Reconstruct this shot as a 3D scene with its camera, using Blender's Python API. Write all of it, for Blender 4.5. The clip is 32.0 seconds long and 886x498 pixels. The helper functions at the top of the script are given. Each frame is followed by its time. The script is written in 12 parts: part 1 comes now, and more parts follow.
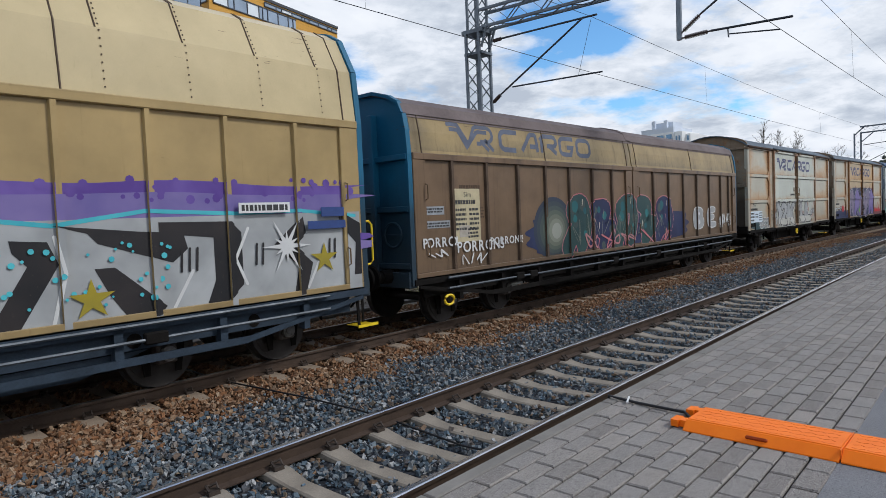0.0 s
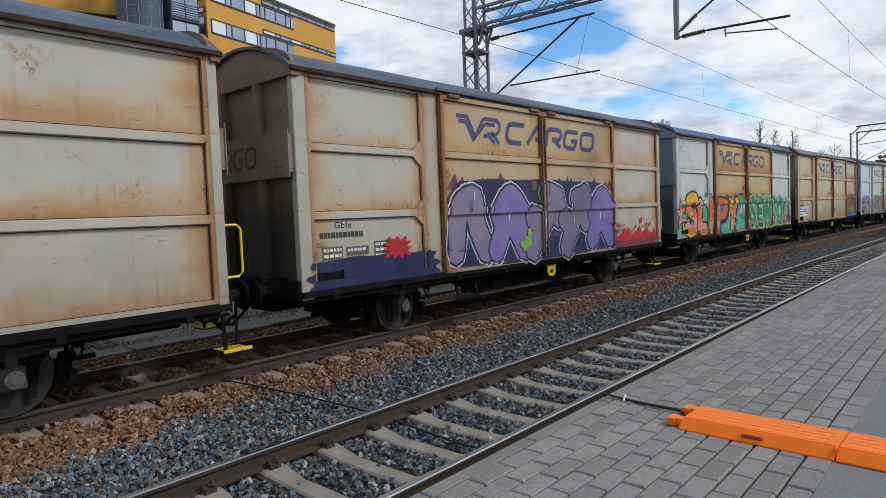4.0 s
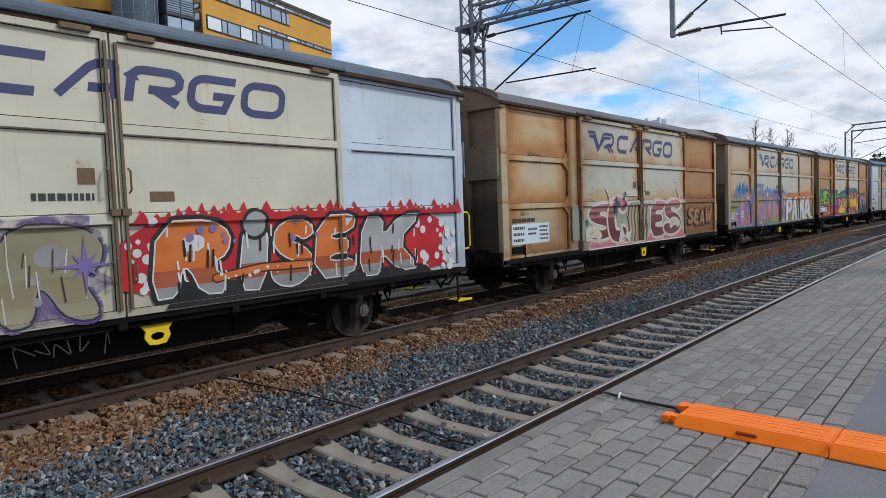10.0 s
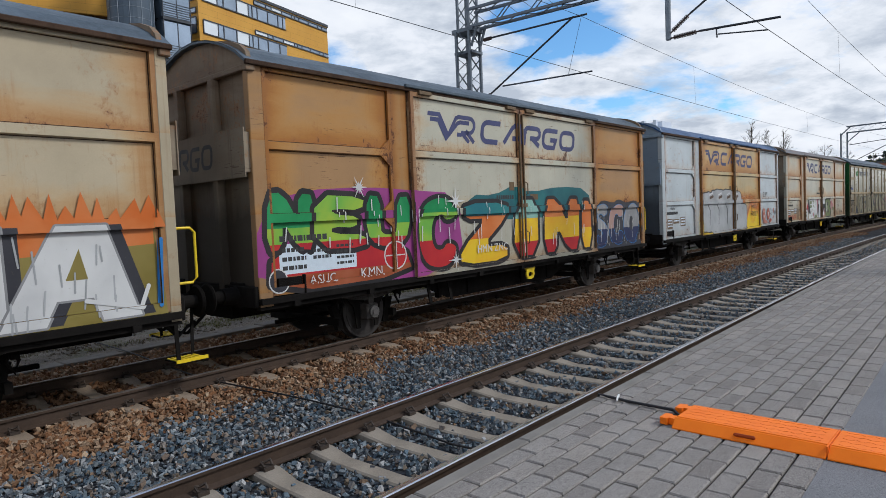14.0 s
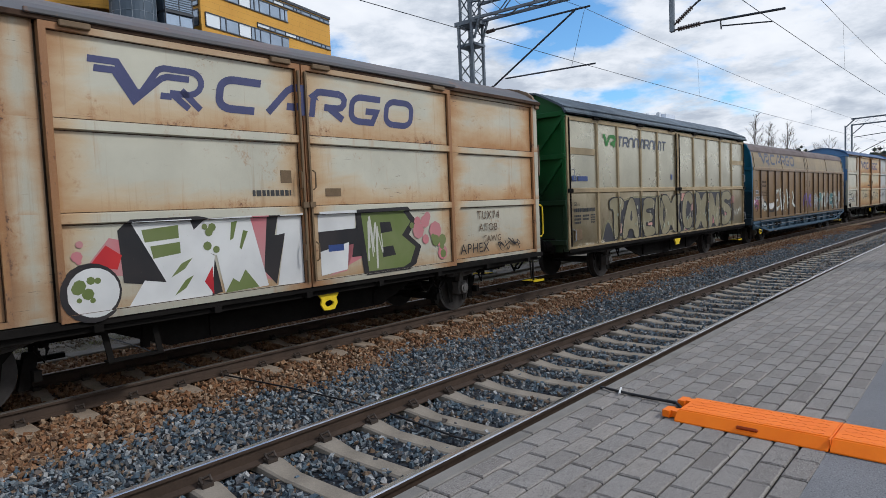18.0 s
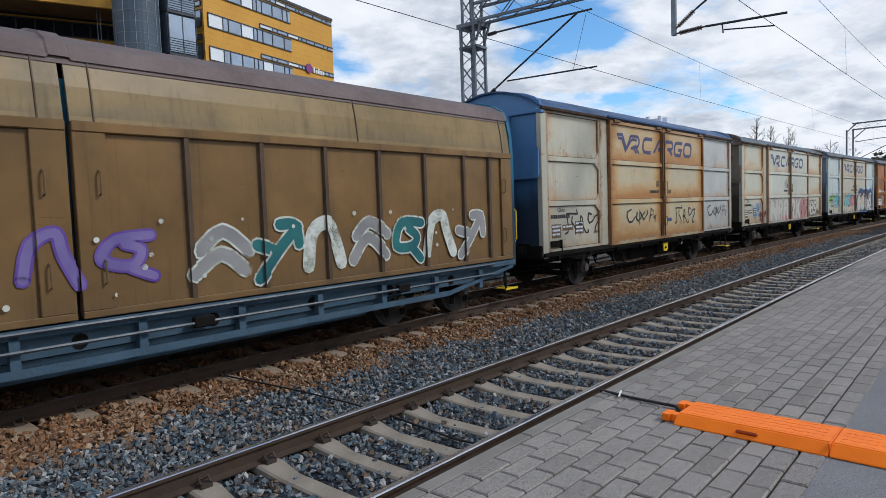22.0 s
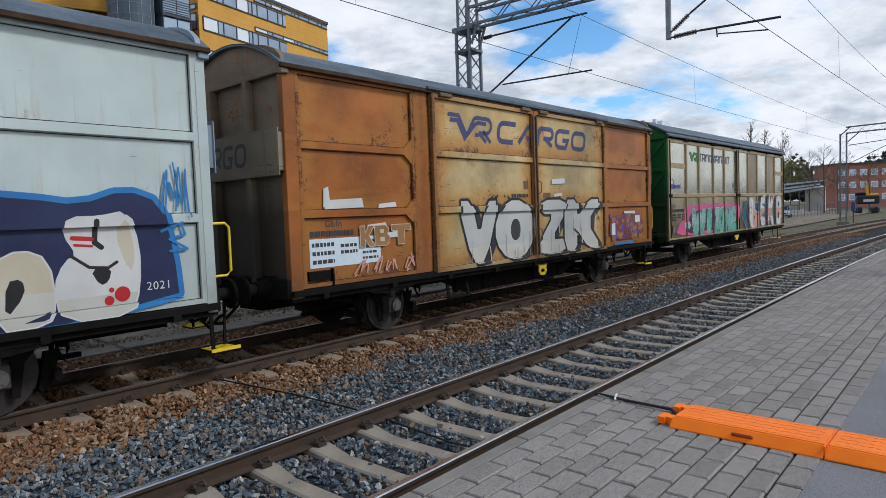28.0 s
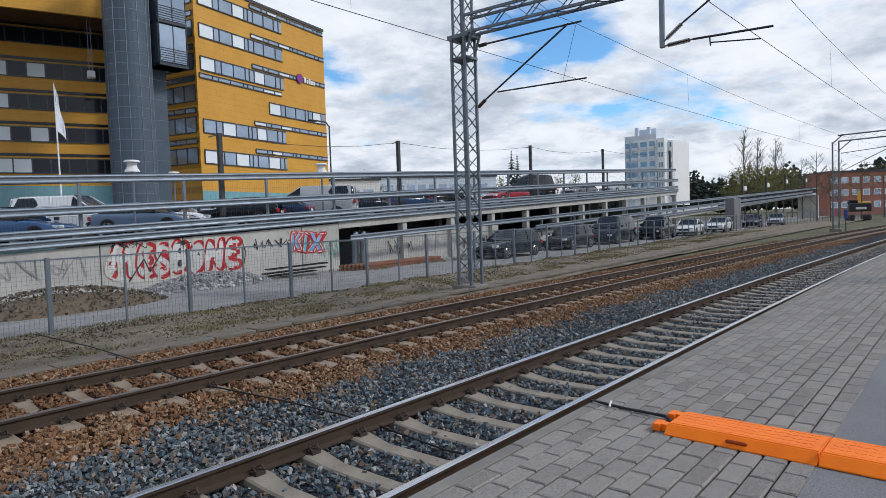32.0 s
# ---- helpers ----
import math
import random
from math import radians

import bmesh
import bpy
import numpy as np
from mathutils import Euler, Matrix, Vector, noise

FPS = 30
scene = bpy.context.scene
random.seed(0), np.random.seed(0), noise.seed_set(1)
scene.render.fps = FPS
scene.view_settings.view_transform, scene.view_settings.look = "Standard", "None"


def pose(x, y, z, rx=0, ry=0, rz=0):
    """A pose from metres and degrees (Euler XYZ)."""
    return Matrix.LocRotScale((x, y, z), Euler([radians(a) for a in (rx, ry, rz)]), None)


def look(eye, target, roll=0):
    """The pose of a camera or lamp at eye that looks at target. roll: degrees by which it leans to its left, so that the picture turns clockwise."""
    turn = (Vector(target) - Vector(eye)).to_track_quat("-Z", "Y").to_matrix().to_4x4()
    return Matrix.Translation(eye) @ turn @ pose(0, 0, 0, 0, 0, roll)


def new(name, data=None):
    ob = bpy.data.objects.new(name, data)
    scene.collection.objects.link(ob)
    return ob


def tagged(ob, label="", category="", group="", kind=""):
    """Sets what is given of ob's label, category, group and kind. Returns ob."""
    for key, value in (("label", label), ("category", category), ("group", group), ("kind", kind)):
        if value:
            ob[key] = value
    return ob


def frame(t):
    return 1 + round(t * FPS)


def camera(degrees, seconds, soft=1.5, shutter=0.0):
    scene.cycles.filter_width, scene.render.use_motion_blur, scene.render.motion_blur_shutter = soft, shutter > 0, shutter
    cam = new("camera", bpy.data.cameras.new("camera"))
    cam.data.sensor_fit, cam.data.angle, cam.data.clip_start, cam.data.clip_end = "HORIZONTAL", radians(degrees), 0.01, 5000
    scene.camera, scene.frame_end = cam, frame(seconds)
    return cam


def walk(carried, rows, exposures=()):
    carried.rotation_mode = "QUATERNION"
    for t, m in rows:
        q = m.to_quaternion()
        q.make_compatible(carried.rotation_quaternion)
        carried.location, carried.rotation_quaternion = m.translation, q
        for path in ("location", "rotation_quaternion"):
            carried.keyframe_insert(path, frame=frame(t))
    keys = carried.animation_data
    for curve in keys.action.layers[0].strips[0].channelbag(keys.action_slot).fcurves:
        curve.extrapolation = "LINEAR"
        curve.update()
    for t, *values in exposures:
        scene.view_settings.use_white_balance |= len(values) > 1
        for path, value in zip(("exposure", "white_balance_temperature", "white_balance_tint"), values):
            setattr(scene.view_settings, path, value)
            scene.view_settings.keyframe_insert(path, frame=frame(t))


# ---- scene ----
import mathutils.geometry

# The railway bends gently to the camera's side: a lateral offset along x.
BEND = -5.28e-4
EYE = Vector((0.007, 0.006, 2.032))


def bend(x):
    return BEND * ((x + 54.0) ** 2 - 54.0 ** 2) if x > 0 else BEND * 108.0 * x


def slope(x):
    return BEND * 2 * (x + 54.0) if x > 0 else BEND * 108.0


def heading(yaw, pitch, roll):
    a, b = radians(yaw), radians(pitch)
    return look(EYE, EYE + Vector((math.cos(a) * math.cos(b), math.sin(a) * math.cos(b), math.sin(b))), roll)


cam = camera(70.2, 32.0, soft=0.5)
walk(cam, [(t, heading(yaw, pitch, roll)) for t, yaw, pitch, roll in (
    (0, 38.29, -2.99, -2.40), (0.5, 38.37, -3.06, -2.42), (1, 38.31, -3.20, -2.19), (1.5, 38.13, -3.29, -2.11),
    (2, 38.03, -3.31, -2.24), (2.5, 37.91, -3.23, -2.20), (3, 37.97, -3.09, -2.28), (3.5, 38.02, -3.10, -2.26),
    (5.5, 37.91, -3.39, -2.34), (6, 37.86, -3.42, -2.41), (6.5, 37.88, -3.39, -2.43), (7, 37.82, -3.31, -2.39),
    (7.5, 37.83, -3.32, -2.45), (8, 37.77, -3.24, -2.41), (8.5, 37.71, -3.29, -2.42), (9, 37.66, -3.40, -2.33),
    (9.5, 37.68, -3.43, -2.28), (10, 37.66, -3.40, -2.12), (10.5, 37.64, -3.57, -2.27), (11, 37.65, -3.59, -2.40),
    (11.5, 37.54, -3.67, -2.36), (12, 37.60, -3.63, -2.52), (12.5, 37.54, -3.54, -2.34), (13, 37.50, -3.46, -2.40),
    (13.5, 37.46, -3.26, -2.52), (14, 37.42, -3.11, -2.39), (14.5, 37.36, -3.04, -2.31), (16.5, 37.54, -3.32, -2.17),
    (17, 37.61, -3.42, -2.14), (17.5, 37.68, -3.59, -2.29), (18, 37.69, -3.73, -2.43), (18.5, 37.73, -3.93, -2.50),
    (19, 37.68, -4.11, -2.48), (19.5, 37.67, -4.07, -2.37), (20, 37.68, -4.00, -2.21), (20.5, 37.79, -3.72, -2.29),
    (21, 37.73, -3.56, -2.10), (21.5, 37.75, -3.60, -2.15), (22, 37.73, -3.56, -2.05), (22.5, 37.62, -3.62, -2.04),
    (23, 37.64, -3.59, -1.97), (23.5, 37.59, -3.51, -2.09), (24, 37.53, -3.33, -2.10), (24.5, 37.50, -3.28, -2.12),
    (25, 37.43, -3.22, -1.96), (25.5, 37.35, -3.21, -1.95), (27.5, 37.40, -3.21, -2.12), (28, 37.33, -3.28, -2.07),
    (28.5, 37.32, -3.21, -2.22), (29, 37.29, -3.10, -2.31), (29.5, 37.29, -3.04, -2.28), (30, 37.25, -2.94, -2.23),
    (30.5, 37.17, -2.89, -2.19), (31, 37.05, -2.82, -1.95), (31.5, 36.90, -2.77, -1.96), (32, 36.84, -2.68, -1.97),
)], exposures=((0.0, -0.23, 6080, 10), (32.0, -0.23, 6080, 10)))

# ---- light ----
world = bpy.data.worlds.new("sky")
scene.world = world
world.use_nodes = True
SUN_EL, SUN_ROT = 42.0, 150.0


def sky_nodes():
    nt = world.node_tree
    nt.nodes.clear()
    add = nt.nodes.new
    out, bg = add("ShaderNodeOutputWorld"), add("ShaderNodeBackground")
    sky = add("ShaderNodeTexSky")
    sky.sky_type, sky.sun_disc = "NISHITA", False
    sky.sun_elevation, sky.sun_rotation = radians(SUN_EL), radians(SUN_ROT)
    sky.air_density, sky.dust_density, sky.ozone_density = 1.0, 0.15, 3.0
    tc = add("ShaderNodeTexCoord")
    # clouds lie in a flat layer: divide the direction by its height
    sep, mx, dv = add("ShaderNodeSeparateXYZ"), add("ShaderNodeMath"), add("ShaderNodeVectorMath")
    nt.links.new(tc.outputs["Generated"], sep.inputs[0])
    mx.operation = "ADD"
    mx.inputs[1].default_value = 0.22
    nt.links.new(sep.outputs[2], mx.inputs[0])
    mx2 = add("ShaderNodeMath")
    mx2.operation, mx2.inputs[1].default_value = "MAXIMUM", 0.05
    nt.links.new(mx.outputs[0], mx2.inputs[0])
    dv.operation = "DIVIDE"
    comb = add("ShaderNodeCombineXYZ")
    for i in range(3):
        nt.links.new(mx2.outputs[0], comb.inputs[i])
    nt.links.new(tc.outputs["Generated"], dv.inputs[0])
    nt.links.new(comb.outputs[0], dv.inputs[1])

    def noise_at(scale, detail, rough, shift, dist=0.0):
        mp, nz = add("ShaderNodeMapping"), add("ShaderNodeTexNoise")
        mp.inputs["Location"].default_value, mp.inputs["Rotation"].default_value = shift, (0, 0, radians(38))
        nt.links.new(dv.outputs[0], mp.inputs[0])
        nz.inputs["Scale"].default_value, nz.inputs["Detail"].default_value = scale, detail
        nz.inputs["Roughness"].default_value, nz.inputs["Distortion"].default_value = rough, dist
        nt.links.new(mp.outputs[0], nz.inputs["Vector"])
        return nz.outputs[0]

    def ramp(src, stops):
        r = add("ShaderNodeValToRGB")
        while len(r.color_ramp.elements) < len(stops):
            r.color_ramp.elements.new(0.5)
        for e, (p, c) in zip(r.color_ramp.elements, stops):
            e.position, e.color = p, (*c, 1)
        nt.links.new(src, r.inputs[0])
        return r.outputs[0]

    def maths(op, p, q=0.0, clamp=False):
        n = add("ShaderNodeMath")
        n.operation, n.use_clamp = op, clamp
        for i, v in enumerate((p, q)):
            if isinstance(v, (int, float)):
                n.inputs[i].default_value = v
            else:
                nt.links.new(v, n.inputs[i])
        return n.outputs[0]

    def clearing(az, el, wide, high):
        """A hole in the cloud layer round a direction, 1 in its middle."""
        dot = add("ShaderNodeVectorMath")
        dot.operation = "DOT_PRODUCT"
        nt.links.new(tc.outputs["Generated"], dot.inputs[0])
        k = 1 / math.sin(radians(wide))
        dot.inputs[1].default_value = (-math.sin(radians(az)) * k, math.cos(radians(az)) * k, 0)
        v = maths("MULTIPLY", maths("SUBTRACT", sep.outputs[2], math.sin(radians(el))), 1 / math.sin(radians(high)))
        d = maths("ADD", maths("MULTIPLY", dot.outputs["Value"], dot.outputs["Value"]), maths("MULTIPLY", v, v))
        return maths("SUBTRACT", 1.0, maths("MULTIPLY", d, 0.5), True)

    holes = maths("MAXIMUM", clearing(27.5, 15.5, 6.0, 3.6), maths("MULTIPLY", clearing(46.5, 13.5, 3.2, 1.6), 0.75))
    holes = maths("MAXIMUM", holes, maths("MULTIPLY", clearing(19.0, 9.0, 9.0, 2.2), 0.62))
    billow = noise_at(2.6, 10, 0.58, (5.1, 2.6, 0), 0.15)
    cover = ramp(maths("SUBTRACT", maths("ADD", billow, 0.2), maths("MULTIPLY", holes, 0.36)), ((0.42, (0, 0, 0)), (0.5, (0.55, 0.55, 0.55)), (0.6, (1, 1, 1))))
    # the cover breaks up overhead and closes towards the horizon
    thin = add("ShaderNodeMapRange")
    thin.inputs[1].default_value, thin.inputs[2].default_value = 0.45, 0.85
    thin.inputs[3].default_value, thin.inputs[4].default_value = 1.0, 0.3
    nt.links.new(sep.outputs[2], thin.inputs[0])
    cover = maths("MULTIPLY", cover, thin.outputs[0])
    # bluish-grey undersides and white lit tops, in heaps of two sizes
    heap_ = maths("ADD", maths("MULTIPLY", noise_at(1.7, 9, 0.58, (7.7, -2.1, 0), 0.2), 0.62), maths("MULTIPLY", noise_at(5.5, 8, 0.6, (1.7, 4.1, 0), 0.2), 0.38))
    tone = ramp(heap_, ((0.39, (5.0, 5.4, 6.0)), (0.46, (6.8, 7.1, 7.5)), (0.52, (8.5, 8.6, 8.8)), (0.6, (9.2, 9.2, 9.2))))
    blue = add("ShaderNodeMix")
    blue.data_type, blue.blend_type = "RGBA", "MULTIPLY"
    blue.inputs[0].default_value = 1
    nt.links.new(sky.outputs[0], blue.inputs[6])
    blue.inputs[7].default_value = (1.08, 1.45, 1.6, 1)
    mix = add("ShaderNodeMix")
    mix.data_type = "RGBA"
    nt.links.new(cover, mix.inputs[0])
    nt.links.new(blue.outputs[2], mix.inputs[6])
    nt.links.new(tone, mix.inputs[7])
    nt.links.new(mix.outputs[2], bg.inputs[0])
    bg.inputs[1].default_value = 0.12
    nt.links.new(bg.outputs[0], out.inputs[0])


sky_nodes()
sun = new("sun", bpy.data.lights.new("sun", "SUN"))
sun.data.energy, sun.data.angle, sun.data.color = 2.45, radians(8), (1.0, 0.95, 0.88)
_az = radians(SUN_ROT)
sun.matrix_world = look((0, 0, 30), Vector((0, 0, 30)) - Vector((math.sin(_az) * math.cos(radians(SUN_EL)), math.cos(_az) * math.cos(radians(SUN_EL)), math.sin(radians(SUN_EL)))))

# ---- tools ----
class Mesh:
    """Collects vertices and faces of one mesh, face by face, with a material slot for each."""

    def __init__(self):
        self.v, self.f, self.m = [], [], []

    def add(self, verts, faces, m=0):
        n = len(self.v)
        self.v += [tuple(p) for p in verts]
        self.f += [tuple(i + n for i in fa) for fa in faces]
        self.m += [m] * len(faces)
        return self

    def box(self, x0, x1, y0, y1, z0, z1, m=0, c=0.0):
        """A box; c: its edges' chamfer."""
        if c <= 0:
            v = [(x, y, z) for x in (x0, x1) for y in (y0, y1) for z in (z0, z1)]
            return self.add(v, ((0, 1, 3, 2), (4, 6, 7, 5), (0, 4, 5, 1), (2, 3, 7, 6), (0, 2, 6, 4), (1, 5, 7, 3)), m)
        b = bmesh.new()
        bmesh.ops.create_cube(b, size=1, matrix=Matrix.Translation(((x0 + x1) / 2, (y0 + y1) / 2, (z0 + z1) / 2)) @ Matrix.Diagonal((x1 - x0, y1 - y0, z1 - z0, 1)))
        bmesh.ops.bevel(b, geom=b.edges[:], offset=c, segments=1, affect="EDGES")
        b.verts.index_update()
        self.add([p.co for p in b.verts], [[p.index for p in fa.verts] for fa in b.faces], m)
        b.free()
        return self

    def prism(self, poly, axis, a, b, m=0):
        """A flat polygon (u, v) drawn out from a to b along an axis: x: (y, z), y: (x, z), z: (x, y)."""
        put = {"x": lambda u, v, w: (w, u, v), "y": lambda u, v, w: (u, w, v), "z": lambda u, v, w: (u, v, w)}[axis]
        n = len(poly)
        v = [put(*p, a) for p in poly] + [put(*p, b) for p in poly]
        f = [tuple(range(n))[::-1], tuple(range(n, 2 * n))] + [(i, (i + 1) % n, n + (i + 1) % n, n + i) for i in range(n)]
        return self.add(v, f, m)

    def cyl(self, c, axis, r, length, n=16, m=0, r2=None):
        """A cylinder or cone from c along an axis."""
        r2 = r if r2 is None else r2
        k = "xyz".index(axis)
        v = []
        for w, q in ((0, r), (length, r2)):
            for i in range(n):
                a = 2 * math.pi * i / n
                p = [math.cos(a) * q, math.sin(a) * q]
                p.insert(k, w)
                v.append((c[0] + p[0], c[1] + p[1], c[2] + p[2]))
        f = [tuple(range(n))[::-1], tuple(range(n, 2 * n))] + [(i, (i + 1) % n, n + (i + 1) % n, n + i) for i in range(n)]
        return self.add(v, f, m)

    def tube(self, pts, r, n=6, m=0, r2=None):
        """A round bar along points."""
        pts = [Vector(p) for p in pts]
        v, f = [], []
        for i, p in enumerate(pts):
            d = (pts[min(i + 1, len(pts) - 1)] - pts[max(i - 1, 0)]).normalized()
            side = d.cross(Vector((0, 0, 1)) if abs(d.z) < 0.9 else Vector((1, 0, 0))).normalized()
            up = side.cross(d)
            q = r if r2 is None else r + (r2 - r) * i / (len(pts) - 1)
            v += [p + (side * math.cos(2 * math.pi * j / n) + up * math.sin(2 * math.pi * j / n)) * q for j in range(n)]
        for i in range(len(pts) - 1):
            f += [(i * n + j, i * n + (j + 1) % n, (i + 1) * n + (j + 1) % n, (i + 1) * n + j) for j in range(n)]
        f += [tuple(range(n))[::-1], tuple(range(len(v) - n, len(v)))]
        return self.add(v, f, m)

    def bar(self, a, b, w, h, m=0):
        """A square bar from a to b."""
        a, b = Vector(a), Vector(b)
        d = (b - a).normalized()
        s = d.cross(Vector((0, 0, 1)) if abs(d.z) < 0.95 else Vector((0, 1, 0))).normalized()
        u = s.cross(d)
        v = [p + s * (i * w / 2) + u * (j * h / 2) for p in (a, b) for i, j in ((-1, -1), (1, -1), (1, 1), (-1, 1))]
        return self.add(v, ((3, 2, 1, 0), (4, 5, 6, 7), (0, 1, 5, 4), (1, 2, 6, 5), (2, 3, 7, 6), (3, 0, 4, 7)), m)

    def rows(self, rows, m=0, close=False):
        """Skins rows of points of equal length."""
        n = len(rows[0])
        v = [p for r in rows for p in r]
        f = [(i * n + j, i * n + (j + 1) % n, (i + 1) * n + (j + 1) % n, (i + 1) * n + j) for i in range(len(rows) - 1) for j in range(n if close else n - 1)]
        return self.add(v, f, m)

    def data(self, name, smooth=False):
        me = bpy.data.meshes.new(name)
        me.from_pydata(self.v, [], self.f)
        me.polygons.foreach_set("material_index", self.m)
        if smooth:
            me.polygons.foreach_set("use_smooth", [True] * len(self.f))
        b = bmesh.new()
        b.from_mesh(me)
        bmesh.ops.recalc_face_normals(b, faces=b.faces)
        b.to_mesh(me)
        b.free()
        return me


def put(name, data, mats, parent=None, label="", m=None):
    """Links a mesh (a Mesh or ready mesh data) as one object; the materials hang on the object, so that alike meshes may be shared."""
    me = data.data(name) if isinstance(data, Mesh) else data
    ob = new(name, me)
    mats = mats if isinstance(mats, (list, tuple)) else [mats]
    while len(me.materials) < len(mats):
        me.materials.append(None)
    for slot, mt in zip(ob.material_slots, mats):
        slot.link, slot.material = "OBJECT", mt
    if parent:
        ob.parent = parent
    if m is not None:
        ob.matrix_basis = m
    if label:
        ob["label"] = label
    return ob


def part(name, data, mats, parent, label="", m=None):
    return put(name, data, mats, parent, label, m)


def thing(name, label, category, m=None, group="", kind="", data=None, mats=None):
    ob = put(name, data, mats) if data is not None else new(name)
    if m is not None:
        ob.matrix_basis = m
    return tagged(ob, label, category, group, kind)


# ---- materials ----
class Nodes:
    def __init__(self, name):
        self.mat = bpy.data.materials.new(name)
        self.mat.use_nodes = True
        self.t = self.mat.node_tree
        self.b = self.t.nodes["Principled BSDF"]
        self.coord = None

    def node(self, kind, **vals):
        n = self.t.nodes.new("ShaderNode" + kind)
        for k, v in vals.items():
            n.inputs[k.replace("_", " ")].default_value = v
        return n

    def link(self, a, b):
        self.t.links.new(a, b)

    def at(self, scale=(1, 1, 1), loc=(0, 0, 0), world=False):
        if world:
            src = self.node("NewGeometry").outputs["Position"]
        else:
            src = self.node("TexCoord").outputs["Object"]
        mp = self.node("Mapping", Scale=scale, Location=loc)
        self.link(src, mp.inputs[0])
        return mp.outputs[0]

    def noise(self, scale, detail=4, rough=0.55, vec=None, dist=0.0):
        n = self.node("TexNoise", Scale=scale, Detail=detail, Roughness=rough, Distortion=dist)
        if vec is not None:
            self.link(vec, n.inputs["Vector"])
        return n.outputs[0]

    def ramp(self, src, *stops):
        r = self.node("ValToRGB")
        while len(r.color_ramp.elements) < len(stops):
            r.color_ramp.elements.new(0.5)
        for e, (p, c) in zip(r.color_ramp.elements, stops):
            e.position, e.color = p, (*c, 1) if isinstance(c, tuple) else (c, c, c, 1)
        self.link(src, r.inputs[0])
        return r.outputs[0]

    def mix(self, fac, a, b, how="MIX"):
        n = self.t.nodes.new("ShaderNodeMix")
        n.data_type, n.blend_type = "RGBA", how
        for i, v in ((0, fac), (6, a), (7, b)):
            if isinstance(v, (int, float)):
                n.inputs[i].default_value = v if i == 0 else (v, v, v, 1)
            elif isinstance(v, tuple):
                n.inputs[i].default_value = (*v, 1)
            else:
                self.link(v, n.inputs[i])
        return n.outputs[2]

    def math(self, op, a, b=0.0, clamp=False):
        n = self.t.nodes.new("ShaderNodeMath")
        n.operation, n.use_clamp = op, clamp
        for i, v in enumerate((a, b)):
            if isinstance(v, (int, float)):
                n.inputs[i].default_value = v
            else:
                self.link(v, n.inputs[i])
        return n.outputs[0]

    def sep(self, vec):
        n = self.node("SeparateXYZ")
        self.link(vec, n.inputs[0])
        return n.outputs

    def bump(self, height, dist=0.01, strength=0.5):
        n = self.node("Bump", Strength=strength, Distance=dist)
        self.link(height, n.inputs["Height"])
        self.link(n.outputs[0], self.b.inputs["Normal"])

    def done(self, color=None, rough=0.6, metal=0.0, spec=None):
        for key, v in (("Base Color", color), ("Roughness", rough), ("Metallic", metal), ("Specular IOR Level", spec)):
            if v is None:
                continue
            if isinstance(v, (int, float)):
                self.b.inputs[key].default_value = v
            elif isinstance(v, tuple):
                self.b.inputs[key].default_value = (*v, 1)
            else:
                self.link(v, self.b.inputs[key])
        return self.mat


def tone(c, k):
    return tuple(min(1.0, x * k) for x in c)


def plain(name, color, rough=0.6, metal=0.0, vary=0.18, scale=6.0, bump=0.0, fine=60.0, spec=None, world=False, stretch=(1, 1, 1)):
    """A surface of one colour with stains and grain at two scales."""
    n = Nodes(name)
    spec = 0.28 if spec is None and rough >= 0.45 and metal < 0.2 else spec
    v = n.at(stretch, world=world)
    big, small = n.noise(scale, 5, 0.6, v), n.noise(fine, 3, 0.6, v)
    c = n.ramp(big, (0.3, tone(color, 1 - vary)), (0.7, tone(color, 1 + vary)))
    c = n.mix(0.35, c, n.ramp(small, (0.3, tone(color, 1 - vary)), (0.7, tone(color, 1 + vary))))
    r = n.ramp(big, (0.3, min(1.0, rough + 0.08)), (0.7, max(0.02, rough - 0.08)))
    if bump:
        n.bump(small, bump, 0.6)
    return n.done(c, r, metal, spec)


PANEL_X, DOOR_X, SIDE_Z = (-6.17, -3.69, 3.4, 6.24), (-3.275, 0.045, 3.365), (4.21, 3.13, 2.1, 1.0)


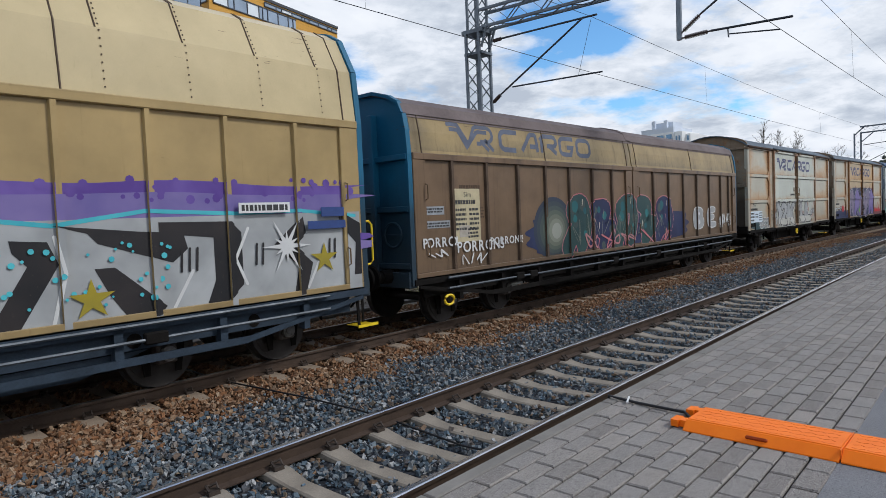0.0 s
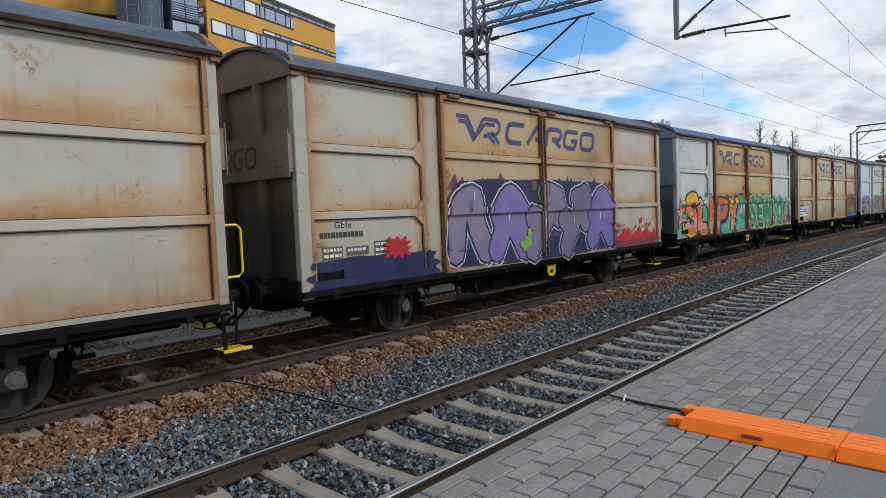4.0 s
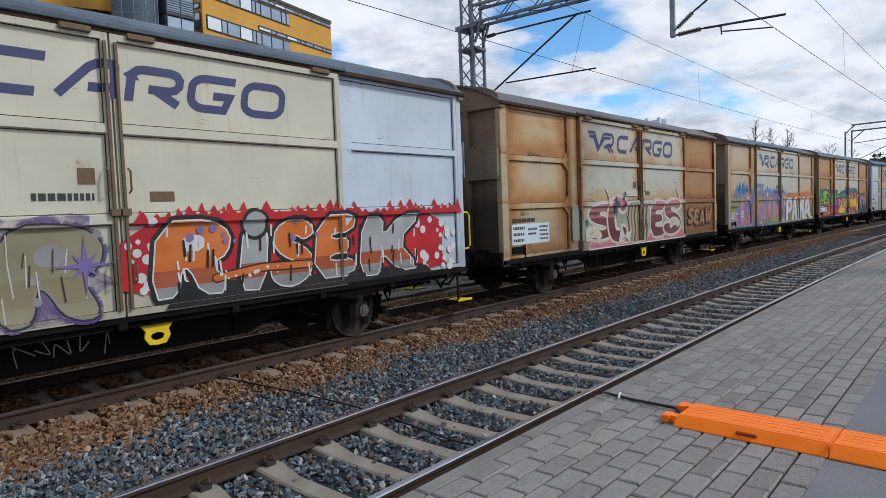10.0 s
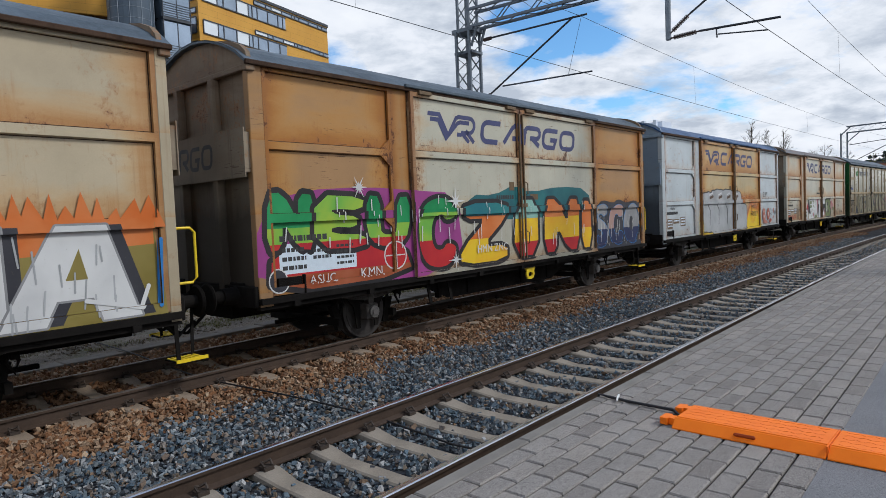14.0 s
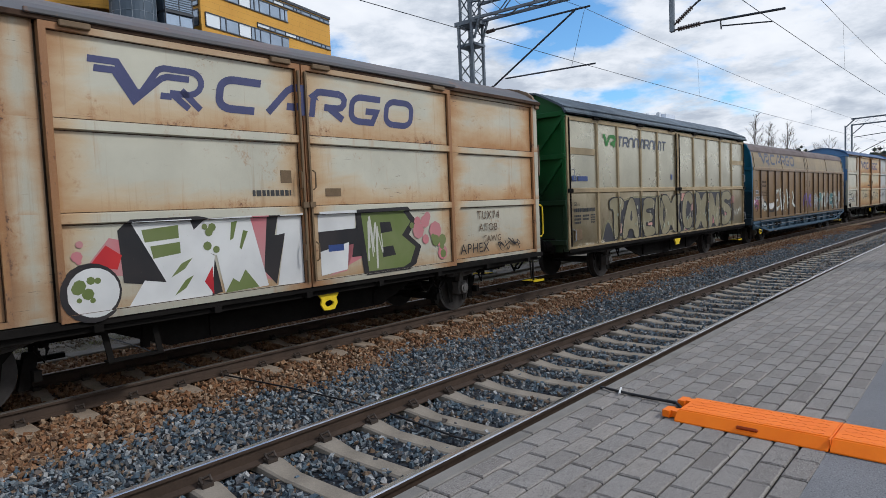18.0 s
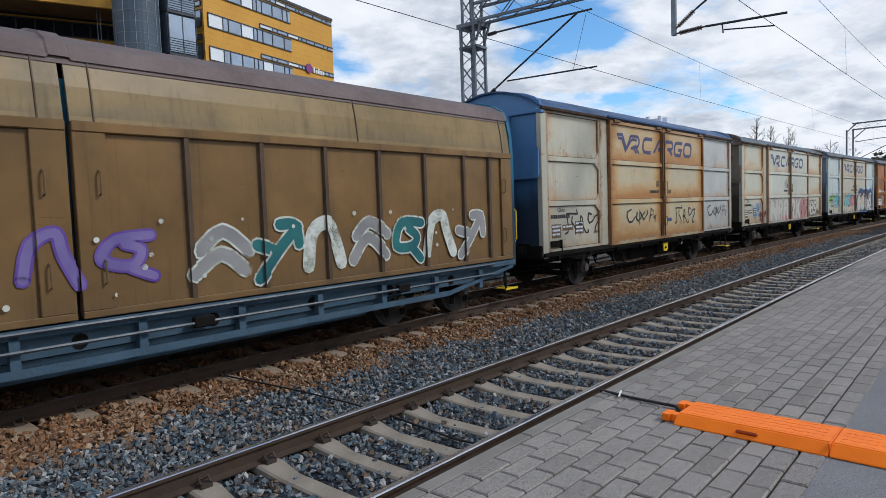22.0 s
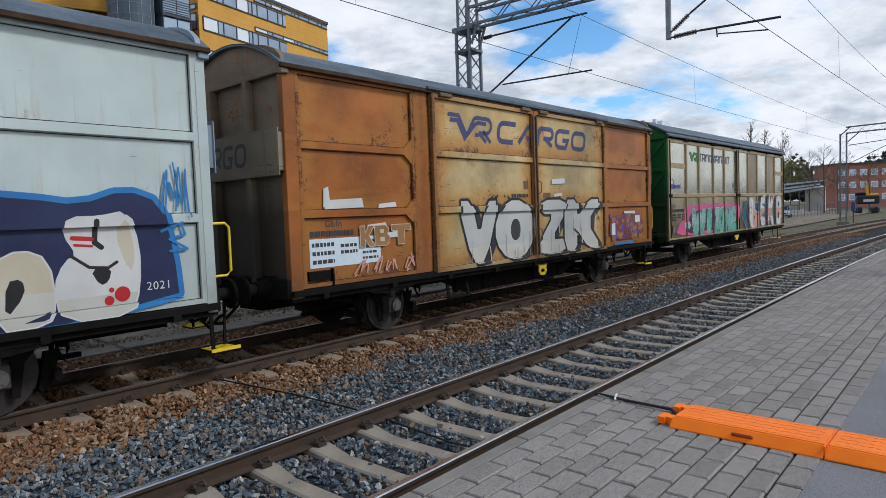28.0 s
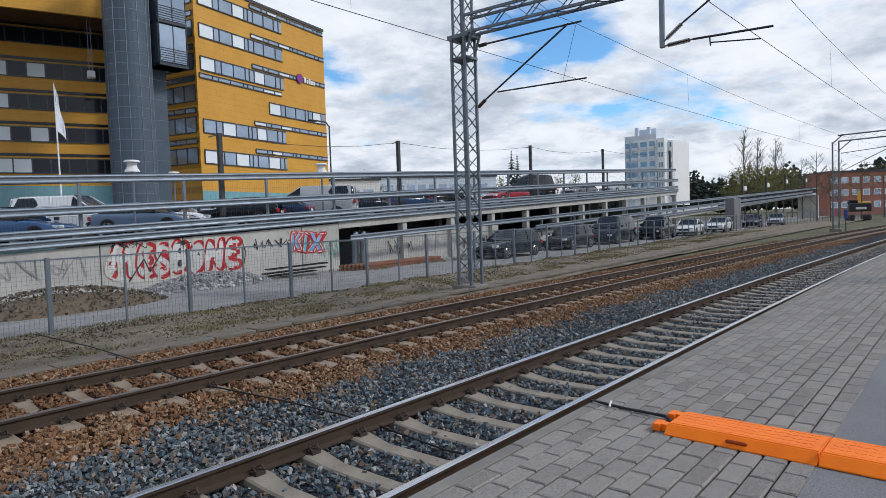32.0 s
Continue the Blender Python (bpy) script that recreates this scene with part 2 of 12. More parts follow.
def weathered(name, paint, wash=(0.45, 0.2, 0.06), washed=0.5, rust=0.4, streak=0.4, dirt=0.3, rough=0.38, seed=0.0, xs=(), zs=(3.13, 2.11), rim=0.5, reach=1.35, fade=0.86, soot_shade=0.0, flood=0.0):
    """Old wagon paint: rust water seeping from seams at xs and bars at zs, runs, blisters, scratches and road dust."""
    n = Nodes(name)
    v = n.at((1, 1, 1), (seed, seed * 1.7, 0))
    x, y, z = n.sep(n.at())
    big = n.noise(1.1, 5, 0.6, v)
    c = n.ramp(big, (0.3, tone(paint, fade)), (0.7, tone(paint, 2.0 - fade - 0.06)))
    # how near a seam or bar lies
    near = None
    for axis, lines in ((x, xs), (z, zs)):
        for q in lines:
            d = n.math("SUBTRACT", axis, q)
            # water stands above a bar and climbs; beside a seam it spreads both ways
            d, over = (n.math("ABSOLUTE", d), None) if axis is x else (d, n.math("GREATER_THAN", d, 0.062))
            d = n.math("SUBTRACT", 1.0, n.math("MULTIPLY", d, reach if axis is x else reach * 1.15), True)
            d = n.math("MULTIPLY", d, over) if over else d
            near = d if near is None else n.math("MAXIMUM", near, d)
    near = near if near is not None else n.math("MULTIPLY", z, 0.0)
    # broad soft wash, stronger round the seams
    head = n.math("MULTIPLY", n.math("SUBTRACT", z, 2.9), 0.17 * washed * rim)
    head = n.math("MAXIMUM", head, 0.0)
    w = n.math("ADD", n.math("ADD", head, n.math("ADD", n.math("MULTIPLY", n.noise(0.9, 8, 0.66, n.at((0.55, 0.55, 1.9), (seed, seed * 1.7, 0)), 0.4), 0.72), 0.12)), n.math("MULTIPLY", n.math("POWER", near, 1.4), rim * (0.22 + 0.56 * washed)))
    lo = 0.79 - 0.4 * washed
    tint = n.ramp(w, (lo + 0.08, (wash[0] * 1.12, wash[1] * 1.5, wash[2] * 2.1)), (min(1.0, lo + 0.46), tone(wash, 0.7)))
    c = n.mix(n.ramp(w, (lo, 0.0), (min(0.97, lo + 0.2), 0.4 + washed * 0.25), (min(1.0, lo + 0.4), min(0.95, 0.65 + washed * 0.4))), c, tint)
    # runs of rust water, broad and thin
    for wide, k, dark in ((5, 0.9, 0.75), (17, 0.7, 0.5)):
        run = n.math("ADD", n.noise(1.0, 6, 0.66, n.at((wide, wide, 0.35), (seed + wide, 0, seed)), 0.15), n.math("MULTIPLY", near, 0.09 * rim))
        lo = 0.74 - 0.28 * streak
        c = n.mix(n.ramp(run, (lo, 0.0), (lo + 0.22, 0.8 * k)), c, tone(wash, dark))
    # blistered rust in clusters, mostly along the seams, with a brown halo
    spots = n.math("ADD", n.math("MULTIPLY", n.noise(15, 10, 0.78, n.at((1, 1, 0.8), (seed, 0, seed)), 0.3), 0.5), n.math("MULTIPLY", n.noise(1.5, 5, 0.6, v, 0.3), 0.5))
    scr = n.noise(1.0, 7, 0.7, n.at((1.6, 1.6, 26), (seed * 2, 0, 0)))
    k = n.math("ADD", n.math("MAXIMUM", spots, n.math("MULTIPLY", scr, 0.74 + 0.12 * rust)), n.math("MULTIPLY", n.math("POWER", near, 2.5), 0.03 + 0.15 * rust * rim))
    lo = 0.735 - 0.17 * rust
    c = n.mix(n.ramp(k, (lo - 0.07, 0.0), (lo, 0.6)), c, (0.33, 0.13, 0.035))
    c = n.mix(n.ramp(k, (lo, 0.0), (lo + 0.025, 0.95)), c, n.ramp(n.noise(22, 4, 0.6, v), (0.3, (0.03, 0.009, 0.005)), (0.7, (0.15, 0.042, 0.012))))
    # a dark line of rust in the seams themselves
    c = n.mix(n.math("MULTIPLY", n.math("POWER", near, 9.0), n.math("MULTIPLY", n.noise(2.2, 5, 0.6, v), 1.1 * rim * rust), True), c, (0.1, 0.036, 0.014))
    # fine scuffs and specks of bare primer
    sp = n.noise(34, 6, 0.75, v)
    c = n.mix(n.ramp(sp, (0.66, 0.0), (0.72, 0.55)), c, tone(wash, 0.3))
    # thin dark scratches where loads and branches scraped along, in flocks
    scar = n.math("ADD", n.math("MULTIPLY", n.noise(1.0, 4, 0.6, n.at((3.2, 3.2, 62), (seed * 3, 0, seed))), 0.62), n.math("MULTIPLY", n.noise(1.3, 3, 0.5, n.at((1, 1, 1.6), (0, 0, seed * 1.3)), 0.2), 0.42))
    lo2 = 0.715 - 0.08 * rust
    c = n.mix(n.ramp(scar, (lo2, 0.0), (lo2 + 0.015, 0.85)), c, (0.07, 0.032, 0.016))
    if flood:
        # the lowest field rusted through, with pale paint left in islands
        f = n.math("ADD", n.math("MULTIPLY", n.math("SUBTRACT", 2.3, z), 1.1), n.math("MULTIPLY", n.noise(2.2, 8, 0.7, n.at((1, 1, 0.7), (seed, 0, 0)), 0.4), 1.4))
        c = n.mix(n.math("MULTIPLY", n.ramp(f, (0.66, 0.0), (0.8, 1.0)), flood), c, n.ramp(n.noise(7, 6, 0.65, v), (0.32, (0.045, 0.011, 0.004)), (0.68, (0.24, 0.06, 0.012))))
    # dust from the track in the lower part
    low = n.math("SUBTRACT", 1.0, n.math("MULTIPLY", n.math("SUBTRACT", z, 0.95), 0.85), True)
    grime = n.math("MULTIPLY", n.math("MULTIPLY", low, n.noise(2.5, 5, 0.6, v)), dirt * 1.8, True)
    c = n.mix(grime, c, (0.11, 0.085, 0.06))
    if soot_shade:
        # brake dust plus painted recess shade on the lower half, its upper edge ragged
        low_dark = n.math("ADD", n.math("MULTIPLY", n.math("SUBTRACT", 2.75, z), 0.9), n.math("MULTIPLY", n.noise(1.6, 6, 0.65, n.at((1.5, 1.5, 0.5), (seed, 0, 0))), 0.8))
        c = n.mix(n.math("MULTIPLY", n.ramp(low_dark, (0.35, 0.0), (1.1, 1.0)), soot_shade), c, (0.016, 0.014, 0.013))
    fine = n.noise(140, 2, 0.5, v)
    c = n.mix(0.12, c, n.ramp(fine, (0.3, tone(paint, 0.5)), (0.7, tone(paint, 1.1))))
    r = n.ramp(k, (lo, rough), (lo + 0.07, 0.85))
    n.bump(n.math("ADD", n.math("MULTIPLY", n.noise(0.9, 3, 0.5, v), 6.0), k), 0.006, 0.35)
    return n.done(c, r, 0.0, 0.3)


def spray(name, a, b=None, seed=0.0):
    """Spray paint that fades between two colours."""
    n = Nodes(name)
    v = n.at((1, 1, 1), (seed, 0, seed))
    b = b or tone(a, 0.75)
    c = n.ramp(n.noise(1.6, 3, 0.5, v, 0.3), (0.35, a), (0.65, b))
    c = n.mix(n.ramp(n.noise(30, 6, 0.7, v), (0.62, 0.0), (0.75, 0.35)), c, (0.2, 0.15, 0.1))
    return n.done(c, 0.45, 0.0, 0.3)

# ---- the railway ----
NEAR_RAIL, FAR_RAIL, GAUGE = 3.352, 8.244, 1.594
NEAR_MID, FAR_MID = NEAR_RAIL + GAUGE / 2, FAR_RAIL + GAUGE / 2
EDGE = 2.34          # platform edge
DECK = 0.55          # platform height above the rails


def along(x0, x1, step):
    n = max(2, int(round((x1 - x0) / step)) + 1)
    return [x0 + (x1 - x0) * i / (n - 1) for i in range(n)]


def strip(me, xs, profile, m=0, close=False):
    """Sweeps a profile of (lateral, height) along the bend."""
    me.rows([[(x, y + bend(x), z) for y, z in profile] for x in xs], m, close)
    return me


STEPS = along(-60, 0, 6) + along(1.5, 60, 1.5) + along(63, 330, 6)

asphalt = Nodes("asphalt")
_v = asphalt.at(world=True)
_c = asphalt.ramp(asphalt.noise(1.3, 5, 0.6, _v), (0.3, (0.15, 0.15, 0.155)), (0.7, (0.205, 0.205, 0.21)))
_c = asphalt.mix(asphalt.ramp(asphalt.noise(120, 3, 0.6, _v), (0.55, 0.0), (0.68, 0.7)), _c, (0.3, 0.295, 0.29))
_c = asphalt.mix(asphalt.ramp(asphalt.noise(95, 3, 0.6, _v), (0.33, 0.75), (0.45, 0.0)), _c, (0.055, 0.055, 0.057))
asphalt.bump(asphalt.noise(110, 3, 0.6, _v), 0.006, 0.8)
asphalt = asphalt.done(_c, 0.9)
soil = Nodes("soil")
_v = soil.at(world=True)
_c = soil.ramp(soil.noise(0.9, 6, 0.65, _v), (0.3, (0.12, 0.095, 0.066)), (0.55, (0.22, 0.175, 0.125)), (0.75, (0.31, 0.26, 0.2)))
_c = soil.mix(soil.ramp(soil.noise(1.7, 6, 0.7, soil.at((1, 1, 1), (9, 4, 0), world=True)), (0.5, 0.0), (0.64, 0.6)), _c, (0.085, 0.092, 0.036))
_c = soil.mix(soil.ramp(soil.noise(45, 4, 0.65, _v), (0.56, 0.0), (0.68, 0.8)), _c, (0.26, 0.235, 0.2))
_c = soil.mix(soil.ramp(soil.noise(38, 4, 0.65, _v), (0.34, 0.8), (0.46, 0.0)), _c, (0.03, 0.023, 0.016))
soil.bump(soil.noise(30, 5, 0.7, _v), 0.05, 0.9)
soil = soil.done(_c, 0.95)
lane_dirt = plain("lane_dirt", (0.26, 0.25, 0.235), 0.95, 0, 0.3, 0.8, 0.02, 60, world=True)
grass_ground = plain("far_ground", (0.1, 0.095, 0.05), 0.95, 0, 0.4, 0.3, 0.05, 6, world=True)
rust_steel = plain("rail_steel", (0.055, 0.034, 0.022), 0.75, 0.2, 0.3, 4, 0.002, 40)
bright_steel = plain("worn_steel", (0.5, 0.5, 0.515), 0.27, 1.0, 0.12, 3, 0, 30, stretch=(0.2, 8, 8))
dull_steel = plain("dull_rail_head", (0.2, 0.17, 0.15), 0.4, 0.8, 0.2, 3, 0, 30, stretch=(0.2, 8, 8))
concrete = plain("sleeper_concrete", (0.25, 0.215, 0.17), 0.92, 0, 0.3, 3.5, 0.004, 70)
rusty_concrete = plain("rusty_sleeper_concrete", (0.26, 0.2, 0.145), 0.92, 0, 0.4, 3.5, 0.004, 70)
kerb_stone = plain("kerb_concrete", (0.2, 0.185, 0.165), 0.93, 0, 0.25, 3, 0.006, 120, world=True)
clip_steel = plain("clip_steel", (0.06, 0.045, 0.035), 0.75, 0.4, 0.3, 9)
rubber = plain("black_rubber", (0.018, 0.018, 0.02), 0.55, 0, 0.2, 8)


def bed_material(name, tints, joint):
    """Crushed stone: each cell a stone of its own tint."""
    n = Nodes(name)
    v = n.at(world=True)
    vo = n.node("TexVoronoi", Scale=19.0)
    n.link(v, vo.inputs["Vector"])
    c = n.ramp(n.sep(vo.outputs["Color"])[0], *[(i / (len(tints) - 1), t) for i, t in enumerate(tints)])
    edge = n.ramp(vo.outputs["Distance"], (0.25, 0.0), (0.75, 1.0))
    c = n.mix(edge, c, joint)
    c = n.mix(n.ramp(n.noise(0.8, 4, 0.6, v), (0.35, 0.0), (0.7, 0.45)), c, tone(tints[1], 0.7))
    n.bump(n.math("SUBTRACT", 1.0, vo.outputs["Distance"]), 0.03, 0.9)
    return n.done(c, 0.95, 0.0, 0.1)


BROWN = ((0.090, 0.041, 0.022), (0.188, 0.086, 0.041), (0.135, 0.071, 0.041), (0.240, 0.128, 0.068))
BLUE = ((0.064, 0.075, 0.094), (0.112, 0.131, 0.158), (0.143, 0.124, 0.105), (0.203, 0.217, 0.240))
# bed tints darkened for the shade in the gaps between loose stones
GAP_TINTS = tuple(tone(c, 0.45) for c in BROWN)
bed_brown = bed_material("rusty_ballast_bed", GAP_TINTS, (0.02, 0.014, 0.01))
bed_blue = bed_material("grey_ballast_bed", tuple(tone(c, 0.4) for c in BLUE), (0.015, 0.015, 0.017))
bed_inner = bed_material("inner_ballast_bed", tuple(tone(c, 0.38) for c in BROWN), (0.018, 0.012, 0.009))


def stones_material(name, tints):
    n = Nodes(name)
    g = n.node("NewGeometry")
    c = n.ramp(g.outputs["Random Per Island"], *[(i / (len(tints) - 1), t) for i, t in enumerate(tints)])
    v = n.at(world=True)
    c = n.mix(n.ramp(n.noise(60, 5, 0.65, v), (0.35, 0.0), (0.75, 0.6)), c, tone(tints[0], 0.55))
    n.bump(n.noise(150, 3, 0.6, v), 0.004, 0.6)
    return n.done(c, 0.9, 0.0, 0.2)


stone_brown = stones_material("rusty_stones", ((0.11, 0.05, 0.025), (0.28, 0.132, 0.06), (0.2, 0.116, 0.066), (0.34, 0.2, 0.108), (0.15, 0.09, 0.056), (0.44, 0.32, 0.21), (0.23, 0.118, 0.056)))
# stones between the far rails, a little darker brown
stone_inner = stones_material("inner_stones", ((0.09, 0.045, 0.025), (0.24, 0.12, 0.058), (0.16, 0.095, 0.056), (0.3, 0.17, 0.09), (0.12, 0.075, 0.05)))
stone_blue = stones_material("grey_stones", ((0.042, 0.055, 0.068), (0.125, 0.175, 0.215), (0.075, 0.083, 0.092), (0.25, 0.285, 0.3), (0.24, 0.15, 0.085), (0.063, 0.098, 0.13), (0.45, 0.445, 0.43), (0.12, 0.165, 0.195), (0.21, 0.155, 0.1)))

ground = Mesh()
ground.rows([[(x, y, -0.42) for y in (-900, -60, -4, 0, 8, 14, 40, 120, 1500)] for x in (-900, -300, -60, 0, 60, 140, 320, 900, 1900)])
thing("ground", "rough brown and green open ground to the horizon", "ground", kind="structure", data=ground, mats=grass_ground)
verge = Mesh()
verge.rows([[(x, y, z + 0.05 * noise.noise(Vector((x * 0.9, y * 0.9, 0)))) for y, z in ((11.3 + bend(x) * 0.35, -0.33), (12.3 + bend(x) * 0.2, -0.3), (13.5, -0.27), (14.6, -0.25), (15.6, -0.27), (16.2, -0.31))] for x in along(-20, 140, 0.8)])
thing("verge", "bare brown soil strip with dry grass beside the track", "ground", kind="structure", data=verge, mats=soil)
lane = Mesh()
lane.rows([[(x, y, -0.3) for y in (16.0, 18.0, 21.0, 24.5)] for x in along(-30, 180, 6)])
thing("lane", "dusty grey service lane behind the fence", "road", kind="structure", data=lane, mats=lane_dirt)

bed = Mesh()
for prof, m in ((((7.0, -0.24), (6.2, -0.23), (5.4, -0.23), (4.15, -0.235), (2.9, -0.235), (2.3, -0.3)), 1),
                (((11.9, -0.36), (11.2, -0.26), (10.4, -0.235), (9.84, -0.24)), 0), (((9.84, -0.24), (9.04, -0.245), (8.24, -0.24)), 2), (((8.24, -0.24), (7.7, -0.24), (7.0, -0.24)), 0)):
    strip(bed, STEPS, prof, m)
thing("ballast_bed", "crushed stone track bed, rusty brown and blue-grey", "ballast", kind="structure", data=bed, mats=[bed_brown, bed_blue, bed_inner])


def rail(lat, z, name, head, label):
    prof = ((-0.07, -0.172), (0.07, -0.172), (0.07, -0.16), (0.012, -0.14), (0.01, -0.045), (0.036, -0.035), (0.036, -0.008), (0.026, 0.0), (-0.026, 0.0), (-0.036, -0.008), (-0.036, -0.035), (-0.01, -0.045), (-0.012, -0.14), (-0.07, -0.16))
    me = Mesh()
    n = len(prof)
    xs = STEPS
    me.rows([[(x, lat + y + bend(x), z + h) for y, h in prof] for x in xs], 0, True)
    for i in range(len(xs) - 1):
        me.m[i * n + 7] = 1
        me.m[i * n + 6] = me.m[i * n + 8] = 1
    return thing(name, label, "rail", group="rails", kind="structure", data=me, mats=[rust_steel, head])


rail(NEAR_RAIL, 0, "rail", bright_steel, "steel rail with a polished running head")
rail(NEAR_RAIL + GAUGE, 0, "rail", bright_steel, "steel rail with a polished running head")
rail(FAR_RAIL, -0.02, "rail", dull_steel, "rusty brown steel rail with a dull worn head")
rail(FAR_RAIL + GAUGE, -0.02, "rail", dull_steel, "rusty brown steel rail with a dull worn head")


def sleeper_mesh(half=1.26, dip=0.045):
    """A concrete sleeper, high under the rails and sagging between them."""
    rows = []
    for s in (-1.0, -0.88, -0.55, -0.3, 0, 0.3, 0.55, 0.88, 1.0):
        y = s * half
        top = -0.165 - (dip if abs(s) < 0.4 else 0.0) - (0.02 if abs(s) > 0.95 else 0)
        w = 0.125 if abs(s) > 0.4 else 0.1
        rows.append([(-w - 0.02, y, -0.36), (-w, y, top - 0.015), (-w + 0.02, y, top), (w - 0.02, y, top), (w, y, top - 0.015), (w + 0.02, y, -0.36)])
    me = Mesh().rows(rows)
    me.add(rows[0], ((0, 1, 2, 3, 4, 5),)).add(rows[-1], ((5, 4, 3, 2, 1, 0),))
    return me


def clip_mesh():
    me = Mesh()
    for s in (-1, 1):
        for q in (-1, 1):
            y = s * GAUGE / 2 + q * 0.085
            me.box(-0.05, 0.05, y - 0.045, y + 0.045, -0.17, -0.135, 0)
            me.tube([(-0.04, y + q * 0.03, -0.13), (-0.045, y - q * 0.01, -0.09), (0.0, y - q * 0.035, -0.11), (0.045, y - q * 0.01, -0.09), (0.04, y + q * 0.03, -0.13)], 0.013, 5)
    return me


def sleepers(mid, first, pitch, z, name, mat):
    host = thing(name, "line of grey concrete sleepers with spring clips", "sleepers", kind="structure")
    sm, cm = sleeper_mesh().data("sleeper"), clip_mesh().data("rail_clip")
    rest = Mesh()
    base = sleeper_mesh()
    x, i = first, 0
    while x < 300:
        turn = math.atan(slope(x))
        m = pose(x, mid + bend(x), z, 0, 0, math.degrees(turn) + random.uniform(-0.6, 0.6))
        if x < 75 and x > -3:
            part("sleeper", sm, mat, host, m=m)
            part("rail_clip", cm, clip_steel, host, m=m)
        else:
            rest.add([m @ Vector(p) for p in base.v], base.f)
        x += pitch
    ob = part("far_sleepers", rest, mat, host)
    ob["kind"] = "stuff"


sleepers(NEAR_MID, -40.0 + 0.28, 0.615, 0.0, "near_sleepers", concrete)
sleepers(FAR_MID, -40.0 + 0.42, 0.62, -0.03, "far_sleepers", rusty_concrete)


def stones(name, lat0, lat1, x0, x1, density, size, mat, pick, label, seed):
    """Loose angular stones over a stretch of the bed, each a dented block."""
    rng = np.random.RandomState(seed)
    n = int((x1 - x0) * (lat1 - lat0) * density)
    x = x0 + (x1 - x0) * rng.rand(n) ** 1.5
    y = lat0 + (lat1 - lat0) * rng.rand(n)
    keep = pick(x, y, rng)
    for mid, first, pitch in ((NEAR_MID, -39.72, 0.615), (FAR_MID, -39.58, 0.62)):
        on = (np.abs((x - first + pitch / 2) % pitch - pitch / 2) < 0.135) & (np.abs(y - mid) < 1.25)
        keep &= ~(on & (rng.rand(n) < 0.96))
    x, y = x[keep], y[keep]
    n = len(x)
    base = np.array([(a, b, c) for a in (-1, 1) for b in (-1, 1) for c in (-1, 1)], float) * 0.72
    v = base[None] * rng.uniform(0.55, 1.2, (n, 8, 1)) + rng.uniform(-0.26, 0.26, (n, 8, 3))
    v *= (size * rng.uniform(0.55, 1.35, n) ** 1.2)[:, None, None] * np.array((1.15, 0.8, 0.6))
    q = rng.normal(size=(n, 4))
    q /= np.linalg.norm(q, axis=1)[:, None]
    w, a, b, c = q.T
    r = np.stack([1 - 2 * (b * b + c * c), 2 * (a * b - c * w), 2 * (a * c + b * w), 2 * (a * b + c * w), 1 - 2 * (a * a + c * c), 2 * (b * c - a * w), 2 * (a * c - b * w), 2 * (b * c + a * w), 1 - 2 * (a * a + b * b)], -1).reshape(n, 3, 3)
    v = np.einsum("nij,nkj->nki", r, v)
    bx = np.where(x > 0, BEND * ((x + 54.0) ** 2 - 54.0 ** 2), BEND * 108 * x)
    h = -0.236 + rng.uniform(-0.025, 0.04, n)
    v += np.stack([x, y + bx, h], -1)[:, None, :]
    tri = np.array([(0, 1, 3), (0, 3, 2), (4, 6, 7), (4, 7, 5), (0, 4, 5), (0, 5, 1), (2, 3, 7), (2, 7, 6), (0, 2, 6), (0, 6, 4), (1, 5, 7), (1, 7, 3)])
    f = (tri[None] + (np.arange(n) * 8)[:, None, None]).reshape(-1, 3)
    me = bpy.data.meshes.new(name)
    me.vertices.add(n * 8)
    me.vertices.foreach_set("co", v.ravel())
    me.loops.add(len(f) * 3)
    me.loops.foreach_set("vertex_index", f.ravel().astype(np.int32))
    me.polygons.add(len(f))
    me.polygons.foreach_set("loop_start", np.arange(0, len(f) * 3, 3, dtype=np.int32))
    me.polygons.foreach_set("use_smooth", np.zeros(len(f), dtype=bool))
    me.update()
    thing(name, label, "ballast", kind="stuff", data=me, mats=mat)


def bluish(x, y, rng):
    """Fresh grey stone lies towards the near track, its edge ragged."""
    edge = 6.85 + 0.18 * np.sin(x * 1.9) + 0.12 * np.sin(x * 5.3 + 1)
    return rng.rand(len(x)) < 1 / (1 + np.exp((y - edge) / 0.11))


stones("grey_ballast_stones", 2.45, 7.4, 1.0, 42.0, 410, 0.0285, stone_blue, bluish, "loose blue-grey crushed stones between the rails", 3)
stones("brown_ballast_stones", 6.3, 11.5, 1.5, 48.0, 340, 0.032, stone_brown, lambda x, y, r: ~bluish(x, y, r) & ((y < FAR_RAIL) | (y > FAR_RAIL + GAUGE)), "loose rusty brown crushed stones", 4)
stones("oily_ballast_stones", FAR_RAIL, FAR_RAIL + GAUGE, 1.5, 48.0, 340, 0.032, stone_inner, lambda x, y, r: x > 0, "slightly darker rusty crushed stones between the far rails", 5)

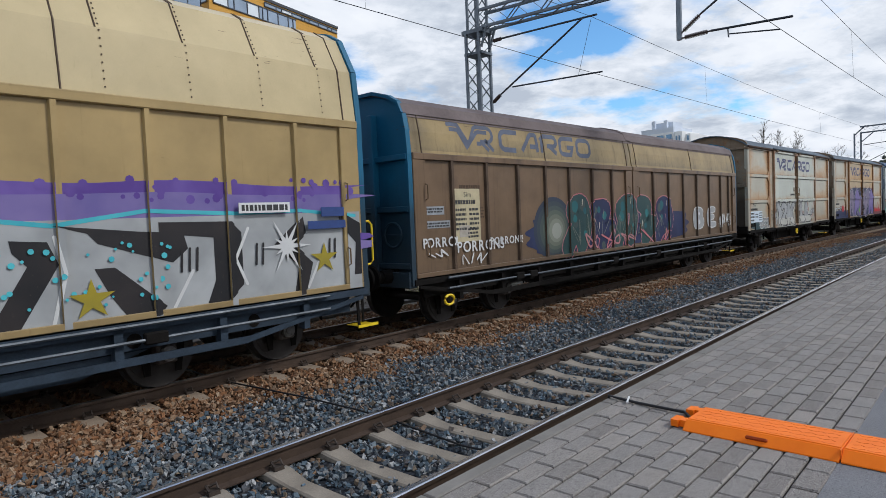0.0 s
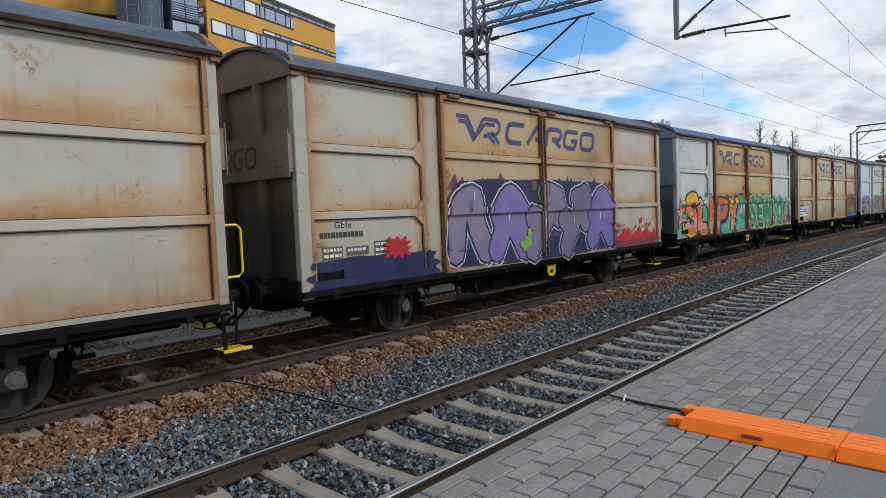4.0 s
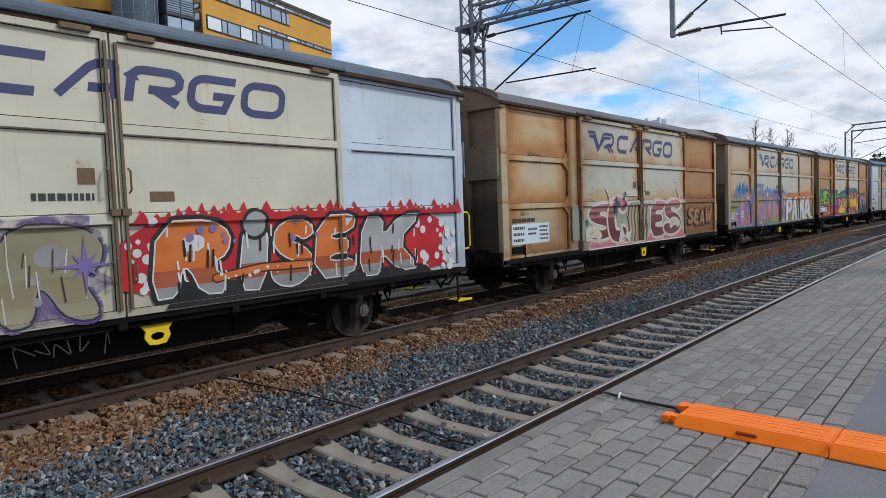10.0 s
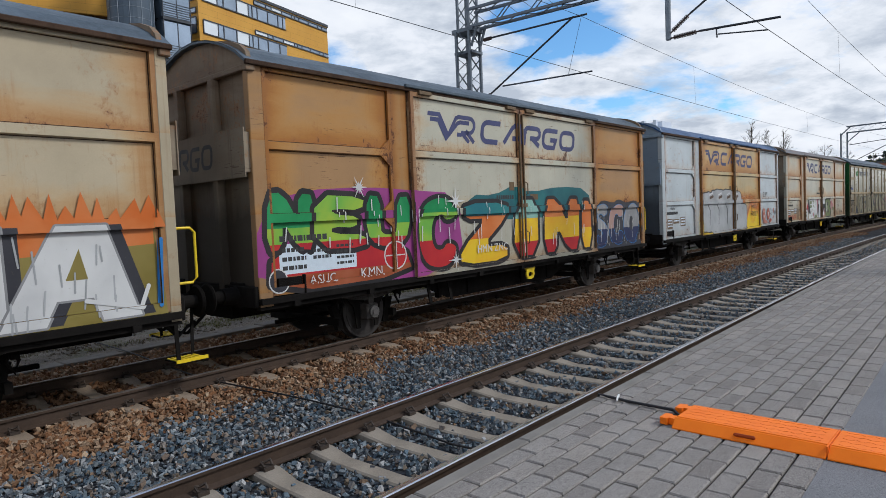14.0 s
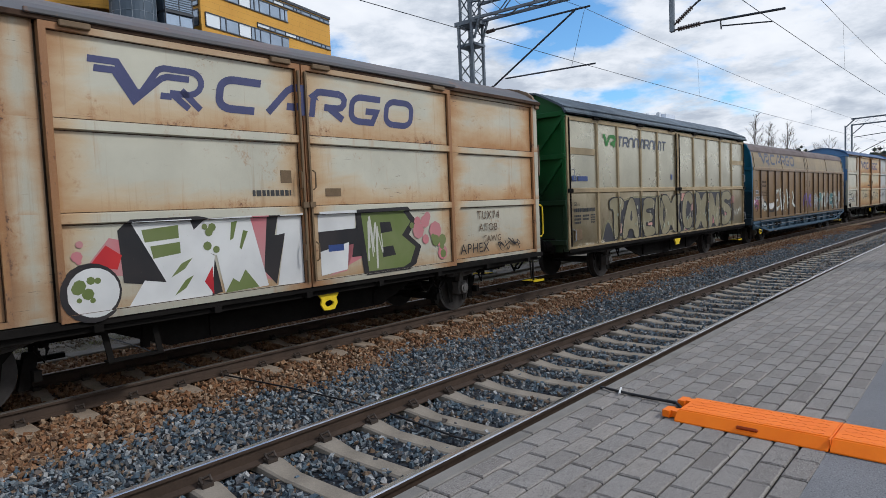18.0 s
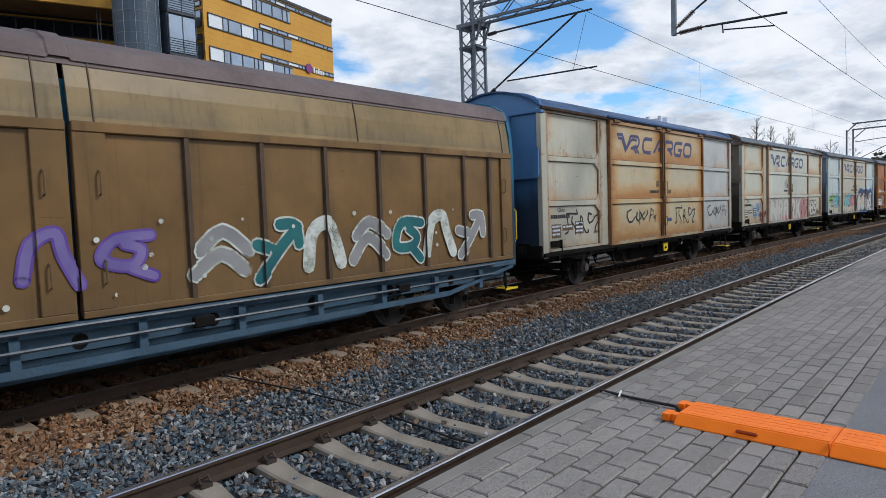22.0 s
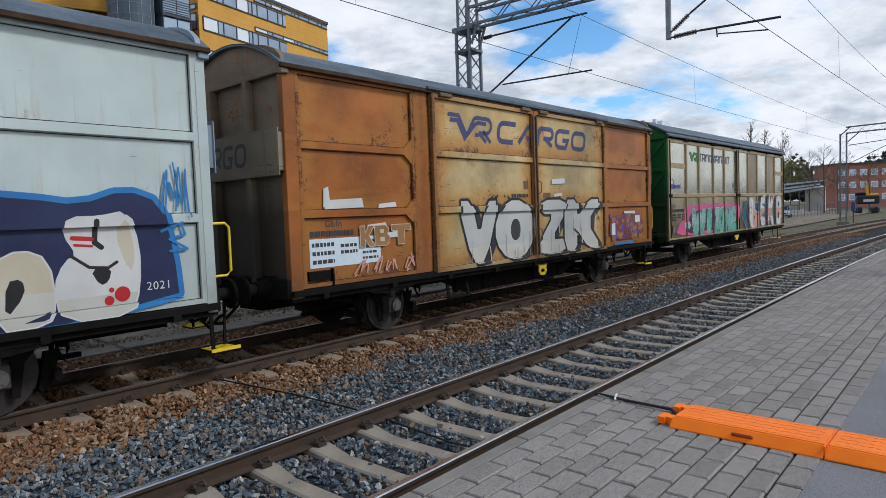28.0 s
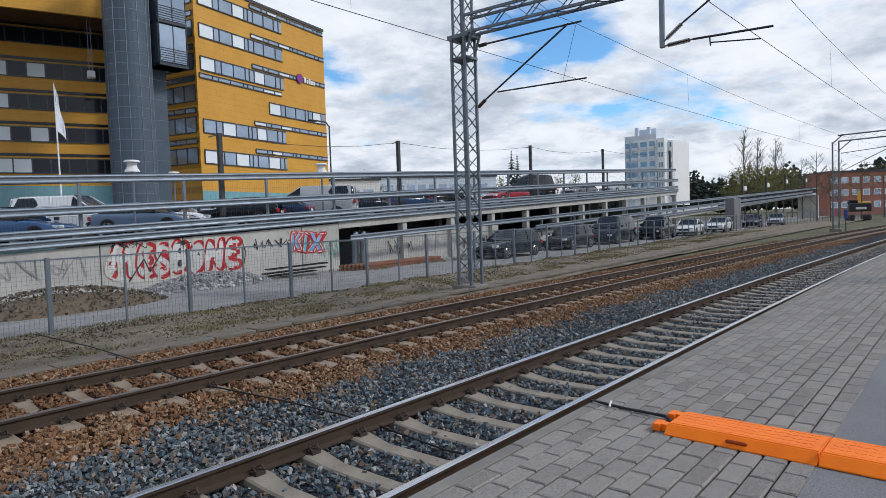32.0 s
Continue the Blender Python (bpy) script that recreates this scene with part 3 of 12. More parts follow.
# ---- the platform ----
paver_mat = Nodes("paver")
_v = paver_mat.at(world=True)
_rnd = paver_mat.math("FRACT", paver_mat.math("ADD", paver_mat.node("ObjectInfo").outputs["Random"], paver_mat.node("NewGeometry").outputs["Random Per Island"]))
_c = paver_mat.ramp(_rnd, (0.0, (0.19, 0.168, 0.15)), (0.3, (0.25, 0.226, 0.203)), (0.7, (0.265, 0.245, 0.225)), (1.0, (0.315, 0.28, 0.245)))
_c = paver_mat.mix(paver_mat.ramp(paver_mat.noise(2.2, 5, 0.6, _v), (0.35, 0.0), (0.7, 0.45)), _c, (0.17, 0.156, 0.142))
_c = paver_mat.mix(paver_mat.ramp(paver_mat.noise(160, 3, 0.6, _v), (0.54, 0.0), (0.64, 0.8)), _c, (0.46, 0.43, 0.4))
_c = paver_mat.mix(paver_mat.ramp(paver_mat.noise(130, 3, 0.6, _v), (0.36, 0.85), (0.47, 0.0)), _c, (0.06, 0.054, 0.048))
paver_mat.bump(paver_mat.noise(170, 3, 0.6, _v), 0.003, 0.7)
paver_mat = paver_mat.done(_c, 0.9, 0.0, 0.25)
joint_sand = plain("joint_sand", (0.028, 0.024, 0.02), 0.95, 0, 0.3, 3, 0.003, 120, world=True)

plat = Mesh()
strip(plat, STEPS, ((EDGE - 0.004, -0.4), (EDGE - 0.004, DECK - 0.03), (EDGE - 0.1, DECK - 0.018), (0.7, DECK - 0.018)), 0)
strip(plat, STEPS, ((0.7, DECK - 0.018), (0.7, DECK - 0.004), (-14, DECK - 0.004)), 1)
platform = thing("platform", "grey station platform of concrete pavers and asphalt", "platform", kind="structure", data=plat, mats=[joint_sand, asphalt])


def pavers():
    """Rows of oblong pavers along the edge, half a stone apart from row to row."""
    length, width, gap = 0.28, 0.14, 0.012
    def slab(l, w):
        c = 0.008
        me = Mesh()
        a, b = l / 2, w / 2
        me.rows([[(-a, -b, -0.03), (a, -b, -0.03), (a, b, -0.03), (-a, b, -0.03)], [(-a, -b, -c), (a, -b, -c), (a, b, -c), (-a, b, -c)], [(-a + c, -b + c, 0), (a - c, -b + c, 0), (a - c, b - c, 0), (-a + c, b - c, 0)]], 0, True)
        me.add([(-a + c, -b + c, 0), (a - c, -b + c, 0), (a - c, b - c, 0), (-a + c, b - c, 0)], ((0, 1, 2, 3),))
        return me
    one = slab(length - gap, width - gap)
    data, kerb = one.data("paver"), slab(0.99, 0.094).data("edge_stone")
    rest = Mesh()
    count = 0
    x = -2.0
    while x < 60:
        m = pose(x, EDGE - 0.052 + bend(x), DECK, 0, 0, math.degrees(math.atan(slope(x))))
        if x < 30:
            part("edge_stone", kerb, kerb_stone, platform, m=m)
        x += 1.0
    rows_n = 11
    for r in range(rows_n):
        lat = EDGE - 0.104 - width * (r + 0.5)
        x = -1.0 + (length / 2 if r % 2 else 0)
        while x < 60:
            m = pose(x, lat + bend(x), DECK + random.uniform(-0.0025, 0.0025), random.uniform(-0.4, 0.4), random.uniform(-0.3, 0.3), math.degrees(math.atan(slope(x))) + random.uniform(-0.4, 0.4))
            if 1.9 < x < 9.4:
                part("paver", data, paver_mat, platform, m=m)
            else:
                rest.add([m @ Vector(p) for p in one.v], one.f)
            x += length
    ob = part("distant_pavers", rest, paver_mat, platform)
    ob["kind"] = "stuff"

# unseen plain wall added behind the camera to dim reflections and low skylight
back_wall = plain("added_wall_plain", (0.24, 0.2, 0.16), 0.9, 0, 0.2, 0.4, 0, 8)
thing("wall_south", "unseen plain wall added behind the camera to dim reflections", "wall", kind="structure", data=Mesh().box(-70, 150, -16.4, -16.0, -0.4, 3.4).box(-70, 150, -16.5, -15.8, 3.4, 3.55), mats=back_wall)

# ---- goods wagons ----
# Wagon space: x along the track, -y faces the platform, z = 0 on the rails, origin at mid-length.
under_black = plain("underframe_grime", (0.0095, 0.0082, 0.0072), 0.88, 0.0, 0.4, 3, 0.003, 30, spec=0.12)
under_blue = plain("underframe_blue", (0.055, 0.1, 0.145), 0.65, 0.1, 0.35, 2, 0.002, 40)
wheel_steel = plain("wheel_steel", (0.05, 0.045, 0.042), 0.6, 0.5, 0.3, 6)
spring_steel = plain("spring_steel", (0.075, 0.066, 0.058), 0.7, 0.2, 0.3, 9)
hub_steel = plain("hub_steel", (0.2, 0.19, 0.18), 0.45, 0.7, 0.35, 12)
yellow = plain("safety_yellow", (0.78, 0.56, 0.02), 0.5, 0, 0.15, 8)
logo_violet = plain("logo_violet", (0.06, 0.066, 0.15), 0.5, 0, 0.2, 4)
logo_grey = plain("logo_grey", (0.1, 0.115, 0.16), 0.6, 0, 0.25, 4)
logo_green = plain("logo_green", (0.05, 0.2, 0.05), 0.5, 0, 0.15, 4)
mark_black = plain("stencil_black", (0.05, 0.05, 0.05), 0.6, 0, 0.2, 9)
mark_white = plain("stencil_white", (0.7, 0.7, 0.68), 0.5, 0, 0.1, 9)
plate_blue = plain("plate_blue", (0.03, 0.06, 0.2), 0.4, 0, 0.15, 9)
plate_brown = plain("plate_brown", (0.15, 0.1, 0.055), 0.6, 0, 0.2, 9)
plate_white = plain("plate_white", (0.62, 0.7, 0.76), 0.5, 0, 0.1, 9)
roof_grey = plain("roof_felt", (0.08, 0.105, 0.13), 0.6, 0.0, 0.45, 1.2, 0.01, 12)
roof_rusty = weathered("roof_rusty", (0.12, 0.12, 0.125), (0.2, 0.09, 0.05), 0.65, 0.5, 0.2, 0, 0.6, 3.0, (), ())
roof_blue = plain("roof_blue", (0.022, 0.07, 0.17), 0.5, 0.0, 0.3, 1.2, 0.006, 14)
roof_brown = plain("roof_brown", (0.13, 0.1, 0.095), 0.65, 0.1, 0.25, 1.2, 0.006, 14)

# dark brown put in for shaded panel gaps and the line under roof edges
shade_line = plain("seam_rust", (0.05, 0.026, 0.014), 0.8, 0.0, 0.6, 5)

SHARED = {}


def shared(key, build):
    if key not in SHARED:
        SHARED[key] = build().data(key.split(":")[0])
    return SHARED[key]


HALF = 1.40  # half width over the panels


def framed(name, key, host, mat, x0, x1, z0, z1, y, bars, turn, t=0.05, w=0.07, corner=0, rim_mat=None):
    """A sheet with a raised rim, flat bars across it and, at one side, gussets where the bars meet the rim."""
    sheet = part(name, shared(name + ":" + key, lambda: Mesh().box(x0, x1, y, y + 0.05, z0, z1)), mat, host, m=turn)
    o = y - t
    def rim():
        me = Mesh()
        out, inn = [(x0, z0), (x1, z0), (x1, z1), (x0, z1)], [(x0 + w, z0 + w), (x1 - w, z0 + w), (x1 - w, z1 - w), (x0 + w, z1 - w)]
        me.add([(a, q, c) for q in (o, y) for a, c in out + inn], [f for i in range(4) for j in ((i + 1) % 4,) for f in ((i, j, 4 + j, 4 + i), (8 + i, 12 + i, 12 + j, 8 + j), (i, 8 + i, 8 + j, j), (4 + i, 4 + j, 12 + j, 12 + i))])
        return me
    part("rim", shared("rim:" + name + key, rim), rim_mat or mat, sheet)
    def gap_strip():
        me = Mesh()
        e = 0.011
        for za, zc in zip([z0 + w] + [b + 0.064 for b in sorted(bars)], [b - 0.064 for b in sorted(bars)] + [z1 - w]):
            for a, b in ((x0 + w, x0 + w + e), (x1 - w - e, x1 - w)):
                me.box(a, b, y - 0.007, y, za, zc)
            me.box(x0 + w + e, x1 - w - e, y - 0.006, y, za, za + e * 0.8)
            me.box(x0 + w + e, x1 - w - e, y - 0.006, y, zc - e * 0.8, zc)
        return me
    part("seam", shared("seam:" + name + key, gap_strip), shade_line, sheet, "dark rusted weld seam")
    for zb in bars:
        part("bar", shared("bar:%s%s%.2f" % (name, key, zb), lambda: Mesh().prism([(o, zb - 0.05), (y, zb - 0.065), (y, zb + 0.065), (o, zb + 0.05)], "x", x0 + w, x1 - w)), mat, sheet)
        if corner:
            s = 1 if corner > 0 else -1
            e = x1 - w if s > 0 else x0 + w
            part("gusset", shared("gusset:%s%s%.2f" % (name, key, zb), lambda: Mesh().prism([(e, zb + 0.22), (e, zb - 0.22), (e - s * 0.2, zb - 0.055), (e - s * 0.2, zb + 0.055)], "y", o + 0.004, y)), mat, sheet)
    return sheet


def wheelset_mesh():
    me = Mesh()
    for s in (-1, 1):
        y = s * 0.797
        me.cyl((0, y - 0.065, 0), "y", 0.46, 0.13, 40)
        me.cyl((0, y + s * 0.066 - 0.01, 0), "y", 0.4, 0.02, 36)
        me.cyl((0, y - s * 0.09 - 0.02, 0), "y", 0.49, 0.04, 36)
        me.cyl((0, y + s * 0.07, 0), "y", 0.14, s * 0.08, 20)
        # a seam and two balance marks let the turning be seen
        me.box(-0.03, 0.03, y + s * 0.068 - 0.012, y + s * 0.068 + 0.012, 0.2, 0.36)
        me.box(0.18, 0.3, y + s * 0.068 - 0.01, y + s * 0.068 + 0.01, -0.06, 0.0)
    me.cyl((0, -1.08, 0), "y", 0.085, 2.16, 14)
    return me


def running_gear(w, xs, frame_mat):
    """Wheelsets with axle boxes, leaf springs, horn guards and shackles; returns the wheelsets."""
    sets = []
    for xa in xs:
        ws = part("wheelset", shared("wheelset", wheelset_mesh), wheel_steel, w, "dark steel wheels with worn bright treads", pose(xa, 0, 0.46))
        sets.append(ws)
        for s in (-1, 1):
            def box_mesh(s=s):
                me = Mesh().box(-0.13, 0.13, s * 1.0 - 0.1, s * 1.0 + 0.1, -0.13, 0.13, 0, 0.02)
                return me
            def cap_mesh(s=s):
                me = Mesh().cyl((0, s * 1.1, 0), "y", 0.1, s * 0.05, 20)
                me.cyl((0, s * 1.15, 0), "y", 0.055, s * 0.015, 14)
                for i in range(4):
                    a = i * math.pi / 2 + 0.6
                    me.cyl((math.cos(a) * 0.075, s * 1.15, math.sin(a) * 0.075), "y", 0.012, s * 0.012, 6)
                return me
            def spring_mesh(s=s):
                me = Mesh()
                for i in range(7):
                    l, z = 0.62 - 0.075 * i, 0.21 + 0.02 * i
                    pts = [(l * u, z + 0.012 + 0.1 * (u * l / 0.62) ** 2) for u in (-1, -0.6, -0.2, 0.2, 0.6, 1)]
                    me.prism(pts + [(a, b - 0.016) for a, b in pts[::-1]], "y", s * 1.0 - 0.05, s * 1.0 + 0.05)
                me.box(-0.06, 0.06, s * 1.0 - 0.07, s * 1.0 + 0.07, 0.12, 0.4, 0, 0.01)
                return me
            def guard_mesh(s=s):
                me = Mesh()
                me.prism([(-0.62, 0.45), (0.62, 0.45), (0.3, 0.1), (0.24, -0.28), (0.16, -0.28), (0.16, 0.16), (-0.16, 0.16), (-0.16, -0.28), (-0.24, -0.28), (-0.3, 0.1)], "y", s * 0.93, s * 0.95)
                for e in (-1, 1):
                    me.box(e * 0.68 - 0.05, e * 0.68 + 0.05, s * 0.94, s * 1.06, 0.22, 0.46, 0, 0.01)
                    me.tube([(e * 0.64, s * 1.03, 0.34), (e * 0.72, s * 1.03, 0.2), (e * 0.68, s * 1.03, 0.06), (e * 0.6, s * 1.03, 0.2), (e * 0.64, s * 1.03, 0.34)], 0.022, 6)
                return me
            k = "a" if s < 0 else "b"
            ab = part("axle_box", shared("axle_box:" + k, box_mesh), spring_steel, w, m=pose(xa, 0, 0.46))
            part("cap", shared("cap:" + k, cap_mesh), hub_steel, ab, "greasy steel bearing cap")
            part("leaf_spring", shared("leaf_spring:" + k, spring_mesh), spring_steel, w, m=pose(xa, 0, 0.46))
            part("axle_guard", shared("axle_guard:" + k, guard_mesh), frame_mat, w, m=pose(xa, 0, 0.46))
    return sets


def ends_gear(w, end, frame_mat):
    """Buffers, drawgear and hoses, steps and yellow rails at both ends."""
    for e in (-1, 1):
        for s in (-1, 1):
            def buffer_mesh():
                me = Mesh().cyl((0, 0, 0), "x", 0.13, 0.26, 18, 0, 0.115).cyl((0.26, 0, 0), "x", 0.09, 0.2, 16)
                me.cyl((0.44, 0, 0), "x", 0.2, 0.03, 22, 0, 0.225).cyl((0.47, 0, 0), "x", 0.225, 0.02, 22, 0, 0.2)
                me.box(-0.02, 0.02, -0.18, 0.18, -0.18, 0.18, 0, 0.01)
                return me
            part("buffer", shared("buffer", buffer_mesh), under_black, w, "round greasy steel buffer", pose(e * (end - 0.0), s * 0.875, 1.02, 0, 0, 0 if e > 0 else 180))
        def coupling_mesh():
            me = Mesh().box(0, 0.3, -0.06, 0.06, -0.07, 0.07, 0, 0.02)
            me.tube([(0.3, 0, 0), (0.42, 0, 0.02), (0.46, 0, -0.08), (0.4, 0, -0.13)], 0.035, 8)
            for y in (-0.07, 0.07):
                me.tube([(0.3, y, -0.04), (0.5, y, -0.16), (0.74, y, -0.1)], 0.02, 6)
            me.tube([(0, 0.35, -0.05), (0.25, 0.36, -0.25), (0.5, 0.3, -0.5), (0.72, 0.3, -0.45)], 0.024, 7)
            me.tube([(0, -0.4, -0.05), (0.2, -0.41, -0.3), (0.42, -0.36, -0.52), (0.6, -0.3, -0.4), (0.72, -0.3, -0.35)], 0.024, 7)
            return me
        part("coupling", shared("coupling", coupling_mesh), under_black, w, "screw coupling with black brake hoses", pose(e * end, 0, 1.0, 0, 0, 0 if e > 0 else 180))
    # handrail and step at the shunter's corners: diagonal to one another
    for e in (1, -1):
        def rail_mesh():
            return Mesh().tube([(0, -1.3, 2.02), (0.2, -1.3, 2.02), (0.26, -1.3, 1.96), (0.26, -1.3, 1.38), (0.2, -1.3, 1.32), (0, -1.3, 1.32)], 0.018, 8)
        def step_mesh():
            me = Mesh().bar((0.0, -1.16, 0.95), (0.02, -1.16, 0.3), 0.05, 0.02).bar((0.42, -0.8, 0.95), (0.34, -0.9, 0.3), 0.04, 0.02)
            me.box(-0.02, 0.4, -1.18, -0.86, 0.29, 0.305)
            return me
        def tread_mesh():
            me = Mesh()
            for i in range(7):
                me.box(0.0 + i * 0.055, 0.03 + i * 0.055, -1.17, -0.87, 0.306, 0.316)
            me.box(-0.025, 0.405, -1.2, -1.182, 0.285, 0.33)
            return me
        m = pose(e * end, 0, 0, 0, 0, 0 if e > 0 else 180)
        part("handrail", shared("handrail", rail_mesh), yellow, w, "bent yellow handrail", m)
        st = part("footstep", shared("footstep", step_mesh), under_black, w, m=m)
        part("tread", shared("tread", tread_mesh), yellow, st, "yellow grating tread")


def bow(cx, cz, rx, rz, a0, a1, n=5):
    """Points of an arc, degrees from the right-hand side."""
    return [(cx + rx * math.cos(radians(a0 + (a1 - a0) * i / n)), cz + rz * math.sin(radians(a0 + (a1 - a0) * i / n))) for i in range(n + 1)]


CARGO = (
    [[(1, 1)] + bow(0.3, 0.66, 0.3, 0.34, 90, 180) + bow(0.3, 0.34, 0.3, 0.34, 180, 270) + [(0.9, 0)]],
    [[(0, 0), (0.46, 0.86), (0.6, 1), (0.84, 1), (0.9, 0.93), (0.98, 0)], [(0.5, 0.3), (0.92, 0.3)]],
    [[(0, 0), (0, 0.72)] + bow(0.2, 0.72, 0.2, 0.28, 180, 90, 3) + bow(0.78, 0.71, 0.22, 0.29, 90, -90) + [(0.36, 0.42)], [(0.5, 0.42), (1, 0)]],
    [[(1, 1)] + bow(0.3, 0.66, 0.3, 0.34, 90, 180) + bow(0.3, 0.34, 0.3, 0.34, 180, 270) + [(0.78, 0), (0.9, 0.45), (0.5, 0.45)]],
    [bow(0.3, 0.34, 0.3, 0.34, 270, 180) + bow(0.3, 0.66, 0.3, 0.34, 180, 90) + bow(0.7, 0.66, 0.3, 0.34, 90, 0) + bow(0.7, 0.34, 0.3, 0.34, 0, -90) + [(0.3, 0)]])


def ribbon(pts, t):
    """Quads along a line, mitred at its bends."""
    side = []
    for i, p in enumerate(pts):
        a, b = Vector(pts[max(i - 1, 0)]), Vector(pts[min(i + 1, len(pts) - 1)])
        q = Vector(p)
        d0, d1 = (q - a).normalized() if i else None, (b - q).normalized() if i < len(pts) - 1 else None
        d0, d1 = d0 or d1, d1 or d0
        n0, n1 = Vector((-d0.y, d0.x)), Vector((-d1.y, d1.x))
        m = (n0 + n1).normalized()
        m *= t / 2 / max(0.5, m.dot(n0))
        side.append((tuple(q + m), tuple(q - m)))
    return [(a[0], a[1], b[1], b[0]) for a, b in zip(side, side[1:])]


def cargo_quads(x, length, h, t):
    """The word CARGO in rounded strokes of width t."""
    out = []
    wd = length / 5.0
    for k, lines in enumerate(CARGO):
        for pts in lines:
            out += ribbon([(x + k * wd + t / 2 + u * (wd * 0.93 - t), t / 2 + v * (h - t)) for u, v in pts], t)
    return out


def swoosh_quads(x, width, h, t, stripes=2):
    """A ribbon that sweeps in level, dips, climbs and curls round, of one or two stripes."""
    out = []
    for k in range(stripes):
        o = k * t * 1.22
        run = [((0.055 * k if stripes > 1 else 0.13) * width, h - t / 2 - o), (0.225 * width - o * 0.15, h - t / 2 - o), (0.41 * width - o * 0.1, t / 2 + t * 1.22 * (stripes - 1) - o)]
        run += [(0.455 * width + o * 0.1, t / 2 + t * 1.22 * (stripes - 1) - o)] if k == 0 else []
        run += [(0.57 * width + o * 0.55, h - t / 2 - o - 0.06 * h), (0.62 * width + o * 0.55, h - t / 2 - o)]
        ry = h * 0.29 - o
        if k == 0:
            run += bow(0.86 * width, h - t / 2 - ry, 0.12 * width, ry, 90, -80, 7) + [(0.7 * width, h - t / 2 - 2 * ry)]
            out += ribbon([(0.8 * width, h * 0.44), (1.0 * width, 0.0)], t)
            if stripes > 1:
                out += ribbon([(0.62 * width, h * 0.44 - t * 1.15), (0.72 * width, h * 0.44 - t * 1.15)], t) + ribbon([(0.72 * width, h * 0.44 - t * 0.7), (0.89 * width, 0.0)], t)
        else:
            run += [(0.86 * width, h - t / 2 - o)]
        out += ribbon(run, t)
    return [tuple((x + a, b) for a, b in q) for q in out]


def bars_logo(w, x0, z0, length, height, y, mat, name="logo", slant=0.18, on=None, word=True):
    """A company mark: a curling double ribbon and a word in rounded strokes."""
    t = height * 0.185
    def sl(quads):
        return [[(x0 + a + b * slant, z0 + b) for a, b in q] for q in quads]
    mark = sl(swoosh_quads(0.0, length * 0.265 if word else length, height, t * 0.86 if word else t * 1.7, 2 if word else 1))
    x = length * 0.3
    letters_ = sl(cargo_quads(x, length * 1.03 - x - height * slant, height * 0.97, t * 1.12)) if word else []
    if on:
        if not word:
            return Piece().shapes(mark, mat).build(w, *on[:3], "green company mark, a curling ribbon", name, 0.016)
        Piece().shapes(mark, mat).build(w, *on[:3], "faded company mark, a curling double ribbon", name, 0.003, len(on) > 3)["kind"] = "stuff"
        lt = Piece().shapes(letters_, mat).build(w, *on[:3], "faded painted word in rounded strokes", "word", 0.003, len(on) > 3)
        lt["kind"] = "stuff"
        return lt
    me = Mesh()
    for q in mark:
        me.prism(q, "y", y - 0.004, y)
    return part(name, me, mat, w, "company mark, a curling ribbon")


def text_lines(me, x, z, length, rows, h, gap, y, m=0, seed=0):
    """Rows of short bars in place of small print that cannot be read."""
    rnd = random.Random(seed)
    for r in range(rows):
        a = x
        while a < x + length - 0.02:
            l = rnd.uniform(0.03, 0.09)
            me.box(a, min(a + l, x + length), y - 0.003, y, z - r * gap - h, z - r * gap, m)
            a += l + 0.02


GLYPHS = {}


def glyph(ch, off=0.0, detail=3):
    """The filled outline of a character in the built-in font, as triangles in a unit-high box."""
    key = (ch, round(off, 3))
    if key not in GLYPHS:
        cu = bpy.data.curves.new("glyph", "FONT")
        cu.body, cu.offset, cu.resolution_u, cu.fill_mode = ch, off, detail, "FRONT"
        ob = bpy.data.objects.new("glyph", cu)
        me = ob.to_mesh()
        me.calc_loop_triangles()
        pts = [(v.co.x, v.co.y) for v in me.vertices]
        tri = [tuple(t.vertices) for t in me.loop_triangles]
        ob.to_mesh_clear()
        bpy.data.objects.remove(ob)
        bpy.data.curves.remove(cu)
        GLYPHS[key] = (pts, tri)
    return GLYPHS[key]


def lettering(me, text, x, z, height, y, m=0, wide=1.0, off=0.005):
    """Stencilled writing on a side that faces -y."""
    a = x
    for ch in text:
        if ch == " ":
            a += height * 0.45 * wide
            continue
        pts, tri = glyph(ch, off)
        k = height / 0.7
        me.add([(a + p * k * wide, y, z + q * k) for p, q in pts], tri, m)
        a += (max(p for p, _ in pts) + 0.1) * k * wide
    return a


def cut(poly, k, c):
    """Splits a convex flat polygon at coordinate k = c."""
    lo, hi = [], []
    n = len(poly)
    for i in range(n):
        p, q = poly[i], poly[(i + 1) % n]
        (lo if p[k] <= c else hi).append(p)
        if (p[k] - c) * (q[k] - c) < 0:
            t = (c - p[k]) / (q[k] - p[k])
            r = (p[0] + (q[0] - p[0]) * t, p[1] + (q[1] - p[1]) * t)
            lo.append(r)
            hi.append(r)
    return [a for a in (lo, hi) if len(a) > 2]


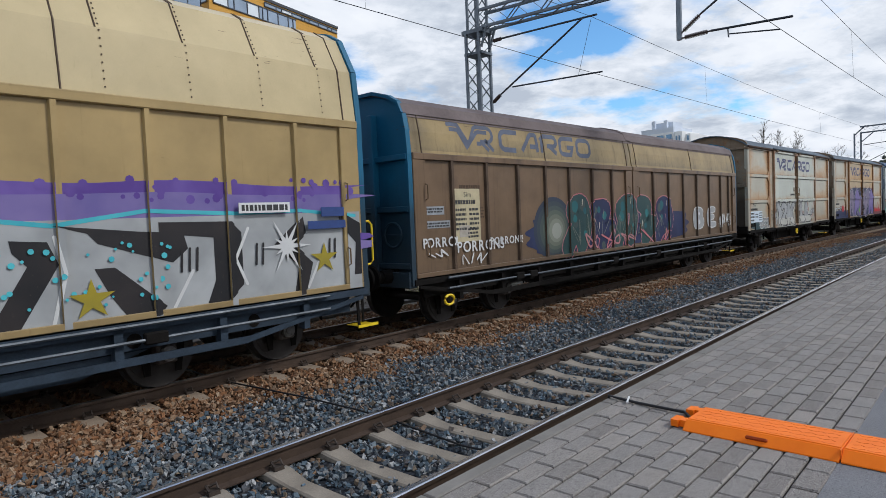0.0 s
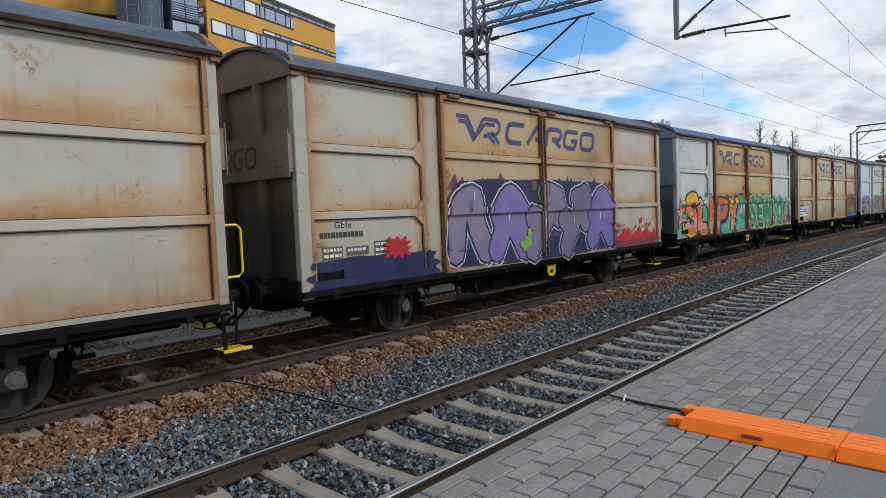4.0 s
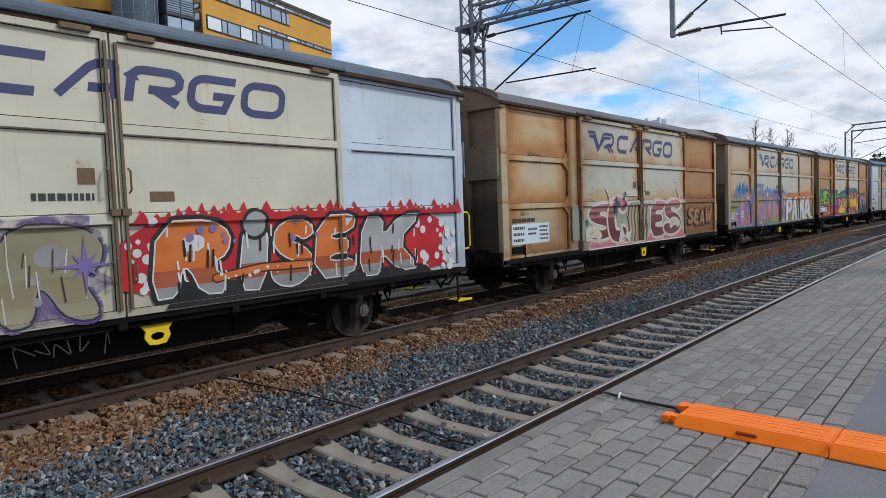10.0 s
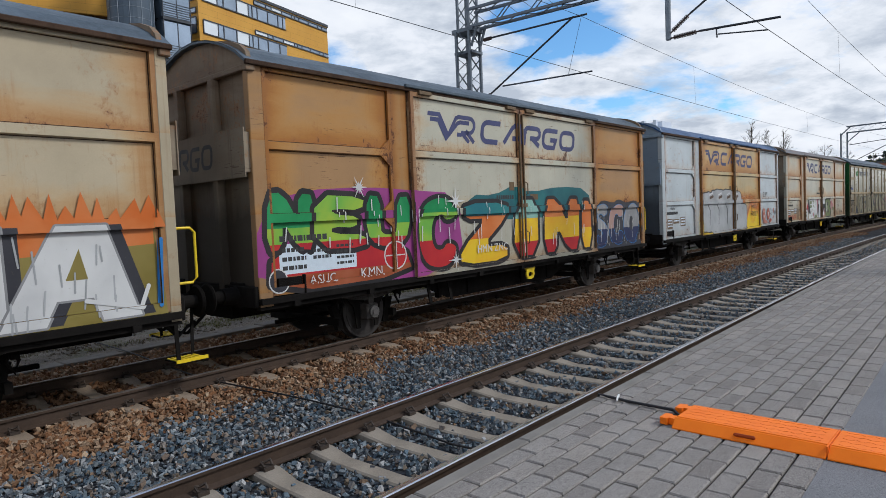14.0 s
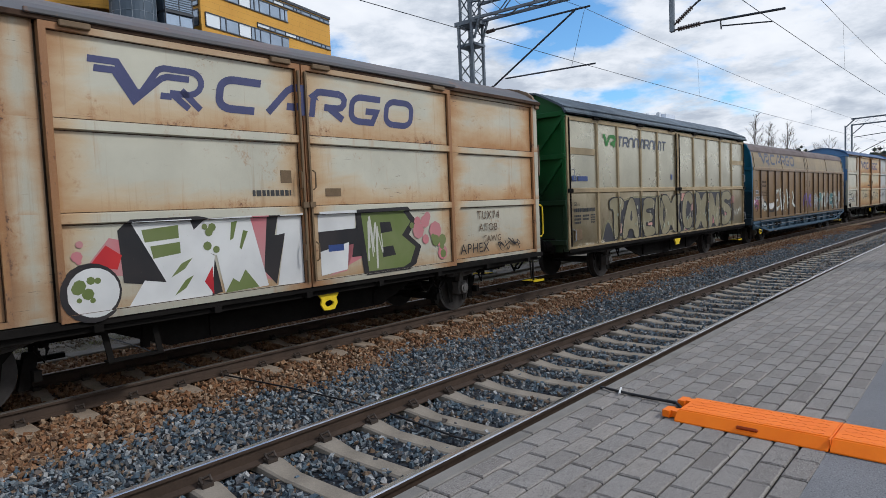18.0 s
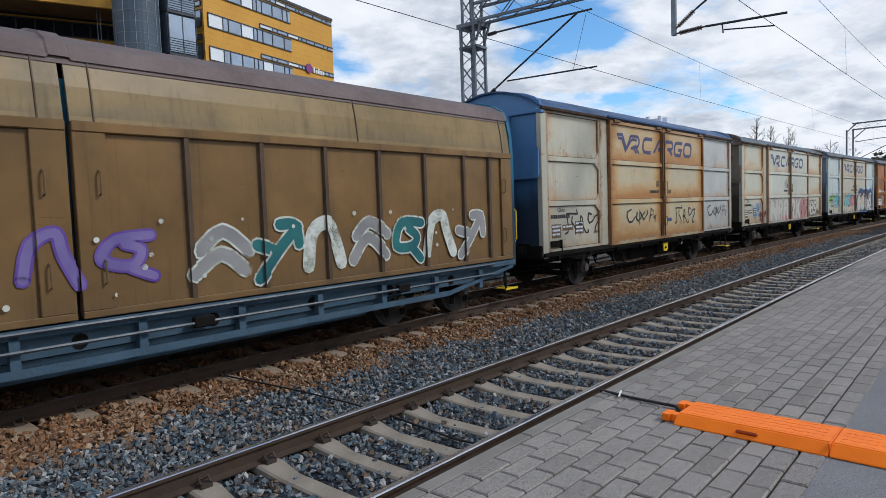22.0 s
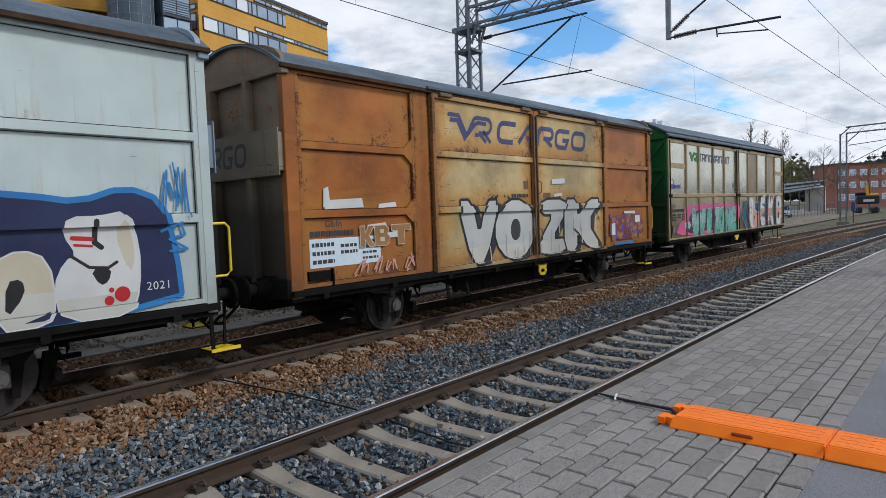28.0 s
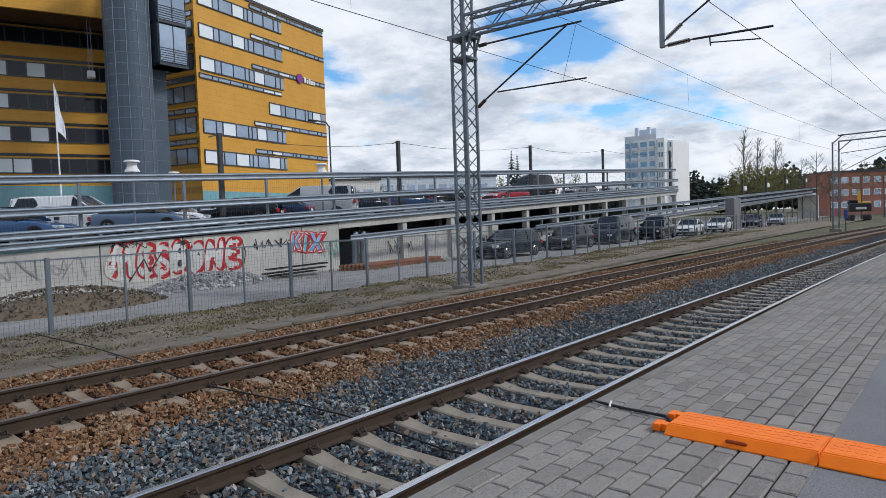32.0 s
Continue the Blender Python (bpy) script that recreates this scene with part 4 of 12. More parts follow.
ABSTRACT = (
    ([(0.0, 0.1), (0.08, 0.85), (0.5, 1.0), (0.65, 0.6), (0.98, 0.05)],),
    ([(0.0, 0.95), (0.62, 0.85), (0.25, 0.45), (0.9, 0.35), (0.45, 0.0)],),
    ([(0.95, 0.95), (0.2, 0.85), (0.08, 0.4), (0.6, 0.25), (0.8, 0.58), (0.5, 0.7)], [(0.6, 0.25), (1.05, 0.0)]),
    ([(-0.05, 0.15), (0.45, 0.55), (1.0, 0.1)], [(0.0, 0.65), (0.5, 1.0), (1.05, 0.6)]),
    ([(0.0, 0.0), (0.32, 0.5), (0.1, 0.92), (0.6, 1.0), (0.9, 0.55), (0.68, 0.05)],),
    ([(0.05, 0.0), (0.5, 0.5), (0.95, 1.0)], [(0.5, 1.0), (0.95, 1.0), (1.0, 0.55)], [(-0.05, 0.6), (0.4, 0.42)]),
)
STROKES = {
    "S": [[(0.95, 0.8), (0.7, 1.0), (0.2, 0.95), (0.1, 0.68), (0.55, 0.5), (0.92, 0.32), (0.75, 0.03), (0.3, 0.0), (0.0, 0.15)]],
    "L": [[(0.2, 1.0), (0.1, 0.5), (0.05, 0.05)], [(0.05, 0.05), (0.5, 0.1), (0.95, 0.02)], [(0.75, 0.05), (0.8, 0.4)]],
    "i": [[(0.5, 0.0), (0.45, 0.3), (0.5, 0.6)], [(0.5, 1.0), (0.52, 1.02)]],
    "P": [[(0.1, 0.0), (0.12, 0.5), (0.15, 1.0)], [(0.15, 1.0), (0.75, 1.0), (0.95, 0.72), (0.7, 0.42), (0.2, 0.42)]],
    "Y": [[(0.0, 1.0), (0.15, 0.6), (0.5, 0.5)], [(0.95, 1.0), (0.8, 0.6), (0.5, 0.5), (0.75, 0.25), (0.6, 0.0), (0.2, 0.05)]],
    "E": [[(0.95, 1.0), (0.2, 0.97), (0.1, 0.5), (0.15, 0.03), (0.95, 0.0)], [(0.15, 0.5), (0.8, 0.52)]],
    "N": [[(0.05, 0.0), (0.1, 1.0)], [(0.1, 1.0), (0.5, 0.5), (0.9, 0.0)], [(0.9, 0.0), (0.95, 1.0)]],
    "C": [[(0.95, 0.85), (0.6, 1.0), (0.15, 0.85), (0.05, 0.4), (0.3, 0.03), (0.95, 0.1)]],
    "O": [[(0.5, 1.0), (0.12, 0.85), (0.05, 0.4), (0.3, 0.02), (0.75, 0.05), (0.95, 0.5), (0.8, 0.92), (0.5, 1.0)]],
    "!": [[(0.5, 0.45), (0.5, 0.75), (0.55, 1.0)], [(0.48, 0.02), (0.5, 0.04)]],
    "W": [[(0.0, 1.0), (0.1, 0.3), (0.28, 0.0), (0.5, 0.6), (0.72, 0.0), (0.9, 0.3), (1.0, 1.0)]],
    "I": [[(0.5, 0.0), (0.48, 0.5), (0.5, 1.0)]],
    "Z": [[(0.05, 0.97), (0.9, 1.0)], [(0.9, 1.0), (0.1, 0.02)], [(0.1, 0.02), (0.95, 0.0)]],
    "K": [[(0.1, 0.0), (0.1, 1.0)], [(0.9, 1.0), (0.2, 0.5)], [(0.2, 0.5), (0.95, 0.0)]],
    "2": [[(0.05, 0.75), (0.4, 1.0), (0.85, 0.8), (0.6, 0.4), (0.05, 0.02)], [(0.05, 0.02), (0.95, 0.02)]],
}


# block capitals in a unit box: outline, then holes
BLOCK = {
    "A": ([(0, 0), (0.3, 0), (0.37, 0.24), (0.63, 0.24), (0.7, 0), (1, 0), (0.68, 1), (0.32, 1)], [(0.42, 0.44), (0.58, 0.44), (0.5, 0.76)]),
    "B": ([(0, 0), (0, 1), (0.7, 1), (0.94, 0.82), (0.84, 0.55), (1, 0.4), (0.98, 0.16), (0.75, 0)], [(0.34, 0.62), (0.34, 0.8), (0.6, 0.8), (0.6, 0.62)], [(0.34, 0.2), (0.34, 0.42), (0.64, 0.42), (0.64, 0.2)]),
    "C": ([(1, 0.72), (0.7, 0.66), (0.6, 0.76), (0.4, 0.74), (0.32, 0.5), (0.4, 0.27), (0.62, 0.25), (0.72, 0.36), (1, 0.28), (0.85, 0.05), (0.5, 0), (0.15, 0.1), (0, 0.5), (0.12, 0.88), (0.5, 1), (0.85, 0.95)],),
    "E": ([(0, 0), (0, 1), (0.95, 1), (0.9, 0.74), (0.32, 0.74), (0.32, 0.62), (0.8, 0.62), (0.8, 0.4), (0.32, 0.4), (0.32, 0.26), (1, 0.26), (1, 0)],),
    "I": ([(0.05, 0), (0.12, 1), (0.9, 1), (0.95, 0)],),
    "K": ([(0, 0), (0, 1), (0.32, 1), (0.32, 0.62), (0.62, 1), (1, 1), (0.58, 0.54), (1, 0), (0.64, 0), (0.32, 0.4), (0.32, 0)],),
    "L": ([(0, 0), (0, 1), (0.36, 1), (0.36, 0.32), (1, 0.32), (0.95, 0)],),
    "M": ([(0, 0), (0.1, 1), (0.38, 1), (0.5, 0.6), (0.62, 1), (0.9, 1), (1, 0), (0.72, 0), (0.68, 0.5), (0.55, 0.2), (0.45, 0.2), (0.32, 0.5), (0.28, 0)],),
    "N": ([(0, 0), (0, 1), (0.34, 1), (0.66, 0.5), (0.66, 1), (1, 1), (1, 0), (0.68, 0), (0.34, 0.5), (0.34, 0)],),
    "O": ([(0.3, 0), (0.7, 0), (1, 0.3), (1, 0.7), (0.7, 1), (0.3, 1), (0, 0.7), (0, 0.3)], [(0.42, 0.32), (0.58, 0.32), (0.64, 0.5), (0.58, 0.68), (0.42, 0.68), (0.36, 0.5)]),
    "P": ([(0, 0), (0, 1), (0.7, 1), (0.98, 0.82), (0.98, 0.55), (0.7, 0.38), (0.33, 0.38), (0.33, 0)], [(0.33, 0.58), (0.33, 0.8), (0.62, 0.8), (0.62, 0.58)]),
    "R": ([(0, 0), (0, 1), (0.7, 1), (0.98, 0.82), (0.95, 0.55), (0.75, 0.42), (1, 0), (0.64, 0), (0.45, 0.36), (0.33, 0.36), (0.33, 0)], [(0.33, 0.58), (0.33, 0.8), (0.62, 0.8), (0.62, 0.58)]),
    "S": ([(0, 0.28), (0.3, 0.34), (0.4, 0.24), (0.62, 0.26), (0.64, 0.36), (0.25, 0.46), (0.04, 0.62), (0.06, 0.86), (0.35, 1), (0.75, 1), (0.97, 0.8), (0.7, 0.7), (0.58, 0.78), (0.4, 0.77), (0.38, 0.68), (0.75, 0.58), (0.98, 0.4), (0.92, 0.12), (0.6, 0), (0.3, 0), (0.06, 0.1)],),
    "T": ([(0.33, 0), (0.33, 0.72), (0, 0.72), (0, 1), (1, 1), (1, 0.72), (0.67, 0.72), (0.67, 0)],),
    "U": ([(0, 1), (0, 0.25), (0.25, 0), (0.75, 0), (1, 0.25), (1, 1), (0.68, 1), (0.68, 0.32), (0.58, 0.24), (0.42, 0.24), (0.32, 0.32), (0.32, 1)],),
    "V": ([(0, 1), (0.34, 0), (0.66, 0), (1, 1), (0.68, 1), (0.5, 0.4), (0.32, 1)],),
    "W": ([(0, 1), (0.18, 0), (0.42, 0), (0.5, 0.4), (0.58, 0), (0.82, 0), (1, 1), (0.74, 1), (0.68, 0.45), (0.58, 0.85), (0.42, 0.85), (0.32, 0.45), (0.26, 1)],),
    "X": ([(0, 0), (0.32, 0.5), (0, 1), (0.36, 1), (0.5, 0.72), (0.64, 1), (1, 1), (0.68, 0.5), (1, 0), (0.64, 0), (0.5, 0.28), (0.36, 0)],),
    "Y": ([(0.3, 0), (0.36, 0.42), (0, 1), (0.34, 1), (0.52, 0.68), (0.68, 1), (1, 1), (0.68, 0.42), (0.64, 0)],),
    "Z": ([(0, 0), (0, 0.24), (0.56, 0.74), (0.06, 0.74), (0.06, 1), (1, 1), (1, 0.76), (0.42, 0.26), (1, 0.26), (1, 0)],),
    "2": ([(0, 0), (0, 0.22), (0.58, 0.62), (0.56, 0.76), (0.36, 0.76), (0.3, 0.64), (0, 0.7), (0.16, 0.95), (0.5, 1), (0.85, 0.92), (0.92, 0.62), (0.5, 0.26), (1, 0.26), (1, 0)],),
    "!": ([(0.25, 0.32), (0.05, 1), (0.95, 1), (0.75, 0.32)],),
}


def rounded(pts, times):
    """Cuts a closed outline's corners."""
    for _ in range(times):
        pts = [q for a, b in zip(pts, pts[1:] + pts[:1]) for q in ((a[0] * 0.75 + b[0] * 0.25, a[1] * 0.75 + b[1] * 0.25), (a[0] * 0.25 + b[0] * 0.75, a[1] * 0.25 + b[1] * 0.75))]
    return pts


def triangles(pts):
    return [[pts[i] for i in t] for t in mathutils.geometry.tessellate_polygon([[Vector((a, b, 0)) for a, b in pts]])]


class Piece:
    """A graffiti piece: layers of flat shapes in wagon side coordinates (x, z), laid over the steps of the side."""

    def __init__(self):
        self.layers, self.mats, self.names, self.floor = [], [], {}, 0.99

    def slot(self, mat):
        if mat.name not in self.names:
            self.names[mat.name] = len(self.mats)
            self.mats.append(mat)
        return self.names[mat.name]

    def shapes(self, polys, mat):
        self.layers.append((self.slot(mat), polys))
        return self

    def blob(self, x0, x1, z0, z1, mat, rough=0.12, seed=0, n=44):
        """A cloud with a scalloped outline."""
        rnd = random.Random(seed)
        ph = [rnd.uniform(0, 6.3) for _ in range(4)]
        cx, cz, rx, rz = (x0 + x1) / 2, (z0 + z1) / 2, (x1 - x0) / 2, (z1 - z0) / 2
        pts = []
        for i in range(n):
            a = 2 * math.pi * i / n
            ca, sa = math.cos(a), math.sin(a)
            q = max(abs(ca), abs(sa)) ** -0.75
            k = q * (1 + rough * abs(math.sin(a * 5.5 + ph[0])) + rough * 0.6 * math.sin(a * 11 + ph[1])) / (1 + rough)
            pts.append((cx + rx * ca * k, max(0.99, cz + rz * sa * k)))
        self.shapes([[(cx, cz), pts[i], pts[(i + 1) % n]] for i in range(n)], mat)
        return self

    def spikes(self, x0, x1, z0, h, mat, step=0.16, seed=0):
        """Flame-like tongues along a base line."""
        rnd = random.Random(seed)
        a, polys = x0, []
        while a < x1:
            w = step * rnd.uniform(0.7, 1.4)
            polys.append([(a - w * 0.3, z0), (a + w * 1.3, z0), (a + w * rnd.uniform(0.3, 0.9), z0 + h * rnd.uniform(0.5, 1.2))])
            a += w
        return self.shapes(polys, mat)

    def dots(self, x0, x1, z0, z1, count, r, mat, seed=0):
        rnd = random.Random(seed)
        polys = []
        for _ in range(count):
            cx, cz, q = rnd.uniform(x0, x1), rnd.uniform(z0, z1), r * rnd.uniform(0.5, 1.3)
            m = 8 if r < 0.2 else 20
            polys.append([(cx + q * math.cos(i * math.tau / m), cz + q * math.sin(i * math.tau / m)) for i in range(m)])
        return self.shapes(polys, mat)

    def star(self, cx, cz, r, mat, n=8):
        polys = []
        for i in range(n):
            a, q = math.pi * i / n * 2, r * (1 if i % 2 == 0 else 0.55)
            polys.append([(cx + 0.1 * r * math.cos(a + 1.57), cz + 0.1 * r * math.sin(a + 1.57)), (cx - 0.1 * r * math.cos(a + 1.57), cz - 0.1 * r * math.sin(a + 1.57)), (cx + q * math.cos(a), cz + q * math.sin(a))])
        return self.shapes(polys, mat)

    def line(self, pts, w, mat):
        polys = []
        for (a, b), (c, d) in zip(pts, pts[1:]):
            l = math.hypot(c - a, d - b) or 1e-6
            nx, nz = -(d - b) / l * w / 2, (c - a) / l * w / 2
            ex, ez = (c - a) / l * w * 0.3, (d - b) / l * w * 0.3
            polys.append([(a + nx, b + nz), (a - nx, b - nz), (c - nx, d - nz), (c + nx, d + nz)])
            polys.append([(c + w / 2 * math.cos(i * 0.785), d + w / 2 * math.sin(i * 0.785)) for i in range(8)])
        (a, b) = pts[0]
        polys.append([(a + w / 2 * math.cos(i * 0.785), b + w / 2 * math.sin(i * 0.785)) for i in range(8)])
        return self.shapes(polys, mat)

    def squiggle(self, x0, x1, z0, z1, mat, w=0.03, loops=5, seed=0):
        """A quick tag that reads as no word: a few angular and looped strokes."""
        rnd = random.Random(seed)
        h, step = z1 - z0, (x1 - x0) / max(1, loops)
        for k in range(loops):
            a = x0 + k * step
            n = rnd.choice((3, 4, 5))
            pts = [(a + step * rnd.uniform(-0.15, 1.2), z0 + h * (rnd.uniform(0.6, 1.1) if (i + k) % 2 else rnd.uniform(-0.1, 0.4))) for i in range(n)]
            out = []
            for i in range(n - 1):
                p0, p1, p2, p3 = pts[max(0, i - 1)], pts[i], pts[i + 1], pts[min(n - 1, i + 2)]
                for t in (0.0, 0.2, 0.4, 0.6, 0.8):
                    out.append(tuple(0.5 * (2 * p1[c] + (p2[c] - p0[c]) * t + (2 * p0[c] - 5 * p1[c] + 4 * p2[c] - p3[c]) * t * t + (3 * p1[c] - p0[c] - 3 * p2[c] + p3[c]) * t ** 3) for c in (0, 1)))
            self.line(out + [pts[-1]], w * rnd.uniform(0.7, 1.1), mat)
        return self

    def forms(self, x0, x1, z0, z1, count, fills, edge, glow=None, width=0.2, rim=0.05, halo=0.06, seed=0, shine=None, drop=None, lean=0.15, text=None, spots=None, jitter=1.0):
        """Fat bent strokes side by side: of no letter, or of the letters of a text."""
        rnd = random.Random(seed)
        zlow = min(1.03, z0)
        step, h = (x1 - x0) / count, z1 - z0
        jobs = []
        for i in range(count):
            a = x0 + i * step
            def at(u, v):
                return (a + step * (0.12 + 0.76 * u) + lean * (v - 0.5) * h * 0.5 + rnd.uniform(-0.05, 0.05) * step * jitter, z0 + h * (0.1 + 0.8 * v) + rnd.uniform(-0.06, 0.06) * h * jitter)
            if text:
                jobs.append([[at(u, v) for u, v in pts] for pts in STROKES[text[i]]])
                continue
            kind = rnd.randrange(6)
            st = [[[at(u, v) for u, v in pts] for pts in ABSTRACT[kind]]][0]
            jobs.append(st)
        fills = fills if isinstance(fills, (list, tuple)) else [fills]
        def smooth(pts):
            out = [pts[0]]
            for i in range(len(pts) - 1):
                p0, p1, p2, p3 = pts[max(0, i - 1)], pts[i], pts[i + 1], pts[min(len(pts) - 1, i + 2)]
                for t in (0.34, 0.67, 1.0):
                    out.append(tuple(0.5 * (2 * p1[k] + (p2[k] - p0[k]) * t + (2 * p0[k] - 5 * p1[k] + 4 * p2[k] - p3[k]) * t * t + (3 * p1[k] - p0[k] - 3 * p2[k] + p3[k]) * t ** 3) for k in (0, 1)))
            return [(a_, max(zlow, b_)) for a_, b_ in out]
        passes = []
        if drop:
            passes.append((width + 2 * rim, drop, 0.1, -0.08))
        if glow:
            passes.append((width + 2 * rim + 2 * halo, glow, 0, 0))
        for wd, mat, ox, oz in passes:
            for i, st in enumerate(jobs):
                for pts in st:
                    self.line([(a_ + ox, max(zlow, b_ + oz)) for a_, b_ in smooth(pts)], wd, mat)
        for i, st in enumerate(jobs):
            lines = [smooth(pts) for pts in st]
            for wd, mat in ((width + 2 * rim, edge), (width, fills[i % len(fills)])):
                for pts in lines:
                    self.line(pts, wd, mat)
            for k, mat in enumerate(spots or ()):
                polys = []
                for pts in lines:
                    for px, pz in pts[k::3]:
                        if rnd.random() < 0.55:
                            r = width * rnd.uniform(0.1, 0.3)
                            polys.append([(px + r * rnd.uniform(0.7, 1.2) * math.cos(q * 0.7), pz + r * math.sin(q * 0.7)) for q in range(9)])
                self.shapes(polys, mat)
        if shine:
            for st in jobs:
                p = st[0][len(st[0]) // 2]
                self.line([(p[0] - 0.03, p[1]), (p[0], p[1] + 0.14)], 0.03, shine)
        return self

    def outline(self, pts, fill, edges=(), soft=0, bands=()):
        """A filled outline. edges: (width, paint) from the outermost inwards; bands: (height, paint) of what lies below each height."""
        pts = [(a, max(self.floor, b)) for a, b in rounded(pts, soft)]
        for wd, mat in edges:
            self.line(pts + pts[:1], 2 * wd, mat)
        tri = triangles(pts)
        self.shapes(tri, fill)
        for top, mat in bands:
            self.shapes([q for t in tri for q in cut(t, 1, top) if sum(p[1] for p in q) / len(q) < top], mat)
        return self

    def block(self, text, boxes, z0, z1, fills, edges=(), soft=0, bands=(), lean=0.0, inner=None, wave=0.0):
        """Block capitals, each in its stretch (x0, x1) of the wall."""
        fills = fills if isinstance(fills, (list, tuple)) else [fills]
        for i, (ch, (x0, x1)) in enumerate(zip(text, boxes)):
            up = wave * math.sin(i * 2.3 + 1)
            def at(p):
                return (x0 + (x1 - x0) * p[0] + lean * (p[1] - 0.5), z0 + up + (z1 - z0) * p[1] + wave * 0.8 * math.sin(p[0] * 4 + i))
            out, *holes = BLOCK[ch]
            self.outline([at(p) for p in out], fills[i % len(fills)], edges, soft, bands)
            for h in holes:
                self.outline([at(p) for p in h], inner or edges[-1][1], (), min(soft, 1))
        return self

    def disc(self, x, z, r, fill, edges=()):
        return self.outline([(x + r * math.cos(k * math.pi / 9), z + r * math.sin(k * math.pi / 9)) for k in range(18)], fill, edges)

    def drips(self, x0, x1, z0, z1, count, length, mat, w=0.018, seed=0):
        """Thin runs of paint and quick highlights."""
        rnd = random.Random(seed)
        for _ in range(count):
            a, b, d = rnd.uniform(x0, x1), rnd.uniform(z0, z1), rnd.uniform(-0.12, 0.12)
            self.line([(a, b), (a + length * d, max(1.0, b - length * rnd.uniform(0.5, 1.2)))], w, mat)
        return self

    def caption(self, text, x, z, h, mat, wide=1.0, off=0.02):
        """Plain hand-written capitals."""
        a = x
        for ch in text:
            if ch == " ":
                a += h * 0.5
                continue
            pts, tri = glyph(ch, off)
            k = h / 0.7
            self.shapes([[(a + pts[i][0] * k * wide, z + pts[i][1] * k) for i in t] for t in tri], mat)
            a += (max(p for p, _ in pts) + 0.08) * k * wide
        return self

    def build(self, w, surf, xs, zs, label, name="graffiti", lift=0.004, each=False, dx=0.0):
        me = Mesh()
        for i, (m, polys) in enumerate(self.layers):
            polys = [[(a + dx, b) for a, b in poly] for poly in polys] if dx else polys
            step = min(0.0012, 0.03 / len(self.layers))
            for j, poly in enumerate(polys):
                up = lift + (i + (j % 8) / 9.0) * step
                todo = [poly]
                for k, cs in ((0, xs), (1, zs)):
                    a, b = min(p[k] for p in poly), max(p[k] for p in poly)
                    for c in cs:
                        if a < c < b:
                            todo = [q for t in todo for q in cut(t, k, c)]
                for t in todo:
                    cx, cz = sum(p[0] for p in t) / len(t), sum(p[1] for p in t) / len(t)
                    y = surf(cx, cz)
                    if y is None:
                        continue
                    me.add([(p[0], (surf(*p) if each else y) - up, p[1]) for p in t], [tuple(range(len(t)))], m)
        return part(name, me, self.mats, w, label)


# ---- the two-axle covered wagon with double sliding doors ----
GB_END, GB_DOOR, GB_MID, GB_POST = 6.38, 3.32, 0.045, -3.685
GB_BARS = (3.13, 2.1)


def gb_surface(x, z):
    """Lateral place of the side at (x, z)."""
    if abs(x) > GB_END or not 0.9 < z < 4.25:
        return None
    d = x - GB_MID
    onbar = min(abs(z - b) for b in GB_BARS) < 0.065
    if abs(d) < GB_DOOR:
        rim = abs(d) < 0.1 or abs(d) > GB_DOOR - 0.075 or onbar or z < 1.05
        return -HALF - 0.03 - (0.05 if rim else 0.0)
    if x < 0 and x > GB_POST - 0.02:
        return -HALF + 0.0
    edge = abs(x) > GB_END - 0.24 or onbar or z < 1.12
    return -HALF + (0.0 if edge else 0.05)


GB_XS = (-GB_END + 0.24, GB_POST - 0.02, GB_MID - GB_DOOR, GB_MID - GB_DOOR + 0.075, GB_MID - 0.1, GB_MID + 0.1, GB_MID + GB_DOOR - 0.075, GB_MID + GB_DOOR, GB_END - 0.24)
GB_ZS = (1.05, 1.12, 2.035, 2.165, 3.065, 3.195)


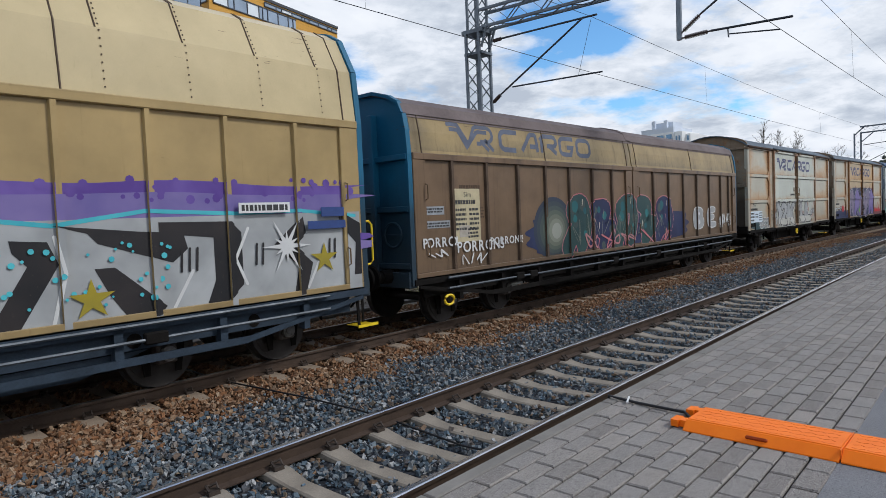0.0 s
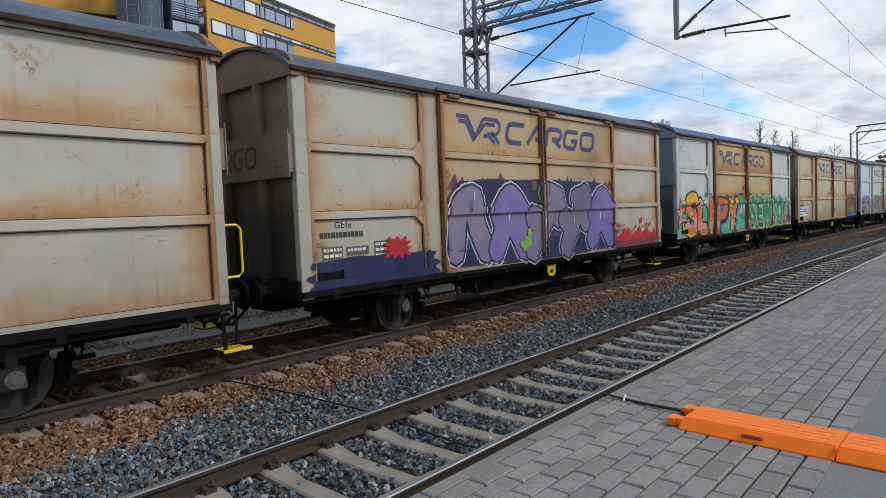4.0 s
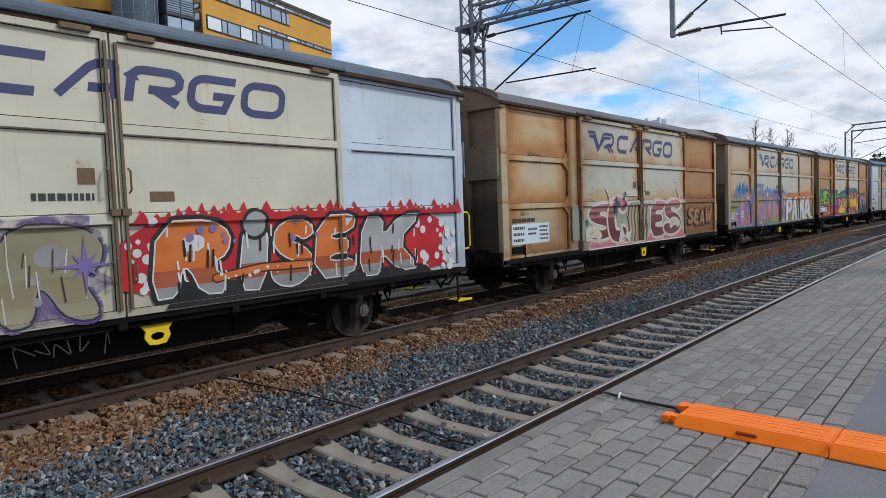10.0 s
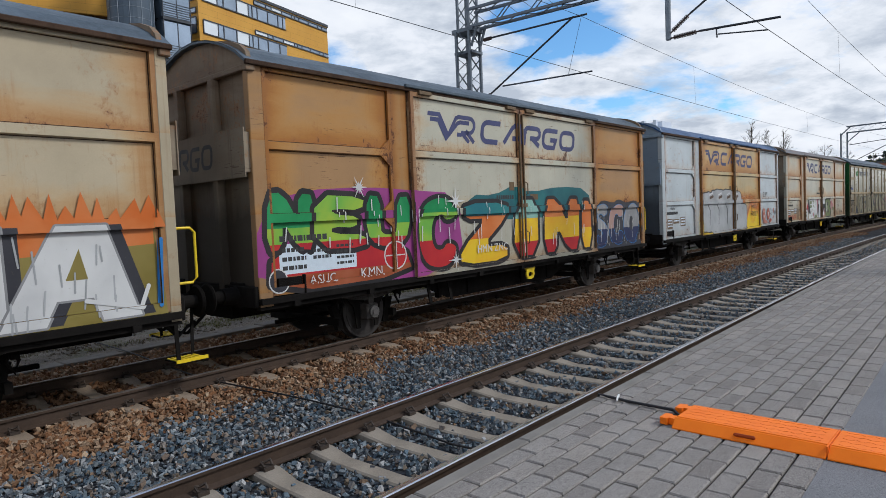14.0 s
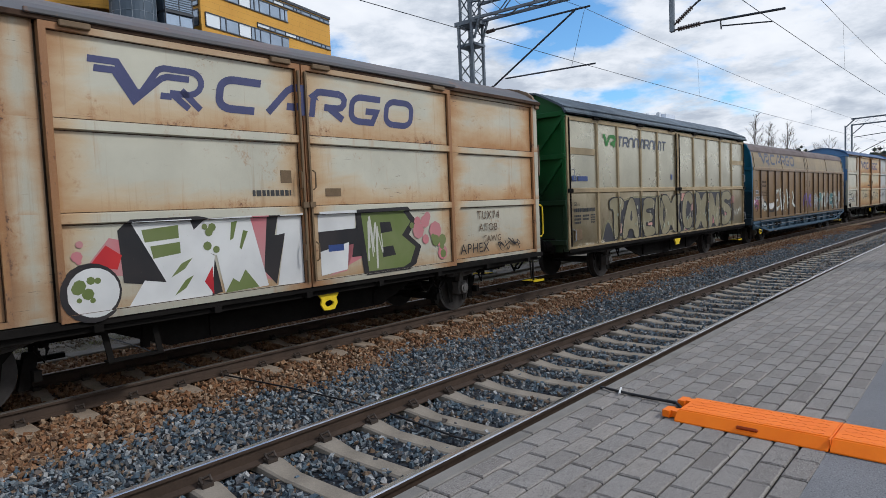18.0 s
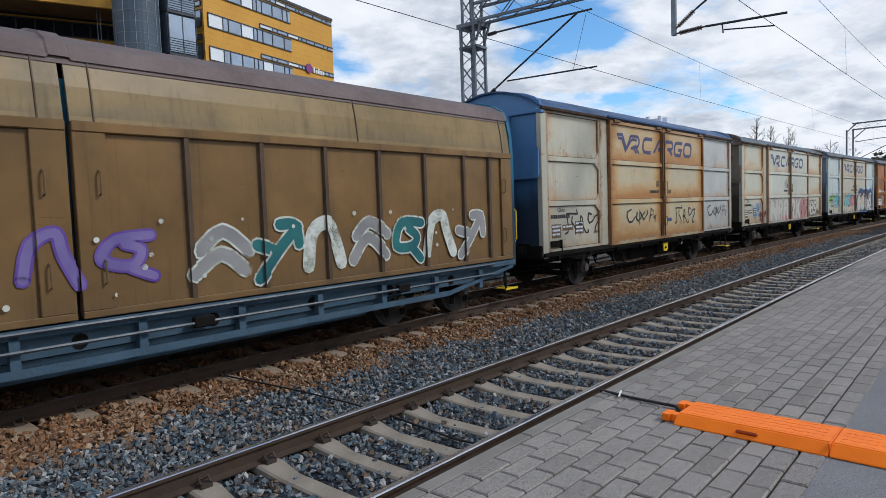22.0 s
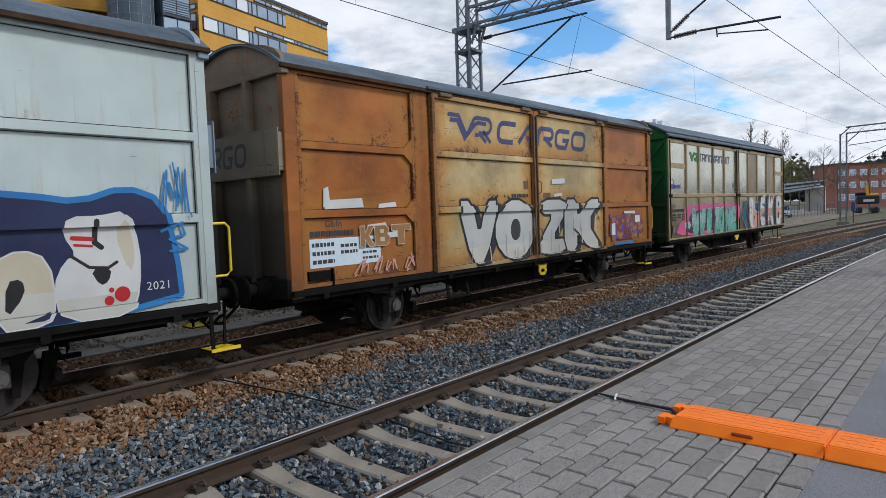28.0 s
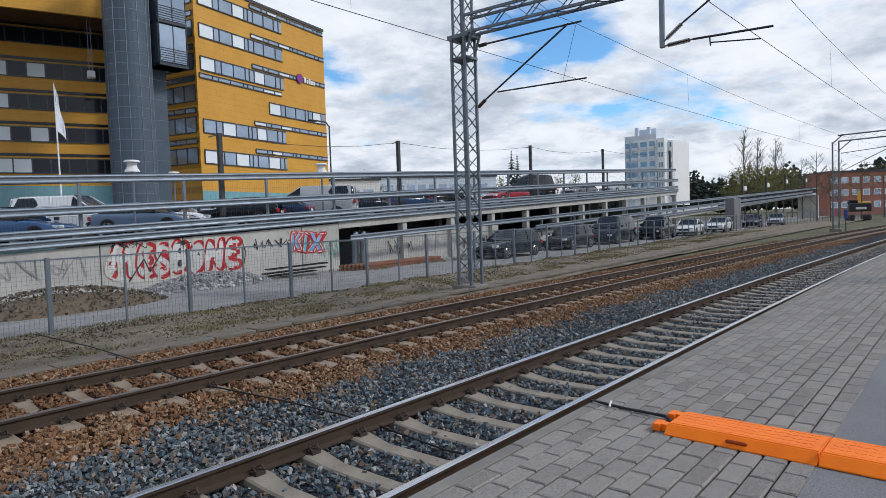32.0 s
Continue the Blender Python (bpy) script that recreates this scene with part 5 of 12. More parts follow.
def covered_wagon(paint, door, post, end_mat, roof, label, seed=0, lower=None, logo=logo_violet, marks=mark_black, plate="brown", frame_mat=None, short=None, stile=None):
    """A boxy wagon: two fixed end panels and two sliding doors a side, arched roof, ribbed ends, spring gear below."""
    rnd = random.Random(seed)
    frame_mat = frame_mat or under_black
    w = thing("covered_wagon", label, "goods wagon", group="goods train")
    def core():
        me = Mesh().box(-GB_END + 0.09, GB_END - 0.09, -HALF + 0.1, HALF - 0.1, 0.98, 4.2)
        return me
    part("body", shared("body:gb", core), end_mat, w)
    for s in (-1, 1):
        turn = pose(0, 0, 0, 0, 0, 0 if s < 0 else 180)
        framed("end_panel", "long", w, paint, -GB_END + 0.22, GB_POST, 1.0, 4.22, -HALF + 0.05, GB_BARS, turn, 0.05, 0.06, 1)
        framed("end_panel", "short", w, short or paint, GB_MID + GB_DOOR + 0.03, GB_END - 0.14, 1.0, 4.22, -HALF + 0.05, GB_BARS, turn, 0.05, 0.06, -1)
        part("post", shared("post:gb", lambda: Mesh().box(GB_POST, GB_MID - GB_DOOR - 0.03, -HALF, -HALF + 0.1, 1.0, 4.22)), post, w, m=turn)
        for e in (-1, 1):
            def corner(e=e):
                return Mesh().box(*sorted((e * GB_END, e * (GB_END - (0.22 if e < 0 else 0.14)))), -HALF - 0.004, -HALF + 0.12, 0.86, 4.24, 0, 0.008)
            part("corner_post", shared("corner_post:%d" % e, corner), post, w, m=turn)
            da, db = sorted((GB_MID + e * 0.012, GB_MID + e * GB_DOOR))
            dr = framed("door", "%d" % e, w, door, da, db, 0.97, 4.2, -HALF - 0.03, GB_BARS, turn, 0.05, 0.075, 0, stile)
            def latch(e=e):
                x, y = GB_MID + e * 0.06, -HALF - 0.085
                me = Mesh().box(x - 0.016, x + 0.016, y - 0.03, y, 1.05, 4.1)
                for z in (1.35, 2.4):
                    me.tube([(x + e * 0.06, y, z), (x + e * 0.06, y - 0.06, z + 0.03), (x + e * 0.06, y - 0.06, z + 0.25), (x + e * 0.06, y, z + 0.28)], 0.012, 6)
                me.box(x - 0.05, x + 0.05, y - 0.05, y, 2.14, 2.22)
                return me
            part("latch_rod", shared("latch_rod:%d" % e, latch), plate_brown, dr, "rusty lock rod with grips")
            for k in (0.35, GB_DOOR - 0.35):
                part("hanger", shared("hanger:gb", lambda: Mesh().box(-0.16, 0.16, -HALF - 0.13, -HALF - 0.02, 4.16, 4.23, 0, 0.01)), plate_brown, dr, "rusty door roller hanger", pose(GB_MID + e * k, 0, 0))
        def sill():
            me = Mesh().box(-GB_END, GB_END, -HALF - 0.06, -HALF + 0.14, 0.9, 0.985)
            me.box(-GB_END, GB_END, -HALF + 0.0, -HALF + 0.1, 0.82, 0.9)
            for i in range(9):
                x = -5.8 + i * 1.45
                me.box(x - 0.05, x + 0.05, -HALF - 0.07, -HALF + 0.02, 0.82, 0.9)
            return me
        part("sill", shared("sill:gb", sill), frame_mat if lower is None else lower, w, m=turn)
        def truss():
            me = Mesh().prism([(-2.9, 0.84), (2.9, 0.84), (1.9, 0.42), (-1.9, 0.42)], "y", -0.98, -0.93)
            for x in (-2.2, -1.3, 0.6, 1.7):
                me.box(x - 0.04, x + 0.04, -1.02, -0.92, 0.46, 0.86)
            me.box(-5.9, 5.9, -0.75, -0.68, 0.68, 0.9)
            return me
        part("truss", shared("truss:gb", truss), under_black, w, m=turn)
        def step_mesh():
            me = Mesh()
            for x in (-2.78, -2.2):
                me.bar((x, -1.22, 0.86), (x + 0.06, -1.26, 0.42), 0.07, 0.02)
            me.box(-2.78, -2.14, -1.34, -1.2, 0.42, 0.44)
            return me
        part("step", shared("step:gb", step_mesh), under_black, w, m=turn)
        for x in (2.7, 3.05):
            part("hose", shared("hose:gb", lambda: Mesh().tube([(0, -1.1, 0.84), (0.05, -1.12, 0.62), (0.22, -1.12, 0.52), (0.4, -1.1, 0.66), (0.5, -1.05, 0.84)], 0.018, 6)), under_black, w, m=turn @ pose(x, 0, 0))
        def tow():
            me = Mesh()
            out = [(a - 0.22, b) for a, b in ((0.82, 0.84), (0.86, 0.82), (0.8, 0.74), (0.82, 0.66), (0.76, 0.57), (0.66, 0.56), (0.56, 0.57), (0.5, 0.66), (0.52, 0.74), (0.45, 0.82), (0.49, 0.84), (0.66, 0.83))]
            hole = [(0.44 + 0.085 * math.cos(a), 0.665 + 0.05 * math.sin(a)) for a in (0.9, 0.6, 0.3, 0.0, -0.8, -1.57, -2.3, 3.14, 2.84, 2.54, 2.24, 1.57)]
            for k in range(12):
                me.prism([out[k], hole[k], hole[(k + 1) % 12], out[(k + 1) % 12]], "y", -1.36, -1.33)
            return me
        part("tow_bracket", shared("tow_bracket:gb", tow), yellow, w, "yellow towing bracket", turn)
    # roof: an arch of overlapping sheets with a drip rail
    def roof_mesh():
        me = Mesh()
        arc = [(-HALF - 0.06 + (2 * HALF + 0.12) * i / 12, 4.26 + 0.5 * math.sin(math.pi * i / 12) ** 0.8) for i in range(13)]
        xs = [-GB_END - 0.06 + (2 * GB_END + 0.12) * i / 10 for i in range(11)]
        rows = []
        for i, x in enumerate(xs):
            rows.append([(x, y, z + (0.0 if i % 2 else 0.008)) for y, z in arc])
        me.rows(rows)
        me.rows([[(x, y * 0.985, z - 0.03) for y, z in arc] for x in (xs[0], xs[-1])])
        for e in (xs[0], xs[-1]):
            me.rows([[(e, y, z) for y, z in arc], [(e, y * 0.985, z - 0.03) for y, z in arc]])
        return me
    rf = part("roof", shared("roof:gb", roof_mesh), roof, w, "low arched sheet roof")
    for s in (-1, 1):
        # drip rail in dark brown for the rust and shade under the roof edge
        part("drip_rail", shared("drip_rail:%d" % s, lambda: Mesh().box(-GB_END - 0.06, GB_END + 0.06, s * (HALF + 0.05) - 0.03, s * (HALF + 0.05) + 0.03, 4.2, 4.27, 0, 0.01)), shade_line, rf)
        part("door_track", shared("door_track:%d" % s, lambda: Mesh().box(-3.4, 3.5, s * (HALF + 0.085) - 0.03, s * (HALF + 0.085) + 0.03, 4.25, 4.31, 0, 0.01)), roof, rf)
    for e in (-1, 1):
        turn = pose(0, 0, 0, 0, 0, 0 if e < 0 else 180)
        def gable():
            poly = [(-HALF, 4.2), (HALF, 4.2)] + [(HALF * math.cos(math.pi * i / 12), 4.24 + 0.48 * math.sin(math.pi * i / 12) ** 0.8) for i in range(13)]
            me = Mesh().prism(poly, "x", -GB_END + 0.02, -GB_END + 0.09)
            me.box(-GB_END - 0.03, -GB_END + 0.04, -HALF - 0.02, HALF + 0.02, 4.14, 4.22, 0, 0.01)
            for s in (-1, 1):
                me.box(-GB_END - 0.05, -GB_END + 0.1, s * HALF - 0.05, s * HALF + 0.05, 4.12, 4.28, 0, 0.015)
            return me
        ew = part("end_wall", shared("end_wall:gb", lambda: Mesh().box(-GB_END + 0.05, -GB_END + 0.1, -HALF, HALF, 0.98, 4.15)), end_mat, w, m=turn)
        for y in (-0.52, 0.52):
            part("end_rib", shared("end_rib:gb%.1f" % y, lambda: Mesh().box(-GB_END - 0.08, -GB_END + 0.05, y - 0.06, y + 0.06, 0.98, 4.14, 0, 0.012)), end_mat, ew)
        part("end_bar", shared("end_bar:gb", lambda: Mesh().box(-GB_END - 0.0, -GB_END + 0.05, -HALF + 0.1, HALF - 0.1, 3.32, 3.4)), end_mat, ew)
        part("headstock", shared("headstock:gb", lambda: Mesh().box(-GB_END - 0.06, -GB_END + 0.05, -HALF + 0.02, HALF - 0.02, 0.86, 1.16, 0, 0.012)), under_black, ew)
        def band():
            me = Mesh().box(-GB_END - 0.1, -GB_END - 0.085, -HALF + 0.02, HALF - 0.02, 2.68, 3.36)
            for y in (-HALF + 0.06, 0, HALF - 0.06):
                me.box(-GB_END - 0.085, -GB_END + 0.05, y - 0.02, y + 0.02, 2.75, 3.3)
            return me
        part("gable", shared("gable:gb", gable), end_mat, w, m=turn)
        bd = part("name_board", shared("name_board:gb", band), end_mat, w, "dented sheet board across the end", turn)
        def mark():
            me = Mesh()
            for p in cargo_quads(0.0, 1.75, 0.36, 0.06):
                me.add([(-GB_END - 0.104, 1.2 - a - 0.1 * b, 2.85 + b) for a, b in p], ((0, 1, 2, 3),))
            return me
        part("board_mark", shared("board_mark:gb", mark), marks, bd, "dark company mark")
    # centre sill, tank and brake gear assumed here, added to block skylight underneath
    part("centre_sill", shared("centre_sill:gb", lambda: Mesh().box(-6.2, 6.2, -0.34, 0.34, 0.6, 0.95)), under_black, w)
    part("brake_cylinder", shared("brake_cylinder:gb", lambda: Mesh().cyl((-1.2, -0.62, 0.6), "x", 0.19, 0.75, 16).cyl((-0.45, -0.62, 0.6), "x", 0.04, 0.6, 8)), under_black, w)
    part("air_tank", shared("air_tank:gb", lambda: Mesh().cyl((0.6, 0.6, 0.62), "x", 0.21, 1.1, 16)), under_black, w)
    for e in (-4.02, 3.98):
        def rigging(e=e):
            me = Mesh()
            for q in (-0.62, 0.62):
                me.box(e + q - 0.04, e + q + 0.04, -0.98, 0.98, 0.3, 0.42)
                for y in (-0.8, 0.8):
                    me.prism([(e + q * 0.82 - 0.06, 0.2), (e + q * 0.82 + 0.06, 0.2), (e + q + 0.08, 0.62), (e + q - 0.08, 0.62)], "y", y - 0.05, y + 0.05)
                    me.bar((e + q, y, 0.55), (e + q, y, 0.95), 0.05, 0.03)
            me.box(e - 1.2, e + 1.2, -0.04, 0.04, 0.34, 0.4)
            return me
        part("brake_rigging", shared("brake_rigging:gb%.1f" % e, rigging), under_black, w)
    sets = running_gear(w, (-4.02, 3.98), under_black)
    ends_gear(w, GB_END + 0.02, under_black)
    if logo:
        bars_logo(w, -2.88, 3.42, 5.23, 0.5, 0.0, logo, on=(gb_surface, GB_XS, GB_ZS))
    # plates with small print
    me = Mesh()
    y = -HALF + 0.048
    cols = {"brown": plate_brown, "white": plate_white}
    if plate == "white":
        me.box(-6.0, -4.55, y - 0.003, y, 1.28, 1.72, 0)
        text_lines(me, -5.95, 1.66, 0.42, 3, 0.06, 0.13, y - 0.003, 1, seed)
        text_lines(me, -5.4, 1.62, 0.34, 2, 0.05, 0.1, y - 0.003, 1, seed + 1)
        text_lines(me, -4.95, 1.66, 0.34, 4, 0.04, 0.09, y - 0.003, 1, seed + 2)
    else:
        for a, b, c, d in ((-5.95, -5.55, 1.3, 1.62), (-5.48, -5.02, 1.46, 1.6), (-4.9, -4.5, 1.36, 1.66)):
            me.box(a, b, y - 0.003, y, c, d, 0)
            text_lines(me, a + 0.03, d - 0.03, b - a - 0.06, 3 if d - c > 0.2 else 1, 0.045, 0.09, y - 0.003, 1, seed)
    part("data_plate", me, [cols[plate], mark_black if plate == "white" else plate_white], w, "stencilled weight and brake tables")["kind"] = "stuff"
    me = Mesh()
    me.box(-6.06, -5.66, y - 0.05, y, 1.1, 1.24, 0)
    for k in range(5):
        me.box(-6.06, -5.66, y - 0.056, y - 0.05, 1.12 + k * 0.025, 1.13 + k * 0.025, 0)
    me.box(-5.62, -5.6, y - 0.07, y, 0.96, 1.26, 0)
    part("ticket_box", me, under_black, w, "dark slatted ticket holder")["kind"] = "stuff"
    me = Mesh()
    lettering(me, "Gbln", -5.7, 1.9, 0.1, y - 0.003, 0, 1.15)
    text_lines(me, -5.98, 1.84, 0.85, 1, 0.085, 0.2, y - 0.003, 0, seed + 5)
    dy = -HALF - 0.033
    text_lines(me, -0.82, 2.4, 0.62, 1, 0.08, 0.2, dy, 0, seed + 6)
    me.box(-0.36, -0.18, dy - 0.003, dy, 2.5, 2.68, 1)
    me.box(0.42, 0.72, dy - 0.003, dy, 2.3, 2.42, 1)
    me.box(0.42, 0.72, dy - 0.003, dy, 1.46, 1.56, 2)
    part("stencil", me, [marks, plate_brown, plate_blue], w, "wagon class in stencilled letters, running number as bars")["kind"] = "stuff"
    return w, sets

# ---- the sliding-wall wagon with canted roof panels ----
SM_END = 8.4


SM_RIBS = [-7.32, -6.3, -5.25, -4.21, -3.21, -2.14, -1.14, 1.33, 2.4, 3.5, 4.6, 5.7, 6.8, 7.6]


def sm_surface(x, z):
    if abs(x) > SM_END - 0.1 or not 0.98 < z < 3.05:
        return None
    rib = min(abs(x - r) for r in SM_RIBS) < 0.04 or abs(abs(x) - 0.2) < 0.18 or abs(x) > SM_END - 0.35
    return -HALF - (0.045 if rib else 0.0)


def sm_cant(x, z):
    """Lateral place of the canted panel at height z."""
    return -HALF - 0.02 + (z - 3.16) * 0.05 / 0.39 if z < 3.55 else -HALF + 0.03 + (z - 3.55) * 0.06 / 0.29


SM_XS = tuple(sorted([r + d for r in SM_RIBS for d in (-0.04, 0.04)] + [-0.38, -0.02, 0.02, 0.38, -SM_END + 0.35, SM_END - 0.35]))


rib_dark = plain("rib_dark_brown", (0.085, 0.055, 0.035), 0.6, 0, 0.35, 3)
plate_grey = plain("plate_grey", (0.34, 0.36, 0.38), 0.4, 0.3, 0.2, 9)
plate_card = plain("plate_card", (0.4, 0.36, 0.3), 0.6, 0, 0.2, 9)
rod_grey = plain("rod_grey_blue", (0.06, 0.072, 0.085), 0.5, 0.3, 0.3, 4)


def sliding_wall_wagon(paint, upper, end_mat, frame_mat, label, seed=0, logo=logo_grey, roof=None, tall=False):
    """A long wagon: ribbed sliding walls in two halves, canted upper panels, blue ends, deep side frame with rods."""
    belt = 3.56 if tall else 3.14
    cants = [(-HALF - 0.02, belt + 0.02), (-1.33, 4.36), (-1.04, 4.91), (-0.8, 5.05)] if tall else [(-HALF - 0.02, 3.16), (-HALF + 0.03, 3.55), (-HALF + 0.09, 3.84)]
    crown = [(-0.82, 5.04), (-0.5, 5.12), (0, 5.16), (0.5, 5.12), (0.82, 5.04)] if tall else [(-HALF + 0.07, 3.845), (-1.24, 4.04), (-1.0, 4.17), (-0.6, 4.28), (0, 4.33), (0.6, 4.28), (1.0, 4.17), (1.24, 4.04), (HALF - 0.07, 3.845)]
    ribs = (-8.1, -7.18, -6.09, -5.08, -4.09, -3.1, -2.1, -1.1, 1.1, 2.1, 3.1, 4.09, 5.08, 6.09, 7.18) if tall else SM_RIBS
    vr = "tall" if tall else "low"
    w = thing("sliding_wall_wagon", label, "goods wagon", group="goods train")
    part("body", shared("body:sm" + vr, lambda: Mesh().box(-SM_END + 0.1, SM_END - 0.1, -HALF + 0.12, HALF - 0.12, 0.95, belt + 0.5)), end_mat, w)
    for s in (-1, 1):
        turn = pose(0, 0, 0, 0, 0, 0 if s < 0 else 180)
        for e in (-1, 1):
            x0, x1 = (-SM_END + 0.06, -0.03) if e < 0 else (0.03, SM_END - 0.06)
            def wall(x0=x0, x1=x1):
                me = Mesh().box(x0, x1, -HALF, -HALF + 0.06, 1.0, belt)
                return me
            def cant(x0=x0, x1=x1):
                me = Mesh()
                prof = cants
                me.rows([[(x, y, z) for y, z in prof] for x in (x0, x1)])
                me.rows([[(x, y + 0.04, z) for y, z in prof] for x in (x0, x1)])
                for x in (x0, x1):
                    me.rows([[(x, y, z) for y, z in prof], [(x, y + 0.04, z) for y, z in prof]])
                return me
            def seams(x0=x0, x1=x1):
                me = Mesh()
                for q in (x0 + 0.25, (x0 + x1) / 2, x1 - 0.25):
                    me.tube([(q, y - 0.004, z) for y, z in cants], 0.012, 5)
                for q in [x0 + 0.5 + k * 1.02 for k in range(8)] if tall else ():
                    me.tube([(q, y - 0.006, z) for y, z in cants[1:]], 0.01, 5)
                    for k in range(26):
                        u = k / 25 * (len(cants) - 1.001)
                        a, b = cants[int(u)], cants[int(u) + 1]
                        f_ = u - int(u)
                        cy, cz = a[0] + (b[0] - a[0]) * f_, a[1] + (b[1] - a[1]) * f_
                        me.box(q + 0.03, q + 0.045, cy - 0.012, cy, cz - 0.008, cz + 0.008)
                return me
            wl = part("sliding_wall", shared("sliding_wall:%d" % e + vr, wall), paint, w, m=turn)
            for q in ((x0, x0 + 0.3) if x0 < -1 else (x0, x0 + 0.35), (x1 - 0.35, x1)):
                part("edge_post", shared("edge_post:%.2f" % q[0] + vr, lambda: Mesh().box(q[0], q[1], -HALF - 0.045, -HALF - 0.001, 1.06, belt - 0.08, 0, 0.008)), paint, wl)
            for r in ribs:
                if x0 < r < x1:
                    part("rib", shared("rib:%.2f" % r + vr, lambda: Mesh().prism([(r - 0.045, -HALF - 0.001), (r - 0.03, -HALF - 0.05), (r + 0.03, -HALF - 0.05), (r + 0.045, -HALF - 0.001)], "z", 1.06, belt - 0.08)), rib_dark if not tall else paint, wl)
            part("belt_rail", shared("belt_rail:%d" % e + vr, lambda: Mesh().box(x0, x1, -HALF - 0.06, -HALF - 0.001, belt - 0.09, belt + 0.03, 0, 0.012)), paint, wl)
            part("sill_rail", shared("sill_rail:%d" % e + vr, lambda: Mesh().box(x0, x1, -HALF - 0.05, -HALF - 0.001, 0.98, 1.06, 0, 0.008)), paint, wl)
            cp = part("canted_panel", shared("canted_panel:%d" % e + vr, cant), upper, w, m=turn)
            part("seam", shared("seam:%d" % e + vr, seams), rib_dark, cp)["kind"] = "stuff"
            for x in (SM_END - 0.35, 0.28):
                for z in (1.35, 2.35):
                    part("grip", shared("grip:%d%.2f%.2f" % (e, x, z), lambda: Mesh().tube([(e * x, -HALF - 0.04, z), (e * x, -HALF - 0.1, z + 0.02), (e * x, -HALF - 0.1, z + 0.26), (e * x, -HALF - 0.04, z + 0.28)], 0.012, 6)), plate_brown, wl)
        def side_frame():
            me = Mesh().box(-SM_END, SM_END, -HALF - 0.05, -HALF + 0.1, 0.86, 0.96)
            me.box(-SM_END + 0.3, SM_END - 0.3, -HALF + 0.05, -HALF + 0.1, 0.62, 0.86)
            me.prism([(-SM_END + 0.1, 0.86), (-6.3, 0.55), (6.3, 0.55), (SM_END - 0.1, 0.86), (SM_END - 0.1, 0.8), (6.2, 0.46), (-6.2, 0.46), (-SM_END + 0.1, 0.8)], "y", -HALF - 0.06, -HALF - 0.02)
            me.prism([(-5.0, 0.6), (5.0, 0.6), (4.2, 0.38), (-4.2, 0.38)], "y", -HALF + 0.1, -HALF + 0.16)
            for i in range(12):
                x = -7.2 + i * 1.31
                me.box(x - 0.05, x + 0.05, -HALF - 0.05, -HALF + 0.08, 0.5, 0.9)
            return me
        part("side_frame", shared("side_frame:sm", side_frame), frame_mat, w, m=turn)
        for k, (z, y) in enumerate(((0.93, -HALF - 0.1), (0.74, -HALF - 0.1))):
            part("lock_rod", shared("lock_rod:sm%d" % k, lambda: Mesh().tube([(-7.6, y, z), (7.6, y, z)], 0.022, 6)), rod_grey, w, m=turn)
        for x in (-5.4, -4.9, -1.2, 1.4, 5.0):
            part("rod_bracket", shared("rod_bracket:sm%.1f" % x, lambda: Mesh().box(x - 0.14, x + 0.14, -HALF - 0.13, -HALF - 0.04, 0.68, 0.82, 0, 0.015)), under_black, w, m=turn)
        # near-black discs laid on the frame for the shade in its holes
        for i in range(9):
            x = -6.4 + i * 1.6
            part("frame_hole", shared("frame_hole:sm%d" % i, lambda: Mesh().cyl((x, -HALF + 0.042, 0.73), "y", 0.09, 0.006, 14)), under_black, w, m=turn)
        def tow():
            return Mesh().tube([(-7.55 + 0.13 * math.cos(a * math.pi / 5), -HALF - 0.05, 0.52 + 0.09 * math.sin(a * math.pi / 5)) for a in range(11)], 0.024, 6)
        part("tow_ring", shared("tow_ring:sm", tow), yellow, w, "yellow towing ring", turn)
    def roof_mesh():
        me = Mesh()
        arc = crown
        xs = [-SM_END, -SM_END + 0.06, -0.12, -0.1, 0.1, 0.12, SM_END - 0.06, SM_END]
        me.rows([[(x, y, z + (0.03 if abs(x) < 0.11 else 0)) for y, z in arc] for x in xs])
        me.rows([[(x, y, z - 0.05) for y, z in arc] for x in (xs[0], xs[-1])])
        for x in (xs[0], xs[-1]):
            me.rows([[(x, y, z) for y, z in arc], [(x, y, z - 0.05) for y, z in arc]])
        return me
    part("roof", shared("roof:sm" + vr, roof_mesh), roof or roof_brown, w, "smooth low roof")
    for e in (-1, 1):
        turn = pose(0, 0, 0, 0, 0, 0 if e < 0 else 180)
        def end_wall():
            half = [(-HALF, 0.86), (-HALF, belt)] + cants[1:3] + [(y_ * 0.97, z_ + 0.01) for y_, z_ in crown if y_ < -0.1]
            prof = half + [(-y_, z_) for y_, z_ in half[::-1]]
            me = Mesh().prism(prof, "x", -SM_END + 0.02, -SM_END + 0.1)
            for p, q in zip(prof, prof[1:]):
                me.bar((-SM_END, *p), (-SM_END, *q), 0.1, 0.06)
            for y in (-0.55, 0.55):
                me.box(-SM_END - 0.12, -SM_END + 0.02, y - 0.06, y + 0.06, 0.9, 3.9, 0, 0.01)
            for z in (1.2, 2.2, 3.1):
                me.box(-SM_END - 0.07, -SM_END + 0.02, -HALF, HALF, z - 0.05, z + 0.05, 0, 0.01)
            me.box(-SM_END - 0.1, -SM_END + 0.1, -HALF, HALF, 0.82, 1.1, 0, 0.01)
            me.tube([(-SM_END - 0.02, -0.95 + 0.22 * math.cos(a * math.pi / 8), 1.75 + 0.22 * math.sin(a * math.pi / 8)) for a in range(17)], 0.02, 6)
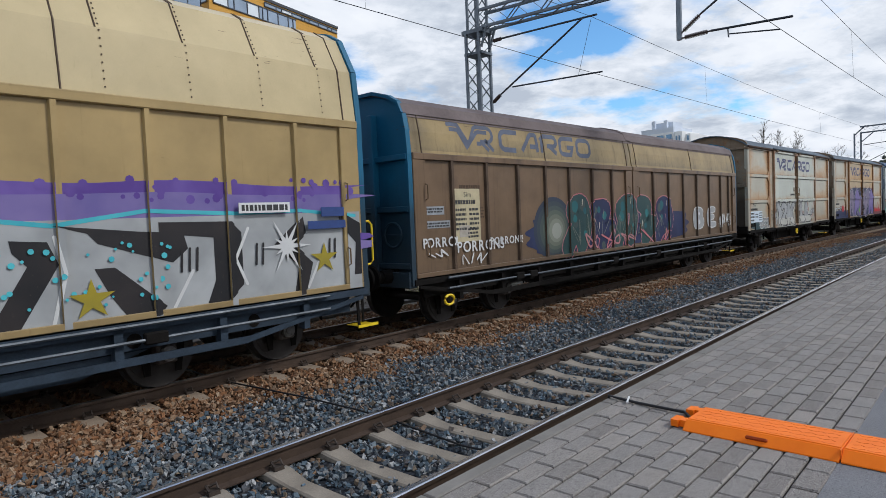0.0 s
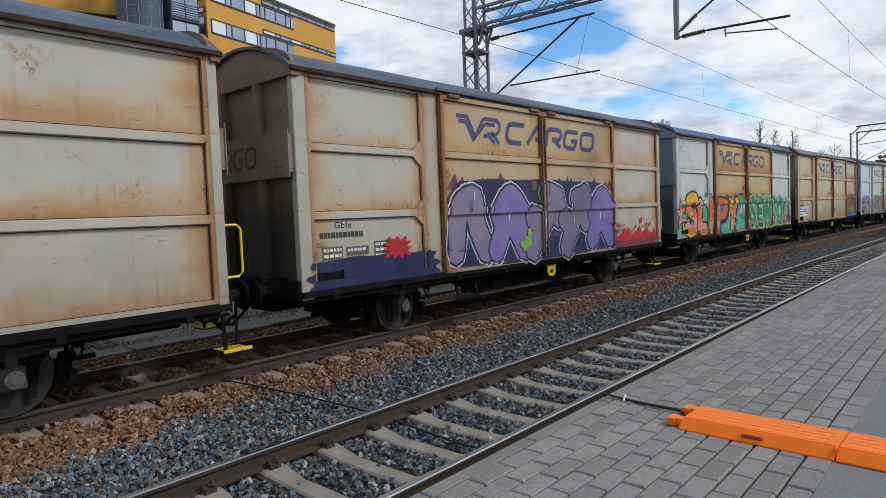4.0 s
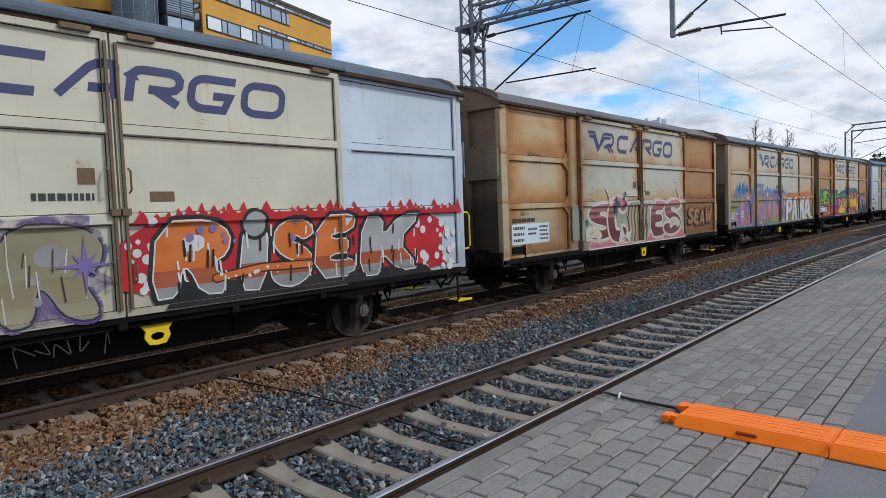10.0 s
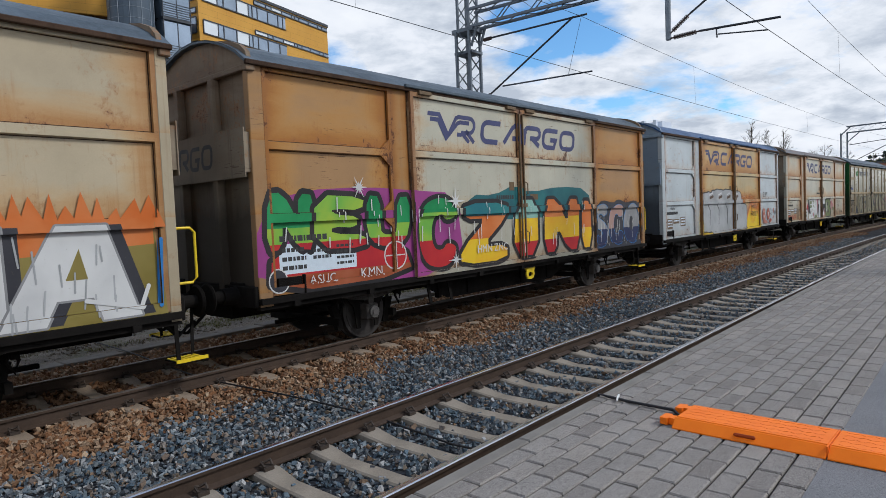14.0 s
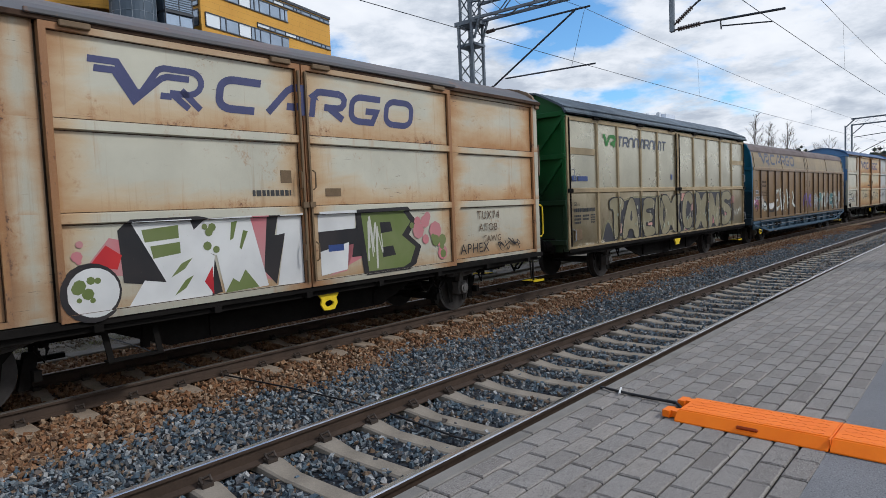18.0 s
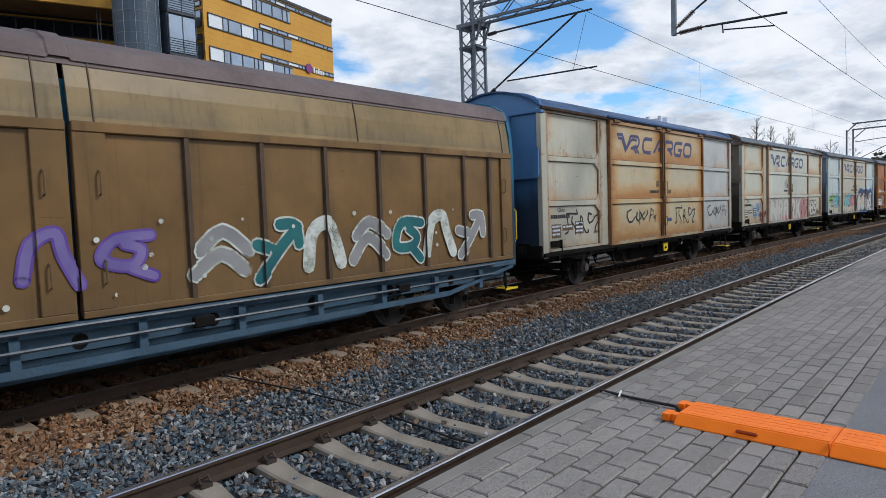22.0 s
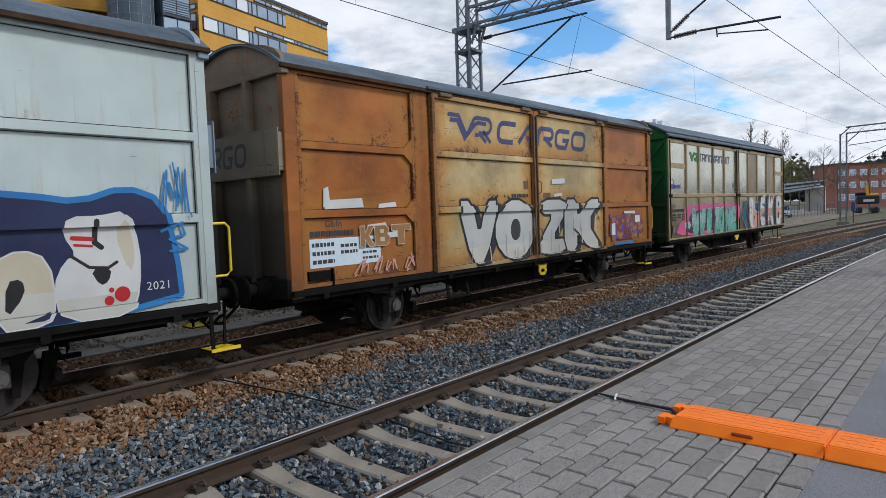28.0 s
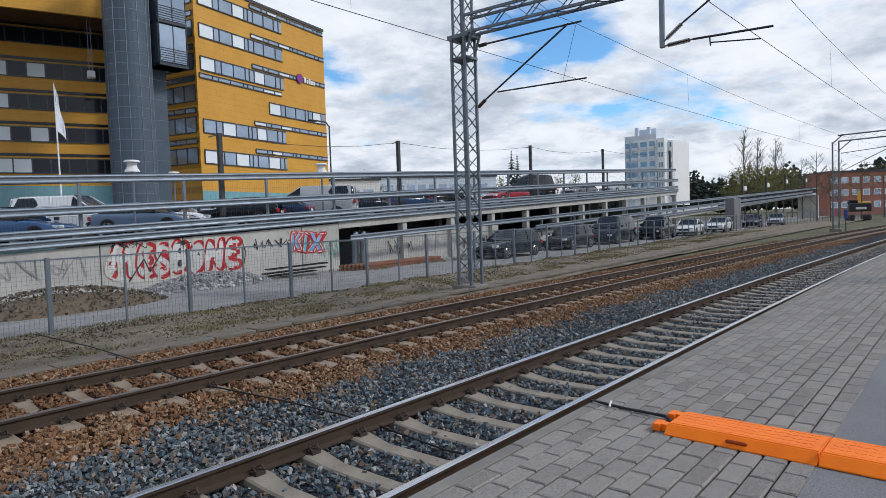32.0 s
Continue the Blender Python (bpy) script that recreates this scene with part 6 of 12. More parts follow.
            me.bar((-SM_END - 0.02, -1.15, 1.75), (-SM_END - 0.02, -0.75, 1.75), 0.03, 0.03)
            return me
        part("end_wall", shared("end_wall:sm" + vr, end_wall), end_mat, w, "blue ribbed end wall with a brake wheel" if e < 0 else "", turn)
    sets = running_gear(w, (-7.1, -5.3, 5.3, 7.1), under_black)
    ends_gear(w, SM_END + 0.02, under_black)
    if logo:
        bars_logo(w, -7.38, 3.3, 5.2, 0.49, 0.0, logo, slant=0.1, on=(sm_cant, (), (3.55,), True))
    y = -HALF - 0.003
    for a, b, c, d in ((-8.1, -7.55, 2.08, 2.23), (-8.1, -7.4, 1.84, 1.97)):
        me = Mesh().box(a, b, y - 0.004, y, c, d, 2)
        text_lines(me, a + 0.03, d - 0.03, b - a - 0.06, 2, 0.03, 0.05, y - 0.004, 0, seed)
        part("data_plate", me, [mark_black, mark_white, plate_grey], w, "small grey enamel notice")
    me = Mesh()
    text_lines(me, -7.1, 2.62, 0.6, 2, 0.11, 0.16, y, 0, seed + 4)
    part("stencil", me, rib_dark, w, "dark stencilled lines on the wall")["kind"] = "stuff"
    me = Mesh()
    text_lines(me, -7.15, 2.2, 0.75, 4, 0.03, 0.06, y, 0, seed + 5)
    part("stencil", me, rib_dark, w, "small dark stencilled print")["kind"] = "stuff"
    part("card_holder", Mesh().box(-7.15, -6.85, y - 0.012, y, 1.64, 1.86, 0, 0.004), plate_card, w, "pale card holder")
    return w, sets


# ---- the glossy panelled wagon with green ends ----
GS_END = 6.6
GS_RIBS = (-5.11, -3.99, -2.6, -1.45, 1.38, 2.57, 3.94, 5.15)
GS_BELT = 2.33


def gs_surface(x, z):
    if abs(x) > GS_END or not 0.92 < z < 4.1:
        return None
    rib = min(abs(x - r) for r in GS_RIBS) < 0.06 or abs(x) < 0.1 or abs(x) > GS_END - 0.16 or abs(z - GS_BELT) < 0.07
    return -HALF - (0.04 if rib else 0.0)


GS_XS = tuple(sorted([r + d for r in GS_RIBS for d in (-0.06, 0.06)] + [-0.1, 0.1, GS_END - 0.16, -GS_END + 0.16]))
GS_ZS = (GS_BELT - 0.07, GS_BELT + 0.07)


def panelled_wagon(panel, low, rib, dull, end_mat, roof, label, seed=0, dulls=()):
    """A wagon clad in polished panels between ribs, with a belt rail and tall green ribbed ends."""
    w = thing("panelled_wagon", label, "goods wagon", group="goods train")
    part("body", shared("body:gs", lambda: Mesh().box(-GS_END + 0.1, GS_END - 0.1, -HALF + 0.08, HALF - 0.08, 0.95, 4.15)), end_mat, w)
    cols = [-GS_END + 0.12, *GS_RIBS[:4], 0.0, *GS_RIBS[4:], GS_END - 0.12]
    for s in (-1, 1):
        turn = pose(0, 0, 0, 0, 0, 0 if s < 0 else 180)
        for i, (a, b) in enumerate(zip(cols, cols[1:])):
            for j, (z0, z1) in enumerate(((0.96, GS_BELT), (GS_BELT, 4.06))):
                def sheet(a=a, b=b, z0=z0, z1=z1):
                    n = 6
                    me = Mesh()
                    me.rows([[(a + (b - a) * p / n, -HALF - 0.012 * math.sin(math.pi * p / n) * math.sin(math.pi * q / n), z0 + (z1 - z0) * q / n) for p in range(n + 1)] for q in range(n + 1)])
                    me.box(a, b, -HALF + 0.002, -HALF + 0.05, z0, z1)
                    return me
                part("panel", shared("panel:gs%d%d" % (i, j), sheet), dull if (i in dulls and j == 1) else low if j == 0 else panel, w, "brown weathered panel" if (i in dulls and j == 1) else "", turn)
        for x in GS_RIBS:
            part("rib", shared("rib:gs", lambda: Mesh().prism([(-0.06, -HALF), (-0.04, -HALF - 0.04), (0.04, -HALF - 0.04), (0.06, -HALF)], "z", 0.96, 4.06)), rib, w, m=turn @ pose(x, 0, 0))
        def frame_mesh():
            me = Mesh()
            for a, b in ((-GS_END, -GS_END + 0.16), (-0.1, -0.012), (0.012, 0.1), (GS_END - 0.16, GS_END)):
                me.box(a, b, -HALF - 0.04, -HALF + 0.05, 0.92, 4.1)
            for a, b in ((-GS_END + 0.16, -0.1), (0.1, GS_END - 0.16)):
                me.box(a, b, -HALF - 0.04, -HALF, 4.0, 4.1).box(a, b, -HALF - 0.04, -HALF, 0.92, 0.98)
                me.prism([(-HALF - 0.045, GS_BELT - 0.045), (-HALF, GS_BELT - 0.07), (-HALF, GS_BELT + 0.07), (-HALF - 0.045, GS_BELT + 0.045)], "x", a, b)
            for a, b in ((-GS_END + 0.16, -5.24), (5.03, GS_END - 0.16)):
                me.box(a, b, -HALF - 0.03, -HALF, 3.2, 3.36)
            return me
        fr = part("door_frame", shared("door_frame:gs", frame_mesh), rib, w, m=turn)
        for x in (-5.2, -2.7, -0.5, 1.4, 3.9, 5.9):
            part("hanger", shared("hanger:gs", lambda: Mesh().box(-0.17, 0.17, -HALF - 0.1, -HALF - 0.02, 4.08, 4.14, 0, 0.01)), under_black, fr, "blackened door hanger", pose(x, 0, 0))
        for x in (-GS_END + 0.1, -0.12, 0.12, GS_END - 0.1):
            part("catch", shared("catch:gs", lambda: Mesh().box(-0.1, 0.1, -HALF - 0.08, -HALF - 0.03, GS_BELT - 0.05, GS_BELT + 0.05, 0, 0.01)), under_black, fr, "blackened door catch", pose(x, 0, 0))
            part("lock_rod", shared("lock_rod:gs", lambda: Mesh().box(-0.014, 0.014, -HALF - 0.065, -HALF - 0.04, 1.0, 4.05)), under_black, fr, "", pose(x, 0, 0))
        for x in (-GS_END + 0.2, GS_END - 0.2):
            for z in (1.1, 2.55):
                part("grip", shared("grip:gs", lambda: Mesh().tube([(0, -HALF - 0.035, 0), (0, -HALF - 0.11, 0.03), (0, -HALF - 0.11, 0.27), (0, -HALF - 0.035, 0.3)], 0.014, 6)), plate_grey, fr, "pale bent grip", pose(x, 0, z))
        def sill():
            me = Mesh().box(-GS_END, GS_END, -HALF - 0.05, -HALF + 0.14, 0.86, 0.94)
            me.box(-GS_END, GS_END, -HALF + 0.02, -HALF + 0.1, 0.78, 0.86)
            return me
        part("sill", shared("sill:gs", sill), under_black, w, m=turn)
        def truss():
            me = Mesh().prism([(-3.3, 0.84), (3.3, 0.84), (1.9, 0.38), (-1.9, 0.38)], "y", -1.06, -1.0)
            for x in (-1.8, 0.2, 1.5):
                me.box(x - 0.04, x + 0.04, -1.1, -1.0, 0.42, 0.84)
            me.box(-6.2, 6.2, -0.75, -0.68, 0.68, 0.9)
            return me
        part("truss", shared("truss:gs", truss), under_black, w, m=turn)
        def tow():
            return Mesh().prism([(-0.24, 0.78), (0.24, 0.78), (0.2, 0.72), (0.13, 0.66), (0.13, 0.6), (-0.13, 0.6), (-0.13, 0.66), (-0.2, 0.72)], "y", -1.4, -1.36)
        part("tow_bracket", shared("tow_bracket:gs", tow), yellow, w, "yellow towing bracket", turn)
    def roof_mesh():
        me = Mesh()
        arc = [(-HALF - 0.1, 4.18), (-HALF - 0.02, 4.33), (-1.1, 4.5), (-0.7, 4.7), (0, 4.8), (0.7, 4.7), (1.1, 4.5), (HALF + 0.02, 4.33), (HALF + 0.1, 4.18)]
        xs = [-GS_END - 0.12 + (2 * GS_END + 0.24) * i / 12 for i in range(13)]
        me.rows([[(x, y, z + (0.006 if i % 2 else 0)) for y, z in arc] for i, x in enumerate(xs)])
        me.rows([[(x, y * 0.98, z - 0.04) for y, z in arc] for x in (xs[0], xs[-1])])
        for x in (xs[0], xs[-1]):
            me.rows([[(x, y, z) for y, z in arc], [(x, y * 0.98, z - 0.04) for y, z in arc]])
        return me
    rf = part("roof", shared("roof:gs", roof_mesh), roof, w, "dark grey rounded roof with a gutter")
    for s in (-1, 1):
        e = GS_END + 0.12
        part("gutter", shared("gutter:gs%d" % s, lambda: Mesh().box(-e, e, s * (HALF + 0.1) - 0.02, s * (HALF + 0.1) + 0.02, 4.16, 4.2)), roof, rf)
        part("roof_rib", shared("roof_rib:gs%d" % s, lambda: Mesh().box(-e, e, s * (HALF + 0.04) - 0.03, s * (HALF + 0.04) + 0.03, 4.29, 4.31)), roof, rf)
    for e in (-1, 1):
        turn = pose(0, 0, 0, 0, 0, 0 if e < 0 else 180)
        def end_wall():
            poly = [(-HALF, 0.86), (HALF, 0.86), (HALF, 4.2), (1.1, 4.45), (0.7, 4.66), (0, 4.76), (-0.7, 4.66), (-1.1, 4.45), (-HALF, 4.2)]
            return Mesh().prism(poly, "x", -GS_END + 0.04, -GS_END + 0.1)
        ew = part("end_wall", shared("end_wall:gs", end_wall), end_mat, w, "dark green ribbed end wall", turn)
        for q, (y, x0, x1) in enumerate(((-0.5, 0.14, 0.04), (0.5, 0.14, 0.04), (-HALF + 0.04, 0.04, 0.06), (HALF - 0.04, 0.04, 0.06))):
            part("end_post", shared("end_post:gs%d" % q, lambda: Mesh().box(-GS_END - x0, -GS_END + x1, y - 0.05, y + 0.05, 0.88, 4.2, 0, 0.01)), end_mat, ew)
        for z in (1.1, 2.05, 3.15, 4.15):
            part("end_rail", shared("end_rail:gs%.2f" % z, lambda: Mesh().box(-GS_END - 0.06, -GS_END + 0.042, -HALF + 0.002, HALF - 0.002, z - 0.06, z + 0.06, 0, 0.012)), end_mat, ew)
        for q, (a, b) in enumerate((((-0.5, 2.05), (-HALF, 3.15)), ((0.5, 2.05), (HALF, 3.15)), ((-0.5, 3.15), (-HALF, 4.1)), ((0.5, 3.15), (HALF, 4.1)))):
            part("end_brace", shared("end_brace:gs%d" % q, lambda: Mesh().bar((-GS_END - 0.02, *a), (-GS_END - 0.02, *b), 0.07, 0.07)), end_mat, ew)
    sets = running_gear(w, (-4.0, 4.0), under_black)
    ends_gear(w, GS_END + 0.02, under_black)
    y = -HALF - 0.016
    bars_logo(w, -4.93, 3.46, 0.78, 0.31, y, logo_green, "logo", 0.25, (gs_surface, GS_XS, GS_ZS), False)
    me = Mesh()
    # rounded strokes in the rhythm of a word, no letters
    x, strokes = -3.98, []
    for k in range(10):
        wd = 0.1 if k == 7 else 0.26
        up, lo = 0.275, 0.025
        run = ([(0, up), (wd, up)], [(wd / 2, lo), (wd / 2, up)]) if k in (0, 9) else ([(0, lo), (0, up)],) if k == 7 else \
            ([(0, lo), (0, up)] + bow(wd - 0.08, up - 0.07, 0.08, 0.07, 90, -90, 4) + [(0.05, up - 0.14)], [(wd - 0.1, up - 0.14), (wd, lo)]) if k in (1, 5) else \
            ([(0, lo)] + bow(0.1, up - 0.1, 0.1, 0.1, 180, 90, 3) + bow(wd - 0.1, up - 0.1, 0.1, 0.1, 90, 0, 3) + [(wd, lo)],)
        for pts in run:
            for q in ribbon(pts, 0.05):
                strokes.append([(x + a + b * 0.16, 3.46 + b) for a, b in q])
        x += wd + 0.075
    Piece().shapes(strokes, logo_grey).build(w, gs_surface, GS_XS, GS_ZS, "row of dark grey company strokes", "word", 0.016)["kind"] = "stuff"
    me = Mesh()
    text_lines(me, -6.3, 1.9, 1.0, 1, 0.09, 0.1, y - 0.003, 1, seed)
    text_lines(me, -6.3, 1.74, 0.3, 3, 0.05, 0.08, y - 0.003, 1, seed + 1)
    text_lines(me, -5.9, 1.74, 0.3, 2, 0.05, 0.08, y - 0.003, 1, seed + 2)
    text_lines(me, -5.5, 1.74, 0.2, 4, 0.035, 0.06, y - 0.003, 1, seed + 3)
    part("card_holder", Mesh().box(-6.32, -5.98, y - 0.02, y, 1.14, 1.4, 0, 0.004), plate_brown, w, "dark brown card holder")
    for a, b, c, d in ((-0.5, -0.38, 2.62, 2.78), (-6.38, -6.16, 2.55, 2.69), (-6.1, -5.62, 2.56, 2.68)):
        part("data_plate", Mesh().box(a, b, y - 0.006, y, c, d, 0, 0.002), plate_blue, w, "small dark blue enamel plate")
    lettering(me, "Gbls", -6.32, 1.96, 0.09, y - 0.003, 1, 1.1)
    part("stencil", me, [plate_white, mark_black], w, "dark stencilled type code and small print")["kind"] = "stuff"
    return w, sets


# ---- the train ----
CREAM, BROWNISH = (0.5, 0.47, 0.38), (0.175, 0.112, 0.065)
end_rust = weathered("end_rust", (0.27, 0.22, 0.155), (0.13, 0.055, 0.022), 0.9, 0.7, 0.6, 0.5, 0.7, 4.0, (), (), 0.5, soot_shade=0.85)
end_stain = weathered("end_stain", (0.3, 0.36, 0.42), (0.17, 0.065, 0.02), 1.0, 0.6, 0.5, 0.5, 0.5, 5.3, (), (), 0.5, soot_shade=0.75)
end_grey = weathered("end_grey", (0.22, 0.28, 0.34), (0.12, 0.06, 0.03), 0.5, 0.4, 0.4, 0.5, 0.5, 5.0, (), (), 0.5, soot_shade=0.75)
end_blue = weathered("end_blue", (0.1, 0.22, 0.42), (0.03, 0.04, 0.05), 0.4, 0.15, 0.5, 0.7, 0.5, 6.0, (), (), 0.5, soot_shade=0.90)
end_teal = weathered("end_teal", (0.015, 0.13, 0.23), (0.02, 0.03, 0.04), 0.4, 0.15, 0.4, 0.7, 0.5, 6.5, (), (), 0.5, soot_shade=0.80)
end_green = weathered("end_green", (0.013, 0.115, 0.03), (0.02, 0.03, 0.02), 0.4, 0.1, 0.4, 0.6, 0.5, 7.0, (), (), 0.5, soot_shade=0.75)

TRAIN = []


def join(x16, made):
    TRAIN.append((x16, *made))
    return made[0]


def gb(x16, k, paint, door, rust, dwash, pwash, end_mat, roof, label, rim=0.85, short=None, flood=0.0, fade=0.86, crust=0.0, **more):
    def coat(name, c, wash, washed, seed, xs, flood=0.0, reach=1.35, crust=0.0):
        return weathered(name, c, wash, washed, rust + crust, 0.45, 0.35, 0.42, seed, xs, SIDE_Z, rim, reach, fade, flood=flood)
    p = coat("panel_paint_%d" % k, paint, (0.5, 0.185, 0.024), pwash, k * 1.37, PANEL_X)
    d = coat("door_paint_%d" % k, door, (0.52, 0.2, 0.026), dwash, k * 2.11 + 0.5, DOOR_X)
    q = coat("post_paint_%d" % k, tone(paint, 0.9), (0.44, 0.16, 0.024), pwash * 0.85, k * 1.9, (-3.68, -3.28), reach=3.2)
    s_ = coat("far_panel_paint_%d" % k, short, (0.44, 0.16, 0.025), pwash, k * 1.7, PANEL_X, flood, 1.35, crust) if short else None
    r_ = coat("stile_paint_%d" % k, tone(door, 0.92), (0.42, 0.15, 0.022), min(1.0, dwash + 0.22), k * 2.3, DOOR_X)
    return join(x16, covered_wagon(p, d, q, end_mat, roof, label, seed=k, short=s_, stile=r_, **more))

under_navy = plain("underframe_navy", (0.03, 0.045, 0.065), 0.65, 0.1, 0.4, 2, 0.002, 40)
gold_wall = weathered("gold_wall", (0.4, 0.285, 0.125), (0.22, 0.14, 0.055), 0.35, 0.12, 0.4, 0.35, 0.32, 1.0, (), (3.5, 1.0), 0.6, 1.2, 0.78)
gold_top = weathered("gold_top", (0.56, 0.45, 0.25), (0.4, 0.28, 0.12), 0.3, 0.15, 0.35, 0.1, 0.3, 1.5, (), (), 0.3)
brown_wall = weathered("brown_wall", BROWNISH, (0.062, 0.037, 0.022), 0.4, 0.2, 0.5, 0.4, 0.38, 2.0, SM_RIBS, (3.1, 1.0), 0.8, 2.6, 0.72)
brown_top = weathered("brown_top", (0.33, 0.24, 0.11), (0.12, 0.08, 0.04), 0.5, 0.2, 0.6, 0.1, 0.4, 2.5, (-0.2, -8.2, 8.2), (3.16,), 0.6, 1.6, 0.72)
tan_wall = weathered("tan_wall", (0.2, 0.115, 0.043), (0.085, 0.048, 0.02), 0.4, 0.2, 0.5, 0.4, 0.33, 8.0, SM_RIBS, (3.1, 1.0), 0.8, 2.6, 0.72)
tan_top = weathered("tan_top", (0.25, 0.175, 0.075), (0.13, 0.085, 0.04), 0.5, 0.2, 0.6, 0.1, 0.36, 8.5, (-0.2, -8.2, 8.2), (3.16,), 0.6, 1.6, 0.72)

w1 = join(-137.05, sliding_wall_wagon(gold_wall, gold_top, end_teal, under_navy, "gold sliding-wall wagon with a silver and black graffiti piece", 1, logo=None, tall=True, roof=gold_top))
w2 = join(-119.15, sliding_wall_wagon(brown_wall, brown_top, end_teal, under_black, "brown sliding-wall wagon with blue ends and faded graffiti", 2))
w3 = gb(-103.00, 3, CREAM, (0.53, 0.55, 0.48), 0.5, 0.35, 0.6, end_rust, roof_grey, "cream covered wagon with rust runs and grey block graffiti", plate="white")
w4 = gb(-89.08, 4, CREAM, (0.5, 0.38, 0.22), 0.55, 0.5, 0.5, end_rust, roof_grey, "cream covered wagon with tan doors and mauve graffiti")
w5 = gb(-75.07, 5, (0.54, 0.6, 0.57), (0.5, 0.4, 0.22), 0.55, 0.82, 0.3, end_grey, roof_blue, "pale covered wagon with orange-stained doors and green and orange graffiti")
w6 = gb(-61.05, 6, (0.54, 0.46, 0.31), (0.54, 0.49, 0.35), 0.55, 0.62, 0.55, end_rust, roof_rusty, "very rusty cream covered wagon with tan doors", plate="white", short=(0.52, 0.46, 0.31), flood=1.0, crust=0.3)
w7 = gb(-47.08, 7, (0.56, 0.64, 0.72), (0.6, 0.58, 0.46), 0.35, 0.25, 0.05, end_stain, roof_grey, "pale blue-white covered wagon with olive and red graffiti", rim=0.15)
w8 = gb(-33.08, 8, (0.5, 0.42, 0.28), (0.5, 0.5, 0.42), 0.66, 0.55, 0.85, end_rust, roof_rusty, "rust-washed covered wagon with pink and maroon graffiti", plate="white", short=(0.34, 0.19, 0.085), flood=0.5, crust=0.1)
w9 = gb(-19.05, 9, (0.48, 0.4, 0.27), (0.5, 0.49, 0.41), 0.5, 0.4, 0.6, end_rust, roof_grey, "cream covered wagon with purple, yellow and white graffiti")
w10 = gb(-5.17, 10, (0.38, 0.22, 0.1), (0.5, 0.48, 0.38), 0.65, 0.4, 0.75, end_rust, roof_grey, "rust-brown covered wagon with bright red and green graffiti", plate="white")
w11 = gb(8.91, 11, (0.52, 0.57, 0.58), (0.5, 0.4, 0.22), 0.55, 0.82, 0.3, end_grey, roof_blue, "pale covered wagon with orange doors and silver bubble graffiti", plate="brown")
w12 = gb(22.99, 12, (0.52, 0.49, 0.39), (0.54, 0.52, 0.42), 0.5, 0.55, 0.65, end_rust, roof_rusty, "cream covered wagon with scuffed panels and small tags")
gloss = Nodes("gloss_panel")
_v = gloss.at((1, 1, 1), (0.3, 0, 0))
_c = gloss.ramp(gloss.noise(0.8, 5, 0.6, _v, 0.3), (0.3, (0.6, 0.57, 0.46)), (0.7, (0.74, 0.72, 0.62)))
_c = gloss.mix(gloss.ramp(gloss.noise(3, 7, 0.65, gloss.at((4, 4, 0.4))), (0.55, 0.0), (0.85, 0.3)), _c, (0.42, 0.33, 0.19))
gloss.bump(gloss.noise(1.3, 2, 0.5, _v), 0.02, 0.15)
gloss_panel = gloss.done(_c, 0.26, 1.0)
# lower panels coloured gold-brown for the ground they mirror, with grime specks
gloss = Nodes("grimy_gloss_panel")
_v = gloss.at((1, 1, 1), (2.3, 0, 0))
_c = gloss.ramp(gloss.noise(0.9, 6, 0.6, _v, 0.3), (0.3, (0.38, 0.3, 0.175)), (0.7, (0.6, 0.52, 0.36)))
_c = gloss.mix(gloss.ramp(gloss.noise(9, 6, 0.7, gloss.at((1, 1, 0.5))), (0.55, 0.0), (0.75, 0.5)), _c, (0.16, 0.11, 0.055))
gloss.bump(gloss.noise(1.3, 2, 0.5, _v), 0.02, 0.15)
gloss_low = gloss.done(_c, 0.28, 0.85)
gs_rib = plain("tan_rib", (0.33, 0.25, 0.14), 0.5, 0, 0.3, 2)
gs_dull = plain("brown_panel", (0.22, 0.155, 0.085), 0.35, 0.2, 0.2, 1.2)
worn_panel = plain("worn_panel", (0.5, 0.47, 0.36), 0.3, 0.6, 0.18, 1.0, 0, 30)
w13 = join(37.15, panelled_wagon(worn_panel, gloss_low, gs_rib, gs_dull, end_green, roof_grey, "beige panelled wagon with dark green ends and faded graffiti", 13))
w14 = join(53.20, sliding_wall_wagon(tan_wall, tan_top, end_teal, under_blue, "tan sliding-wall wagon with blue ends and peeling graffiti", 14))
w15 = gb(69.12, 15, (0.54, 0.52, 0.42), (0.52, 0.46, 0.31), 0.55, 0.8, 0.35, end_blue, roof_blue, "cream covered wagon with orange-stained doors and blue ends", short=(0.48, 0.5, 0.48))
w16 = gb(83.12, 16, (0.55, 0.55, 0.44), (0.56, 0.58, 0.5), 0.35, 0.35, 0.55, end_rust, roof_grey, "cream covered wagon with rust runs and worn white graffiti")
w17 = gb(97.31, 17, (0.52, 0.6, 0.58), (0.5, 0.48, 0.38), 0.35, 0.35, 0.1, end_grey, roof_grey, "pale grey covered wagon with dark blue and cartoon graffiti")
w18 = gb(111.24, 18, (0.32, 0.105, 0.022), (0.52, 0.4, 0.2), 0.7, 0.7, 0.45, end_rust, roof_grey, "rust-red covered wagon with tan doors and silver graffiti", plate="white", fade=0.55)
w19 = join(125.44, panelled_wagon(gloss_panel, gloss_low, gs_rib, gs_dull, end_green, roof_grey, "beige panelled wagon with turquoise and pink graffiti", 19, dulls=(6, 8)))

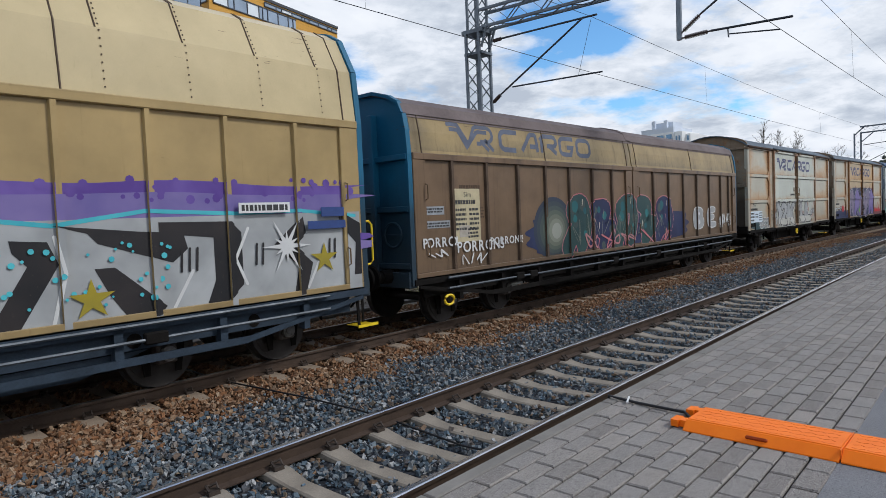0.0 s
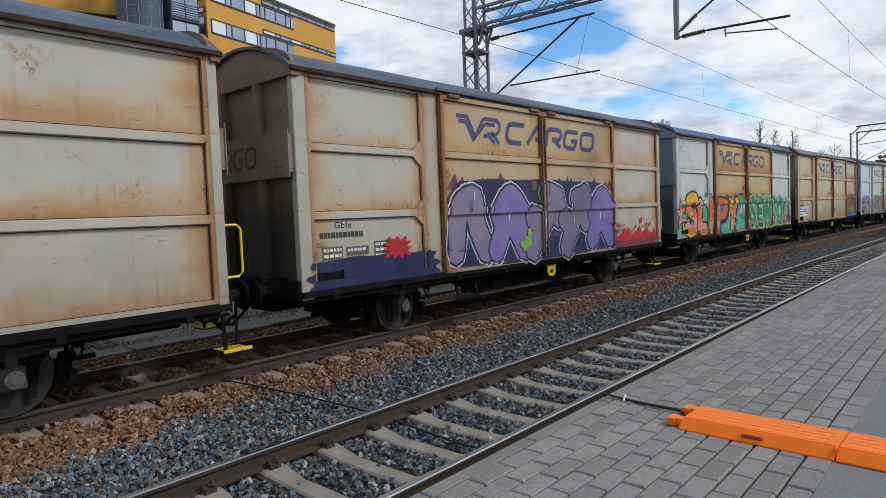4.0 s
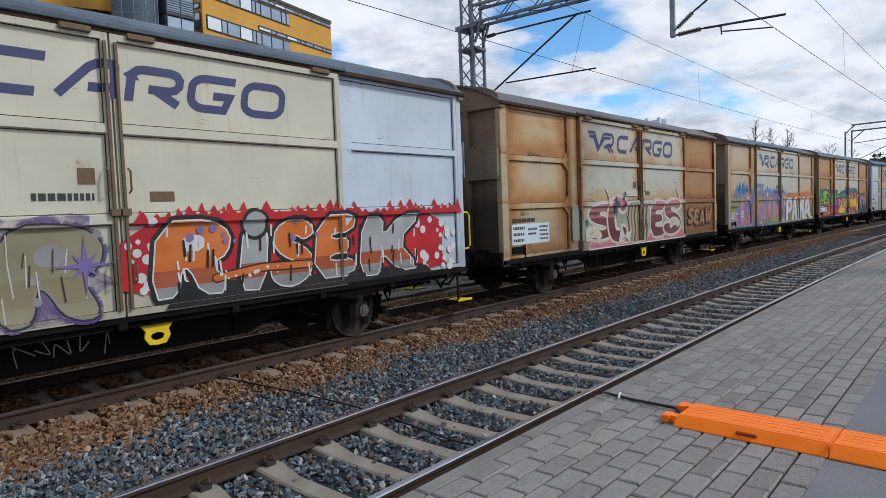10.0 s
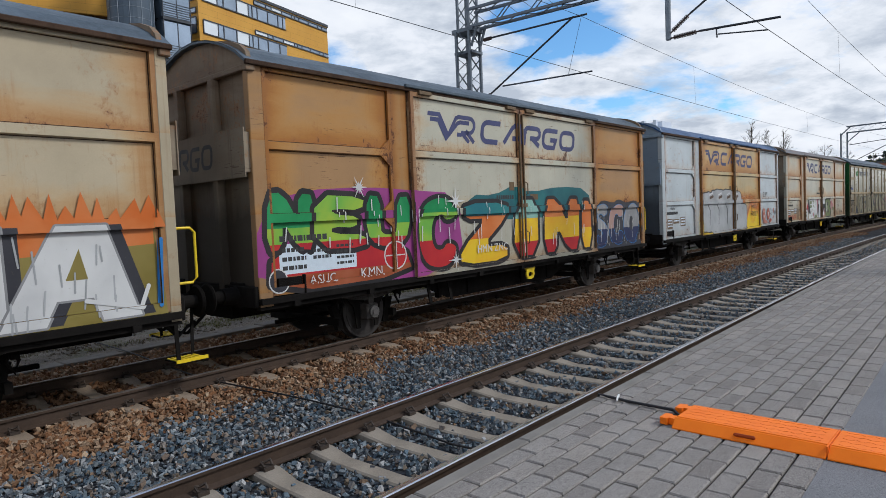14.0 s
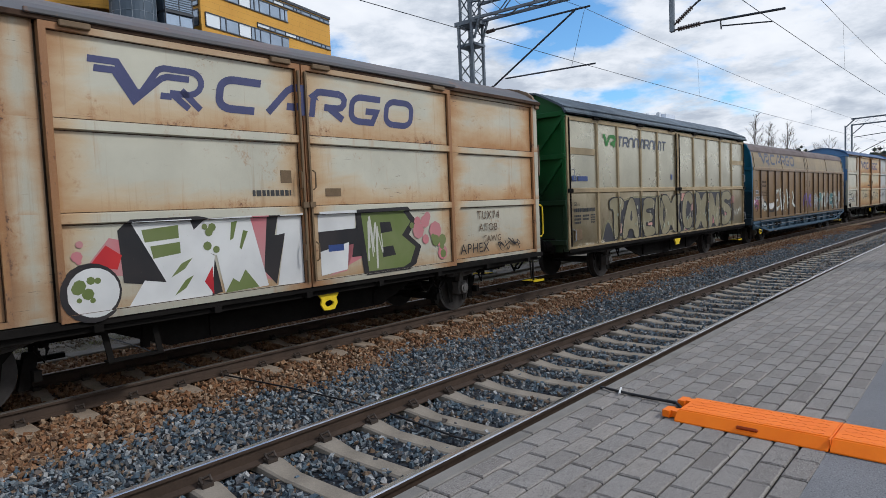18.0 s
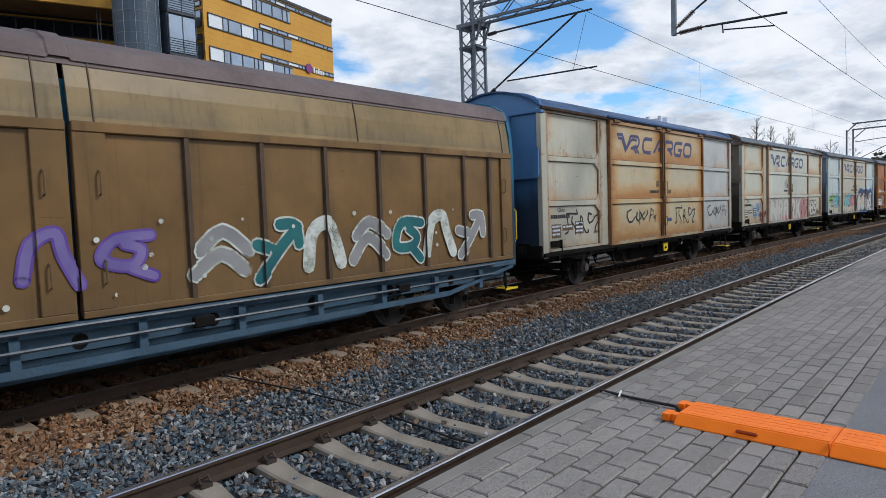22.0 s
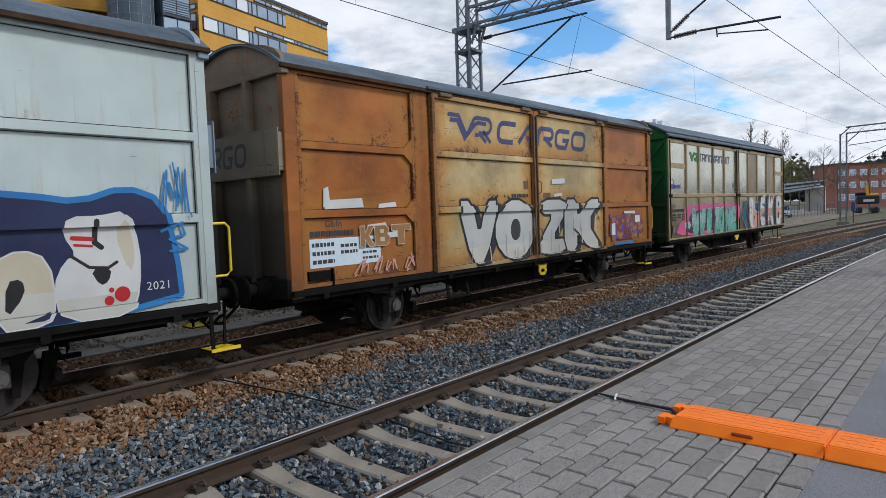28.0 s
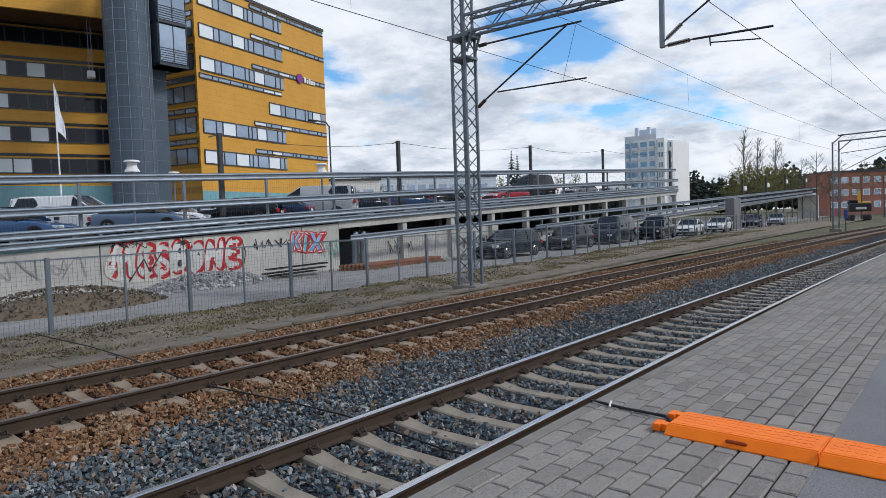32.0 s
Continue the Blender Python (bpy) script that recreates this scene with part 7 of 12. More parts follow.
# ---- the line's masts and wires ----
galv = plain("galvanised_steel", (0.17, 0.2, 0.235), 0.45, 0.5, 0.2, 3, 0, 40)
mast_paint = plain("mast_grey", (0.14, 0.165, 0.195), 0.6, 0.3, 0.25, 2, 0, 40)
dark_tube = plain("dark_tube", (0.05, 0.055, 0.065), 0.5, 0.5, 0.2, 5)
insul = plain("brown_insulator", (0.05, 0.03, 0.025), 0.3, 0, 0.2, 9)
pad_conc = plain("foundation_concrete", (0.2, 0.185, 0.16), 0.9, 0, 0.2, 3, 0.004, 40)


def lattice(p, q, width, height, pitch, n_side=4):
    """The zigzag bars of a lattice box between p and q (axis), as bars on its four faces."""
    p, q = Vector(p), Vector(q)
    d = (q - p)
    l = d.length
    d.normalize()
    s = d.cross(Vector((0, 0, 1)) if abs(d.z) < 0.9 else Vector((1, 0, 0))).normalized()
    u = s.cross(d).normalized()
    cor = [(-1, -1), (1, -1), (1, 1), (-1, 1)]
    legs, braces = [], [[] for _ in range(4)]
    for a, b in cor:
        o = s * (a * width / 2) + u * (b * height / 2)
        legs.append((p + o, q + o))
    n = max(2, int(round(l / pitch)))
    for k in range(4):
        (a, b), (c, e) = cor[k], cor[(k + 1) % 4]
        for i in range(n):
            o0, o1 = s * (a * width / 2) + u * (b * height / 2), s * (c * width / 2) + u * (e * height / 2)
            if i % 2:
                o0, o1 = o1, o0
            braces[k].append((p + d * (l * i / n) + o0, p + d * (l * (i + 1) / n) + o1))
    return legs, braces


def lattice_parts(host, p, q, width, height, pitch, mat, leg=0.075, name="leg"):
    legs, braces = lattice(p, q, width, height, pitch)
    for a, b in legs:
        part(name, Mesh().bar(a, b, leg, leg), mat, host)
    for face in braces:
        for a, b in face:
            part("brace", Mesh().bar(a, b, leg * 0.62, 0.012), mat, host)


def string(me, pts, r=0.006, n=4):
    me.tube(pts, r, n)


PORTAL = 17.3
mast = thing("catenary_mast", "grey lattice steel mast carrying the overhead line", "mast", group="masts")
lattice_parts(mast, (PORTAL, 11.85, -0.16), (PORTAL, 11.85, 7.95), 0.5, 0.62, 0.42, mast_paint, 0.08)
lattice_parts(mast, (PORTAL, 11.85, 7.95), (PORTAL, 11.85, 9.6), 0.42, 0.5, 0.4, mast_paint, 0.07, "upper_leg")
me = Mesh().box(PORTAL - 0.34, PORTAL + 0.34, 11.45, 12.25, 7.88, 8.0)
me.box(PORTAL - 0.3, PORTAL + 0.3, 11.5, 12.2, 7.2, 7.28)
part("head_plate", me, mast_paint, mast)
for s in (-1, 1):
    part("knee_brace", Mesh().bar((PORTAL + s * 0.24, 11.3, 8.1), (PORTAL + s * 0.24, 11.56, 7.4), 0.07, 0.05), mast_paint, mast)
thing("mast_foundation", "square concrete foundation under the lattice mast", "foundation", data=Mesh().box(PORTAL - 0.4, PORTAL + 0.4, 11.4, 12.3, -0.5, -0.16, 0, 0.03), mats=pad_conc)

beam = thing("portal_beam", "lattice steel beam spanning the tracks", "gantry beam")
lattice_parts(beam, (PORTAL, 11.7, 8.3), (PORTAL, -3.0, 8.3), 0.45, 0.55, 0.62, mast_paint, 0.08, "chord")
post2 = thing("catenary_mast", "grey lattice steel mast behind the platform", "mast", group="masts")
lattice_parts(post2, (PORTAL, -3.4, 0.5), (PORTAL, -3.4, 8.6), 0.5, 0.62, 0.45, mast_paint, 0.08)


def rod(name, host, a, b, r, mat, label=""):
    return part(name, Mesh().tube([a, b], r, 8), mat, host, label)


def insulator(host, a, b):
    """A string of ribbed discs."""
    a, b = Vector(a), Vector(b)
    me = Mesh().tube([a, b], 0.022, 6)
    for i in range(9):
        c = a.lerp(b, 0.15 + 0.7 * i / 8)
        e = (b - a).normalized() * 0.018
        me.tube([c - e, c, c + e], 0.06, 8)
    part("insulator", me, insul, host, "ribbed brown insulator")


arm = thing("cantilever", "tubular cantilever arm over the far track", "cantilever", group="cantilevers")
X = PORTAL + 0.05
insulator(arm, (X, 11.3, 7.58), (X, 10.95, 7.6))
rod("top_tube", arm, (X, 10.95, 7.6), (X, 7.72, 7.62), 0.03, dark_tube)
insulator(arm, (X, 11.38, 5.62), (X, 11.05, 5.86))
rod("strut", arm, (X, 11.05, 5.86), (X, 8.13, 7.64), 0.03, dark_tube)
rod("registration_tube", arm, (X, 10.62, 6.02), (X, 7.6, 5.98), 0.024, dark_tube)
rod("dropper", arm, (X, 7.9, 7.55), (X, 8.35, 6.0), 0.006, dark_tube)

arm2 = thing("cantilever", "cantilever arm hung from a drop post over the near track", "cantilever", group="cantilevers")
part("drop_post", Mesh().box(X - 0.06, X + 0.06, 5.36, 5.48, 6.42, 8.05, 0, 0.01), galv, arm2)
insulator(arm2, (X, 5.36, 6.6), (X, 4.85, 7.0))
rod("strut", arm2, (X, 4.85, 7.0), (X, 3.3, 8.0), 0.028, dark_tube)
insulator(arm2, (X, 5.36, 6.46), (X, 4.62, 6.5))
rod("registration_tube", arm2, (X, 4.62, 6.5), (X, 2.75, 6.45), 0.03, dark_tube)
rod("steady_arm", arm2, (X, 4.18, 6.33), (X, 3.03, 6.2), 0.018, dark_tube)
rod("drop_bracket", arm2, (X, 4.22, 6.5), (X, 4.2, 6.25), 0.018, dark_tube)


def wires(lat, z, name, label, sag=0.35, high=1.5, x0=-52.0):
    """Contact wire, sagging carrier and droppers over one track."""
    host = thing(name, label, "overhead line", group="overhead lines")
    spans = [x0 + i * (PORTAL - x0) for i in range(0, 5)]
    for a, b in zip(spans, spans[1:]):
        con, cat = [], []
        for i in range(17):
            u = i / 16
            x = a + (b - a) * u
            con.append((x, lat + bend(x), z))
            cat.append((x, lat + 0.05 + bend(x), z + high - 4 * (high - sag) * 0.55 * u * (1 - u)))
        part("contact_wire", Mesh().tube(con, 0.008, 5), dark_tube, host)
        part("carrier_wire", Mesh().tube(cat, 0.007, 5), dark_tube, host)
        for i in range(2, 16, 4):
            part("dropper", Mesh().tube([con[i], cat[i]], 0.003, 4), dark_tube, host)


wires(8.95, 5.95, "far_overhead_line", "copper overhead wires above the far track", 0.9, 1.62)
wires(4.15, 6.18, "near_overhead_line", "copper overhead wires above the near track", 0.9, 1.8)

m2 = thing("catenary_mast", "grey lattice steel mast further down the line", "mast", group="masts")
lattice_parts(m2, (69.5, 5.9, -0.1), (69.5, 5.9, 8.0), 0.5, 0.62, 0.5, mast_paint, 0.08)
lattice_parts(m2, (69.5, 5.7, 8.3), (69.5, -7.0, 8.6), 0.45, 0.55, 0.8, mast_paint, 0.08, "chord")
part("corner_frame", Mesh().bar((69.5, 6.1, 7.9), (69.5, 5.3, 8.65), 0.12, 0.1).bar((69.5, 5.6, 7.2), (69.5, 4.6, 8.1), 0.1, 0.08), mast_paint, m2)
part("arm", Mesh().tube([(69.5, 5.5, 6.9), (69.5, 1.0, 7.3)], 0.035, 6).tube([(69.5, 5.5, 5.2), (69.5, 1.6, 7.2)], 0.035, 6).tube([(69.5, 4.2, 5.7), (69.5, 0.4, 5.75)], 0.03, 6), dark_tube, m2)
thing("mast_foundation", "square concrete foundation under the far mast", "foundation", data=Mesh().box(69.0, 70.0, 5.4, 6.4, -0.45, -0.1, 0, 0.03), mats=pad_conc)
sig = thing("track_signal", "small dark blue signal on a post by the track", "signal")
part("post", Mesh().tube([(66.5, 4.9, -0.4), (66.5, 4.9, 0.9)], 0.04, 8), dark_tube, sig)
part("head", Mesh().box(66.38, 66.62, 4.74, 5.06, 0.85, 1.7, 0, 0.03), plate_blue, sig, "dark blue signal head")

# ---- cable trough, fence, soil ----
trough = thing("cable_trough", "row of grey concrete cable trough lids in the soil", "cable trough", kind="structure")
lid_conc = plain("dusty_lid_concrete", (0.15, 0.13, 0.105), 0.92, 0, 0.3, 3, 0.004, 40)
lid = Mesh().box(-0.49, 0.49, -0.2, 0.2, -0.06, 0.02, 0, 0.012).data("lid")
for i in range(64):
    x = -1.0 + i * 1.0
    part("lid", lid, lid_conc, trough, m=pose(x, 11.9 + 0.5 * bend(x) + 0.012 * x, -0.25 + random.uniform(-0.012, 0.012), 0, 0, math.degrees(0.5 * slope(x) + 0.012) + random.uniform(-1.2, 1.2)))

fence = thing("mesh_fence", "galvanised wire mesh fence with square posts", "fence")
FENCE_Y, FENCE_H = 15.9, 1.72
thick = Mesh().box(-0.045, 0.045, -0.045, 0.045, 0, FENCE_H + 0.05).data("post")
thin = Mesh().box(-0.022, 0.022, -0.022, 0.022, 0, FENCE_H).data("slim_post")


def fence_line(x):
    return FENCE_Y + (0.0 if x < 45 else -0.0009 * (x - 45) ** 2)


def mesh_field(a, b):
    """One field of welded wire."""
    me = Mesh()
    l = b - a
    y0, y1 = fence_line(a), fence_line(b)
    step = 0.1 if a < 40 else 0.25 if a < 90 else 0.5
    wire = 0.0045 if a < 40 else 0.003
    n = int(l / step)
    for i in range(1, n):
        u = i / n
        me.bar((a + l * u, y0 + (y1 - y0) * u, -0.22), (a + l * u, y0 + (y1 - y0) * u, FENCE_H - 0.32), wire, wire)
    k = int((FENCE_H - 0.1) / step)
    for j in range(k + 1):
        z = -0.22 + j * step
        if z > FENCE_H - 0.3:
            break
        me.bar((a, y0, z), (b, y1, z), wire, wire)
    return me


x = 2.6
i = 0
while x < 190:
    pitch = 3.5
    part("post", thick, galv, fence, m=pose(x, fence_line(x), -0.3))
    part("slim_post", thin, galv, fence, m=pose(x + pitch / 2, fence_line(x + pitch / 2), -0.3))
    part("top_rail", Mesh().bar((x, fence_line(x), FENCE_H - 0.3), (x + pitch, fence_line(x + pitch), FENCE_H - 0.3), 0.04, 0.04), galv, fence)
    ob = part("wire_mesh", mesh_field(x + 0.03, x + pitch - 0.03), mast_paint, fence)
    ob["kind"] = "stuff"
    x += pitch
    i += 1

tuft_green = plain("dry_grass", (0.15, 0.14, 0.055), 0.9, 0, 0.5, 2, 0, 20, world=True)


def tufts(name, x0, x1, y0, y1, n, h, label, seed, z=-0.28):
    """Grass blades and dead stalks, clumped."""
    rng = np.random.RandomState(seed)
    me = Mesh()
    for _ in range(n):
        cx, cy = rng.uniform(x0, x1), rng.uniform(y0, y1)
        if noise.noise(Vector((cx * 0.5, cy * 0.7, seed))) < 0.02:
            continue
        for _ in range(7):
            a, l = rng.uniform(0, 6.28), h * rng.uniform(0.4, 1.2)
            px, py = cx + rng.normal(0, 0.08), cy + rng.normal(0, 0.08)
            dx, dy, w = math.cos(a), math.sin(a), 0.007 + 0.006 * rng.rand()
            me.add([(px - dy * w, py + dx * w, z), (px + dy * w, py - dx * w, z), (px + dx * l * 0.5, py + dy * l * 0.5, z + l)], ((0, 1, 2),))
    thing(name, label, "grass", kind="stuff", data=me, mats=tuft_green)


tufts("dry_grass", 2, 75, 12.5, 16.3, 17000, 0.06, "sparse dry grass and weeds along the fence", 5)
tufts("lane_grass", 18, 36, 20.5, 23.0, 900, 0.16, "grass strip at the foot of the concrete wall", 6, -0.3)
rubble_grey = stones_material("rubble_grey", ((0.25, 0.25, 0.25), (0.45, 0.45, 0.45), (0.35, 0.34, 0.33), (0.6, 0.6, 0.6)))
soil_crumb = stones_material("soil_crumb", ((0.07, 0.052, 0.036), (0.16, 0.115, 0.076), (0.26, 0.225, 0.18), (0.1, 0.08, 0.05), (0.21, 0.155, 0.1)))


def heap(name, cx, cy, rx, ry, h, n, size, mat, label, seed):
    """A heap of broken lumps over a mound."""
    rng = np.random.RandomState(seed)
    me = Mesh()
    g = 10
    me.rows([[(cx + rx * (2 * i / g - 1), cy + ry * (2 * j / g - 1), -0.36 + h * max(0.0, 1 - (2 * i / g - 1) ** 2 - (2 * j / g - 1) ** 2) * (0.75 + 0.3 * noise.noise(Vector((i, j, seed))))) for i in range(g + 1)] for j in range(g + 1)])
    for _ in range(n):
        a, q = rng.uniform(0, 6.28), rng.rand() ** 0.6
        px, py = cx + rx * q * math.cos(a), cy + ry * q * math.sin(a)
        pz = -0.33 + h * (1 - q * q) * 0.95
        s = size * rng.uniform(0.4, 1.5)
        v = [Vector(rng.normal(0, 1, 3)).normalized() * s * rng.uniform(0.7, 1.2) + Vector((px, py, pz)) for _ in range(6)]
        me.add(v, ((0, 2, 4), (2, 1, 4), (1, 3, 4), (3, 0, 4), (2, 0, 5), (1, 2, 5), (3, 1, 5), (0, 3, 5)))
    thing(name, label, "heap", data=me, mats=mat, kind="stuff")




def verge_z(x, y):
    return float(np.interp(y, (12.3, 13.5, 14.6, 15.6, 16.2), (-0.3, -0.27, -0.25, -0.27, -0.31))) + 0.05 * noise.noise(Vector((x * 0.9, y * 0.9, 0)))


def litter(name, x0, x1, y0, y1, n, size, mat, label, seed):
    """Clods and small stones strewn over the verge, thicker in patches and near the track's start."""
    rng = np.random.RandomState(seed)
    me = Mesh()
    for _ in range(n):
        px, py = x0 + (x1 - x0) * rng.rand() ** 1.7, rng.uniform(y0, y1)
        if noise.noise(Vector((px * 0.6, py * 1.1, seed))) < rng.uniform(-0.4, 0.25):
            continue
        c = Vector((px, py, verge_z(px, py) + size * 0.1))
        v = [c + Vector(rng.normal(0, 1, 3)).normalized() * size * rng.uniform(0.4, 1.5) * 0.9 for _ in range(6)]
        me.add(v, ((0, 2, 4), (2, 1, 4), (1, 3, 4), (3, 0, 4), (2, 0, 5), (1, 2, 5), (3, 1, 5), (0, 3, 5)))
    thing(name, label, "soil", data=me, mats=mat, kind="stuff")


litter("verge_litter", 2.0, 62.0, 12.4, 16.1, 16000, 0.04, soil_crumb, "clods of dry soil and small stones on the verge", 17)
heap("soil_heap", 8.2, 20.6, 3.4, 1.5, 0.75, 1500, 0.05, soil_crumb, "heap of dark dug soil by the wall", 7)
heap("rubble_heap", 14.3, 22.3, 3.0, 1.1, 0.6, 2400, 0.075, rubble_grey, "heap of broken grey concrete by the wall", 8)
rail_rust = plain("stacked_rail_rust", (0.2, 0.08, 0.04), 0.8, 0.2, 0.3, 5)
for k in range(7):
    for j in range(2):
        thing("stacked_rail", "rusty rail lying in a stack by the wall", "rail", group="stack of rails", data=Mesh().box(21.3 + 0.15 * k, 28.6 - 0.2 * j, 22.2 - 0.13 * k, 22.3 - 0.13 * k, -0.3 + 0.15 * j, -0.17 + 0.15 * j, 0, 0.01), mats=rail_rust)
for k, (a, b, c) in enumerate(((16.6, 22.6, 0.0), (17.0, 22.4, 0.15), (17.4, 22.7, 0.3))):
    thing("scrap_plank", "bent dark scrap sheet on the rubble", "scrap", group="scrap", data=Mesh().bar((a, b, -0.2 + c), (a + 3.0, b - 0.5, -0.1 + c), 0.4, 0.05), mats=under_black)

# ---- parking deck ----
deck_conc = Nodes("deck_concrete")
_v = deck_conc.at(world=True)
_c = deck_conc.ramp(deck_conc.noise(0.5, 6, 0.65, _v), (0.3, (0.36, 0.35, 0.325)), (0.7, (0.52, 0.51, 0.47)))
_c = deck_conc.mix(deck_conc.ramp(deck_conc.noise(1.0, 6, 0.7, deck_conc.at((3, 3, 0.4), world=True)), (0.5, 0.0), (0.75, 0.55)), _c, (0.25, 0.24, 0.215))
deck_conc.bump(deck_conc.noise(40, 4, 0.6, _v), 0.006, 0.4)
deck_conc = deck_conc.done(_c, 0.9)
RISE = 0.0437


def front(x):
    return 24.0 - 0.05 * (x - 8.0)


def deck_z(x, at8):
    return at8 + RISE * (x - 8.0)


def slab_line(me, x0, x1, off, z0, z1, thick_, at=None):
    """A sloping panel along the deck's front; heights are given at x = 8."""
    a, b = (x0, front(x0) + off), (x1, front(x1) + off)
    v = []
    for (px, py) in (a, b):
        for dy in (0, thick_):
            for z in (z0, z1):
                v.append((px, py + dy, deck_z(px, z)))
    me.add(v, ((0, 1, 3, 2), (4, 6, 7, 5), (0, 4, 5, 1), (2, 3, 7, 6), (0, 2, 6, 4), (1, 5, 7, 3)))
    return me


deck = thing("parking_deck", "grey concrete parking deck on a long ramp", "parking deck", kind="structure")
for a, b in ((-22, -11.3), (-11.25, -0.2), (-0.15, 10.9), (10.95, 20.0), (20.05, 22.35)):
    me = Mesh()
    v = [(px, front(px) + dy, z) for px in (a, b) for dy in (0, 0.3) for z in (-0.45, deck_z(px, 1.39))]
    me.add(v, ((0, 1, 3, 2), (4, 6, 7, 5), (0, 4, 5, 1), (2, 3, 7, 6), (0, 2, 6, 4), (1, 5, 7, 3)))
    part("wall_panel", me, deck_conc, deck)
for a, b in ((24.0, 30.2), (30.25, 36.9)):
    me = Mesh()
    v = [(px, front(px) + 0.3 + dy, z) for px in (a, b) for dy in (0, 0.3) for z in (-0.45, 1.2 + 0.025 * (px - 24))]
    me.add(v, ((0, 1, 3, 2), (4, 6, 7, 5), (0, 4, 5, 1), (2, 3, 7, 6), (0, 2, 6, 4), (1, 5, 7, 3)))
    part("ramp_wall", me, deck_conc, deck)
me = Mesh()
me.rows([[(x, front(x) + d, deck_z(x, 1.52)) for d in (0.02, 16.0, 34.0)] for x in (-22, 8, 40, 70.9)])
me.rows([[(x, front(x) + d, deck_z(x, 1.2)) for d in (0.02, 34.0)] for x in (22.4, 70.9)])
part("deck_slab", me, asphalt, deck)
part("deck_edge", slab_line(slab_line(Mesh(), 22.36, 70.9, -0.02, 1.12, 1.53, 0.35), 22.4, 70.9, 8.0, 0.95, 1.2, 0.4), deck_conc, deck)
part("lower_floor", Mesh().rows([[(x, front(x) + d, -0.28) for d in (0.6, 34.0)] for x in (22.4, 150)]), asphalt, deck)
# assumed walls round the deck's underside, added to keep daylight out
part("back_wall", Mesh().rows([[(x, front(x) + 33.0, z) for z in (-0.4, deck_z(x, 1.19))] for x in (22.3, 45, 70.9)]), deck_conc, deck)
part("inner_wall", Mesh().rows([[(22.38, front(22.4) + d, z) for d in (0.3, 33.0)] for z in (-0.4, deck_z(22.4, 1.19))]), deck_conc, deck)
part("end_wall", Mesh().rows([[(70.8, front(70.8) + d, z) for d in (9.0, 33.0)] for z in (-0.4, deck_z(70.8, 1.19))]), deck_conc, deck)
for k in range(11):
    x = 27.3 + k * 4.35
    part("pillar", Mesh().box(x - 0.2, x + 0.2, front(x) + 0.05, front(x) + 0.45, -0.4, deck_z(x, 1.13), 0, 0.02), deck_conc, deck)
    part("inner_pillar", Mesh().box(x - 0.2, x + 0.2, front(x) + 8.0, front(x) + 8.4, -0.4, deck_z(x, 0.97), 0, 0.02), deck_conc, deck)
# lower ramp further along
part("ramp_slab", Mesh().rows([[(x, front(x) + d, 0.55 + 0.0385 * (x - 40)) for d in (-0.6, 3.6)] for x in (40, 70, 112, 152)]).rows([[(x, front(x) - 0.6, 0.55 + 0.0385 * (x - 40) + dz) for dz in (0, -0.28)] for x in (40, 70, 112, 152)]), deck_conc, deck)
part("ramp_end_wall", Mesh().box(150, 152.4, 16.0, 19.5, -0.4, 4.4), deck_conc, deck)


def guard(x0, x1, off, z8, rise=RISE, name="guard_rail", zat=8.0, step=4.0):
    """A corrugated steel guard rail."""
    prof = ((0.0, -0.155), (-0.035, -0.13), (-0.045, -0.09), (-0.01, -0.03), (-0.01, 0.03), (-0.045, 0.09), (-0.035, 0.13), (0.0, 0.155))
    xs = along(x0, x1, step)
    me = Mesh().rows([[(x, front(x) + off + a, z8 + rise * (x - zat) + b) for a, b in prof] for x in xs])
    me.rows([[(x, front(x) + off + a + 0.008, z8 + rise * (x - zat) + b) for a, b in prof] for x in xs])
    part(name, me, galv, rails)


rails = thing("guard_rails", "rows of galvanised steel guard rails along the deck edge", "guard rail")
for z8, off in ((3.82, 0.1), (2.71, -0.12), (1.95, -0.1), (1.6, -0.12)):
    guard(-22, 71, off, z8)
guard(-22, 71, 17.0, 2.6, name="inner_rail")
for z, x0 in ((1.26, 22.4), (0.62, 40.0), (0.15, 58)):
    guard(x0, 152 if z > 1 else 146, -0.75, z, 0.0358, "ramp_rail", 22.4)
def deck_posts():
    for k in range(24):
        x = -21.2 + k * 3.95
        if x > 71:
            break
        part("rail_post", Mesh().box(x - 0.05, x + 0.05, front(x) + 0.08, front(x) + 0.2, deck_z(x, 1.5), deck_z(x, 3.95)), galv, rails)
        part("post_foot", Mesh().box(x - 0.22, x + 0.22, front(x) + 0.0, front(x) + 0.4, deck_z(x, 1.5), deck_z(x, 1.95), 0, 0.03), deck_conc, rails)
    for k in range(22):
        x = 41 + k * 5.0
        part("ramp_post", Mesh().box(x - 0.06, x + 0.06, front(x) - 0.72, front(x) - 0.6, 0.55 + 0.0385 * (x - 40), 1.3 + 0.0358 * (x - 22.4)), galv, rails)
deck_posts()
screen = Mesh()
x = -22.0
while x < 71:
    screen.bar((x, front(x) + 0.22, deck_z(x, 2.0)), (x, front(x) + 0.22, deck_z(x, 3.95)), 0.0035, 0.0035)
    x += 0.12
for z in (2.1, 2.5, 2.9, 3.3, 3.9):
    screen.bar((-22, front(-22) + 0.22, deck_z(-22, z)), (71, front(71) + 0.22, deck_z(71, z)), 0.007, 0.007)
ob = part("wire_screen", screen, mast_paint, rails)
ob["kind"] = "stuff"
screen2 = Mesh()
x = 84.0
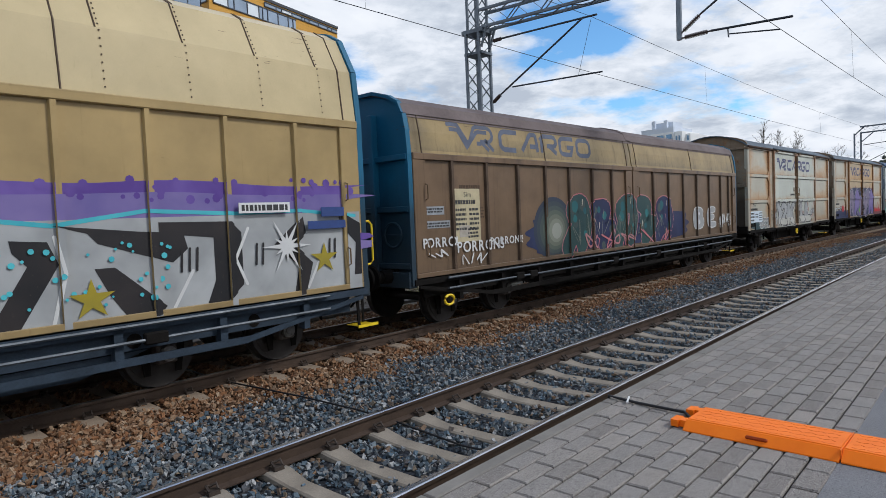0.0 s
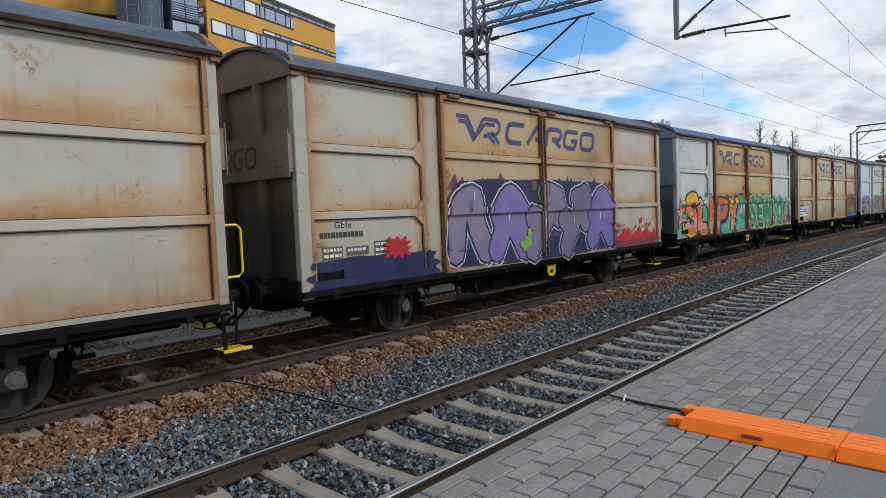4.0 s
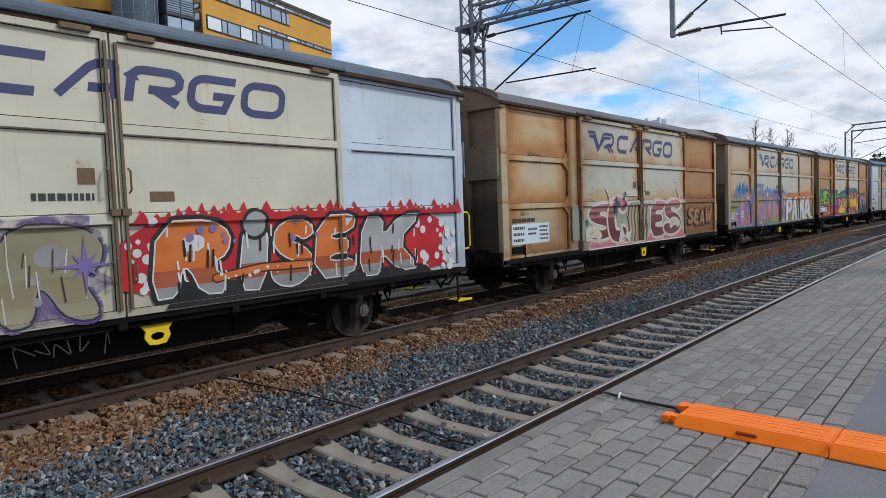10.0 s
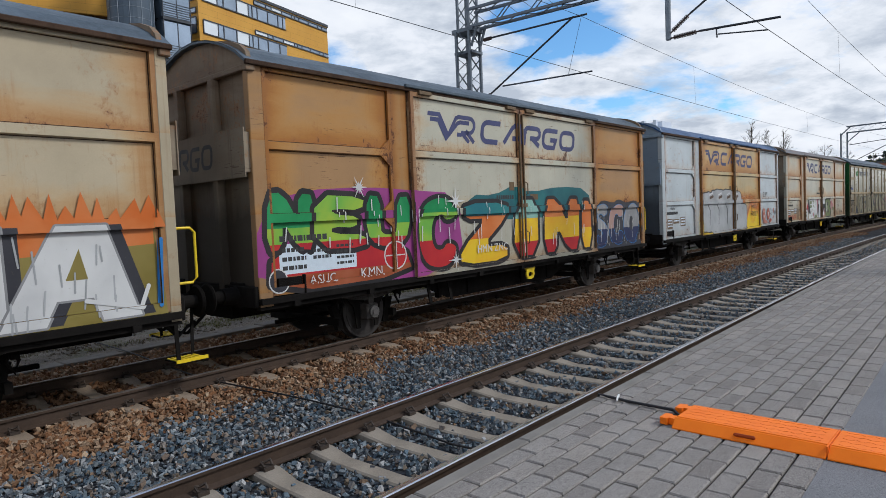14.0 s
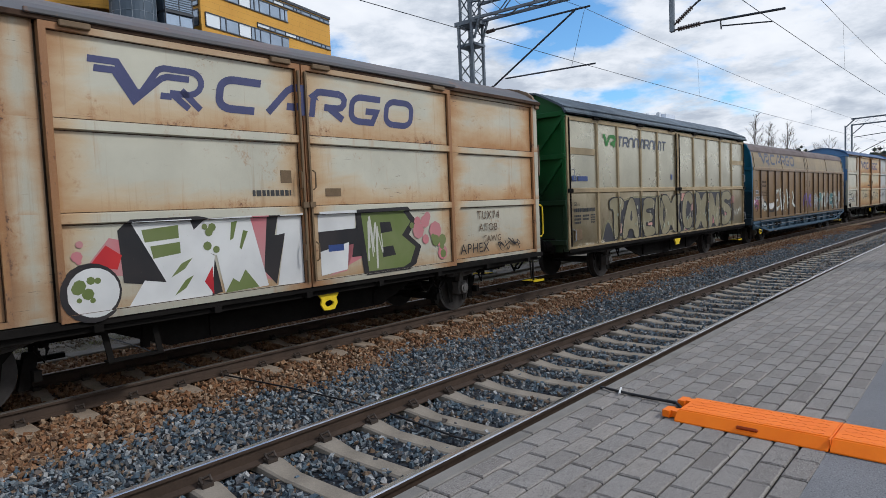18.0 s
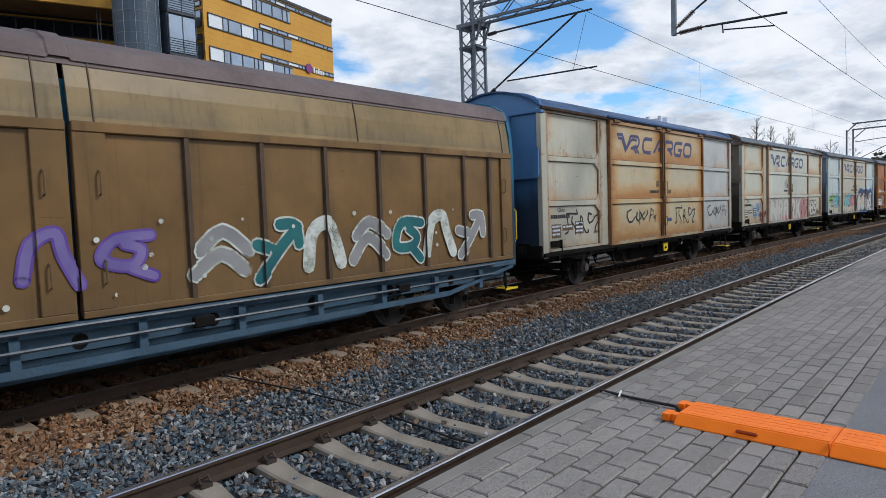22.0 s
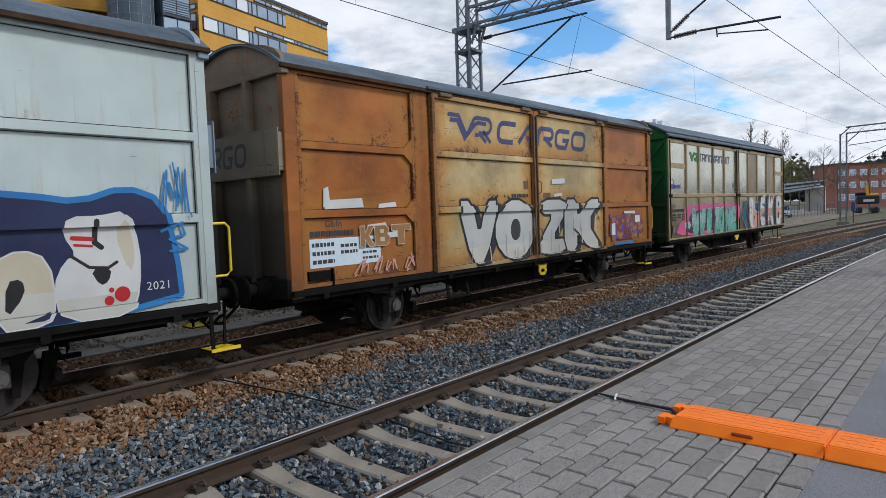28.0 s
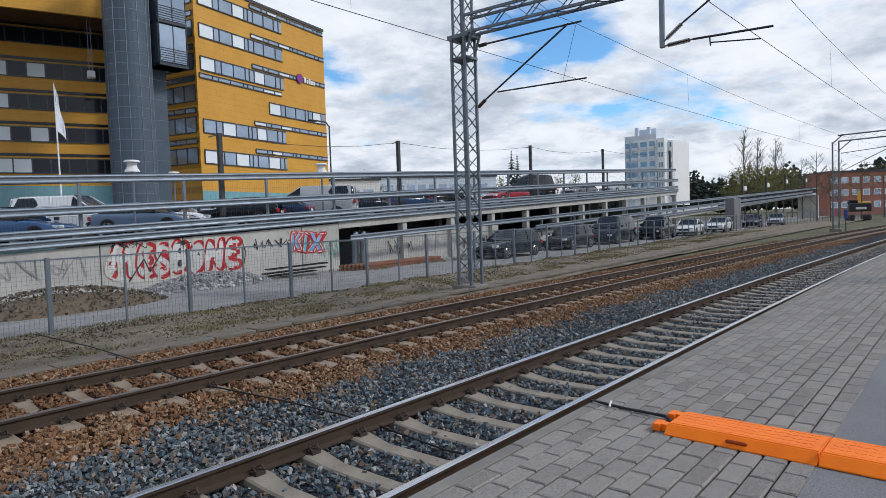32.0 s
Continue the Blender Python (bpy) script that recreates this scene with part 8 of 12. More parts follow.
while x < 151.5:
    screen2.bar((x, front(x) - 0.5, 0.6 + 0.0385 * (x - 40)), (x, front(x) - 0.5, 1.5 + 0.0358 * (x - 22.4)), 0.022, 0.022)
    x += 0.1
ob = part("ramp_screen", screen2, dark_tube, rails)
ob["kind"] = "stuff"
for xa in (23.2, 23.75, 43.9):
    pp = thing("vent_pipe", "bent galvanised pipe standing against the wall", "pipe", group="pipes")
    y = front(xa) - 0.15
    part("pipe", Mesh().tube([(xa, y, -0.35), (xa, y, 1.15), (xa + 0.05, y, 1.32), (xa + 0.2, y + 0.05, 1.42), (xa + 0.5, y + 0.3, 1.44)], 0.13, 12), galv, pp)
    part("flange", Mesh().cyl((xa, y, 0.3), "z", 0.17, 0.05, 14), galv, pp)

pole_dark = plain("pole_dark", (0.06, 0.06, 0.058), 0.7, 0, 0.2, 4)
for k, (x, z) in enumerate(((16.35, 6.1), (27.57, 6.6), (41.8, 7.3), (54.0, 7.8), (70.6, 8.7))):
    lp = thing("deck_lamp_post", "dark square lamp post on the parking deck", "lamp post", group="deck lamp posts")
    part("post", Mesh().box(x - 0.09, x + 0.09, front(x) + 0.5, front(x) + 0.68, deck_z(x, 1.5), z), pole_dark, lp)
    part("arm", Mesh().bar((x, front(x) + 0.59, z - 0.05), (x - 0.5, front(x) + 0.59, z - 0.2), 0.05, 0.05), pole_dark, lp)
for x, z in ((99, 6.3), (113, 7.06), (127, 8.0), (145, 8.7)):
    lp = thing("ramp_lamp_post", "dark slim lamp post beside the ramp", "lamp post", group="ramp lamp posts")
    part("post", Mesh().box(x - 0.12, x + 0.12, front(x) + 0.3, front(x) + 0.54, 0.55 + 0.0385 * (x - 40), z), pole_dark, lp)
    part("lamp_head", Mesh().box(x + 1.0, x + 2.6, front(x) + 0.3, front(x) + 0.6, z - 1.6, z - 0.9, 0, 0.1), mark_white, lp, "pale lamp head")
    part("bracket", Mesh().bar((x, front(x) + 0.42, z - 1.0), (x + 1.4, front(x) + 0.42, z - 1.0), 0.08, 0.08), pole_dark, lp)
span = [(16.35, 6.0), (27.57, 6.5), (41.8, 7.2), (54.0, 7.7), (70.6, 8.6)]
for (xa, za), (xb, zb) in zip(span, span[1:]):
    thing("lamp_cable", "thin cable strung between the deck lamp posts", "cable", group="lamp cables", data=Mesh().tube([(xa + (xb - xa) * u, front(xa + (xb - xa) * u) + 0.59, za + (zb - za) * u - 1.4 * u * (1 - u)) for u in (0, 0.25, 0.5, 0.75, 1)], 0.012, 4), mats=pole_dark)
lane_lamp = thing("street_lamp", "slim grey street lamp with a curved arm", "street lamp")
part("pole", Mesh().tube([(41.2, 43.6, 1.0), (41.2, 43.6, 11.0), (40.9, 43.7, 11.4), (40.0, 44.0, 11.5)], 0.07, 8), pole_dark, lane_lamp)
part("lamp_head", Mesh().box(39.2, 40.1, 43.9, 44.3, 11.4, 11.55, 0, 0.05), pole_dark, lane_lamp)
flag = thing("flagpole", "white flagpole with a hanging white flag", "flagpole")
part("pole", Mesh().tube([(17.02, 41.66, 1.0), (16.97, 41.68, 11.05)], 0.065, 8, 0, 0.035), plain("white_paint", (0.75, 0.75, 0.74), 0.4), flag)
part("flag", Mesh().rows([[(17.02 + u * (0.1 + 0.42 * v), 41.66 + 0.12 * math.sin(v * 9.0 + u * 5.0) * u, 10.9 - 2.7 * v - 0.5 * u) for u in (0, 0.25, 0.5, 0.75, 1.0)] for v in (0, 0.2, 0.4, 0.6, 0.8, 1.0)]), plain("flag_cloth", (0.7, 0.72, 0.76), 0.8), flag, "limp white flag with folds")
for x, y, z in ((13.74, 26.67, 4.5), (21.23, 36.24, 5.0), (22.99, 25.05, 4.7)):
    sl = thing("deck_lamp", "white bell-shaped lamp on a slim post", "lamp", group="deck lamps")
    part("pole", Mesh().tube([(x, y, 1.8), (x, y, z)], 0.05, 8), galv, sl)
    part("shade", Mesh().cyl((x, y, z), "z", 0.32, 0.22, 16, 0, 0.2).cyl((x, y, z + 0.22), "z", 0.2, 0.2, 16).cyl((x, y, z + 0.42), "z", 0.34, 0.08, 16, 0, 0.28), mark_white, sl)
cabin = thing("ticket_cabinet", "grey metal cabinet by the car park", "cabinet")
part("body", Mesh().box(80.2, 83.2, 17.0, 18.0, -0.3, 3.4, 0, 0.05), plain("cabinet_grey", (0.16, 0.16, 0.17), 0.5), cabin)
part("side_panel", Mesh().box(83.25, 83.9, 17.0, 18.0, -0.3, 3.3, 0, 0.05), galv, cabin)

# ---- parked cars ----
car_glass = plain("car_glass", (0.008, 0.012, 0.018), 0.03, 0.0, 0.1, 2, spec=0.3)
tyre = plain("tyre_black", (0.02, 0.02, 0.02), 0.85, 0, 0.2, 6)
alloy = plain("alloy_rim", (0.45, 0.46, 0.48), 0.3, 0.9, 0.15, 8)
lamp_red = plain("tail_lamp", (0.45, 0.02, 0.02), 0.2, 0, 0.1, 5)
lamp_clear = plain("headlamp", (0.7, 0.72, 0.75), 0.1, 0.2, 0.1, 5)
trim_black = plain("black_trim", (0.03, 0.03, 0.032), 0.6, 0, 0.2, 6)


def car_paint(name, c):
    return plain(name, c, 0.08, 0.0, 0.06, 2, spec=0.22)


CAR_SHAPES = {
    # outline of body and of cabin (x from the tail, z), width, length, wheel positions
    "estate": dict(l=4.7, w=1.84, body=((0.0, 0.35), (0.02, 0.75), (0.12, 0.95), (2.9, 0.96), (3.9, 0.84), (4.55, 0.68), (4.7, 0.48), (4.66, 0.3)), cab=((0.1, 0.95), (0.5, 1.42), (1.2, 1.47), (2.3, 1.45), (3.15, 0.96))),
    "saloon": dict(l=4.6, w=1.8, body=((0.0, 0.35), (0.02, 0.8), (0.15, 0.98), (0.8, 1.0), (3.0, 0.95), (3.9, 0.84), (4.45, 0.66), (4.6, 0.45), (4.55, 0.3)), cab=((0.5, 1.0), (1.15, 1.38), (2.0, 1.43), (2.45, 1.4), (3.2, 0.95))),
    "suv": dict(l=4.6, w=1.9, body=((0.0, 0.45), (0.02, 0.9), (0.08, 1.05), (3.1, 1.07), (4.2, 0.98), (4.5, 0.82), (4.6, 0.55), (4.55, 0.38)), cab=((0.08, 1.05), (0.35, 1.6), (1.0, 1.68), (2.4, 1.66), (3.25, 1.07))),
    "van": dict(l=5.2, w=1.95, body=((0.0, 0.4), (0.02, 1.0), (0.06, 1.2), (3.9, 1.2), (4.7, 1.05), (5.1, 0.8), (5.2, 0.5), (5.15, 0.35)), cab=((0.04, 1.2), (0.14, 1.9), (0.5, 1.98), (3.2, 1.96), (4.35, 1.2))),
    "highvan": dict(l=5.4, w=2.0, body=((0.0, 0.4), (0.02, 1.0), (0.04, 1.3), (4.4, 1.3), (5.0, 1.1), (5.3, 0.85), (5.4, 0.5), (5.35, 0.35)), cab=((0.03, 1.3), (0.08, 2.35), (0.5, 2.5), (3.4, 2.45), (3.9, 2.2), (4.75, 1.3))),
    "pickup": dict(l=5.3, w=1.9, body=((0.0, 0.55), (0.0, 1.05), (0.05, 1.1), (3.6, 1.12), (4.9, 1.02), (5.2, 0.85), (5.3, 0.6), (5.25, 0.45)), cab=((1.7, 1.12), (1.95, 1.72), (2.4, 1.8), (3.2, 1.78), (4.0, 1.12))),
}


def car_meshes(kind):
    sp = CAR_SHAPES[kind]
    l, w = sp["l"], sp["w"]
    h = w / 2
    def line_at(outline, x):
        """Height of an outline's upper side at x."""
        pts = sorted(outline)
        for (a, b), (c, d) in zip(pts, pts[1:]):
            if a <= x <= c and c - a > 1e-6:
                return b + (d - b) * (x - a) / (c - a)
        return pts[-1][1] if x > pts[-1][0] else pts[0][1]
    def half(x):
        e = abs(2 * x / l - 1)
        return h * (1 - 0.07 * e ** 4) - 0.2 * max(0.0, e - 0.93) / 0.07
    # body: a ring of points at each station, drawn in at sill, shoulder and ends
    upper = sp["body"][1:-1]
    rows = []
    for x in [0.0, 0.05, 0.14, 0.3, 0.6] + [0.9 + (l - 1.8) * i / 8 for i in range(9)] + [l - 0.6, l - 0.3, l - 0.14, l - 0.05, l]:
        q, top = half(x), line_at(upper, x)
        low = 0.26 + (0.1 if x < 0.1 or x > l - 0.1 else 0.0)
        side = [(q - 0.1, low), (q - 0.02, low + 0.07), (q, low + 0.35 * (top - low)), (q - 0.012, low + 0.62 * (top - low)), (q - 0.004, low + 0.78 * (top - low)), (q - 0.05, top - 0.035), (q - 0.13, top - 0.004), (q * 0.5, top + 0.012)]
        rows.append([(x - l / 2, y, z) for y, z in side] + [(x - l / 2, -y, z) for y, z in side[::-1]])
    body = Mesh().rows(rows, 0, True)
    n = len(rows[0])
    body.add(rows[0], (tuple(range(n)),)).add(rows[-1], (tuple(range(n))[::-1],))
    # glass house
    cab = sp["cab"]
    belt = cab[0][1]
    rows = []
    for x in sorted({p[0] for p in cab} | {cab[0][0] + (cab[-1][0] - cab[0][0]) * i / 12 for i in range(13)}):
        q, top = half(x) - 0.06, line_at(cab, x)
        k = (top - belt) / 0.5
        side = [(q, belt - 0.04), (q - 0.07 * k, belt + 0.5 * (top - belt)), (q - 0.16 * k, top - 0.04 * k), (q - 0.24 * k, top), (q * 0.4, top + 0.015 * k)]
        rows.append([(x - l / 2, y, z) for y, z in side] + [(x - l / 2, -y, z) for y, z in side[::-1]])
    glass = Mesh().rows(rows)
    # roof skin, pillars
    roof = Mesh()
    peak = max(q for _, q in cab)
    xs = [p[0] for p in cab if p[1] > peak - 0.14]
    rows = []
    for i in range(9):
        x = min(xs) + (max(xs) - min(xs)) * i / 8
        q, top = half(x) - 0.06, line_at(cab, x)
        k = (top - belt) / 0.5
        side = [(q - 0.155 * k, top - 0.045 * k), (q - 0.24 * k, top + 0.012), (q * 0.4, top + 0.03)]
        rows.append([(x - l / 2, y, z) for y, z in side] + [(x - l / 2, -y, z) for y, z in side[::-1]])
    roof.rows(rows)
    for s in (-1, 1):
        for (x0, z0), (x1, z1) in ((cab[0], cab[1]), (cab[-1], cab[-2])):
            roof.bar((x0 - l / 2, s * (half(x0) - 0.08), z0), (x1 - l / 2, s * (half(x1) - 0.24 * (z1 - belt) / 0.5 + 0.02), z1 + 0.005), 0.07, 0.05)
        xm = (cab[0][0] + cab[-1][0]) / 2
        roof.bar((xm - l / 2, s * (half(xm) - 0.055), belt), (xm - 0.05 - l / 2, s * (half(xm) - 0.2 * (peak - belt) / 0.5), peak - 0.03), 0.06, 0.04)
        if kind in ("van", "highvan"):
            k = (peak - belt) / 0.5
            roof.rows([[(x - l / 2, s * (half(x) - 0.05 + f * 0.0), belt - 0.02), (x - l / 2, s * (half(x) - 0.055 - 0.07 * k), belt + 0.5 * (peak - belt)), (x - l / 2, s * (half(x) - 0.055 - 0.16 * k), peak - 0.05)] for x, f in ((cab[1][0] + 0.1, 0), (l * 0.35, 0), (l * 0.62, 0))])
    skirt = Mesh().box(-l / 2 + 0.05, l / 2 - 0.05, -h + 0.06, h - 0.06, 0.2, 0.36, 0, 0.03)
    return body, glass, roof, skirt


def wheel_mesh(r=0.32):
    return Mesh().cyl((0, -0.1, 0), "y", r, 0.2, 20)


def rim_mesh(r=0.32):
    me = Mesh()
    for s in (-1, 1):
        me.cyl((0, s * 0.1, 0), "y", r * 0.2, s * 0.008, 10)
        for i in range(5):
            a = i * 2 * math.pi / 5
            me.bar((math.cos(a) * r * 0.1, s * 0.105, math.sin(a) * r * 0.1), (math.cos(a) * r * 0.66, s * 0.105, math.sin(a) * r * 0.66), 0.055, 0.02)
        me.tube([(math.cos(i * math.pi / 8) * r * 0.68, s * 0.103, math.sin(i * math.pi / 8) * r * 0.68) for i in range(17)], 0.016, 5)
    return me


def car(kind, paint, x, y, z, turn, label, size=1.0):
    c = thing({"van": "van", "highvan": "van", "pickup": "pickup_truck"}.get(kind, "car"), label, {"van": "van", "highvan": "van", "pickup": "pickup"}.get(kind, "car"), pose(x, y, z, 0, 0, turn) @ Matrix.Scale(size, 4), group="parked cars")
    sp = CAR_SHAPES[kind]
    l, h = sp["l"], sp["w"] / 2
    for key in ("body", "glass", "roof", "skirt"):
        if key + ":car" + kind not in SHARED:
            for k, me in zip(("body", "glass", "roof", "skirt"), car_meshes(kind)):
                SHARED[k + ":car" + kind] = me.data(k, k != "skirt")
    part("body", SHARED["body:car" + kind], paint, c)
    part("glazing", SHARED["glass:car" + kind], car_glass, c, "dark tinted windows")
    part("roof", SHARED["roof:car" + kind], paint, c)
    part("skirt", SHARED["skirt:car" + kind], trim_black, c)
    r = 0.38 if kind in ("pickup", "suv") else 0.33
    for sx in (-l * 0.29, l * 0.31):
        for sy in (-1, 1):
            wh = part("wheel", shared("wheel:%.2f" % r, lambda: wheel_mesh(r)), tyre, c, m=pose(sx, sy * (h - 0.09), r))
            part("rim", shared("rim:%.2f" % r, lambda: rim_mesh(r)), alloy, wh, "bright spoked rim")
            part("wheel_arch", shared("wheel_arch:%.2f" % r, lambda: Mesh().cyl((0, -0.02, 0), "y", r * 1.16, 0.04, 20)), trim_black, c, m=pose(sx, sy * (h - 0.012), r + 0.02))
    zt = sp["body"][2][1] - 0.2
    for sy in (-1, 1):
        part("tail_lamp", Mesh().box(-l / 2 - 0.012, -l / 2 + 0.12, sy * (h - 0.2) - 0.13, sy * (h - 0.2) + 0.13, zt - 0.1, zt + 0.1, 0, 0.02), lamp_red, c)
        part("headlamp", Mesh().box(l / 2 - 0.3, l / 2 - 0.04, sy * (h - 0.28) - 0.17, sy * (h - 0.28) + 0.17, 0.6, 0.73, 0, 0.03), lamp_clear, c)
        part("mirror", Mesh().box(l * 0.18, l * 0.18 + 0.16, sy * (h + 0.1) - 0.08, sy * (h + 0.1) + 0.08, sp["cab"][0][1] - 0.02, sp["cab"][0][1] + 0.13, 0, 0.03), trim_black, c)
    part("grille", Mesh().box(l / 2 - 0.08, l / 2 + 0.012, -0.45, 0.45, 0.48, 0.66, 0, 0.02), trim_black, c)
    part("plate", Mesh().box(-l / 2 - 0.02, -l / 2, -0.26, 0.26, 0.62, 0.74), mark_white, c, "blank white plate")
    return c


P_DARK, P_BLACK, P_NAVY, P_BLUE = car_paint("car_dark_grey", (0.01, 0.015, 0.024)), car_paint("car_black", (0.008, 0.009, 0.011)), car_paint("car_navy", (0.025, 0.045, 0.1)), car_paint("car_blue", (0.06, 0.13, 0.27))
P_WHITE, P_SILVER, P_RED, P_GREY = car_paint("car_white", (0.72, 0.72, 0.72)), car_paint("car_silver", (0.4, 0.41, 0.42)), car_paint("car_red", (0.3, 0.02, 0.03)), car_paint("car_grey", (0.16, 0.17, 0.18))
P_STEEL = car_paint("car_steel_blue", (0.14, 0.2, 0.29))
# beside the lane, noses towards the platform
for kind, paint, x, y, turn, label in (
        ("estate", P_DARK, 32.2, 19.3, 178, "dark grey estate car parked by the fence"),
        ("estate", P_BLACK, 40.7, 19.4, 181, "black estate car parked by the fence"),
        ("van", P_DARK, 48.2, 19.2, 181, "dark grey people carrier parked by the fence"),
        ("pickup", P_BLACK, 56.0, 18.2, 182, "black pickup truck parked by the fence"),
        ("saloon", P_WHITE, 63.0, 17.4, 184, "white hatchback car parked by the fence"),
        ("saloon", P_WHITE, 72.4, 16.9, 180, "white saloon car parked by the fence"),
        ("estate", P_BLACK, 88.5, 16.6, 184, "black car parked beyond the grey cabinet"),
        ("saloon", P_SILVER, 97.0, 15.2, 184, "pale silver car parked beyond the grey cabinet"),
        ("suv", P_DARK, 44.0, 27.0, 205, "dark car in the shade under the deck"),
        ("saloon", P_BLACK, 52.0, 27.5, 205, "black car in the shade under the deck"),
        ("estate", P_GREY, 60.0, 27.2, 205, "grey car in the shade under the deck")):
    car(kind, paint, x, y, -0.3 if y < 24 else -0.28, turn, label, 1.07 if y < 24 else 1.0)
for kind, paint, x, off, turn, label in (
        ("estate", P_BLUE, 9.4, 3.2, -58, "blue estate car on the parking deck"),
        ("van", P_WHITE, 13.4, 8.2, -58, "white van on the parking deck"),
        ("saloon", P_STEEL, 15.0, 4.4, -58, "pale blue saloon car on the parking deck"),
        ("saloon", P_WHITE, 18.0, 7.5, -58, "white car on the parking deck"),
        ("estate", P_BLACK, 20.2, 5.2, 128, "black estate car on the parking deck"),
        ("saloon", P_NAVY, 22.6, 5.6, 126, "dark blue car on the parking deck"),
        ("van", P_SILVER, 25.8, 5.8, 128, "silver van on the parking deck"),
        ("estate", P_DARK, 29.8, 5.6, -18, "dark grey car on the parking deck"),
        ("estate", P_NAVY, 34.8, 6.2, -18, "dark blue car on the parking deck"),
        ("estate", P_BLACK, 39.6, 6.5, -15, "black estate car on the parking deck"),
        ("saloon", P_RED, 45.2, 5.0, 172, "dark red car on the parking deck"),
        ("highvan", P_BLACK, 53.5, 7.5, 172, "black high van on the parking deck"),
        ("saloon", P_GREY, 58.6, 5.2, 175, "grey car on the parking deck"),
        ("estate", P_SILVER, 66.0, 4.8, 176, "silver estate car on the parking deck")):
    car(kind, paint, x, front(x) + off, deck_z(x, 1.52), turn, label)

# ---- buildings beyond ----
ochre = Nodes("ochre_cladding")
_v = ochre.at()
_c = ochre.ramp(ochre.noise(0.4, 4, 0.55, _v), (0.3, (0.54, 0.26, 0.02)), (0.7, (0.62, 0.32, 0.035)))
_w = ochre.node("TexBrick", Scale=1.0, Mortar_Size=0.012, Brick_Width=2.4, Row_Height=0.6)
_w.inputs["Color1"].default_value = _w.inputs["Color2"].default_value = (1, 1, 1, 1)
_w.inputs["Mortar"].default_value = (0.45, 0.45, 0.45, 1)
_sx, _sy, _sz = ochre.sep(_v)
_cb = ochre.node("CombineXYZ")
ochre.link(_sx, _cb.inputs[0])
ochre.link(_sz, _cb.inputs[1])
ochre.link(_cb.outputs[0], _w.inputs["Vector"])
_c = ochre.mix(0.6, _c, _w.outputs[0], "MULTIPLY")
ochre = ochre.done(_c, 0.55)
steel_clad = plain("steel_cladding", (0.075, 0.1, 0.13), 0.5, 0.1, 0.15, 0.6)
dark_band = plain("dark_band", (0.035, 0.04, 0.05), 0.3, 0, 0.2, 1)
office_glass = plain("coated_office_glass", (0.3, 0.37, 0.46), 0.05, 0.62, 0.35, 0.3, spec=0.9)
# wing glass darkened in colour for the deep soffit it mirrors
soffit_glass = plain("soffit_glass", (0.012, 0.016, 0.022), 0.06, 0.0, 0.4, 0.4, spec=0.35)
blind = plain("white_blind", (0.72, 0.77, 0.8), 0.5, 0, 0.08, 0.5)
aqua = plain("aqua_glass", (0.16, 0.34, 0.38), 0.15, 0, 0.2, 0.6)
white_paint = plain("white_lamp_paint", (0.7, 0.7, 0.7), 0.4, 0, 0.1, 2)
soffit = plain("timber_soffit", (0.13, 0.07, 0.035), 0.6, 0, 0.25, 1)

office = thing("office_building", "tall ochre office block with dark window bands", "office building", pose(34.95, 54.8, 0, 0, 0, math.degrees(math.atan2(3.6, 19.75))))
L = 20.1
part("main_wall", Mesh().box(0, L, 0, 16, 0, 25.6), ochre, office)
part("parapet", Mesh().box(-0.1, L + 0.1, -0.1, 16.1, 25.6, 25.9), dark_band, office)
part("roof_plant", Mesh().box(3, 12, 4, 12, 25.9, 30.0), steel_clad, office)
rnd = random.Random(9)


def band(u0, u1, z0, z1, y=-0.03, host=office, name="window"):
    """A strip of windows: dark frame proud of the wall, panes set back in it, some with blinds."""
    wdw = part(name, Mesh().box(u0, u1, y - 0.08, y + 0.03, z0, z0 + 0.1).box(u0, u1, y - 0.08, y + 0.03, z1 - 0.1, z1), dark_band, host)
    a, k = u0, 0
    while a < u1 - 0.3:
        wide = min((1.75, 0.8, 1.75, 1.75, 0.55, 0.8, 1.6)[k % 7] * rnd.uniform(0.92, 1.08), u1 - a)
        wide = u1 - a if u1 - a - wide < 0.4 else wide
        part("pane", Mesh().box(a + 0.05, a + wide - 0.05, y - 0.02, y + 0.01, z0 + 0.1, z1 - 0.1), blind if rnd.random() < 0.4 and wide > 1 else office_glass, wdw)
        part("mullion", Mesh().box(a - 0.05, a + 0.05, y - 0.07, y + 0.02, z0 + 0.1, z1 - 0.1), dark_band, wdw)
        a, k = a + wide, k + 1


FL = [8.2, 11.15, 14.15, 17.15, 20.3, 23.4]
for k, z in enumerate(FL):
    shift = k == 2
    if shift:
        band(9.9, 19.9, z, z + 1.35)
        band(0.3, 12.0, z + 2.25, z + 2.75)
    else:
        band(0.5, 12.4, z, z + 1.4)
        band(7.5, 20.0, z + 1.55, z + 2.05)
me = Mesh().box(0.0, 20.1, -0.05, 0.0, 0, 5.6)
part("shop_front", me, aqua, office, "pale aqua glazed ground floor")
# company sign: a violet disc and a row of pale bars
sg = part("sign", Mesh().cyl((15.2, -0.2, 19.0), "y", 0.55, 0.15, 18), plain("sign_violet", (0.2, 0.03, 0.2), 0.4), office, "violet round company sign")
me = Mesh()
for i in range(5):
    me.box(16.0 + i * 0.42, 16.3 + i * 0.42, -0.15, -0.05, 18.65, 19.0 + (0.3 if i in (0, 2) else 0.1))
part("sign_bars", me, mark_white, sg)
